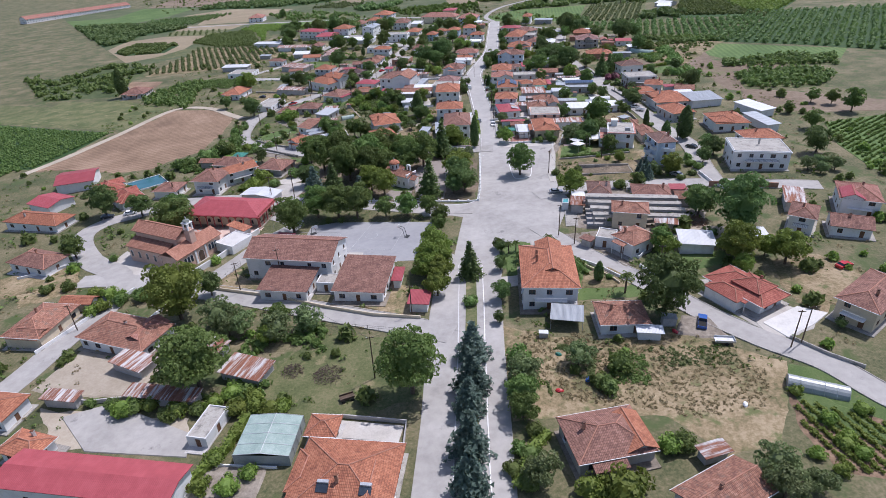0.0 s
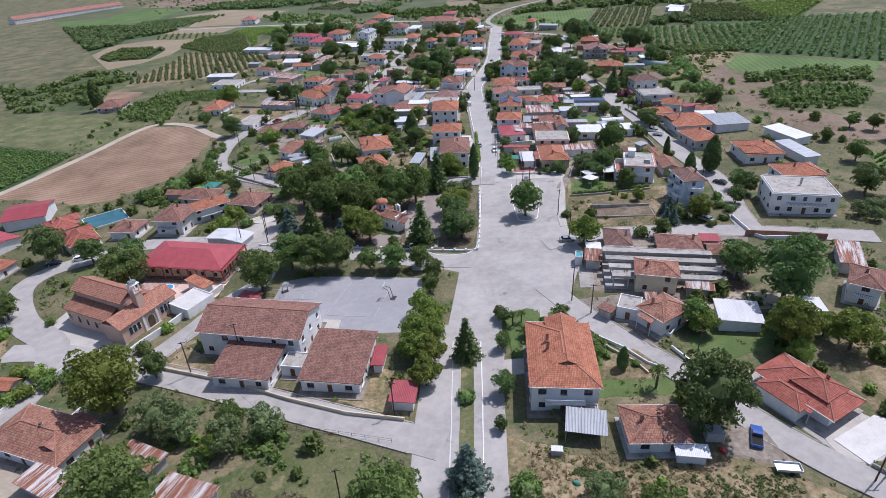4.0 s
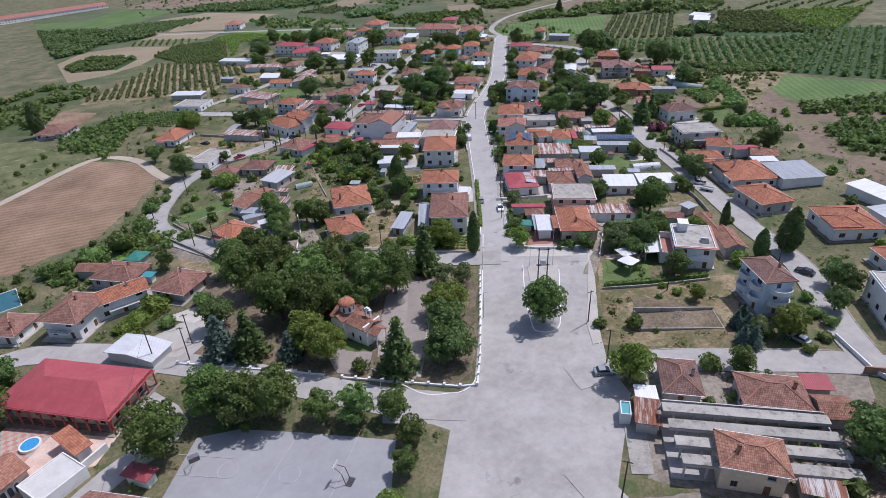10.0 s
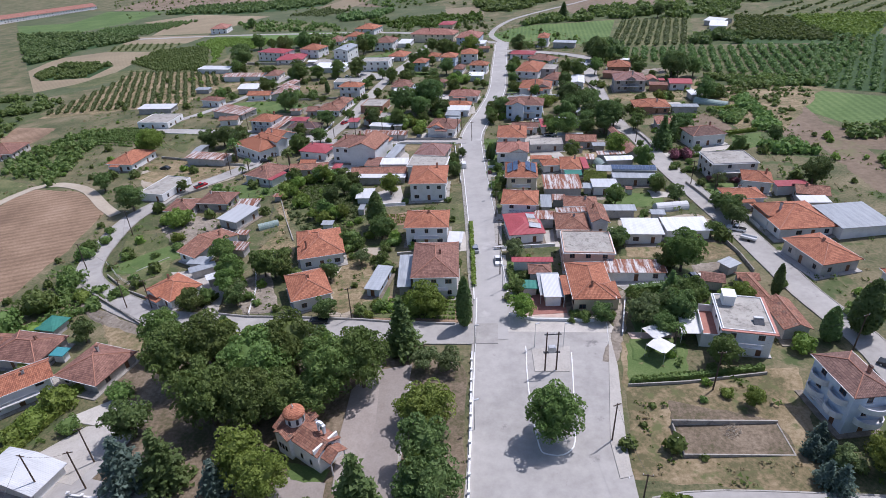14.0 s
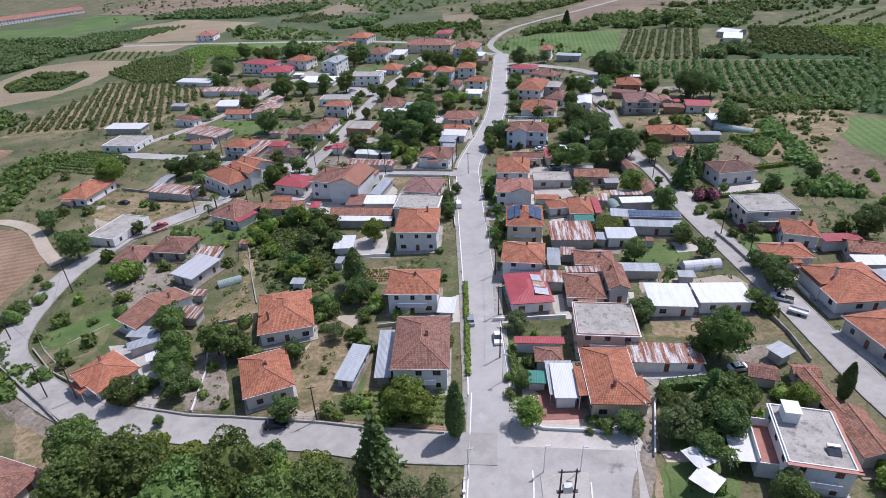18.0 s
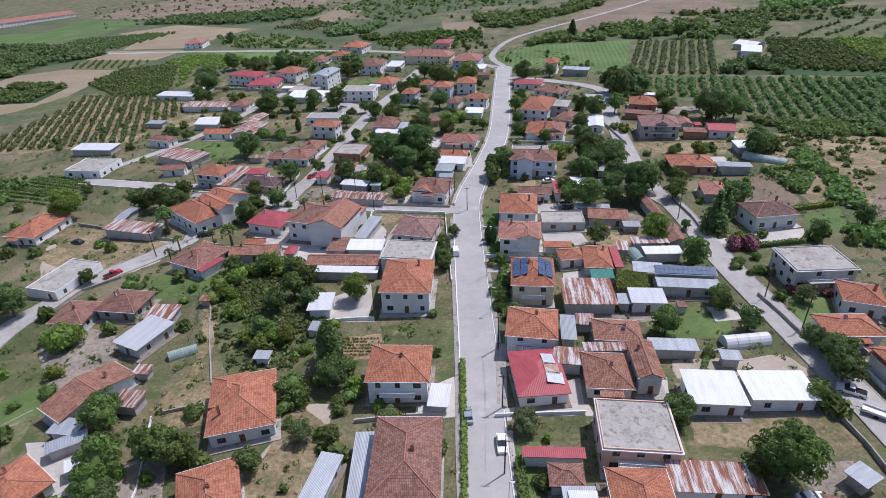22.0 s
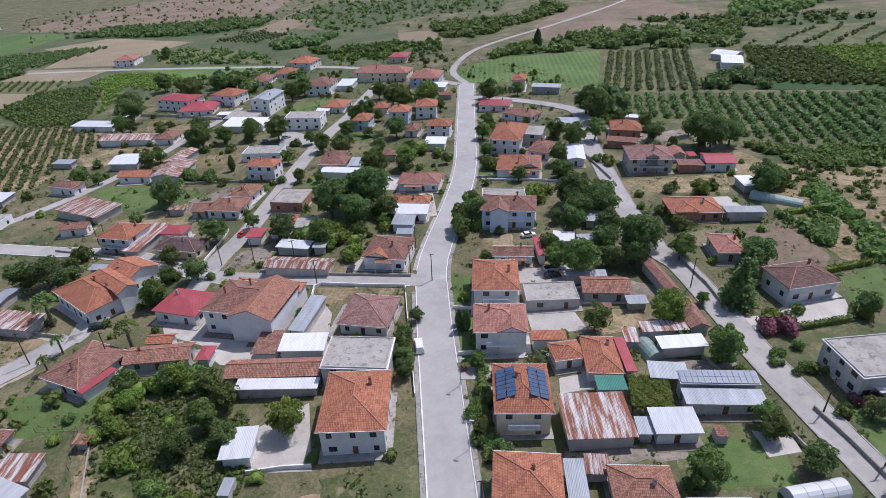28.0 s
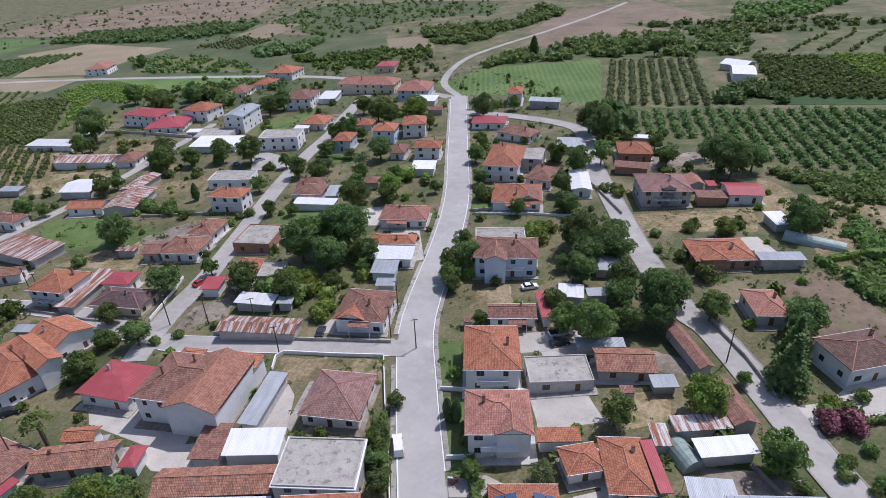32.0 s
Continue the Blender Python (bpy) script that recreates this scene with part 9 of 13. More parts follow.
def wire(p, q, hp=7.6, hq=7.6, sag=0.7):
    v, f = [], []
    a, b = Vector((p[0], p[1], gz(*p) + hp)), Vector((q[0], q[1], gz(*q) + hq))
    pts = [a.lerp(b, t / 8) - Vector((0, 0, sag * 4 * (t / 8) * (1 - t / 8))) for t in range(9)]
    for p in pts:
        v += [(p.x + 0.022 * math.cos(2.1 * k), p.y + 0.022 * math.cos(2.1 * k), p.z + 0.022 * math.sin(2.1 * k)) for k in range(3)]
    for i in range(8):
        f += [[3 * i + k, 3 * i + (k + 1) % 3, 3 * i + 3 + (k + 1) % 3, 3 * i + 3 + k] for k in range(3)]
    return tagged(new("overhead_wire", mesh_of("overhead_wire", v, f, ["metal_dark"])), "thin dark cable hung between utility poles", "cable", "overhead wires")


def hoop_stand(x, y, yaw):
    ob = thing("basketball_hoop", x, y, yaw, "dark steel basketball stand with pale backboard on court", "basketball hoop", "hoops of the court")
    for s in (-0.7, 0.7):
        v, f = [], []
        for a, b in (((-0.6, s, 0), (0, s, 2.6)), ((0, s, 2.6), (1.3, s * 0.5, 3.1))):
            rod(v, f, a, b, 0.07, 0.07, 6)
        part("post", mesh_of("post", v, f, ["metal_dark"]), ob)
    part("base", boxes("base", [(-1.6, -0.9, -0.2, -0.5, 0.9, 0.18)], "metal_dark"), ob)
    part("backboard", boxes("backboard", [(1.3, -0.9, 2.8, 1.36, 0.9, 3.85)], "paint_white"), ob)
    v, f = [], []
    for i in range(12):
        a, b = 2 * math.pi * i / 12, 2 * math.pi * (i + 1) / 12
        rod(v, f, (1.65 + 0.23 * math.cos(a), 0.23 * math.sin(a), 3.05), (1.65 + 0.23 * math.cos(b), 0.23 * math.sin(b), 3.05), 0.02, 0.02, 4)
    part("ring", mesh_of("ring", v, f, ["car_red"]), ob)
    return ob


def line_mark(p, q, width=0.08, lift=0.11, mat="court_white", name="court_line"):
    left, right = strip_points([p, q], width)
    v = [(a.x, a.y, gz(a.x, a.y) + lift) for a in (left[0], right[0], right[1], left[1])]
    v += [(a[0], a[1], a[2] - 0.02) for a in v]
    return tagged(new(name, mesh_of(name, v, [[0, 1, 2, 3], [0, 4, 5, 1], [1, 5, 6, 2], [2, 6, 7, 3], [3, 7, 4, 0]], [mat])), "", "", "", "structure")


def ring_mark(x, y, r, lift=0.11):
    v, f = [], []
    n = 28
    for i in range(n):
        a = 2 * math.pi * i / n
        for k in (r - 0.04, r + 0.04):
            px, py = x + k * math.cos(a), y + k * math.sin(a)
            v.append((px, py, gz(px, py) + lift))
    for i in range(n):
        j = (i + 1) % n
        f.append([2 * i, 2 * i + 1, 2 * j + 1, 2 * j])
    return tagged(new("court_line", mesh_of("court_line", v, f, ["court_white"])), "", "", "", "structure")


def pile(x, y, r, mat, label, name, n=120, seed=1, stick=1.0):
    """A heap of sticks or rubble."""
    rs = random.Random(seed)
    ob = thing(name, x, y, 0, label, name.replace("_", " "))
    v, f = [], []
    for i in range(n):
        a, k = rs.uniform(0, 6.28), rs.random() ** 0.6 * r
        z = (1 - k / r) * r * 0.7 * rs.random() + 0.05
        c = Vector((k * math.cos(a), k * math.sin(a), z))
        d = Vector((rs.uniform(-1, 1), rs.uniform(-1, 1), rs.uniform(-0.4, 0.4))).normalized() * stick * rs.uniform(0.3, 0.7)
        rod(v, f, c - d, c + d, 0.06, 0.04, 4)
    o = part("heap", mesh_of("heap", v, f, [mat]), ob)
    o["kind"] = "stuff"
    return ob


def hedge(line, height, thick, mat="leaf_mid", seed=1, label="clipped green garden hedge along a plot"):
    """A clipped hedge: a box of leaf tufts along a line."""
    rs = np.random.RandomState(seed)
    pts, nors = [], []
    for (ax, ay), (bx, by) in zip(line[:-1], line[1:]):
        ln = math.hypot(bx - ax, by - ay)
        n = int(ln * 26)
        t = rs.uniform(0, 1, n)
        nx, ny = -(by - ay) / ln, (bx - ax) / ln
        side = rs.choice([-1, 1], n)
        up = rs.uniform(0, 1, n)
        top = rs.uniform(0, 1, n) < 0.45
        off = np.where(top, rs.uniform(-1, 1, n), side) * thick / 2
        z = np.where(top, height, up * height)
        px, py = ax + (bx - ax) * t + nx * off, ay + (by - ay) * t + ny * off
        pts.append(np.stack([px, py, GX * px + GY * py + z], 1))
        nors.append(np.stack([np.where(top, 0, nx * side), np.where(top, 0, ny * side), np.where(top, 1.0, 0.2)], 1))
    p, f = leaves(np.concatenate(pts), np.concatenate(nors), 0.38, rs)
    ob = tagged(new("hedge"), label, "hedge")
    c = part("foliage", mesh_of("foliage", p.tolist(), f, [mat]), ob)
    left, right = strip_points(line, thick * 0.7)
    v, g = [], []
    for a, b in zip(left, right):
        for q, dz in ((a, -0.2), (a, height * 0.85), (b, height * 0.85), (b, -0.2)):
            v.append((q.x, q.y, gz(q.x, q.y) + dz))
    for i in range(len(left) - 1):
        k = 4 * i
        g += [[k + 1, k + 2, k + 6, k + 5], [k, k + 1, k + 5, k + 4], [k + 2, k + 3, k + 7, k + 6]]
    part("inner_growth", mesh_of("inner_growth", v, g, [mat]), ob)
    return ob


def fence(line, height=1.2, gap=2.5, mat="metal_dark", label="wire mesh fence on thin steel posts"):
    """Posts with two rails and thin uprights."""
    ob = tagged(new("fence"), label, "fence")
    for (ax, ay), (bx, by) in zip(line[:-1], line[1:]):
        ln = math.hypot(bx - ax, by - ay)
        n = max(1, int(ln / gap))
        for i in range(n + 1):
            px, py = ax + (bx - ax) * i / n, ay + (by - ay) * i / n
            v, f = [], []
            rod(v, f, (px, py, gz(px, py) - 0.3), (px, py, gz(px, py) + height), 0.04, 0.04, 5)
            part("post", mesh_of("post", v, f, [mat]), ob)
        for z in (0.1, 0.55, 1.0):
            v, f = [], []
            rod(v, f, (ax, ay, gz(ax, ay) + height * z - 0.03), (bx, by, gz(bx, by) + height * z - 0.03), 0.025, 0.025, 4)
            part("rail", mesh_of("rail", v, f, [mat]), ob)
    return ob


def sail(x, y, yaw, size=4.0, h=2.8):
    ob = thing("shade_sail", x, y, yaw, "white shade sail on four thin poles over lawn", "shade sail", "sails over the lawn")
    n = 6
    v = [(-size / 2 + size * i / n, -size / 2 + size * j / n, h + 0.35 * math.sin(math.pi * i / n) * math.sin(math.pi * j / n) + (0.3 if (i + j) % 12 == 0 else 0)) for j in range(n + 1) for i in range(n + 1)]
    v += [(a, b, c - 0.02) for a, b, c in v]
    m = (n + 1) ** 2
    f = [[j * (n + 1) + i, j * (n + 1) + i + 1, (j + 1) * (n + 1) + i + 1, (j + 1) * (n + 1) + i] for j in range(n) for i in range(n)]
    f += [[k + m for k in reversed(g)] for g in f]
    part("canvas", mesh_of("canvas", v, f, ["paint_white"]), ob)
    for a in (-1, 1):
        for b in (-1, 1):
            rv, rf = [], []
            rod(rv, rf, (a * size / 2, b * size / 2, -0.3), (a * size / 2, b * size / 2, h + 0.3), 0.04, 0.04, 5)
            part("pole", mesh_of("pole", rv, rf, ["metal_light"]), ob)
    return ob


# ---- more single things ----
ARC_YAW = -12.5
TUN_A = -26.0


def awning(x, y, w, d, yaw, eave, mat="sheet_grey"):
    """An open canopy: a thin sloping sheet on four posts."""
    ob = thing("canopy", x, y, yaw, "open white sheet canopy on slim posts beside a house", "canopy")
    me, _ = roof_mesh("shed", w, d, 0.35, 0.05, mat, 0.08)
    part("cover", me, ob, pose(0, 0, eave))
    for a in (-1, 1):
        for b in (-1, 1):
            v, f = [], []
            rod(v, f, (a * (w / 2 - 0.15), b * (d / 2 - 0.15), -0.6), (a * (w / 2 - 0.15), b * (d / 2 - 0.15), eave + (0.2 if b > 0 else -0.06)), 0.06, 0.06, 6)
            part("post", mesh_of("post", v, f, ["metal_light"]), ob)
    return ob


def vine_pergola(x, y, w, d, yaw, height, seed):
    """Vines spread flat over a frame of posts and rails."""
    ob = thing("vine_pergola", x, y, yaw, "bright green vines covering a low garden pergola", "pergola")
    for i in range(4):
        px = (i / 3 - 0.5) * (w - 0.6)
        v, f = [], []
        rod(v, f, (px, -d / 2, height), (px, d / 2, height), 0.05, 0.05, 6)
        part("rail", mesh_of("rail", v, f, ["wood_dark"]), ob)
        for b in (-1, 0, 1):
            v, f = [], []
            rod(v, f, (px, b * (d / 2 - 0.3), -0.6), (px, b * (d / 2 - 0.3), height), 0.06, 0.05, 6)
            part("post", mesh_of("post", v, f, ["wood_dark"]), ob)
    rs = np.random.RandomState(seed)
    n = int(w * d * 130)
    p = np.stack([rs.uniform(-w / 2, w / 2, n), rs.uniform(-d / 2, d / 2, n), np.zeros(n)], 1)
    sway = np.sin(p[:, 0] * 1.9 + seed) * np.cos(p[:, 1] * 1.6) + 0.6 * np.sin(p[:, 0] * 4.1 + p[:, 1] * 3.3)
    keep = (sway > -1.15) & (np.abs(p[:, 0]) < w / 2 - 0.5 * rs.random_sample(n)) & (np.abs(p[:, 1]) < d / 2 - 0.5 * rs.random_sample(n))
    p[:, 2] = height + 0.1 + 0.16 * sway + rs.uniform(-0.18, 0.18, n)
    q, f = leaves(p[keep], np.tile((0.0, 0.0, 1.0), (int(keep.sum()), 1)), 0.21, rs)
    part("foliage", mesh_of("foliage", q.tolist(), f, ["leaf_bright"]), ob)
    return ob


def glasshouse(x, y, w, d, yaw, eave):
    """A flat-topped greenhouse of clear film over a steel frame."""
    ob = thing("greenhouse", x, y, yaw, "large boxy greenhouse of clear film on a steel frame", "greenhouse")
    a, b = w / 2, d / 2
    me, _ = roof_mesh("gable_y", w, d, 0.5, 0.02, "film_green", 0.05)
    part("roof_film", me, ob, pose(0, 0, eave))
    for x0, y0, x1, y1 in ((-a, -b, a, -b + 0.04), (-a, b - 0.04, a, b), (-a, -b + 0.05, -a + 0.04, b - 0.05), (a - 0.04, -b + 0.05, a, b - 0.05)):
        part("side_film", boxes("side_film", [(x0, y0, -0.4, x1, y1, eave - 0.06)], "film"), ob)
    for i in range(5):
        u = -b + d * i / 4
        v, f = [], []
        rod(v, f, (-a - 0.03, u, eave + 0.02), (0, u, eave + 0.55), 0.05, 0.05, 5)
        rod(v, f, (0, u, eave + 0.55), (a + 0.03, u, eave + 0.02), 0.05, 0.05, 5)
        part("rafter", mesh_of("rafter", v, f, ["metal_light"]), ob)
        for s in (-1, 1):
            v, f = [], []
            rod(v, f, (s * (a + 0.04), u, -0.5), (s * (a + 0.04), u, eave + 0.02), 0.05, 0.05, 5)
            part("post", mesh_of("post", v, f, ["metal_light"]), ob)
    v, f = [], []
    rod(v, f, (0, -b, eave + 0.56), (0, b, eave + 0.56), 0.05, 0.05, 5)
    part("ridge_bar", mesh_of("ridge_bar", v, f, ["metal_light"]), ob)
    return ob


def strip_shed(x, y, w, d, yaw, eave):
    """An unfinished block roofed with four separate concrete strips over dark gaps."""
    ob = thing("workshop", x, y, yaw, "long unfinished workshop with four pale concrete roof strips", "workshop")
    for i in range(4):
        y0 = -d / 2 + d * i / 4
        dz = 0.35 * i
        part("roof_strip", boxes("roof_strip", [(-w / 2 + 0.5 * (3 - i), y0 + 0.2, eave - 0.35 + dz, w / 2 - 0.4 * i, y0 + d / 4 * 0.68, eave - 0.1 + dz)], "concrete"), ob)
        part("beam", boxes("beam", [(-w / 2 + 0.5 * (3 - i), y0 + 0.2, eave - 0.8 + dz, w / 2 - 0.4 * i, y0 + 0.4, eave - 0.354 + dz)], "plaster_grey"), ob)
        for k in range(8):
            u = -w / 2 + 2 + (w - 4) * k / 7
            part("column", boxes("column", [(u - 0.15, y0 + 0.45, -0.8, u + 0.15, y0 + 0.75, eave - 0.36 + dz)], "plaster_grey"), ob)
    part("back_wall", boxes("back_wall", [(-w / 2 + 0.3, d / 2 - 0.2, -1, w / 2 - 1.2, d / 2, eave + 0.6)], "plaster_grey"), ob)
    part("floor_slab", boxes("floor_slab", [(-w / 2 + 0.3, -d / 2 + 0.3, -0.8, w / 2 - 1.2, d / 2 - 0.21, 0.12)], "asphalt_old"), ob)
    part("side_wall", boxes("side_wall", [(w / 2 - 1.18, -d / 2 + 0.3, -1, w / 2 - 0.98, d / 2, eave - 0.4)], "plaster_grey"), ob)
    return ob


def foundation(x, y, w, d, yaw, eave):
    ob = thing("foundation", x, y, yaw, "abandoned concrete foundation walls in a dry plot", "foundation")
    a, b, t = w / 2, d / 2, 0.22
    for x0, y0, x1, y1 in ((-a, -b, a, -b + t), (-a, b - t, a, b), (-a, -b + t, -a + t, b - t), (a - t, -b + t, a, b - t)):
        part("foundation_wall", boxes("foundation_wall", [(x0, y0, -1, x1, y1, eave + (0.5 if y0 > 0 else 0))], "concrete"), ob)
    return ob


def post_wall(line):
    """A low white wall with capped posts, along the park."""
    ob = tagged(new("park_wall"), "low white park wall with small capped posts", "wall")
    for (ax, ay), (bx, by) in zip(line[:-1], line[1:]):
        ln = math.hypot(bx - ax, by - ay)
        left, right = strip_points([(ax, ay), (bx, by)], 0.3)
        v = []
        for p, q in zip(left, right):
            v += [(c.x, c.y, gz(c.x, c.y) + dz) for c, dz in ((p, -0.3), (p, 0.45), (q, 0.45), (q, -0.3))]
        part("wall", mesh_of("wall", v, [[1, 2, 6, 5], [0, 1, 5, 4], [2, 3, 7, 6], [0, 3, 2, 1], [4, 5, 6, 7]], ["plaster_white"]), ob)
        n = max(1, round(ln / 3.2))
        for i in range(n):
            px, py = ax + (bx - ax) * i / n, ay + (by - ay) * i / n
            part("post", boxes("post", [(-0.2, -0.2, -0.3, 0.2, 0.2, 0.8), (-0.25, -0.25, 0.8, 0.25, 0.25, 0.9)], "plaster_white"), ob, pose(px, py, gz(px, py)))
    return ob


def pool(x, y, r):
    ob = thing("round_pool", x, y, 0, "round blue garden pool with a white rim on a tiled terrace", "pool")
    v, f = [], []
    rod(v, f, (0, 0, -0.2), (0, 0, 0.75), r, r, 28)
    part("wall", mesh_of("wall", v, f, ["paint_white"]), ob)
    v, f = [], []
    rod(v, f, (0, 0, 0.754), (0, 0, 0.76), r * 0.82, r * 0.82, 28)
    part("water", mesh_of("water", v, f, ["pool_blue"]), ob)
    return ob


def cart(x, y, yaw):
    ob = thing("farm_cart", x, y, yaw, "old rusty farm cart standing on grass", "cart")
    part("bed", boxes("bed", [(-1.4, -0.7, 0.6, 1.4, 0.7, 0.7), (-1.4, -0.7, 0.7, 1.4, -0.62, 1.05), (-1.4, 0.62, 0.7, 1.4, 0.7, 1.05)], "wood_dark"), ob)
    for sx in (-0.9, 0.9):
        for sy in (-0.82, 0.82):
            v, f = [], []
            rod(v, f, (sx, sy - 0.08, 0.35), (sx, sy + 0.08, 0.35), 0.35, 0.35, 12)
            part("wheel", mesh_of("wheel", v, f, ["rubber"]), ob)
    return ob


def trailer(x, y, yaw):
    ob = thing("trailer", x, y, yaw, "flat pale metal farm trailer parked on dry ground", "trailer")
    part("bed", boxes("bed", [(-1.9, -0.9, 0.7, 1.9, 0.9, 0.82), (-1.9, -0.9, 0.82, 1.9, -0.84, 1.2), (-1.9, 0.84, 0.82, 1.9, 0.9, 1.2), (-1.9, -0.84, 0.82, -1.84, 0.84, 1.2)], "metal_light"), ob)
    v, f = [], []
    rod(v, f, (1.9, 0, 0.7), (3.0, 0, 0.45), 0.06, 0.05, 6)
    part("drawbar", mesh_of("drawbar", v, f, ["metal_dark"]), ob)
    for sy in (-0.98, 0.98):
        v, f = [], []
        rod(v, f, (-0.3, sy - 0.1, 0.36), (-0.3, sy + 0.1, 0.36), 0.36, 0.36, 12)
        part("wheel", mesh_of("wheel", v, f, ["rubber"]), ob)
    return ob


def transformer(x, y):
    ob = thing("transformer_poles", x, y, 0, "twin dark poles with a grey transformer between", "utility pole")
    for s in (-1.1, 1.1):
        v, f = [], []
        rod(v, f, (s, 0, -0.6), (s, 0, 9.5), 0.17, 0.12, 8)
        part("shaft", mesh_of("shaft", v, f, ["wood_dark"]), ob)
    for z in (4.6, 8.9):
        part("cross_arm", boxes("cross_arm", [(-1.6, -0.24 if z < 5 else -0.1, z, 1.6, 0.24 if z < 5 else 0.1, z + 0.15)], "metal_dark"), ob)
    part("transformer", boxes("transformer", [(-0.6, -0.45, 4.76, 0.6, 0.45, 6.1), (-0.7, -0.5, 5.0, -0.604, 0.5, 5.9), (0.604, -0.5, 5.0, 0.7, 0.5, 5.9)], "metal_light"), ob)
    for u in (-1.3, -0.4, 0.4, 1.3):
        v, f = [], []
        rod(v, f, (u, 0, 9.05), (u, 0, 9.35), 0.06, 0.04, 6)
        part("insulator", mesh_of("insulator", v, f, ["paint_white"]), ob)
    return ob


def tile_terrace(x, y, yaw, nx, ny, size):
    """A terrace with rose tiles set chequerwise in pale paving."""
    c, s = math.cos(radians(yaw)), math.sin(radians(yaw))
    base = [(x + u * c - v * s, y + u * s + v * c) for u, v in ((-nx * size / 2, -ny * size / 2), (nx * size / 2, -ny * size / 2), (nx * size / 2, ny * size / 2), (-nx * size / 2, ny * size / 2))]
    ob = sheet("terrace", base, "paving_pale", 0.15)
    tilt = math.degrees(math.atan(GX * c + GY * s)), math.degrees(math.atan(-GX * s + GY * c))
    me = boxes("terrace_tile", [(-size / 2, -size / 2, -0.1, size / 2, size / 2, 0.012)], "tile_rose")
    for i in range(nx):
        for j in range(ny):
            if (i + j) % 2:
                u, v = (i - (nx - 1) / 2) * size, (j - (ny - 1) / 2) * size
                px, py = x + u * c - v * s, y + u * s + v * c
                part("terrace_tile", me, ob, pose(px, py, gz(px, py) + 0.15, tilt[1], -tilt[0], yaw))
    return ob


def bundle(x, y, r, mat, label):
    """A lumpy sack or sheet left on the ground."""
    rs = np.random.RandomState(int(abs(x) * 10))
    v, f = lump(rs, (0, 0, 0.15), (r, r * 0.6, 0.4), 5, 9)
    ob = thing("bundle", x, y, rs.uniform(0, 180), label, "bundle")
    part("sack", mesh_of("sack", v, f, [mat], [[(v[i][0], v[i][1]) for i in g] for g in f]), ob)
    return ob
church(-92.5, 9.5, 21.7, 13.9, -26.6, 4.6)
chapel(-26.3, 48.0, 11.2, 5.0, -39.0, 4.3)
strip_shed(42.3, 6.5, 27.4, 13.2, -10.8, 3.6)
glasshouse(-47.0, -68.4, 9.8, 9.2, -5.7, 2.6)
awning(12.0, -40.7, 7.0, 5.5, -13.7, 2.6)
awning(23.1, 89.6, 5.1, 8.9, -3.6, 2.7)
awning(81.6, 313.2, 10.8, 10.4, -15.5, 2.6)
vine_pergola(49.8, 151.6, 7.6, 8.6, -15.0, 2.3, 3)
awning(55.0, 156.0, 7.1, 4.4, -12.8, 2.6)
foundation(44.4, 43.0, 17.5, 7.0, -4.3, 0.5)

# ---- walls and fences ----
wall_line('garden_wall', [(-79.9, -10.6), (-67.6, -15.3), (-56.8, -19.5), (-43.5, -26.1), (-31.2, -31.4), (-20.1, -34.3)], 0.9, 0.25, 'plaster_cream', label='low cream wall round the school yard')
wall_line('retaining_wall', [(-85.6, -11.6), (-82.4, -3.9), (-77.9, 3.1), (-72.6, 13.5), (-69.8, 18.9)], 1.7, 0.4, 'plaster_white', label='white rendered retaining wall beside the church')
wall_line('garden_wall', [(-108.9, -34.4), (-104.6, -25.3), (-101.5, -18.1), (-96.5, -9.2)], 1.0, 0.25, 'plaster_white', label='white rendered garden wall along the road')
wall_line('garden_wall', [(-135.4, 2.7), (-127.6, 5.4), (-121.3, 9.1)], 0.9, 0.25, 'plaster_white', label='white rendered garden wall on dry grass')
wall_line('garden_wall', [(54.3, -52.7), (58.5, -58.8), (62.5, -63.0)], 0.8, 0.25, 'concrete', label='grey concrete garden wall along the road')
wall_line('garden_wall', [(71.2, 22.4), (80.6, 19.7), (89.7, 16.5)], 1.8, 0.3, 'brick_raw', label='brown brick yard wall beside the road')
wall_line('garden_wall', [(35.1, 72.0), (39.0, 83.3), (42.3, 89.0), (53.9, 89.3)], 1.1, 0.25, 'plaster_white', label='white rendered wall round a garden')
wall_line('garden_wall', [(12.8, 82.4), (18.2, 79.6), (30.7, 77.5)], 0.7, 0.25, 'plaster_white', label='low white wall before a terrace')
wall_line('garden_wall', [(-60.1, 93.2), (-48.4, 89.8), (-39.5, 88.4), (-22.1, 85.2), (-13.7, 83.1), (0.6, 80.4)], 0.6, 0.25, 'plaster_grey', label='low grey wall along the street')
wall_line('garden_wall', [(-93.1, 106.0), (-78.9, 94.3), (-71.3, 88.0)], 0.8, 0.25, 'concrete', label='low grey wall along the street')
wall_line('garden_wall', [(-98.1, 109.6), (-83.4, 97.9), (-69.8, 87.6)], 0.9, 0.25, 'concrete', label='grey garden wall beside the lane')
wall_line('garden_wall', [(83.7, 127.0), (83.7, 112.0)], 0.9, 0.25, 'plaster_white', label='white rendered wall along the road')
wall_line('garden_wall', [(71.9, 110.0), (72.5, 99.7), (72.0, 91.4)], 1.0, 0.25, 'concrete', label='grey concrete wall along the road')
wall_line('garden_wall', [(72.7, 33.3), (73.2, 22.0), (74.8, 19.7), (84.1, 18.4)], 1.0, 0.25, 'plaster_white', label='white wall before the two-storey house')
wall_line('garden_wall', [(6.5, 160.3), (6.5, 173.0), (6.2, 185.2), (6.2, 200.2)], 0.9, 0.2, 'plaster_white', label='low white wall along the main street')
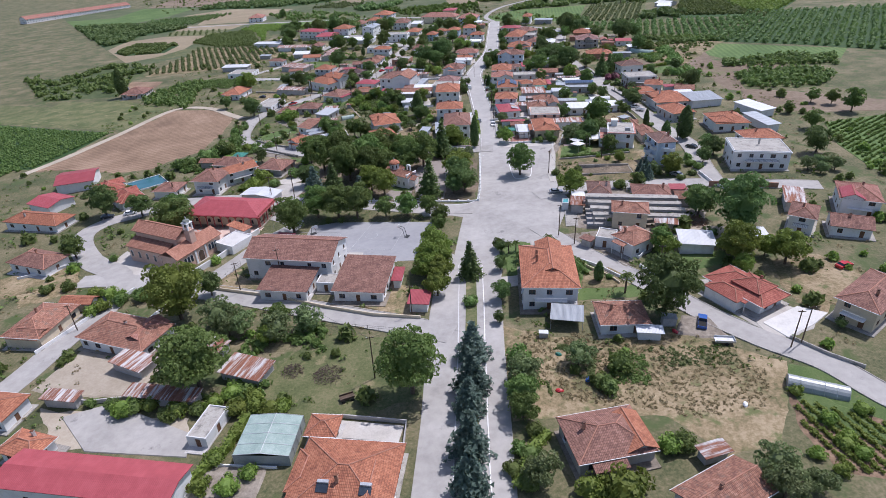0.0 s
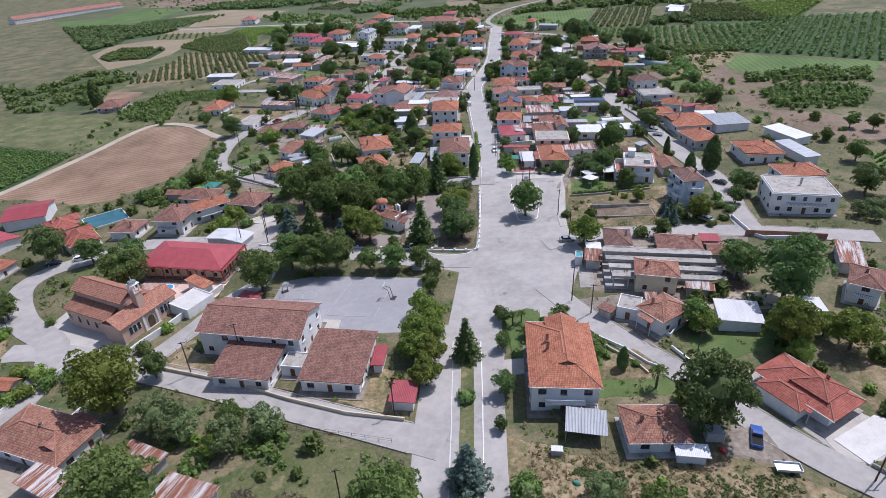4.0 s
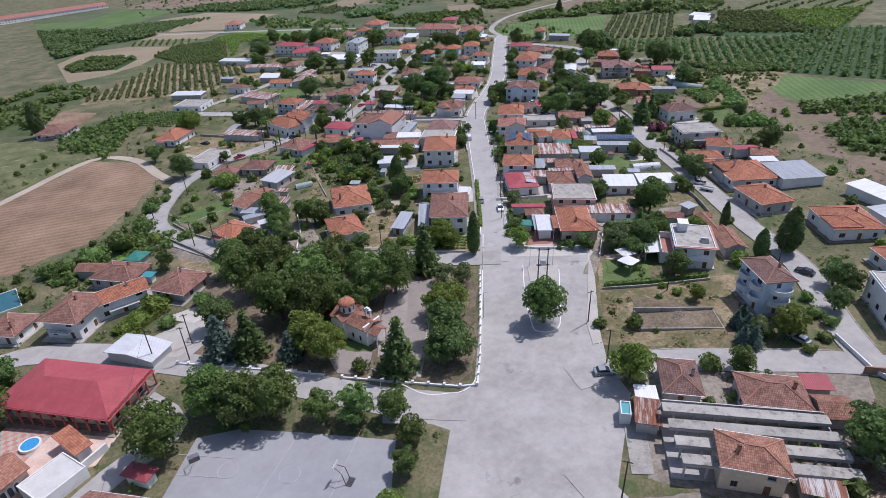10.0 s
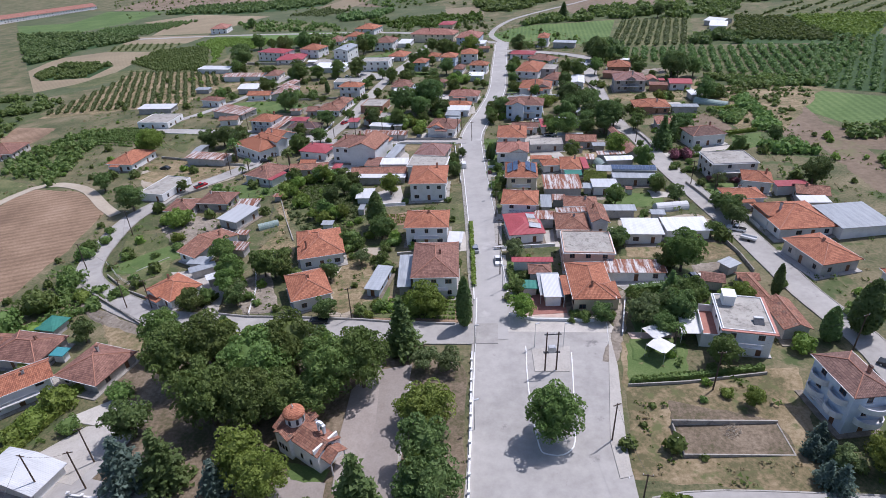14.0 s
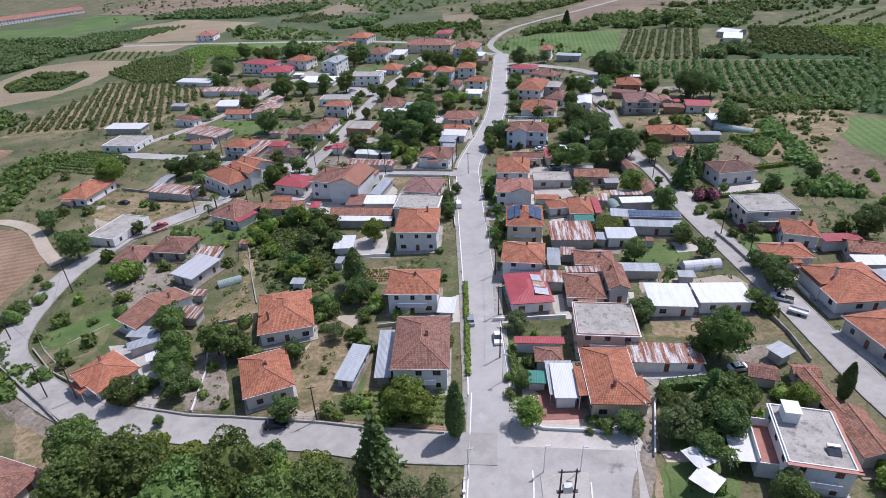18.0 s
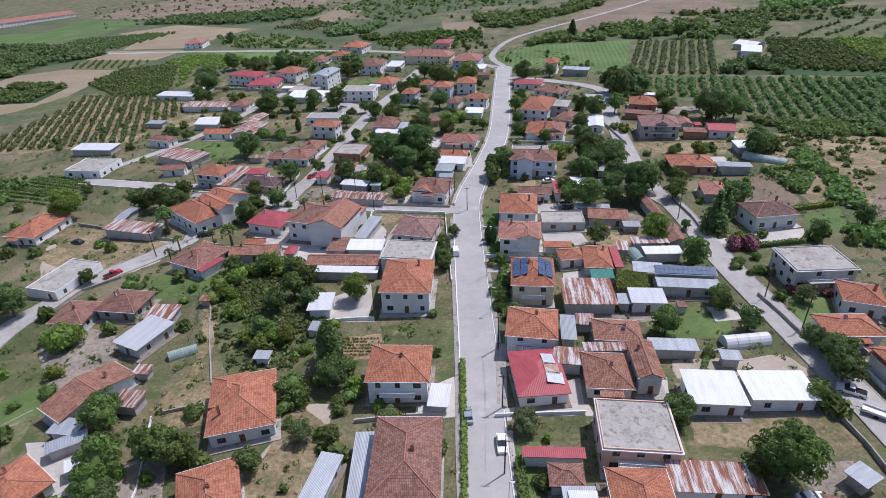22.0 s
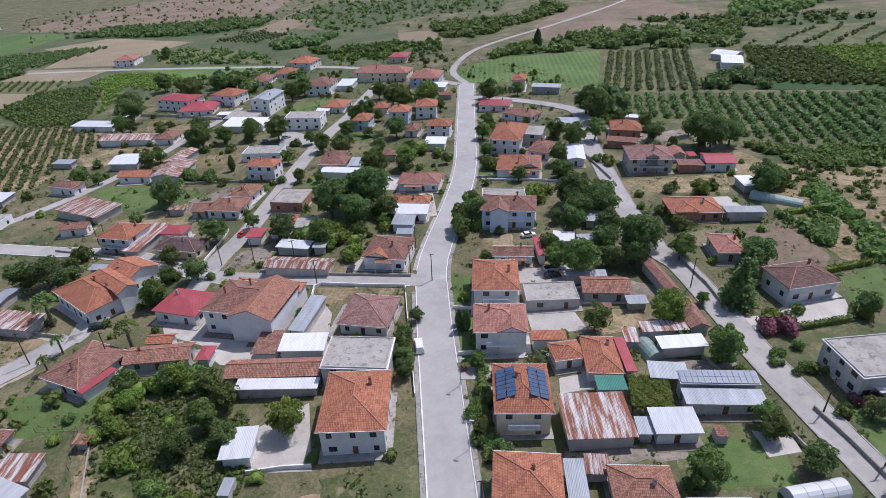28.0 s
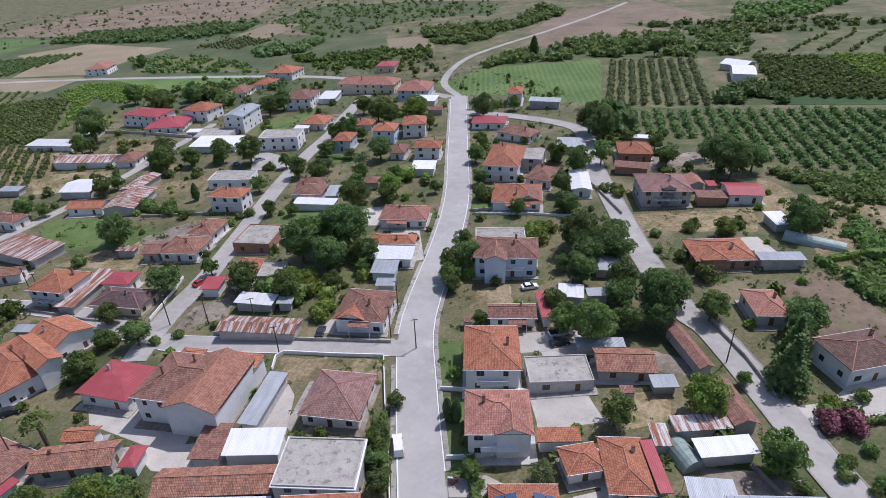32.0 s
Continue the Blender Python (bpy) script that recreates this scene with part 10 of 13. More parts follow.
wall_line('garden_wall', [(6.2, 200.6), (-5.1, 203.4), (-15.7, 206.4), (-17.4, 205.1), (-17.6, 201.0)], 0.9, 0.25, 'plaster_white', label='white wall along a corner plot')
wall_line('garden_wall', [(-33.5, 217.0), (-21.9, 213.1), (-10.1, 209.7), (-5.4, 208.7), (7.9, 205.2)], 0.9, 0.25, 'concrete', label='grey wall along the cross street')
wall_line('garden_wall', [(-102.1, 244.7), (-86.8, 238.4), (-68.5, 230.2), (-58.6, 226.7)], 0.8, 0.25, 'concrete', label='grey wall along the lane')
wall_line('garden_wall', [(-51.4, 226.4), (-49.2, 239.4), (-48.7, 246.2)], 0.8, 0.25, 'plaster_white', label='low white wall beside the lane')
wall_line('garden_wall', [(-117.7, 213.6), (-101.6, 206.4), (-84.0, 197.8), (-77.4, 195.5)], 1.0, 0.25, 'concrete', label='grey retaining wall beside the lane')
wall_line('garden_wall', [(-96.7, 158.7), (-93.6, 169.0), (-85.5, 175.0)], 0.8, 0.25, 'concrete', label='grey wall along a lane')
wall_line('garden_wall', [(-55.4, 159.9), (-50.0, 142.5), (-44.7, 127.3)], 0.5, 0.25, 'concrete', label='low grey garden wall beside weeds')
wall_line('garden_wall', [(-23.6, 146.5), (-17.0, 146.6), (-12.2, 146.1)], 0.9, 0.25, 'plaster_white', label='white wall behind a paved yard')
wall_line('garden_wall', [(17.1, 188.3), (30.2, 184.8), (41.8, 184.3)], 1.0, 0.25, 'plaster_white', label='white wall beside a paved drive')
wall_line('garden_wall', [(77.5, 198.0), (78.2, 185.2), (77.4, 174.7)], 0.9, 0.25, 'concrete', label='grey wall along the back street')
wall_line('garden_wall', [(76.9, 144.6), (77.9, 136.6), (78.3, 128.7)], 0.9, 0.25, 'concrete', label='grey wall along the back street')
wall_line('garden_wall', [(36.0, 264.9), (51.3, 260.8), (65.5, 254.9)], 0.8, 0.25, 'plaster_white', label='low white wall along the side street')
wall_line('garden_wall', [(77.2, 292.1), (78.1, 271.0), (78.9, 253.3)], 1.0, 0.25, 'concrete', label='grey wall along the back street')
wall_line('garden_wall', [(31.8, 57.2), (42.9, 56.8), (57.7, 57.5)], 0.6, 0.25, 'concrete', label='low stone wall at the edge of a lawn')
wall_line('garden_wall', [(34.9, -20.6), (37.2, -26.5), (38.7, -27.9)], 0.8, 0.25, 'plaster_white', label='white yard wall along the road')
wall_line('garden_wall', [(20.6, -14.6), (25.3, -19.5), (28.5, -24.7), (31.5, -27.2)], 0.8, 0.25, 'plaster_white', label='white wall with hedge along the road')
wall_line('kerb', [(-22.2, 35.3), (-20.4, 33.6), (-17.6, 31.3), (-14.7, 28.9), (-12.4, 27.1), (-10.7, 26.3), (-9.3, 26.0), (-8.1, 26.0), (-7.0, 26.1), (-5.7, 26.1), (-4.6, 26.1), (-3.5, 26.4), (-2.6, 27.1), (-1.8, 27.9), (-1.2, 28.9), (-0.7, 30.5), (-0.1, 33.0), (0.5, 36.5), (1.0, 40.8), (1.6, 46.1), (2.3, 52.6), (3.3, 61.6), (4.4, 72.6), (5.5, 83.0), (6.2, 90.1)], 0.16, 0.22, 'paint_white', kind='structure')
wall_line('kerb', [(14.8, 71.1), (14.6, 68.7), (14.1, 65.3), (13.7, 61.5), (13.4, 58.0), (13.2, 54.6), (13.0, 51.1), (13.0, 48.0), (13.0, 45.6), (13.1, 44.2), (13.3, 43.5), (13.6, 43.2), (14.0, 43.0), (14.8, 42.7), (15.7, 42.5), (16.7, 42.6), (17.6, 43.0), (18.2, 43.5), (18.7, 44.1), (19.2, 45.3), (19.8, 47.7), (20.7, 52.1), (21.8, 58.1), (22.9, 63.9), (23.6, 67.9)], 0.16, 0.22, 'paint_white', kind='structure')
wall_line('kerb', [(34.7, 84.2), (33.6, 79.0), (32.1, 71.4), (30.4, 63.2), (29.0, 56.1), (28.0, 50.3), (27.1, 44.8), (26.3, 40.2), (25.8, 37.0)], 0.16, 0.22, 'paint_white', kind='structure')
wall_line('kerb', [(-9.8, -11.9), (-10.0, -14.2), (-10.2, -17.5), (-10.4, -21.4), (-10.7, -25.3), (-11.0, -29.4), (-11.3, -33.9), (-11.6, -38.5), (-12.0, -43.0), (-12.3, -47.4), (-12.7, -51.8), (-13.1, -56.1), (-13.4, -60.2), (-13.8, -63.9), (-14.1, -67.4), (-14.4, -70.7), (-14.7, -73.7), (-14.9, -76.7), (-15.2, -79.5), (-15.4, -81.9), (-15.6, -83.6)], 0.16, 0.2, 'paint_white', kind='structure')
wall_line('kerb', [(-3.8, -13.0), (-4.0, -15.3), (-4.2, -18.6), (-4.5, -22.4), (-4.8, -26.3), (-5.1, -30.4), (-5.5, -34.8), (-5.9, -39.4), (-6.3, -43.8), (-6.7, -48.2), (-7.0, -52.6), (-7.4, -56.9), (-7.7, -60.9), (-8.0, -64.6), (-8.3, -68.1), (-8.5, -71.4), (-8.8, -74.4), (-9.0, -77.4), (-9.2, -80.2), (-9.3, -82.6), (-9.4, -84.3)], 0.16, 0.2, 'paint_white', kind='structure')
wall_line('median', [(-6.7, -12.5), (-6.9, -14.8), (-7.1, -18.1), (-7.4, -21.9), (-7.7, -25.8), (-8.1, -29.9), (-8.4, -34.4), (-8.8, -38.9), (-9.2, -43.4), (-9.6, -47.8), (-9.9, -52.2), (-10.2, -56.5), (-10.6, -60.6), (-10.9, -64.3), (-11.2, -67.8), (-11.4, -71.0), (-11.7, -74.1), (-11.9, -77.0), (-12.2, -79.8), (-12.3, -82.3), (-12.5, -84.0)], 0.13, 2.6, 'grass', kind='structure')

wall_line('garden_wall', [(-37.5, 208.0), (-28.4, 203.4)], 0.9, 0.25, 'concrete', label='grey concrete garden wall between plots')
wall_line('garden_wall', [(34.4, 189.2), (49.4, 188.8), (51.7, 185.8)], 1.6, 0.25, 'plaster_grey', label='grey concrete garden wall between plots')
wall_line('garden_wall', [(49.1, 211.3), (53.2, 220.4), (57.0, 227.9)], 0.8, 0.25, 'concrete', label='grey concrete garden wall between plots')
wall_line('garden_wall', [(16.4, 171.0), (21.7, 170.4), (30.5, 170.3)], 1.2, 0.25, 'plaster_white', label='white rendered garden wall between yards')
wall_line('garden_wall', [(-146.3, 415.0), (-109.2, 399.1), (-82.8, 383.5)], 1.4, 0.25, 'plaster_grey', label='grey concrete garden wall between plots')
wall_line('garden_wall', [(-52.0, 288.7), (-76.0, 292.9)], 0.9, 0.25, 'concrete', label='grey concrete garden wall between plots')
wall_line('garden_wall', [(0.3, 274.5), (4.9, 273.3)], 0.9, 0.25, 'plaster_white', label='white rendered garden wall between yards')
wall_line('garden_wall', [(34.6, 267.4), (56.1, 265.8)], 0.9, 0.25, 'concrete', label='grey concrete garden wall between plots')
wall_line('garden_wall', [(57.4, 125.4), (62.9, 127.0)], 0.8, 0.25, 'concrete', label='grey concrete garden wall between plots')
wall_line('garden_wall', [(69.3, 143.2), (70.5, 132.5)], 0.9, 0.25, 'concrete', label='grey concrete garden wall between plots')
wall_line('garden_wall', [(12.6, 112.6), (29.0, 111.7)], 0.9, 0.25, 'plaster_white', label='white rendered garden wall between yards')
wall_line('garden_wall', [(47.3, 109.5), (60.9, 109.9), (70.4, 110.8)], 1.0, 0.25, 'plaster_grey', label='grey concrete garden wall between plots')
wall_line('garden_wall', [(-52.1, 119.5), (-44.3, 121.2)], 0.9, 0.25, 'concrete', label='grey concrete garden wall between plots')
wall_line('garden_wall', [(-13.6, 113.7), (-5.2, 114.1), (3.7, 113.9)], 0.9, 0.25, 'plaster_grey', label='grey concrete garden wall between plots')
wall_line('garden_wall', [(64.8, 161.1), (67.7, 147.4)], 1.0, 0.25, 'concrete', label='grey concrete garden wall between plots')
wall_line('garden_wall', [(-48.3, 90.8), (-49.3, 102.4), (-52.5, 114.3), (-53.7, 118.8)], 0.6, 0.25, 'plaster_white', label='low white wall with small piers beside a path')
wall_line('garden_wall', [(-93.8, 115.3), (-84.8, 106.5), (-74.0, 99.9)], 0.7, 0.25, 'concrete', label='grey concrete garden wall between plots')
wall_line('garden_wall', [(48.9, 116.4), (71.4, 113.2)], 1.0, 0.25, 'plaster_grey', label='grey concrete garden wall between plots')
wall_line('garden_wall', [(-86.5, 116.5), (-79.7, 123.3)], 0.3, 0.25, 'concrete', label='narrow concrete garden path edge')
wall_line('garden_wall', [(13.6, -3.0), (18.1, -10.9), (22.5, -19.2), (26.4, -24.3), (27.7, -27.7)], 0.7, 0.25, 'plaster_cream', label='low cream wall with posts along the road')
wall_line('garden_wall', [(32.9, -12.6), (36.0, -17.0), (40.2, -12.1)], 0.9, 0.25, 'plaster_white', label='white rendered garden wall between yards')
wall_line('garden_wall', [(-36.1, -67.3), (-35.0, -63.3), (-22.9, -66.2), (-23.3, -71.5)], 0.9, 0.25, 'plaster_grey', label='grey concrete garden wall between plots')
wall_line('garden_wall', [(-56.1, -72.0), (-44.9, -73.8)], 0.5, 0.25, 'plaster_white', label='white rendered garden wall between yards')
wall_line('garden_wall', [(-71.2, -52.6), (-87.1, -53.0), (-96.3, -51.0)], 1.0, 0.25, 'plaster_grey', label='grey concrete garden wall between plots')
wall_line('garden_wall', [(-90.4, -34.4), (-84.0, -18.2)], 0.9, 0.25, 'plaster_white', label='white rendered garden wall between yards')

# ---- plants ----
plant('blue_spruce', -9.5, -49.5, 4.05)
plant('blue_spruce', -10.4, -59.5, 4.48)
plant('blue_spruce', -11.4, -65.0, 3.59)
plant('blue_spruce', -12.1, -74.8, 4.15)
plant('blue_spruce', -12.6, -82.4, 4.07)
plant('spruce', -7.3, -17.6, 3.39)
plant('bush', -8.3, -30.3, 1.99)
plant('tree_round', -21.8, -58.5, 5.89)
plant('tree_round', -65.4, -51.1, 6.67)
plant('tree_bright', -78.4, -25.1, 6.68)
plant('tree_dark', 32.6, -42.1, 6.18)
plant('olive', -0.6, -58.4, 3.43)
plant('olive', 11.1, -54.6, 2.88)
plant('olive', -61.5, -33.5, 3.3)
plant('tree_round', -52.6, -32.6, 2.7)
plant('olive', -46.0, -34.2, 3.4)
plant('tree_bright', -54.2, -38.4, 2.3)
plant('olive', -66.6, -31.6, 4.28)
plant('olive', -1.3, -81.7, 3.06)
plant('olive', 33.9, -84.4, 3.39)
plant('olive', 38.6, -87.7, 2.48)
plant('bush_bright', -57.6, -54.6, 2.46)
plant('bush_bright', -52.0, -59.2, 2.37)
plant('bush_bright', -53.8, -65.1, 1.85)
plant('bush_bright', 10.8, -85.1, 4.07)
plant('bush_bright', 5.5, -84.5, 3.00)
plant('bush_bright', 20.9, -77.2, 2.40)
plant('bush_bright', -78.5, -56.7, 2.64)
plant('bush_bright', -67.4, -58.4, 2.60)
plant('bush_bright', -73.3, -56.3, 2.21)
plant('bush_bright', -52.3, -77.3, 2.40)
plant('bush_bright', -49.2, -75.1, 1.89)
plant('bush', -0.7, -71.6, 1.94)
plant('bush', -2.1, -76.4, 2.05)
plant('bush', -3.5, -81.9, 2.12)
plant('bush', 18.8, -57.2, 2.84)
plant('bush', 15.0, -62.6, 2.30)
plant('bush', -92.1, -14.7, 2.91)
plant('bush', -85.9, -15.7, 2.90)
plant('bush', -116.1, -5.6, 2.15)
plant('bush', 54.6, -25.7, 1.63)
plant('bush_bright', 46.8, -67.8, 1.51)
plant('bush_bright', 48.3, -74.9, 1.70)
plant('bush_bright', 47.9, -79.8, 1.80)
plant('bush_bright', 42.5, -81.4, 1.60)
plant('bush_bright', 55.1, -73.2, 1.72)
plant('tree_round', -52.4, 26.1, 4.95)
plant('tree_round', -45.6, 23.5, 5.10)
plant('tree_round', -39.6, 23.1, 5.09)
plant('tree_round', -30.5, 22.2, 3.16)
plant('tree_round', -23.7, 21.2, 3.49)
plant('tree_round', -16.7, 21.1, 3.02)
plant('tree_round', -13.5, 14.4, 2.54)
plant('tree_round', -14.5, 8.4, 2.21)
plant('tree_round', -58.3, 16.0, 5.29)
plant('tree_bright', -16.7, -1.9, 3.03)
plant('tree_bright', -14.8, -6.2, 3.12)
plant('tree_bright', -17.7, -12.8, 3.48)
plant('tree_bright', -14.1, -11.9, 2.79)
plant('tree_bright', -18.3, -16.8, 3.18)
plant('tree_bright', -36.3, 43.8, 4.18)
plant('tree_round', -56.1, 68.2, 5.71)
plant('tree_round', -49.4, 70.4, 6.26)
plant('tree_round', -38.9, 62.7, 7.02)
plant('tree_round', -32.2, 68.6, 5.94)
plant('tree_round', -23.5, 61.1, 6.06)
plant('tree_round', -18.1, 62.7, 5.47)
plant('tree_round', -62.9, 79.0, 4.39)
plant('tree_round', -26.4, 55.9, 4.36)
plant('tree_round', -45.1, 55.7, 5.94)
plant('tree_round', -37.3, 54.1, 5.35)
plant('tree_round', -32.5, 56.3, 4.59)
plant('blue_spruce', -55.6, 43.1, 4.82)
plant('blue_spruce', -40.0, 40.5, 3.32)
plant('spruce', -49.2, 43.0, 4.79)
plant('spruce', -16.3, 34.0, 4.84)
plant('spruce', -10.7, 72.7, 4.81)
plant('tree_bright', -5.2, 51.2, 4.40)
plant('tree_bright', -31.7, 38.5, 4.34)
plant('tree_dark', -4.7, 35.4, 4.21)
plant('tree_dark', -6.1, 42.7, 4.11)
plant('bush', -24.4, 35.3, 2.06)
plant('bush', -67.4, 65.3, 2.98)
plant('olive', -6.0, 66.5, 2.86)
plant('olive', -1.2, 65.9, 2.84)
plant('tree_round', 15.6, 46.3, 4.81)
plant('tree_bright', 28.4, 25.7, 4.15)
plant('tree_dark', 47.4, 76.8, 3.54)
plant('tree_dark', 51.2, 83.6, 2.65)
plant('bush', 84.2, 72.4, 2.96)
plant('bush', 74.7, 66.2, 1.90)
plant('bush', 33.4, 78.4, 2.20)
plant('cypress', 71.6, 81.3, 1.17)
plant('bush_bright', 48.2, 53.0, 1.40)
plant('bush_bright', 52.7, 51.7, 1.50)
plant('bush_bright', 65.5, 37.3, 2.82)
plant('blue_spruce', 54.1, 33.7, 2.17)
plant('blue_spruce', 55.1, 39.0, 1.90)
plant('olive', 58.6, 36.1, 2.23)
plant('cypress', 2.6, 79.5, 1.74)
plant('tree_dark', -61.9, 119.5, 2.92)
plant('tree_dark', 78.7, 118.2, 3.38)
plant('tree_dark', 68.6, 132.1, 2.56)
plant('tree_dark', 32.3, 77.3, 2.31)
plant('tree_dark', -29.0, 86.5, 2.72)
plant('tree_dark', -53.3, 87.7, 1.07)
plant('tree_round', -56.4, 107.0, 3.41)
plant('tree_round', -48.2, 108.1, 3.31)
plant('tree_round', 55.9, 94.6, 4.59)
plant('tree_round', 50.8, 132.2, 3.13)
plant('olive', -53.3, 99.2, 2.78)
plant('olive', 40.7, 75.8, 3.78)
plant('olive', -22.9, 110.3, 2.25)
plant('olive', 17.5, 108.3, 2.21)
plant('tree_dark', 46.9, 74.2, 3.52)
plant('tree_dark', 42.6, 71.0, 2.54)
plant('tree_dark', -105.5, 159.1, 4.63)
plant('tree_dark', -126.1, 181.0, 3.33)
plant('bush', -65.3, 97.4, 2.07)
plant('bush', -61.2, 98.6, 1.63)
plant('bush', -44.9, 118.7, 2.39)
plant('bush', -106.5, 131.0, 3.16)
plant('bush', -93.0, 124.4, 1.94)
plant('bush', -16.9, 88.6, 2.14)
plant('bush', -21.1, 87.6, 2.13)
plant('bush', -9.2, 83.6, 1.44)
plant('bush', 56.3, 83.3, 2.04)
plant('bush', 74.9, 85.2, 1.66)
plant('bush', -66.0, 83.1, 1.65)
plant('bush_bright', -84.0, 144.5, 4.63)
plant('bush_bright', -8.2, 86.2, 3.56)
plant('bush_bright', -3.5, 88.7, 2.57)
plant('bush_bright', -46.4, 152.2, 3.22)
plant('bush_bright', -37.1, 137.7, 3.27)
plant('bush_bright', -51.8, 168.0, 2.79)
plant('bush_bright', -5.5, 112.4, 2.04)
plant('tree_bright', -31.4, 139.6, 2.10)
plant('poplar', -19.7, 129.5, 2.65)
plant('tree_bright', 15.6, 81.2, 2.79)
plant('tree_bright', -128.0, 224.2, 3.99)
plant('palm', -57.5, 187.4, 2.64)
plant('palm', -81.9, 201.3, 2.85)
plant('palm', -74.1, 182.3, 1.44)
plant('palm', -73.9, 188.9, 1.50)
plant('bush_bright', -54.2, 165.3, 2.88)
plant('bush_bright', -54.7, 159.4, 2.52)
plant('bush', -79.7, 168.7, 2.41)
plant('bush', -61.7, 165.3, 1.58)
plant('bush', -39.3, 174.0, 3.04)
plant('tree_bright', -17.2, 155.0, 3.27)
plant('tree_bright', 62.5, 172.8, 3.68)
plant('tree_round', 77.2, 198.3, 3.01)
plant('tree_round', 66.5, 142.3, 2.22)
plant('tree_dark', 67.7, 201.8, 5.43)
plant('tree_dark', 91.5, 188.8, 3.59)
plant('tree_dark', 104.4, 168.4, 2.53)
plant('tree_dark', 5.2, 176.7, 2.24)
plant('tree_dark', 4.9, 166.6, 2.11)
plant('tree_dark', 8.4, 185.0, 1.77)
plant('spruce', 80.7, 177.0, 4.71)
plant('bush', 87.2, 169.1, 2.15)
plant('bush', 20.6, 155.9, 2.10)
plant('bush', 19.0, 146.7, 2.08)
plant('bush', 22.9, 162.5, 1.55)
plant('bush', 70.1, 155.7, 1.73)
plant('bush', 81.7, 154.3, 1.47)
plant('cypress', 17.8, 179.5, 0.86)
plant('cypress', 19.3, 179.3, 0.85)
plant('tree_round', -77.4, 273.6, 4.05)
plant('tree_round', 45.5, 209.0, 2.71)
plant('tree_round', 78.8, 200.2, 2.83)
plant('bush', -82.9, 261.5, 2.68)
plant('bush', -22.1, 233.0, 3.80)
plant('bush', -14.4, 228.6, 3.71)
plant('bush', 84.8, 214.7, 3.28)
plant('bush', -37.4, 283.6, 2.26)
plant('bush', -66.2, 294.2, 3.52)
plant('bush', -75.8, 299.8, 3.20)
plant('tree_dark', -50.3, 238.2, 3.84)
plant('tree_dark', -2.8, 250.7, 6.68)
plant('tree_dark', -15.7, 247.9, 5.64)
plant('tree_dark', -7.3, 241.2, 4.86)
plant('tree_dark', 2.8, 241.7, 3.39)
plant('tree_dark', 27.9, 232.2, 3.96)
plant('tree_dark', 63.3, 260.1, 3.11)
plant('tree_dark', 58.9, 234.4, 4.80)
plant('tree_dark', 68.8, 233.5, 3.91)
plant('tree_dark', 55.4, 219.4, 3.85)
plant('tree_dark', 60.9, 208.0, 3.59)
plant('tree_dark', 58.8, 198.6, 3.13)
plant('tree_dark', 93.4, 191.2, 4.16)
plant('olive', 71.3, 205.0, 4.79)
plant('olive', 0.6, 284.1, 3.42)
plant('tree_round', 23.7, 222.7, 2.10)
plant('bush_bright', -7.5, 220.7, 3.01)
plant('bush_bright', 42.8, 274.7, 3.33)
plant('bush_bright', 49.9, 243.1, 4.12)
plant('bush_bright', 16.7, 301.3, 4.53)
plant('bush_bright', 104.9, 280.0, 1.94)
plant('tree_dark', -84.8, 352.2, 4.84)
plant('tree_dark', 7.4, 324.2, 4.47)
plant('tree_dark', 94.2, 329.2, 6.02)
plant('tree_dark', 107.5, 286.0, 3.75)
plant('tree_dark', 120.9, 275.7, 6.01)
plant('bush', 124.8, 233.6, 4.94)
plant('bush', 40.7, 282.6, 2.50)
plant('bush', 65.7, 382.8, 3.62)
plant('bush', 59.6, 383.1, 3.62)
plant('bush', -78.3, 442.1, 7.03)
plant('bush', -102.5, 462.8, 8.05)
plant('bush', -92.8, 463.4, 7.40)
plant('tree_round', -58.9, 342.3, 4.24)
plant('tree_round', -45.9, 336.4, 5.53)
plant('tree_round', -16.3, 307.7, 3.76)
plant('tree_round', 12.7, 368.8, 4.71)
plant('tree_round', 21.7, 366.1, 4.16)
plant('tree_round', -0.2, 393.5, 4.51)
plant('tree_round', -10.8, 362.6, 2.82)
plant('tree_round', 12.5, 295.1, 3.20)
plant('tree_round', 25.5, 285.0, 1.93)
plant('tree_round', 102.6, 310.1, 3.05)
plant('olive', -24.4, 321.7, 2.65)
plant('olive', 0.0, 319.0, 3.08)
plant('olive', -4.7, 328.4, 2.73)
plant('olive', -49.8, 420.6, 4.24)
plant('olive', -13.0, 316.9, 3.04)
plant('poplar', 111.5, 493.4, 2.61)
plant('tree_dark', -128.3, 42.9, 5.37)
plant('tree_dark', -115.0, 40.5, 3.76)
plant('tree_dark', -102.0, 38.9, 3.73)
plant('tree_round', -97.1, 23.9, 6.20)
plant('bush', -118.9, 86.6, 3.94)
plant('bush', -108.1, 92.4, 4.84)
plant('bush', -103.6, 99.8, 4.99)
plant('bush', -101.6, 112.1, 3.94)
plant('bush', -114.5, 90.0, 3.20)
plant('bush_bright', -98.8, 89.3, 3.08)
plant('bush_bright', -102.1, 101.9, 2.72)
plant('bush_bright', -94.8, 103.9, 2.44)
plant('tree_dark', -84.3, 85.1, 2.71)
plant('bush', -85.2, 111.8, 1.60)
plant('bush', -84.3, 124.2, 1.53)
plant('bush', -78.7, 128.0, 2.08)
plant('bush', -104.3, 136.4, 2.16)
plant('bush', -106.6, 143.4, 1.86)
plant('bush', -106.3, 127.8, 3.11)
plant('palm', 3.8, -8.4, 1.19)
plant('palm', 5.9, -7.5, 1.06)
plant('palm', 13.3, -7.5, 0.93)
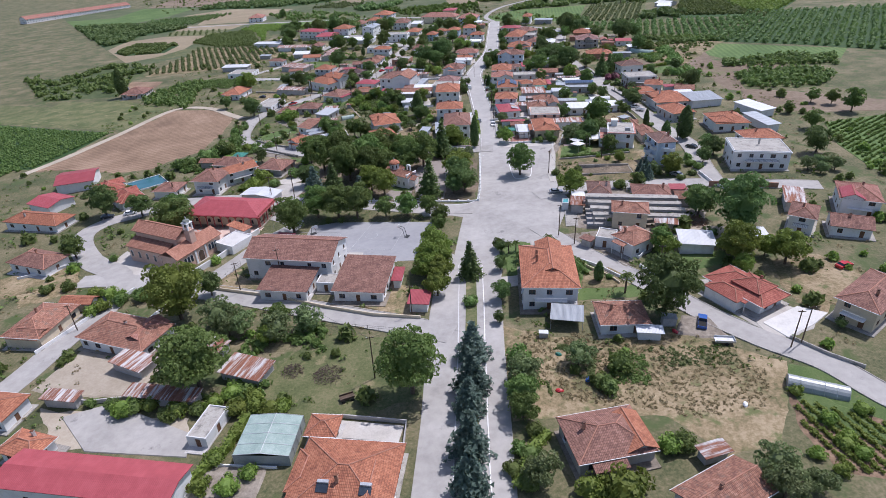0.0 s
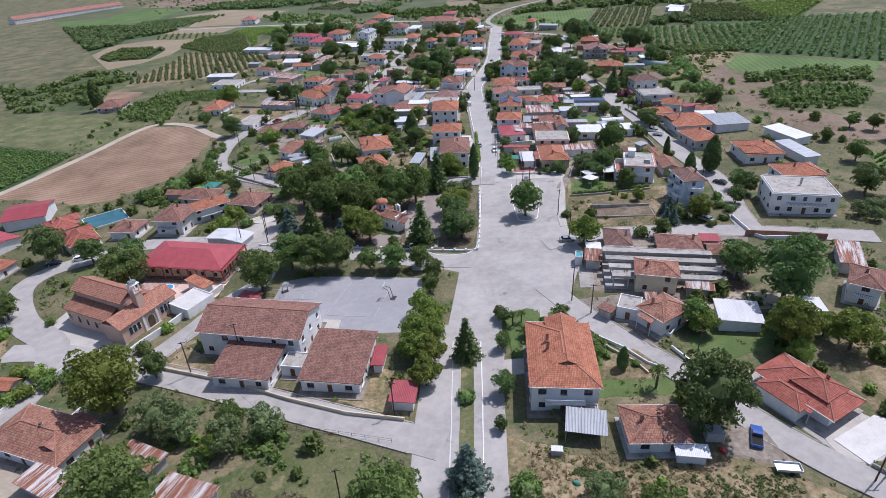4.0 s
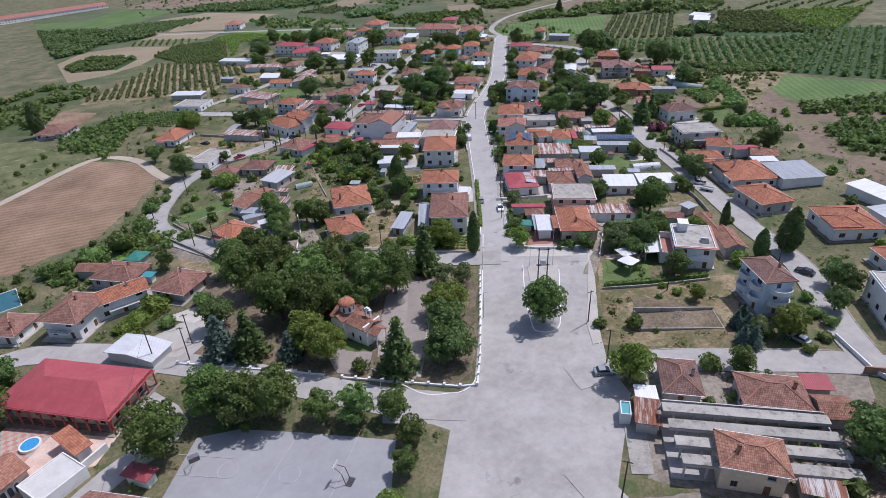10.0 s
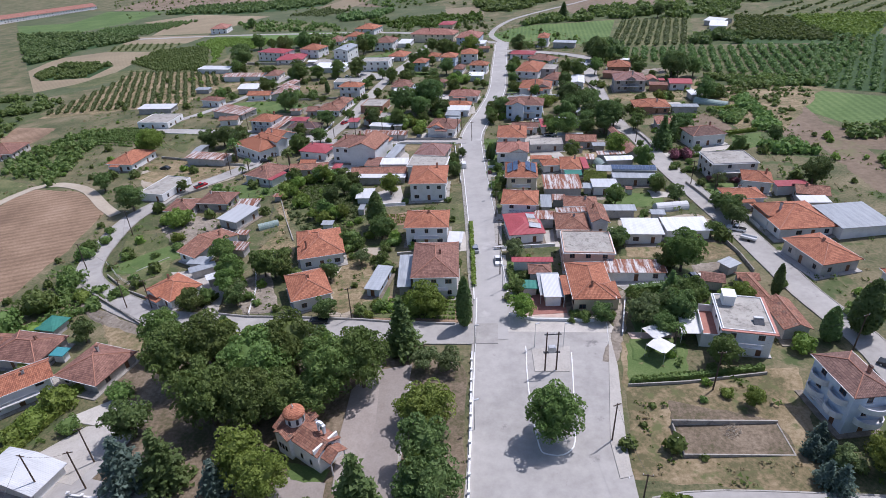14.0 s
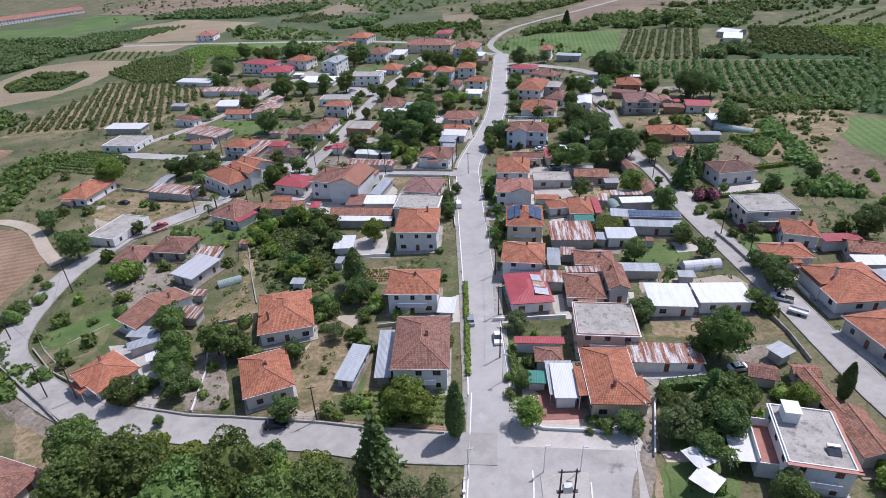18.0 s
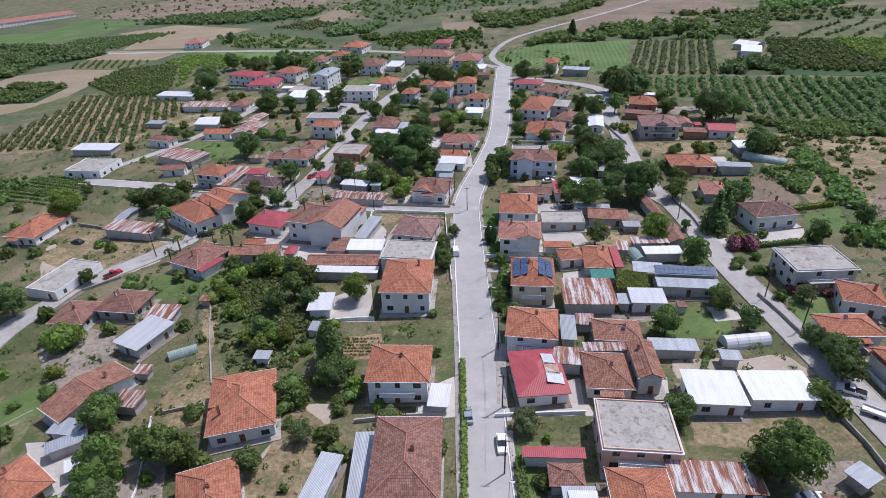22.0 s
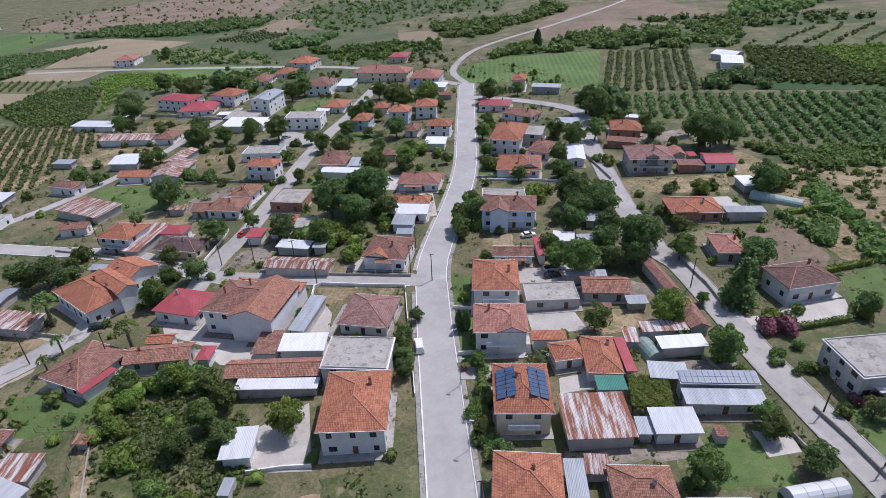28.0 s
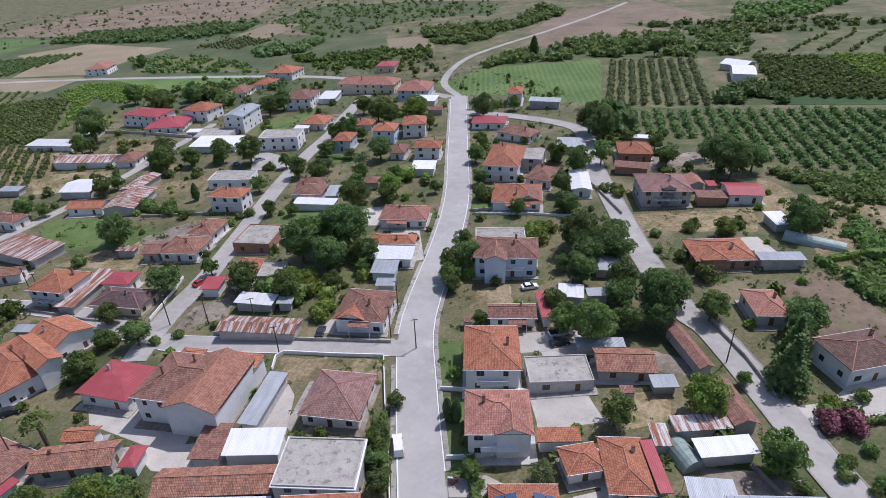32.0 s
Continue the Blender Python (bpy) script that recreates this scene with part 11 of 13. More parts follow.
plant('tree_dark', 2.0, -6.9, 1.61)
plant('tree_dark', 0.6, -16.1, 1.77)
plant('tree_dark', -0.9, -29.6, 2.29)
plant('tree_dark', -2.6, -38.6, 1.29)
plant('tree_bright', 42.6, -16.8, 2.74)
plant('tree_bright', 57.4, -23.0, 4.72)
plant('tree_bright', 68.2, -25.8, 4.18)
plant('tree_bright', 65.8, -21.0, 2.42)
plant('tree_dark', 64.4, -8.4, 7.09)
plant('tree_dark', 59.4, 2.6, 4.20)
plant('tree_round', 42.0, -14.3, 3.07)
plant('tree_round', 59.6, -17.8, 3.47)
plant('bush', 44.2, 27.1, 2.53)
plant('bush', 50.1, 23.3, 2.22)
plant('tree_dark', 111.7, 136.3, 4.33)
plant('tree_dark', 119.6, 173.2, 2.83)
plant('bush_bright', 103.7, 166.9, 1.73)
plant('poplar', -207.8, 236.6, 3.44)
plant('tree_dark', 171.6, 475.9, 3.62)
plant('tree_dark', 177.9, 456.6, 4.49)
plant('tree_dark', 189.5, 466.0, 3.55)
plant('tree_dark', -178.6, 600.6, 4.48)
plant('bush_bright', -106.1, -10.7, 2.30)
plant('bush_bright', -102.0, -11.6, 2.57)
plant('bush_bright', -98.9, -12.3, 1.99)
plant('bush_bright', -101.1, -17.7, 2.48)
plant('bush_bright', -103.1, -19.4, 2.18)
plant('bush_bright', -60.5, -57.2, 2.28)
plant('bush', -121.9, -6.1, 2.07)
plant('bush', -80.4, -5.7, 2.22)
plant('bush', -110.7, 9.1, 1.61)
plant('bush', -86.7, -53.5, 1.50)
plant('bush', -76.4, -56.6, 2.30)
plant('bush', -81.5, -55.1, 1.91)
plant('bush', -68.9, -59.5, 2.24)
plant('bush', -63.1, -58.8, 2.05)
plant('tree_round', -123.7, 13.0, 3.25)
plant('tree_round', -1.8, -64.2, 3.09)
plant('tree_round', -1.9, -67.7, 2.63)
plant('tree_bright', -122.4, 218.1, 4.97)
plant('tree_dark', -100.4, 223.4, 3.65)
plant('tree_dark', -93.1, 222.3, 4.35)
plant('tree_dark', -85.1, 218.0, 3.91)
plant('bush_bright', -85.5, 147.3, 3.33)
plant('bush_bright', -49.6, 159.4, 2.07)
plant('bush_bright', -48.3, 151.6, 1.72)
plant('bush_bright', -55.5, 168.9, 2.20)
plant('bush', -80.7, 172.2, 2.25)
plant('bush', -77.4, 168.3, 2.20)
plant('tree_round', -33.2, 158.0, 3.0)
plant('tree_dark', -36.8, 152.6, 2.7)
plant('tree_round', -37.5, 142.3, 2.6)
plant('tree_round', -52.2, 171.2, 2.7)
plant('tree_dark', -43.4, 172.0, 2.8)
plant('tree_round', -35.0, 168.6, 2.8)
plant('tree_dark', -28.5, 153.0, 2.5)
plant('tree_bright', -50.7, 160.4, 1.9)
plant('bush_bright', -45.5, 151.0, 1.8)
plant('tree_round', -30.5, 163.5, 2.6)
plant('bush_bright', -41.0, 161.0, 1.7)
plant('bush', -26.8, 123.8, 2.96)
plant('bush', -25.0, 120.1, 2.68)
plant('bush', -27.5, 118.3, 2.26)
plant('bush', -17.2, 118.8, 1.71)
plant('bush', -63.3, 122.9, 1.97)
plant('bush', 19.7, 159.4, 1.81)
plant('bush', 17.1, 153.2, 1.98)
plant('bush', 17.6, 147.2, 2.13)
plant('bush', 18.0, 155.6, 1.51)
plant('bush', 78.2, 158.8, 1.28)
plant('bush', 79.6, 153.3, 1.11)
plant('bush', 107.0, 169.9, 2.20)
plant('tree_bright', -50.2, 166.7, 2.03)
plant('tree_bright', -41.9, 171.2, 2.63)
plant('tree_bright', -33.7, 139.3, 2.01)
plant('tree_bright', -41.0, 140.8, 1.70)
plant('tree_round', 50.4, 196.3, 4.43)
plant('tree_round', 67.8, 159.0, 3.55)
plant('tree_dark', 77.9, 125.6, 2.18)
plant('bush_flower', 88.0, 144.4, 1.85)
plant('bush_flower', 91.3, 142.4, 1.60)
plant('bush_flower', 82.2, 166.8, 2.85)
plant('bush_bright', -16.9, 233.5, 4.27)
plant('bush_bright', -12.1, 230.1, 3.60)
plant('bush_bright', -7.5, 226.9, 2.96)
plant('bush_bright', -14.8, 226.1, 2.64)
plant('bush_bright', -9.1, 218.0, 2.80)
plant('bush_bright', 1.3, 234.4, 2.48)
plant('bush_bright', -12.7, 237.0, 3.12)
plant('bush_bright', -50.1, 170.8, 2.93)
plant('bush_bright', -46.5, 171.4, 2.95)
plant('bush_bright', -39.5, 170.4, 2.55)
plant('bush_bright', -52.9, 170.4, 2.34)
plant('bush_bright', 50.0, 247.1, 3.36)
plant('bush_bright', 55.5, 248.5, 2.72)
plant('bush_bright', 85.3, 170.5, 2.31)
plant('bush', -59.0, 219.3, 2.50)
plant('bush', -56.6, 218.2, 1.93)
plant('bush', -24.7, 234.1, 2.75)
plant('bush', -22.0, 235.7, 2.17)
plant('bush', 5.3, 172.6, 1.85)
plant('bush', -90.2, 236.7, 3.63)
plant('bush', -91.8, 232.3, 2.95)
plant('bush', -58.7, 206.9, 2.82)
plant('tree_dark', -50.4, 216.2, 3.24)
plant('tree_dark', 52.5, 226.2, 2.10)
plant('tree_dark', 63.5, 213.2, 3.88)
plant('tree_round', 25.0, 230.0, 3.32)
plant('tree_round', 29.3, 244.4, 2.62)
plant('tree_round', 23.7, 225.7, 2.66)
plant('tree_round', -136.8, 466.9, 4.04)
plant('tree_round', -126.3, 460.2, 3.98)
plant('tree_round', -117.9, 459.4, 3.98)
plant('tree_round', -13.1, 357.3, 3.02)
plant('tree_round', -13.3, 339.6, 2.37)
plant('tree_round', 9.5, 280.1, 3.36)
plant('tree_round', -1.7, 294.1, 3.17)
plant('tree_round', 10.4, 390.1, 3.92)
plant('tree_round', 25.4, 384.3, 3.86)
plant('tree_round', -37.4, 304.1, 2.87)
plant('tree_round', -30.2, 282.1, 2.25)
plant('tree_round', -87.9, 346.4, 2.86)
plant('tree_round', -82.9, 343.5, 2.83)
plant('tree_round', -70.1, 339.8, 3.27)
plant('tree_round', -119.4, 303.9, 3.20)
plant('tree_round', -112.8, 303.0, 2.40)
plant('tree_round', -127.5, 377.3, 3.14)
plant('tree_round', -107.5, 365.1, 2.53)
plant('tree_round', -99.5, 320.8, 2.16)
plant('tree_round', 72.0, 373.0, 3.23)
plant('tree_round', 55.9, 374.3, 3.23)
plant('bush', 50.2, 313.2, 3.06)
plant('bush', 40.5, 275.7, 3.72)
plant('bush', 79.8, 271.0, 2.58)
plant('bush', 83.3, 270.0, 2.57)
plant('bush', 92.6, 238.9, 2.21)
plant('bush', 82.7, 238.4, 1.89)
plant('bush', 101.9, 235.2, 3.10)
plant('bush', 128.1, 238.1, 3.81)
plant('bush_bright', -11.6, 83.6, 2.20)
plant('bush_bright', -8.9, 89.2, 2.71)
plant('bush_bright', -5.7, 88.3, 2.49)
plant('bush_bright', -17.4, 90.1, 1.69)
plant('bush_bright', -19.0, 86.2, 1.43)
plant('bush_bright', -14.1, 88.5, 1.46)
plant('bush', -50.0, 98.0, 1.80)
plant('bush', -61.0, 97.4, 2.02)
plant('bush', -59.0, 99.1, 1.59)
plant('bush', -47.3, 94.9, 1.32)
plant('tree_dark', 115.8, 40.8, 4.43)
plant('tree_dark', 84.0, 47.8, 3.06)
plant('tree_dark', 77.8, 41.8, 2.61)
plant('tree_round', 129.1, 65.1, 3.29)
plant('tree_round', 153.6, 79.7, 3.92)
plant('tree_round', 131.3, 85.2, 2.24)
plant('tree_round', 147.0, 95.8, 2.79)
plant('tree_round', 152.9, 91.2, 2.74)
plant('olive', 105.4, 27.8, 2.45)
plant('olive', 109.1, 28.7, 2.46)
plant('olive', 112.5, 29.3, 2.47)
plant('olive', 113.0, 25.9, 2.26)
plant('olive', 107.8, 24.5, 2.07)
plant('bush', 74.5, 46.6, 1.81)
plant('bush', 72.8, 40.4, 2.04)
plant('bush', 74.1, 37.2, 2.00)
plant('bush', 70.3, 32.7, 1.67)
plant('bush', 65.3, 29.6, 1.64)
plant('tree_dark', 83.0, 51.0, 3.07)
plant('tree_round', 41.4, 79.8, 2.48)
plant('tree_round', 40.9, 84.4, 1.60)
plant('tree_round', 50.6, 85.3, 2.20)
plant('tree_round', 43.3, 74.9, 1.83)
plant('tree_round', 54.5, 82.7, 1.77)
plant('bush_bright', 61.6, 82.8, 2.17)
plant('bush', 13.6, 93.0, 1.29)
plant('bush', 13.5, 88.4, 1.46)
plant('bush', 28.9, 78.6, 1.91)
plant('bush', 27.0, 80.4, 1.36)
plant('bush', 26.0, 78.2, 0.95)
plant('tree_round', 46.6, 173.4, 3.07)
plant('tree_round', 73.6, 178.7, 1.45)
plant('bush', -5.7, 163.2, 1.33)
plant('bush', -3.4, 177.7, 1.45)
plant('bush', -12.2, 147.6, 1.43)
plant('bush', 1.5, 146.0, 1.41)
plant('bush_bright', -16.4, 157.8, 1.54)
plant('bush_bright', -21.4, 144.9, 1.64)
plant('bush_bright', -26.4, 135.6, 1.75)
plant('bush_bright', -22.3, 125.3, 1.81)
plant('bush_bright', -13.7, 120.9, 1.55)
plant('bush', -0.4, 241.6, 2.25)
plant('bush', -3.1, 224.4, 1.76)
plant('bush', 15.7, 252.2, 2.05)
plant('bush', -33.9, 219.9, 1.41)
plant('bush', -24.0, 219.0, 1.41)
plant('bush', -41.6, 217.6, 1.66)
plant('bush', -46.7, 216.4, 1.64)
plant('tree_round', -40.6, 245.5, 2.26)
plant('tree_round', -0.2, 244.0, 2.91)
plant('tree_round', -6.1, 230.5, 2.40)

plant('tree_round', 7.1, 377.9, 5.5)
plant('tree_bright', 24.6, 368.7, 5.97)
plant('tree_round', -6.2, 358.7, 4.21)
plant('tree_round', -15.1, 333.0, 3.01)
plant('tree_round', -0.5, 352.3, 2.67)
plant('tree_round', -24.4, 314.4, 3.55)
plant('tree_round', -1.8, 279.0, 4.89)
plant('tree_bright', 10.3, 285.2, 4.13)
plant('tree_round', 0.3, 305.9, 2.9)
plant('tree_round', -11.7, 252.7, 4.66)
plant('bush', 27.0, 290.5, 2.03)
plant('tree_round', 30.0, 358.2, 2.73)
plant('tree_dark', 55.6, 364.7, 5.29)
plant('tree_round', 48.0, 326.4, 2.94)
plant('tree_round', 43.5, 309.6, 3.21)
plant('tree_dark', 41.6, 287.7, 2.9)
plant('tree_round', 48.6, 261.1, 2.37)
plant('tree_round', 72.3, 301.5, 3.66)
plant('tree_round', 75.5, 287.0, 4.85)
plant('tree_dark', 66.1, 272.8, 3.61)
plant('tree_round', 64.4, 257.7, 2.76)
plant('tree_dark', 61.2, 237.7, 4.78)
plant('tree_dark', 59.2, 226.8, 4.14)
plant('tree_dark', 94.6, 317.0, 5.69)
plant('tree_dark', -131.0, 392.4, 7.35)
plant('tree_round', -139.0, 469.6, 5.17)
plant('tree_round', -108.8, 431.9, 6.23)
plant('tree_dark', -98.7, 450.2, 5.6)
plant('tree_round', -85.8, 448.0, 4.23)
plant('tree_round', -49.3, 409.4, 4.77)
plant('tree_round', -43.2, 418.0, 4.88)
plant('tree_round', -130.5, 375.5, 3.98)
plant('bush_bright', -110.8, 370.8, 3.06)
plant('tree_round', -79.9, 336.3, 5.02)
plant('poplar', -83.0, 334.1, 2.19)
plant('tree_round', -71.9, 342.4, 3.58)
plant('tree_round', -97.3, 316.5, 3.4)
plant('tree_round', -94.8, 323.1, 2.9)
plant('bush', -66.4, 327.1, 1.99)
plant('tree_dark', -73.6, 268.8, 4.93)
plant('bush', -72.9, 296.1, 2.25)
plant('bush', -65.8, 291.9, 2.19)
plant('bush', -59.9, 287.8, 2.35)
plant('poplar', -59.6, 302.8, 1.39)
plant('tree_round', -22.7, 279.7, 1.99)
plant('tree_round', -30.4, 326.4, 2.45)
plant('tree_round', 110.2, 301.7, 2.87)
plant('tree_dark', 122.3, 287.4, 3.03)
plant('tree_dark', 121.6, 269.2, 5.68)
plant('tree_dark', 130.8, 272.8, 4.63)
plant('tree_round', 86.4, 293.1, 3.84)
plant('bush_bright', 82.7, 266.1, 2.51)
plant('tree_bright', 99.7, 233.2, 2.66)
plant('tree_dark', 118.4, 230.0, 4.57)
plant('bush', 138.8, 238.4, 1.99)
plant('tree_dark', 65.4, 229.7, 4.26)
plant('tree_dark', 67.9, 226.2, 3.52)
plant('bush', 79.7, 229.8, 1.62)
plant('tree_dark', -29.0, 233.9, 3.94)
plant('tree_round', -60.7, 226.7, 2.68)
plant('tree_round', -58.4, 216.8, 2.21)
plant('tree_round', -57.3, 204.9, 3.32)
plant('tree_round', -16.9, 228.8, 3.75)
plant('tree_round', 1.1, 237.1, 1.89)
plant('tree_round', 4.6, 174.9, 2.15)
plant('tree_dark', 4.0, 171.6, 1.89)
plant('bush', 4.8, 168.0, 1.63)
plant('tree_round', 45.7, 201.1, 3.45)
plant('tree_dark', 65.7, 198.1, 3.85)
plant('tree_round', 70.6, 210.3, 2.95)
plant('spruce', 87.1, 184.7, 3.58)
plant('bush_flower', 85.4, 166.3, 3.21)
plant('bush', 91.7, 171.5, 1.8)
plant('tree_round', 28.3, 207.7, 1.86)
plant('bush', 77.5, 156.7, 1.59)
plant('poplar', 17.7, 181.7, 0.78)
plant('poplar', 19.1, 180.7, 0.78)
plant('olive', 31.3, 164.3, 2.03)
plant('bush', 20.8, 164.9, 1.4)
plant('bush_flower', 16.8, 166.3, 1.0)
plant('tree_dark', -20.4, 132.7, 3.37)
plant('tree_dark', -18.5, 124.1, 3.17)
plant('tree_round', -16.0, 126.7, 2.04)
plant('tree_round', -27.9, 120.9, 2.26)
plant('bush', -15.1, 120.0, 1.94)
plant('bush', -16.8, 116.6, 1.69)
plant('olive', -7.2, 112.7, 2.05)
plant('bush_bright', -89.2, 146.7, 2.52)
plant('tree_round', -93.2, 173.4, 2.16)
plant('bush', -25.9, 114.2, 1.28)
plant('bush_bright', -62.3, 160.2, 1.52)
plant('tree_round', 18.4, 148.4, 1.79)
plant('tree_dark', 20.5, 142.3, 1.85)
plant('tree_round', 19.9, 166.4, 1.71)
plant('tree_round', 65.7, 139.6, 2.43)
plant('tree_dark', 43.6, 107.8, 2.96)
plant('bush', 83.4, 169.5, 1.94)
plant('bush', 79.5, 158.9, 1.52)
plant('bush', 84.3, 160.6, 1.55)
plant('olive', 85.3, 141.1, 2.33)
plant('bush_flower', 84.7, 144.8, 1.74)
plant('bush', 80.9, 142.4, 1.7)
plant('tree_dark', 79.5, 121.7, 2.61)
plant('tree_round', 69.7, 109.6, 2.12)
plant('olive', 17.5, 109.8, 2.2)
plant('bush', 57.1, 125.2, 1.55)
plant('tree_dark', -4.7, 129.3, 1.35)
plant('tree_round', -61.2, 116.1, 3.35)
plant('tree_round', -55.5, 104.8, 3.69)
plant('tree_round', -55.3, 100.3, 3.02)
plant('tree_dark', -52.4, 95.5, 2.64)
plant('tree_round', -63.2, 94.5, 3.02)
plant('tree_round', -59.7, 97.4, 1.9)
plant('bush_bright', -81.2, 133.8, 2.39)
plant('tree_round', -45.5, 107.4, 3.63)
plant('tree_round', -43.1, 106.7, 2.74)
plant('tree_dark', -30.4, 103.8, 2.34)
plant('tree_bright', -5.9, 86.2, 3.4)
plant('tree_bright', -3.9, 84.1, 2.66)
plant('bush_bright', -9.6, 91.5, 2.07)
plant('tree_round', -17.2, 108.9, 1.83)
plant('tree_bright', -49.3, 77.3, 3.35)
plant('tree_bright', -41.8, 73.4, 4.12)
plant('tree_dark', -35.6, 71.6, 4.21)
plant('tree_bright', -25.2, 69.1, 3.58)
plant('tree_bright', -20.3, 71.5, 2.94)
plant('tree_dark', -28.5, 75.0, 2.62)
plant('bush', 18.7, 96.6, 1.9)
plant('tree_round', 16.0, 90.5, 1.84)
plant('spruce', 48.4, 82.4, 3.09)
plant('tree_round', 52.3, 80.3, 3.1)
plant('tree_bright', 63.4, 80.3, 2.22)
plant('tree_round', 53.1, 95.9, 3.13)
plant('palm', 44.3, 67.6, 1.74)
plant('tree_dark', 78.0, 115.4, 3.12)
plant('tree_round', 45.9, 108.8, 1.9)
plant('bush', 72.6, 113.5, 2.07)
plant('bush_bright', -79.1, 64.7, 3.8)
plant('bush_bright', -80.6, 58.5, 3.13)
plant('bush_bright', -82.7, 55.9, 2.55)
plant('bush', -73.2, 57.3, 2.47)
plant('tree_dark', -59.5, 54.2, 3.97)
plant('tree_bright', -8.5, 52.8, 3.0)
plant('tree_bright', -6.4, 38.3, 3.14)
plant('tree_dark', -8.3, 35.2, 2.87)
plant('blue_spruce', 57.7, 41.5, 1.92)
plant('blue_spruce', 56.7, 37.4, 2.11)
plant('blue_spruce', 55.6, 32.5, 2.28)
plant('tree_bright', 63.7, 34.7, 3.16)
plant('tree_round', 49.6, 25.5, 2.6)
plant('tree_bright', 51.4, 50.0, 1.72)
plant('bush', 43.6, 52.1, 0.96)
plant('tree_round', 50.7, 61.2, 2.91)
plant('bush_bright', 67.3, 63.7, 2.78)
plant('poplar', 73.4, 65.3, 1.76)
plant('poplar', 81.0, 66.8, 2.81)
plant('bush', 38.6, 39.6, 0.88)
plant('bush', 31.4, 47.4, 0.79)
plant('bush', 34.4, 51.6, 0.82)
plant('bush', 1.3, -12.6, 1.51)
plant('tree_round', 1.2, -4.9, 1.37)
plant('tree_dark', 6.7, -13.1, 1.75)
plant('palm', 14.1, -8.9, 1.38)
plant('bush', 16.6, -4.1, 1.16)
plant('bush', 10.9, -7.9, 1.12)
plant('tree_bright', 56.8, -27.9, 2.37)
plant('tree_dark', 60.1, 5.8, 3.71)
plant('bush', 58.7, -8.1, 1.54)
plant('tree_round', 18.7, -21.7, 1.48)
plant('tree_dark', -73.9, -15.6, 2.8)
plant('palm', 27.8, -31.5, 1.67)
plant('bush', 26.1, -24.8, 1.05)
plant('tree_bright', -14.8, -18.8, 3.18)
plant('tree_bright', -15.8, -25.3, 3.05)
plant('bush', -90.9, -8.0, 2.22)
plant('bush', -97.8, -15.4, 2.38)
plant('olive', -51.8, -37.0, 3.63)
plant('olive', -64.0, -34.3, 3.19)
plant('bush_bright', -55.2, -59.5, 2.65)
plant('bush_bright', -52.7, -56.6, 2.43)
plant('bush_bright', -48.6, -60.1, 2.35)
plant('bush_bright', -56.0, -71.3, 2.25)
plant('bush_bright', -57.1, -77.0, 2.19)
plant('bush_bright', -46.5, -60.2, 2.1)
plant('bush', -0.2, -52.6, 3.09)
plant('bush', -1.0, -60.8, 3.15)
plant('bush', 13.6, -60.5, 2.07)
plant('bush', -3.7, -74.8, 1.84)
plant('bush', -5.3, -79.3, 1.98)
plant('bush', 22.9, -77.0, 2.34)
plant('olive', 33.4, -88.2, 3.18)
plant('bush_bright', 44.0, -84.6, 1.55)
plant('bush_bright', 49.2, -82.0, 1.61)
plant('bush_bright', 48.8, -78.5, 1.63)
plant('poplar', 23.2, -25.4, 1.17)
plant('tree_dark', 65.5, -50.9, 1.14)
plant('bush', -121.0, 6.5, 1.98)

# ---- smaller things ----
orchard("orchard", [(-220.9, 331.1), (-216.4, 378.2), (-220.5, 416.8), (-151.8, 393.2), (-133.0, 358.5), (-141.0, 321.5), (-141.0, 306.0), (-224.6, 307.0)], (-160.2, 319.5), (-190.5, 403.4), 4.6, 2.3, 1.35, "leaf_pale", "rows of pale green fruit trees on dry grass", jitter=0.2, quads=9, seed=7)
orchard("orchard", [(-238.6, 456.6), (-233.4, 502.3), (-207.6, 507.9), (-188.4, 493.0), (-164.7, 413.8), (-167.3, 400.1), (-198.3, 410.8)], (-235.6, 457.4), (-217.8, 509.8), 4.6, 2.6, 1.7, "leaf_mid", "rows of dark green fruit trees", jitter=0.2, quads=8, seed=8)
orchard("orchard", [(-207.3, 519.8), (-198.0, 549.6), (-144.5, 517.6), (-129.1, 488.8), (-146.5, 473.6), (-174.1, 493.9), (-159.4, 415.3), (-184.8, 489.3)], (-164.7, 413.8), (-157.6, 513.2), 4.8, 2.8, 1.6, "leaf_bright", "rows of light green fruit trees", jitter=0.2, quads=7, seed=9)
orchard("orchard", [(-376.6, 703.7), (-308.1, 708.0), (-267.8, 702.8), (-280.7, 655.4), (-293.8, 617.6), (-320.4, 614.3), (-373.0, 672.3)], (-343.4, 637.7), (-346.7, 681.1), 6.0, 4.0, 2.0, "leaf_dark", "far rows of dark green fruit trees", jitter=0.2, quads=6, seed=10)
orchard("orchard", [(-292.4, 528.6), (-295.3, 562.7), (-223.4, 534.3), (-235.8, 507.9)], (-264.8, 519.7), (-274.7, 553.8), 6.5, 3.6, 1.2, "leaf_pale", "far rows of pale young trees", jitter=0.2, quads=6, seed=71)
orchard("orchard", [(-160.4, 676.3), (-122.5, 707.0), (-80.5, 672.3), (-111.9, 640.7)], (-153.4, 672.3), (-135.9, 710.5), 8.0, 4.5, 2.0, "leaf_pale", "far rows of pale fruit trees on a slope", jitter=0.2, quads=6, seed=72)
scrub("plantation", [(-483.4, 710.7), (-365.8, 658.4), (-290.3, 591.5), (-300.3, 573.1), (-330.5, 551.6), (-326.4, 510.0), (-342.5, 490.8)], 900, 2.6, 3.8, "leaf_dark", "dense dark green plantation beyond the village", seed=73, quads=6, flat=0.8)
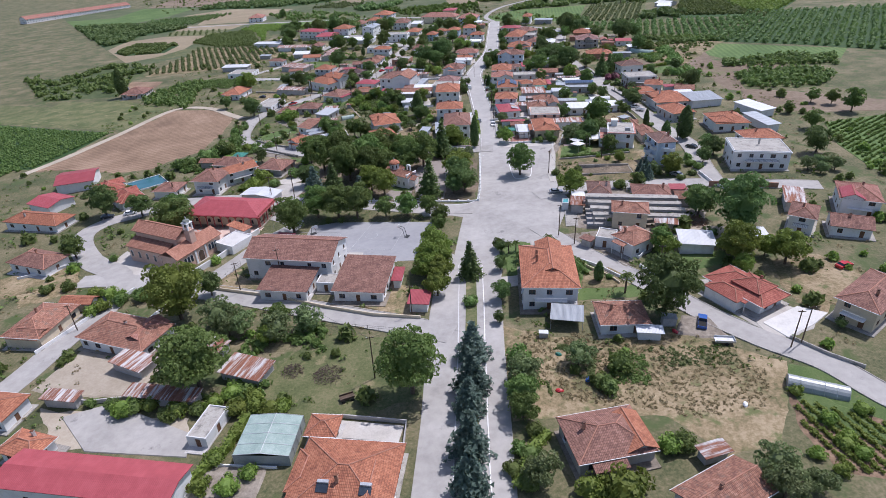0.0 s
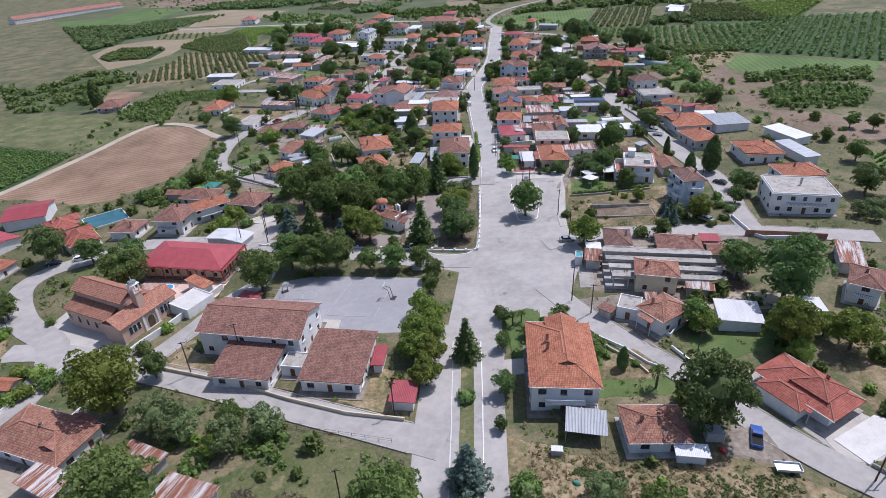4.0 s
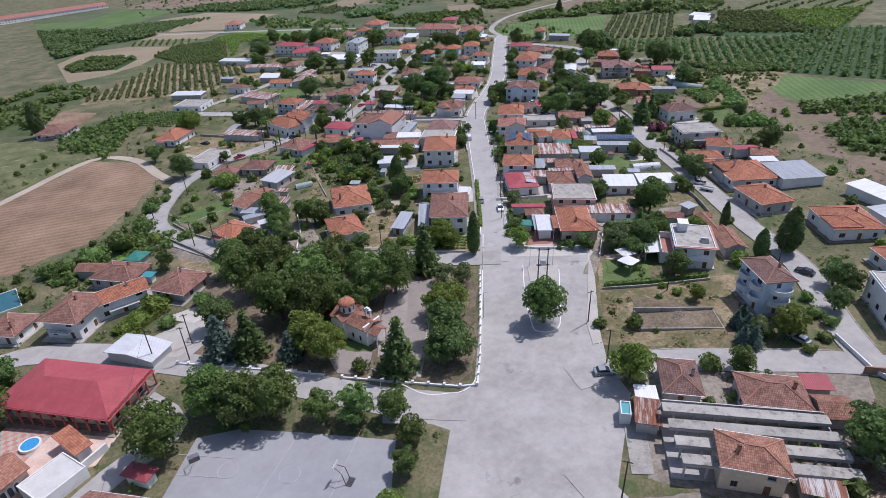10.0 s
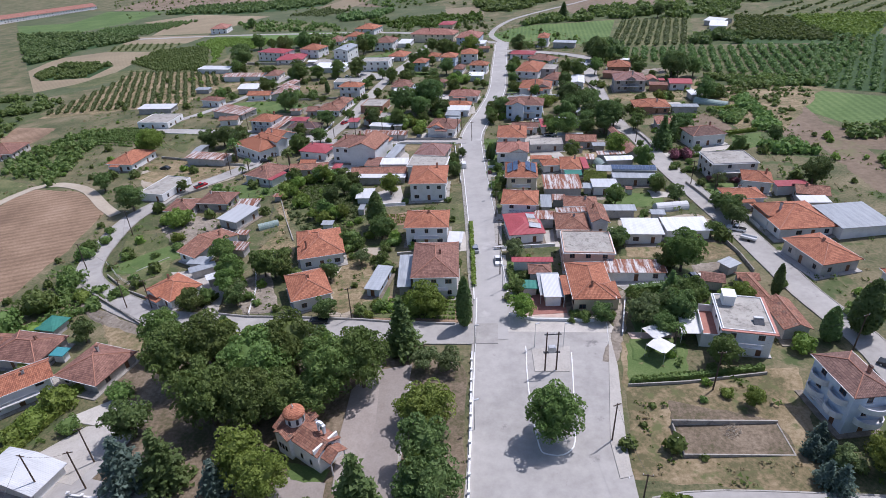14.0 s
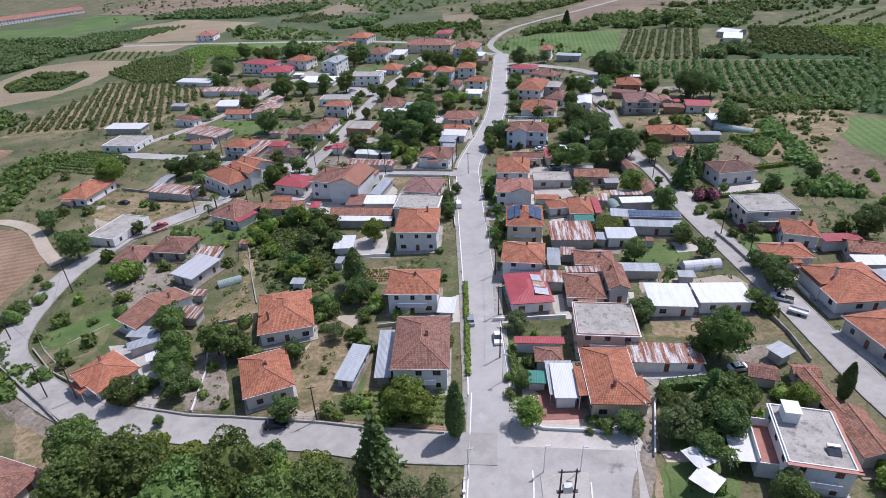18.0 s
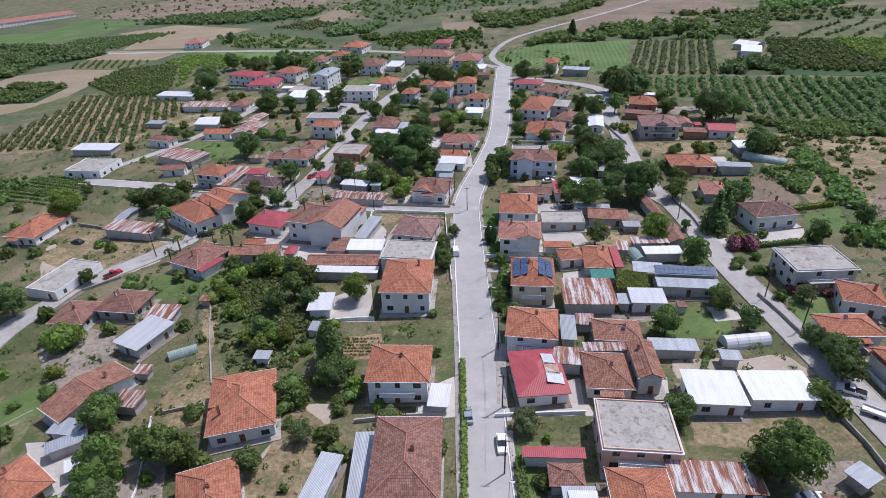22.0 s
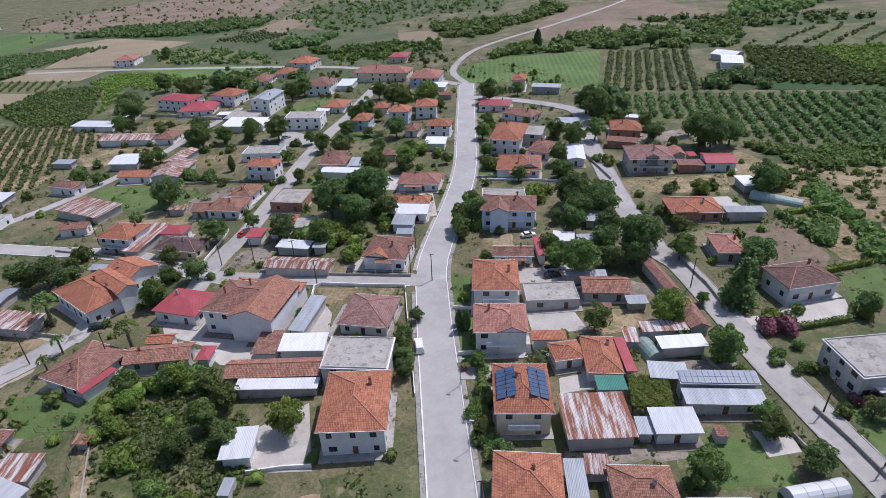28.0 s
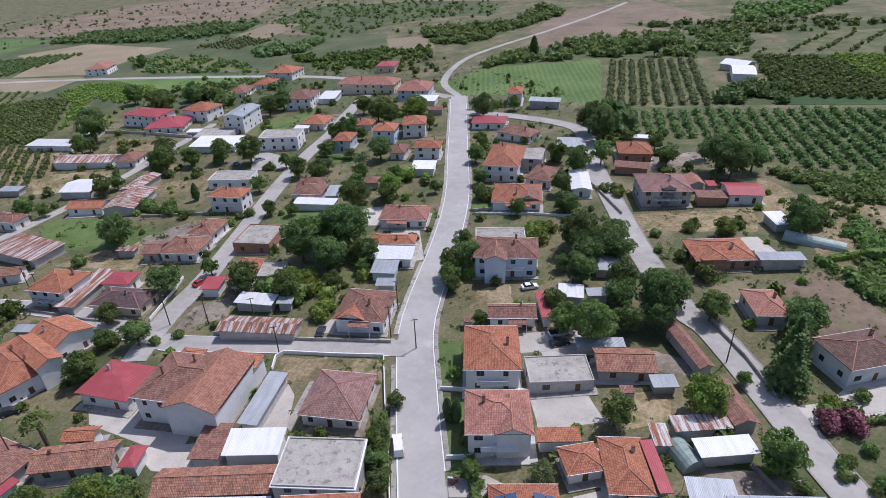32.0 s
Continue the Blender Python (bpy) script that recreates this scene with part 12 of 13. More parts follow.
scrub("plantation", [(-347.4, 807.7), (-333.5, 864.9), (-234.6, 842.3), (-174.7, 844.6), (-123.2, 827.2), (-130.5, 756.9), (-167.6, 739.6), (-222.0, 743.4)], 520, 3.4, 5.0, "leaf_dark", "far dense dark green plantation", seed=74, quads=6, flat=0.6)
scrub("plantation", [(-304.8, 437.2), (-301.9, 476.0), (-260.6, 462.8), (-251.7, 452.0), (-249.3, 412.2), (-285.0, 414.6)], 420, 1.7, 2.3, "leaf_mid", "small dense green plantation on dry ground", seed=75, quads=7, flat=0.8)
scrub("plantation", [(-97.5, 621.2), (-36.8, 645.8), (-50.5, 595.2), (-82.0, 587.7)], 160, 2.4, 4.5, "leaf_dark", "far clump of dark scrub", seed=76, quads=6, flat=0.8)
scrub("plantation", [(-59.6, 575.8), (-17.4, 563.2), (15.6, 568.9), (14.3, 527.2), (-44.5, 548.5)], 220, 1.8, 3.2, "leaf_crop", "bright yellow-green shrubs beyond the roofs", seed=77, quads=6, flat=0.8)
scrub("hill_shrubs", [(-205.3, 642.1), (-131.3, 621.1), (-89.5, 565.3), (-74.5, 528.0), (-174.4, 573.2)], 220, 1.2, 3.0, "leaf_mid", "scattered green shrubs between fields", seed=78, quads=6, flat=0.8)
scrub("hill_shrubs", [(-124.9, 494.0), (-88.2, 492.4), (-51.8, 490.7), (-49.1, 461.1), (-101.1, 465.6)], 120, 2.0, 4.0, "leaf_dark", "dark trees behind the last houses", seed=79, quads=7, flat=0.8)
scrub("hill_shrubs", [(100.1, 351.0), (117.4, 353.7), (110.8, 322.4), (95.2, 321.3)], 26, 3.0, 4.6, "leaf_dark", "dark trees at an orchard corner", seed=80, quads=9, flat=1.2)
scrub("wild_growth", [(136.1, 271.2), (166.0, 257.1), (151.6, 239.4), (140.1, 246.7), (135.9, 258.9)], 330, 0.8, 2.0, "leaf_mid", "dense green weeds at the orchard edge", seed=81, quads=8, flat=0.8)
scrub("wild_growth", [(118.4, 233.5), (125.6, 207.6), (115.7, 195.5), (115.0, 206.2), (114.3, 221.5)], 300, 0.7, 1.9, "leaf_mid", "belt of green bramble beside dry land", seed=82, quads=8, flat=0.8)
hedge([(-59.3, -75.7), (-55.0, -69.0), (-53.0, -61.1)], 1.6, 1.8, "leaf_bright", 20)
hedge([(-5.3, -82.7), (-1.8, -75.2), (1.7, -71.9)], 1.4, 2.0, "leaf_bright", 21)
hedge([(-82.2, 51.8), (-80.0, 58.6), (-77.2, 65.0)], 1.3, 3.0, "leaf_bright", 42, "bright green vine hedge beside a house")
hedge([(87.5, 166.1), (100.1, 166.9), (104.4, 171.6)], 1.2, 1.2, "leaf_mid", 41)
hedge([(91.6, 179.6), (103.0, 179.9)], 1.1, 1.2, "leaf_mid", 22)
hedge([(-19.3, 335.1), (-0.4, 325.7)], 1.0, 1.0, "leaf_mid", 23)
hedge([(19.3, -13.8), (21.4, -22.6)], 1.0, 1.0, "leaf_mid", 25)
hedge([(-84.8, 54.6), (-81.0, 62.2), (-77.0, 68.9)], 1.5, 3.0, "leaf_bright", 26)
hedge([(20.6, 178.0), (20.1, 162.3), (18.2, 141.8)], 1.3, 1.6, "leaf_mid", 27)
hedge([(53.7, 119.6), (58.4, 127.5)], 1.0, 1.0, "leaf_mid", 28)
hedge([(-77.8, 298.0), (-57.1, 290.1)], 1.4, 1.2, "leaf_dark", 29)
orchard("orchard", [(145.96, 451.74), (192.97, 438.10), (174.02, 382.32), (160.31, 346.24), (114.41, 364.50)], (125.51, 360.09), (159.11, 445.07), 5.4, 2.2, 1.7, "leaf_olive", "rows of grey-green fruit trees on pale soil", seed=2, quads=10)
orchard("orchard", [(110.53, 352.31), (215.10, 317.32), (242.43, 306.68), (183.28, 245.09), (167.63, 259.11), (157.10, 267.43), (136.99, 279.13), (132.56, 305.57), (102.29, 326.35)], (115.77, 318.58), (125.94, 348.26), 5.3, 2.7, 1.75, "leaf_dark", "rows of dark green fruit trees on grass", seed=3, quads=11)
orchard("orchard", [(225.21, 428.21), (253.22, 416.84), (236.64, 305.60), (247.35, 316.99), (192.67, 349.19), (210.80, 398.91)], (210.80, 398.91), (253.22, 416.84), 4.2, 3.2, 1.8, "leaf_mid", "dense bright green orchard rows", seed=4)
orchard("orchard", [(259.43, 415.25), (315.99, 389.93), (251.79, 321.71), (243.06, 351.61)], (210.80, 398.91), (253.22, 416.84), 4.2, 3.2, 1.8, "leaf_bright", "dense bright green orchard rows", seed=5)
orchard("vineyard", [(229.58, 438.42), (291.34, 471.63), (334.30, 463.49), (368.57, 445.80), (322.25, 396.58), (290.96, 410.35)], (252.13, 435.40), (289.43, 463.46), 14.0, 4.0, 1.5, "leaf_mid", "widely spaced rows of vines on grass", seed=6, quads=8)
orchard("orchard", [(151.23, 182.30), (187.32, 183.18), (208.87, 170.63), (194.85, 153.23), (172.76, 162.23), (143.48, 167.94)], (145.84, 172.06), (174.47, 167.30), 5.0, 3.2, 2.0, "leaf_mid", "rows of leafy fruit trees on dry ground", seed=11)
orchard("orchard", [(142.05, 151.96), (155.92, 159.59), (168.37, 155.91), (187.81, 144.49), (165.64, 116.96), (146.51, 124.47), (132.92, 129.03)], (139.99, 144.38), (153.89, 137.40), 4.6, 3.0, 2.0, "leaf_mid", "rows of leafy fruit trees on dry ground", seed=12)
orchard("orchard", [(-193.20, 224.57), (-176.53, 268.61), (-162.03, 259.85), (-151.92, 188.59), (-181.50, 209.26)], (-181.46, 213.22), (-174.11, 264.57), 4.5, 3.4, 1.8, "leaf_mid", "overgrown rows of leafy green fruit trees", seed=13, jitter=0.4)
orchard("vineyard", [(-168.63, 245.34), (-164.61, 266.09), (-139.70, 258.48), (-139.43, 233.17)], (-168.74, 252.40), (-138.39, 240.55), 3.2, 1.3, 0.75, "leaf_mid", "trim dark green vine rows on soil", seed=14, quads=8)
orchard("vegetable_rows", [(45.54, -68.63), (50.43, -72.02), (57.23, -75.87), (59.45, -81.77), (52.49, -86.38), (45.11, -83.99), (43.72, -75.97)], (45.53, -72.07), (47.94, -84.30), 1.7, 0.6, 0.55, "leaf_bright", "green vegetable rows on brown soil", seed=15, quads=8)
orchard("vegetable_rows", [(-19.84, 139.58), (-10.55, 139.76), (-9.20, 132.63), (-18.28, 132.80)], (-18.93, 137.31), (-10.28, 136.39), 1.1, 0.7, 0.35, "leaf_bright", "green vegetable rows on brown soil", seed=16, quads=8)
orchard("vegetable_rows", [(-6.35, 91.67), (1.37, 90.82), (2.07, 82.02), (-16.79, 85.76), (-18.60, 92.22)], (-8.33, 85.88), (1.12, 84.19), 1.6, 1.0, 0.55, "leaf_bright", "green garden rows on brown soil", seed=17, quads=9)
orchard("potato_rows", [(-264.75, 198.87), (-257.31, 187.83), (-179.26, 151.62), (-184.53, 127.14), (-191.34, 107.24), (-200.77, 98.16), (-275.57, 114.15), (-369.87, 225.65)], (-207.88, 109.44), (-195.31, 154.61), 3.2, 1.6, 1.0, "leaf_mid", "dense dark green crop rows", seed=18, quads=7)
scrub("field_scrub", [(49.78, 643.05), (126.12, 644.51), (180.72, 735.26), (182.95, 662.31), (116.75, 599.64), (76.98, 553.91), (49.54, 582.89)], 420, 2.0, 5.0, "leaf_mid", "far belt of dense green scrub", seed=22, quads=8)
scrub("field_scrub", [(-111.17, 825.54), (-69.28, 940.96), (75.73, 881.81), (159.76, 805.50), (122.52, 708.76), (62.19, 727.29), (-5.70, 679.02), (-47.01, 670.97)], 380, 1.0, 3.5, "leaf_mid", "scattered shrubs on a dry hillside", seed=23, quads=7)
scrub("field_scrub", [(171.06, 536.47), (264.39, 503.92), (229.58, 438.42), (195.73, 440.17), (151.73, 470.76), (71.91, 471.21), (87.59, 496.72)], 420, 2.0, 4.5, "leaf_mid", "belt of dense green trees and scrub", seed=24, quads=9)
scrub("field_scrub", [(171.80, 368.94), (203.97, 366.61), (185.90, 337.97), (160.53, 348.11)], 60, 2.0, 4.5, "leaf_dark", "clump of dark trees round a farmyard", seed=25, quads=14)
scrub("field_scrub", [(-41.77, 534.64), (-4.11, 572.32), (47.81, 563.08), (44.70, 527.62), (4.48, 504.17), (-34.03, 513.59)], 200, 1.5, 3.0, "leaf_crop", "bright green plantation beside the road", seed=26, quads=9)
scrub("field_scrub", [(117.14, 217.16), (137.55, 232.66), (126.62, 176.28), (127.14, 153.34), (113.92, 164.30), (114.58, 192.21)], 330, 0.7, 2.4, "leaf_mid", "dense green weeds and scrub along dry land", seed=28, quads=10)
scrub("field_scrub", [(138.57, 266.80), (173.20, 257.31), (181.79, 247.06), (176.14, 238.91), (151.42, 243.77), (134.59, 254.09)], 260, 0.7, 2.4, "leaf_mid", "dense green weeds at an orchard edge", seed=29, quads=10)
scrub("field_scrub", [(-287.88, 328.42), (-277.94, 370.47), (-228.04, 337.03), (-226.47, 290.90), (-214.07, 240.85), (-264.92, 245.30), (-326.24, 329.81)], 260, 1.4, 3.4, "leaf_mid", "dense green scrub between the fields", seed=30, quads=9)
scrub("field_scrub", [(318.46, 613.77), (379.62, 605.85), (400.87, 586.55), (324.96, 532.63), (277.40, 541.31)], 240, 2.0, 4.5, "leaf_mid", "far dense green plantation", seed=33, quads=7)
scrub("field_scrub", [(206.66, 584.53), (277.40, 541.31), (345.21, 524.10), (353.75, 487.34), (339.63, 470.03), (260.73, 490.88), (219.88, 550.13)], 150, 1.5, 4.0, "leaf_mid", "scattered bushes beside a far track", seed=34, quads=7)
post_wall([(-65.38, 42.10), (-57.30, 40.33), (-51.82, 39.07), (-41.23, 36.65), (-32.03, 34.30)])
post_wall([(-28.03, 33.04), (-16.66, 30.38), (-4.10, 27.61), (-0.76, 27.72), (0.58, 36.43), (1.77, 49.72), (3.59, 70.52)])
hedge([(-85.09, 55.10), (-83.31, 62.16), (-80.15, 68.94)], 1.3, 2.4, "leaf_bright", 1, "bright green overgrown hedge beside a driveway")
hedge([(32.69, 58.27), (43.38, 58.18), (57.78, 58.87)], 1.1, 1.2, "leaf_mid", 2)
hedge([(41.17, 86.85), (51.74, 87.30)], 2.2, 1.8, "leaf_dark", 3)
hedge([(116.53, 215.46), (131.14, 216.49)], 1.5, 1.5, "leaf_bright", 4)
hedge([(105.28, 184.85), (120.00, 186.64)], 1.4, 1.4, "leaf_bright", 5)
hedge([(16.99, -9.08), (20.09, -14.52), (21.99, -17.93)], 0.9, 0.9, "leaf_mid", 6)
fence([(-60.1, 93.5), (-48.4, 90.1), (-39.5, 88.7), (-22.1, 85.5)], 1.3, 3.0, "metal_dark", "dark iron railing along a street garden")
fence([(-22.1, 85.5), (-13.7, 83.4), (0.6, 80.7)], 1.3, 3.0, "metal_dark", "dark iron railing along a street garden")
fence([(-74.64, -12.76), (-72.40, -7.52), (-70.35, -0.85)], 1.6)
fence([(-43.02, -33.27), (-32.10, -36.43), (-22.25, -39.37)], 1.1)
fence([(-90.07, 135.59), (-87.85, 143.23), (-86.37, 150.81)], 1.2)
fence([(-97.62, 122.57), (-90.89, 114.60), (-82.85, 107.18)], 1.0, 2.0, "paint_white", "low white picket rail on the verge")
fence([(-47.78, 100.72), (-52.11, 110.04), (-53.29, 118.13)], 1.0)
fence([(-67.47, 163.48), (-59.00, 162.43), (-55.50, 150.10), (-55.09, 143.08)], 1.4)
arcade(-83.1, 25.5, ARC_YAW, 25.4, 4.3, 10, "tile_red_post")
arcade(-68.9, 29.4, ARC_YAW + 90, 13.2, 4.3, 5, "tile_red_post")
pool(-85.46, 21.05, 1.9)
hoop_stand(-51.82, 13.79, -60)
hoop_stand(-24.63, 7.57, 160)
line_mark((-39.96, 2.39), (-27.96, -0.14))
line_mark((-27.96, -0.14), (-22.85, 18.69))
line_mark((-39.96, 2.39), (-34.61, 18.22))
line_mark((-56.47, 16.34), (-45.20, 14.24))
line_mark((-54.57, 11.72), (-44.30, 9.83))
ring_mark(-45.45, 11.82, 1.8)
ring_mark(-34.28, 9.72, 1.8)
pile(-46.82, -48.73, 2.4, "bark", "heap of cut firewood branches on grass", "wood_pile", seed=2)
pile(-39.09, -50.99, 3.2, "bark", "large heap of cut firewood branches on grass", "wood_pile", n=200, seed=3)
pile(57.36, -0.38, 3.4, "wood_brush", "heap of dry brown brushwood beside a shed", "brushwood", n=220, seed=4)
pile(45.41, 44.87, 2.0, "dirt_track", "low heap of rubble in the foundation", "rubble_heap", n=90, seed=5, stick=0.5)
cart(-34.46, -58.56, 20)
car(39.75, -45.44, 65, "car_blue", "pickup")
trailer(41.27, -52.23, 170)
car(80.35, -29.20, 20, "car_red")
car(-127.76, 41.91, 15, "car_dark")
car(-120.41, 43.35, 15, "car_white")
car(80.02, 56.75, 130, "car_dark")
car(24.34, 28.16, 0, "car_grey")
car(-30.52, 85.21, 3, "car_dark")
car(58.02, 90.94, 5, "car_white")
car(77.64, 112.22, 145, "car_white", "pickup")
trailer(78.11, 106.58, 140)
car(7.56, 112.98, 92, "car_grey")
car(13.01, 105.66, 268, "car_white")
car(-110.69, 199.57, 160, "car_dark")
car(-101.67, 197.91, 175, "car_dark")
car(-96.82, 174.07, 20, "car_red")
car(-88.6, 176.9, 52, "car_red", "pickup")
car(-71.56, 201.77, 25, "car_dark")
car(8.27, 175.18, 92, "car_white", "van")
car(-42.93, 241.63, 55, "car_red")
car(-8.14, 212.04, 80, "car_dark")
car(42.73, 219.99, 5, "car_white")
car(44.68, 200.64, 5, "car_white", "pickup")
car(43.74, 197.34, 5, "car_dark")
car(-69.75, 198.12, 25, "car_dark")
car(-52.14, 337.37, 10, "car_white")
car(-43.19, 339.29, 30, "car_grey")
car(65.21, 33.00, 120, "car_grey")
tunnel(50.89, -67.20, TUN_A, 9.5, 3.4, 2.0, "film", 5, "clear plastic hoop greenhouse beside vegetable rows")
tunnel(66.04, 128.12, 4, 9.5, 3.6, 2.2, "sheet_white", 4, "white covered hoop tunnel", "storage_tunnel")
tunnel(55.25, 164.54, 100, 5.5, 4.2, 2.4, "film_green", 4, "green plastic hoop greenhouse in a yard")
tunnel(-54.46, 138.22, 25, 6.0, 2.6, 1.8, "film_green", 4, "small green plastic greenhouse on grass")
tunnel(119.30, 224.31, -42, 14.0, 4.2, 2.2, "film_green", 6, "long pale plastic greenhouse on dry grass")
sail(40.88, 69.22, 20)
sail(40.26, 64.89, 40)
transformer(18.44, 63.13)
pole(-29.45, -53.15, 10.5)
pole(-66.43, -15.54, 9)
pole(-22.09, -32.34, 8)
pole(-103.48, -26.04, 7.5)
pole(52.94, -55.46, 9)
pole(55.51, -54.54, 9)
pole(-56.63, -11.24, 9.5)
pole(-64.56, 48.89, 8.5)
pole(18.93, -0.72, 9.5)
pole(22.00, -6.30, 8)
pole(37.22, -26.50, 9)
pole(-80.94, 98.36, 8.5)
pole(-97.79, 140.17, 8.5)
pole(-70.96, 43.41, 9)
pole(-63.19, 43.29, 9)
pole(25.57, 31.04, 8.5)
pole(25.28, 44.81, 8.5)
pole(46.38, 54.54, 9)
pole(76.72, 62.19, 8.5)
pole(-23.05, 85.94, 8.5)
pole(12.80, 99.80, 8, 1)
pole(-80.11, 186.16, 9)
pole(15.35, 132.14, 8.5)
pole(-45.44, 223.08, 9)
pole(-89.31, 246.26, 9)
pole(-16.72, 205.98, 8)
pole(7.94, 207.42, 8.5)
pole(78.05, 143.56, 8)
pole(-23.7, 217.7, 8.5)
pole(-35.8, 221.4, 8.5)
pole(13.3, 202.2, 8)
pole(10.0, 218.2, 8)
pole(-84.9, 243.0, 8.5)
pole(74.0, 185.3, 8.5)
pole(79.7, 131.4, 8.5)
pole(-61.1, 183.5, 8.5)
pole(-102.1, 120.1, 8.5)
pole(-74.1, 97.1, 8.5)
pole(14.2, 114.7, 8)
wire((-23.7, 217.7), (-35.8, 221.4), 8.2, 8.2)
wire((13.3, 202.2), (10.0, 218.2), 7.7, 7.7)
wire((15.35, 132.14), (14.2, 114.7), 8, 7.7)
wire((74.0, 185.3), (78.05, 143.56), 8.2, 8)
wire((78.05, 143.56), (79.7, 131.4), 8, 8.2)
wire((-97.79, 140.17), (-102.1, 120.1), 8, 8.2)
wire((-102.1, 120.1), (-74.1, 97.1), 8.2, 8.2)
pole(16.54, 70.62, 6, 0, 1)
pole(22.40, 70.11, 6, 0, 1)
pole(2.51, 49.64, 7, 0, 1)
pole(4.20, 70.44, 7, 0, 1)
pole(-19.62, 27.34, 4, 0, 1)
pole(12.49, 92.56, 7, 0, 1)
pole(15.29, 145.57, 7, 0, 1)
pole(15.70, 161.71, 7, 0, 1)
wire((-29.45, -53.15), (-66.43, -15.54), 10, 8.7)
wire((-70.96, 43.41), (-63.19, 43.29), 8.7, 8.7)
wire((25.28, 44.81), (25.57, 31.04), 8.2, 8.2)
wire((-80.94, 98.36), (-97.79, 140.17), 8.2, 8.2)
wire((15.35, 132.14), (12.80, 99.80), 8.2, 7.7)
wire((46.38, 54.54), (76.72, 62.19), 8.7, 8.2)
wire((-56.63, -11.24), (-70.96, 43.41), 9.2, 8.7)
wire((-80.11, 186.16), (-89.31, 246.26), 8.7, 8.7)
orchard("vineyard", [(-165.14, 265.26), (-151.87, 265.44), (-133.34, 253.87), (-138.39, 242.59), (-163.67, 243.86)], (-159.33, 256.20), (-132.54, 244.82), 2.4, 1.2, 0.7, "leaf_mid", "trim dark vine rows on pale soil", seed=41, quads=8)
orchard("orchard", [(163.02, 244.12), (240.43, 334.02), (323.50, 304.57), (368.83, 274.90), (271.23, 160.89), (233.07, 177.22), (206.50, 208.62)], (184.38, 245.00), (236.15, 317.26), 5.4, 3.2, 1.9, "leaf_dark", "wide dark green orchard in straight rows", seed=42, quads=6)
scrub("wild_growth", [(129.00, 249.24), (158.57, 242.92), (174.31, 234.08), (136.80, 194.16), (125.21, 201.96), (121.71, 214.18)], 150, 0.5, 1.6, "leaf_mid", "dense green bramble on the village edge", seed=51, quads=10)
scrub("wild_growth", [(-49.5, 165.1), (-43.8, 169.7), (-28.7, 163.8), (-24.1, 157.0), (-24.1, 141.9), (-41.6, 144.6), (-47.0, 155.4)], 900, 0.25, 0.8, "leaf_pale", "pale green weeds and tall grass on a neglected plot", seed=83, quads=8, flat=0.8)
scrub("wild_growth", [(-49.5, 165.1), (-43.8, 169.7), (-28.7, 163.8), (-24.1, 157.0), (-24.1, 141.9), (-41.6, 144.6), (-47.0, 155.4)], 260, 0.3, 0.9, "leaf_crop", "yellow-green brambles on a neglected plot", seed=84, quads=9, flat=0.8)
scrub("wild_growth", [(-59.07, 172.23), (-36.16, 172.90), (-27.07, 163.82), (-23.78, 136.77), (-29.25, 129.79), (-41.74, 129.05), (-50.90, 147.89)], 520, 0.25, 0.9, "leaf_pale", "pale green weeds and brambles on a neglected plot", seed=52, quads=12)
scrub("wild_growth", [(1.44, -41.31), (31.40, -49.17), (45.21, -60.47), (41.52, -70.56), (27.26, -71.25), (5.82, -63.74), (-2.36, -65.33)], 2600, 0.1, 0.42, "leaf_straw", "dry straw tufts and weeds over a rough plot", seed=53, quads=8, flat=0.22)
scrub("wild_growth", [(18.1, -52.6), (24.6, -54.0), (23.1, -62.3), (16.0, -61.0)], 240, 0.2, 0.6, "leaf_mid", "dark green weeds in dry grass", seed=85, quads=9, flat=0.5)
scrub("wild_growth", [(28.2, -51.4), (43.1, -53.2), (41.8, -58.7), (28.4, -57.9)], 420, 0.12, 0.4, "leaf_pale", "pale green weeds in dry grass", seed=86, quads=8, flat=0.35)
scrub("wild_growth", [(4.0, -52.0), (9.0, -48.0), (16.0, -50.5), (12.0, -62.0), (4.0, -63.0)], 500, 0.12, 0.42, "leaf_pale", "tall pale weeds between bushes", seed=87, quads=8, flat=0.4)
scrub("wild_growth", [(9.81, -46.11), (27.17, -48.57), (33.34, -57.43), (20.95, -62.95), (9.04, -58.66)], 160, 0.15, 0.6, "leaf_pale", "pale green weeds in dry grass", seed=56, quads=10, flat=0.5)
scrub("wild_growth", [(-64.28, -35.62), (-42.44, -32.95), (-40.49, -45.99), (-50.77, -51.02), (-52.59, -60.67), (-58.11, -55.96)], 160, 0.4, 1.4, "leaf_mid", "rank green undergrowth between sheds and trees", seed=54, quads=12)
scrub("wild_growth", [(-117.65, 93.58), (-101.37, 113.61), (-84.07, 104.90), (-92.64, 88.66), (-96.29, 73.79), (-117.68, 81.46)], 160, 0.6, 1.8, "leaf_mid", "green hedge growth at the field edge", seed=55, quads=12)
hedge([(7.54, 128.40), (6.65, 108.71), (5.94, 94.83)], 1.2, 1.0, "leaf_bright", 8)
hedge([(15.39, 102.11), (15.15, 92.27)], 1.5, 1.6, "leaf_mid", 9)
hedge([(5.96, 183.61), (6.13, 167.71)], 1.3, 1.2, "leaf_mid", 10)
orchard("crop_rows", [(136.83, 68.75), (157.92, 71.38), (183.24, 70.52), (137.96, 14.86), (124.55, 24.40), (128.04, 47.25)], (130.30, 51.30), (154.60, 66.70), 2.2, 1.5, 0.75, "leaf_crop", "bright green low crop rows", seed=71, quads=6)
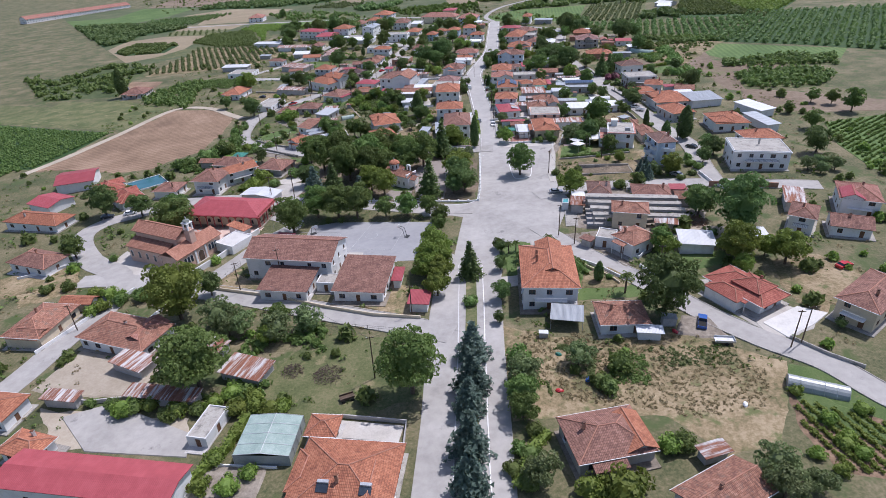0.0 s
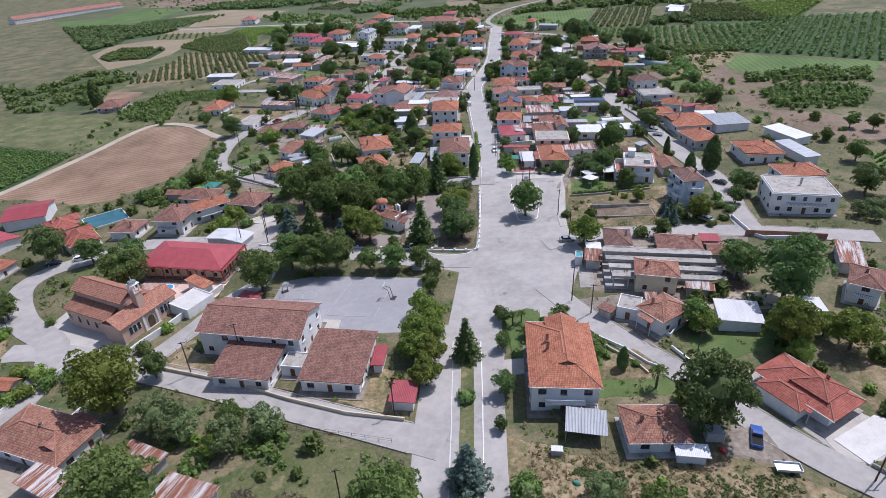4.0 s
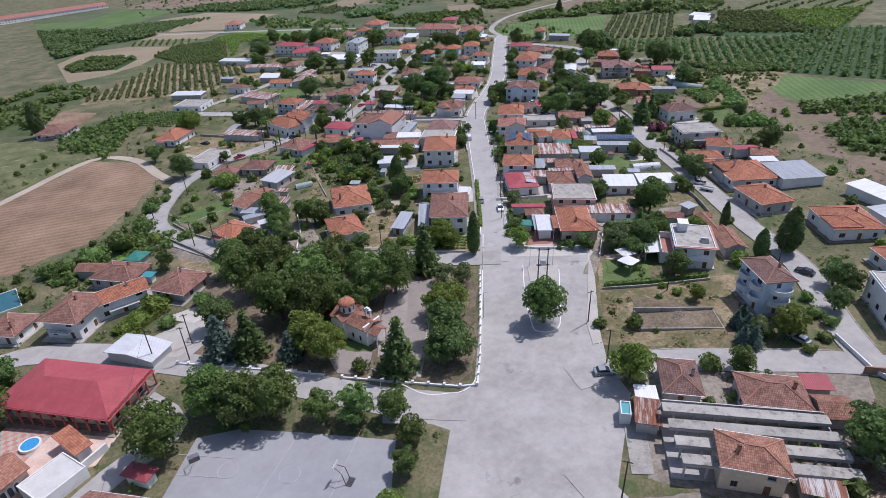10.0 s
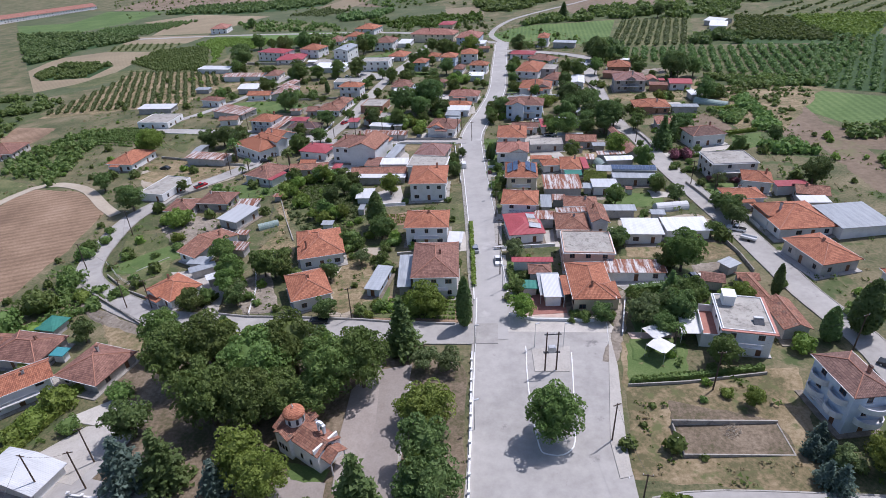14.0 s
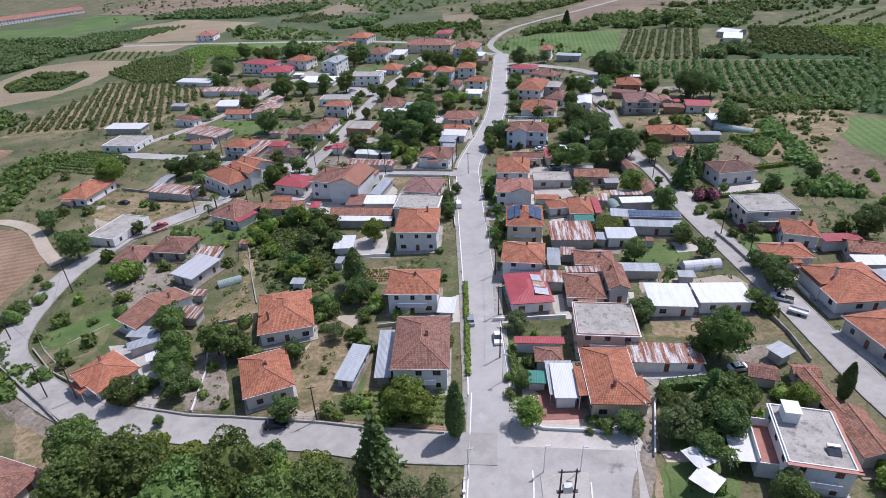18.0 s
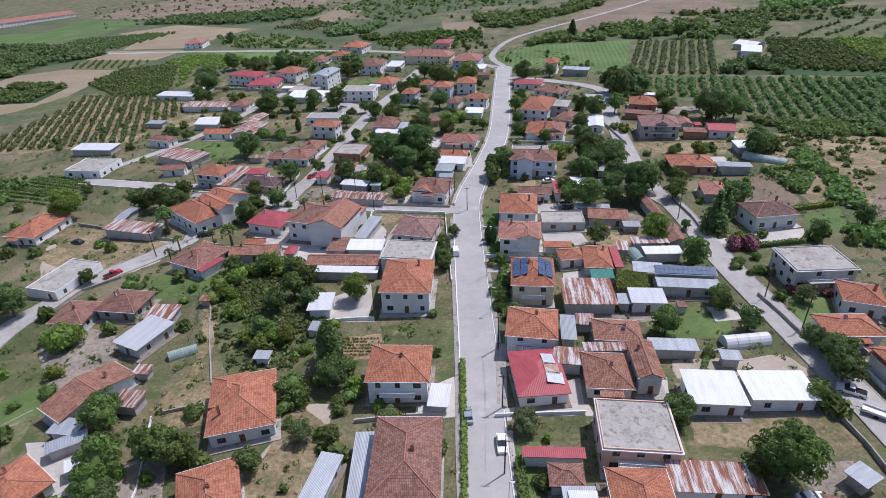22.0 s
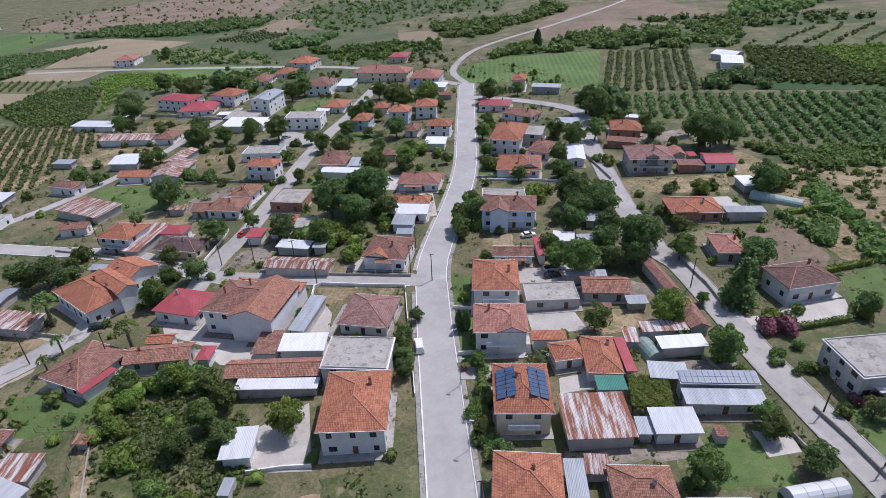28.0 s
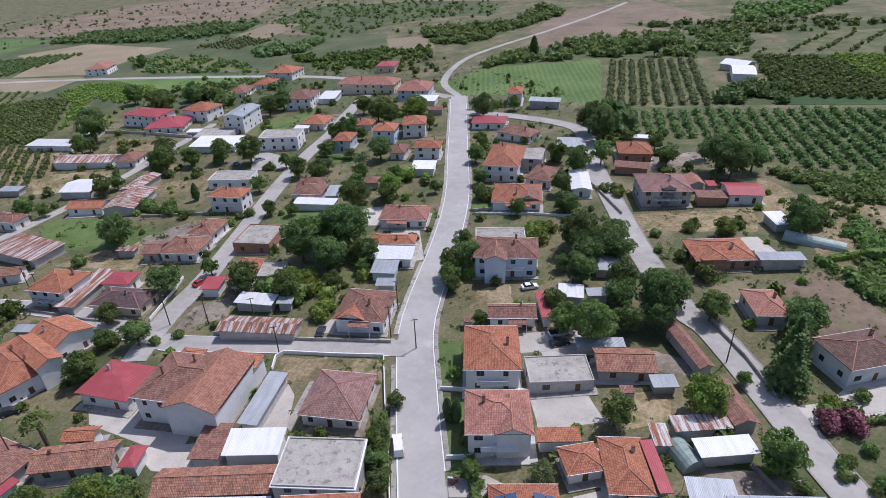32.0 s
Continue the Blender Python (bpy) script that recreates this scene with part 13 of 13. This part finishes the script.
scrub("hill_shrubs", [(-586.29, 1151.83), (-394.49, 1232.91), (-153.22, 1106.88), (76.86, 894.69), (142.20, 721.45), (53.46, 627.58), (-78.67, 677.23), (-197.18, 731.48), (-335.09, 794.62), (-392.34, 792.14)], 700, 0.8, 3.0, "leaf_mid", "scattered shrubs over dry far hillside", seed=73, quads=6)
tile_terrace(-89.27, 21.57, -12.5, 11, 8, 1.0)
bundle(7.99, -51.23, 0.8, "sheet_green", "green wheelbarrow-sized tarp bundle in dry grass")
bundle(11.96, -59.32, 0.9, "car_blue", "blue plastic bundle lying in dry grass")
bundle(5.90, -61.62, 0.9, "car_red", "red plastic bundle lying in dry grass")
bundle(37.12, -69.18, 0.8, "whitewash", "white sack lying in dry grass")
bundle(33.25, -47.36, 0.9, "car_red", "red plastic bundle beside a shed")

# ---- kerbs, sidewalks and weeds ----
def in_road(px, py, skip="", pad=0.0):
    for name, line, width in ROADS:
        if name == skip:
            continue
        for (ax, ay), (bx, by) in zip(line[:-1], line[1:]):
            dx, dy = bx - ax, by - ay
            t = max(0, min(1, ((px - ax) * dx + (py - ay) * dy) / (dx * dx + dy * dy + 1e-9)))
            if math.hypot(px - ax - dx * t, py - ay - dy * t) < width / 2 + pad:
                return True
    return any(in_poly(px, py, p) for p in PAVED)


def edging(name, offset, thick, height, mat, label, pad=0.2):
    """A strip beside a road at an offset from its middle, broken where other roads meet it."""
    line = next(r[1] for r in ROADS if r[0] == name)
    for side in (-1, 1):
        left, right = strip_points(line, 2 * offset)
        pts = left if side > 0 else right
        dense = []
        for a, b in zip(pts[:-1], pts[1:]):
            k = max(1, int((b - a).length / 2.0))
            dense += [a.lerp(b, i / k) for i in range(k)]
        run = []
        for p in dense + [None]:
            if p is not None and not in_road(p.x, p.y, name, pad):
                run.append((p.x, p.y))
                continue
            if len(run) > 3:
                wall_line("kerb" if thick < 0.6 else "sidewalk", run, height, thick, mat, label, "", "structure")
            run = []


ROUNDS = (("main_road", 3.9), ("road_parallel", 3.25), ("road_cross", 3.25), ("road_cross_2", 2.75), ("road_loop", 3.5), ("road_school", 3.25), ("road_mid", 3.0), ("road_east", 2.9))
for who, half in ROUNDS:
    edging(who, half + 0.1, 0.24, 0.27 if who == "main_road" else 0.24, "paint_white" if who in ("main_road", "road_cross_2") else "concrete", "")
edging("main_road", 4.65, 0.9, 0.24, "concrete", "", 0.8)


def weeds(name, poly, count, r0, r1, mat, label, seed, cut=0.0, grain=0.09, pad=0.0, quads=7, core=False, flat=0.6):
    """Patchy low growth on open ground, kept off the roads, paving and buildings."""
    rs = random.Random(seed)
    xs, ys = [p[0] for p in poly], [p[1] for p in poly]
    places, tries = [], 0
    while len(places) < count and tries < count * 10:
        tries += 1
        px, py = rs.uniform(min(xs), max(xs)), rs.uniform(min(ys), max(ys))
        if noise.noise(Vector((px * grain, py * grain, seed))) < cut or not in_poly(px, py, poly):
            continue
        if any(abs(px - hx) < hr + pad and abs(py - hy) < hr + pad and math.hypot(px - hx, py - hy) < hr + pad for hx, hy, hr in BUILT) or in_road(px, py, "", 0.6 + pad):
            continue
        places.append((px, py, r0 + (r1 - r0) * rs.random() ** 2))
    return tuft_set(name, places, mat, label, quads=quads, seed=seed, flat=flat, core=core)


VILLAGE = [(-150, -60), (-20, -60), (60, -60), (150, 0), (140, 180), (100, 420), (40, 540), (-120, 540), (-190, 330), (-190, 60)]
weeds("weeds", VILLAGE, 5200, 0.25, 0.8, "leaf_crop", "low green weeds scattered over yards and plots", 61, 0.05)
weeds("weeds", VILLAGE, 3200, 0.25, 0.7, "leaf_straw", "tufts of dry straw grass on open ground", 62, 0.1, 0.13)
weeds("garden_shrubs", VILLAGE, 900, 0.5, 1.6, "leaf_mid", "small dark green shrubs along plots and gardens", 63, 0.12, 0.05)
weeds("garden_thicket", VILLAGE, 470, 0.9, 2.1, "leaf_mid", "small leafy garden trees between the houses", 64, -0.05, 0.04, 1.4, 34, True, 0.95)
weeds("garden_thicket", VILLAGE, 230, 0.8, 1.7, "leaf_bright", "small bright green garden trees between the houses", 65, 0.0, 0.05, 1.2, 34, True, 0.9)
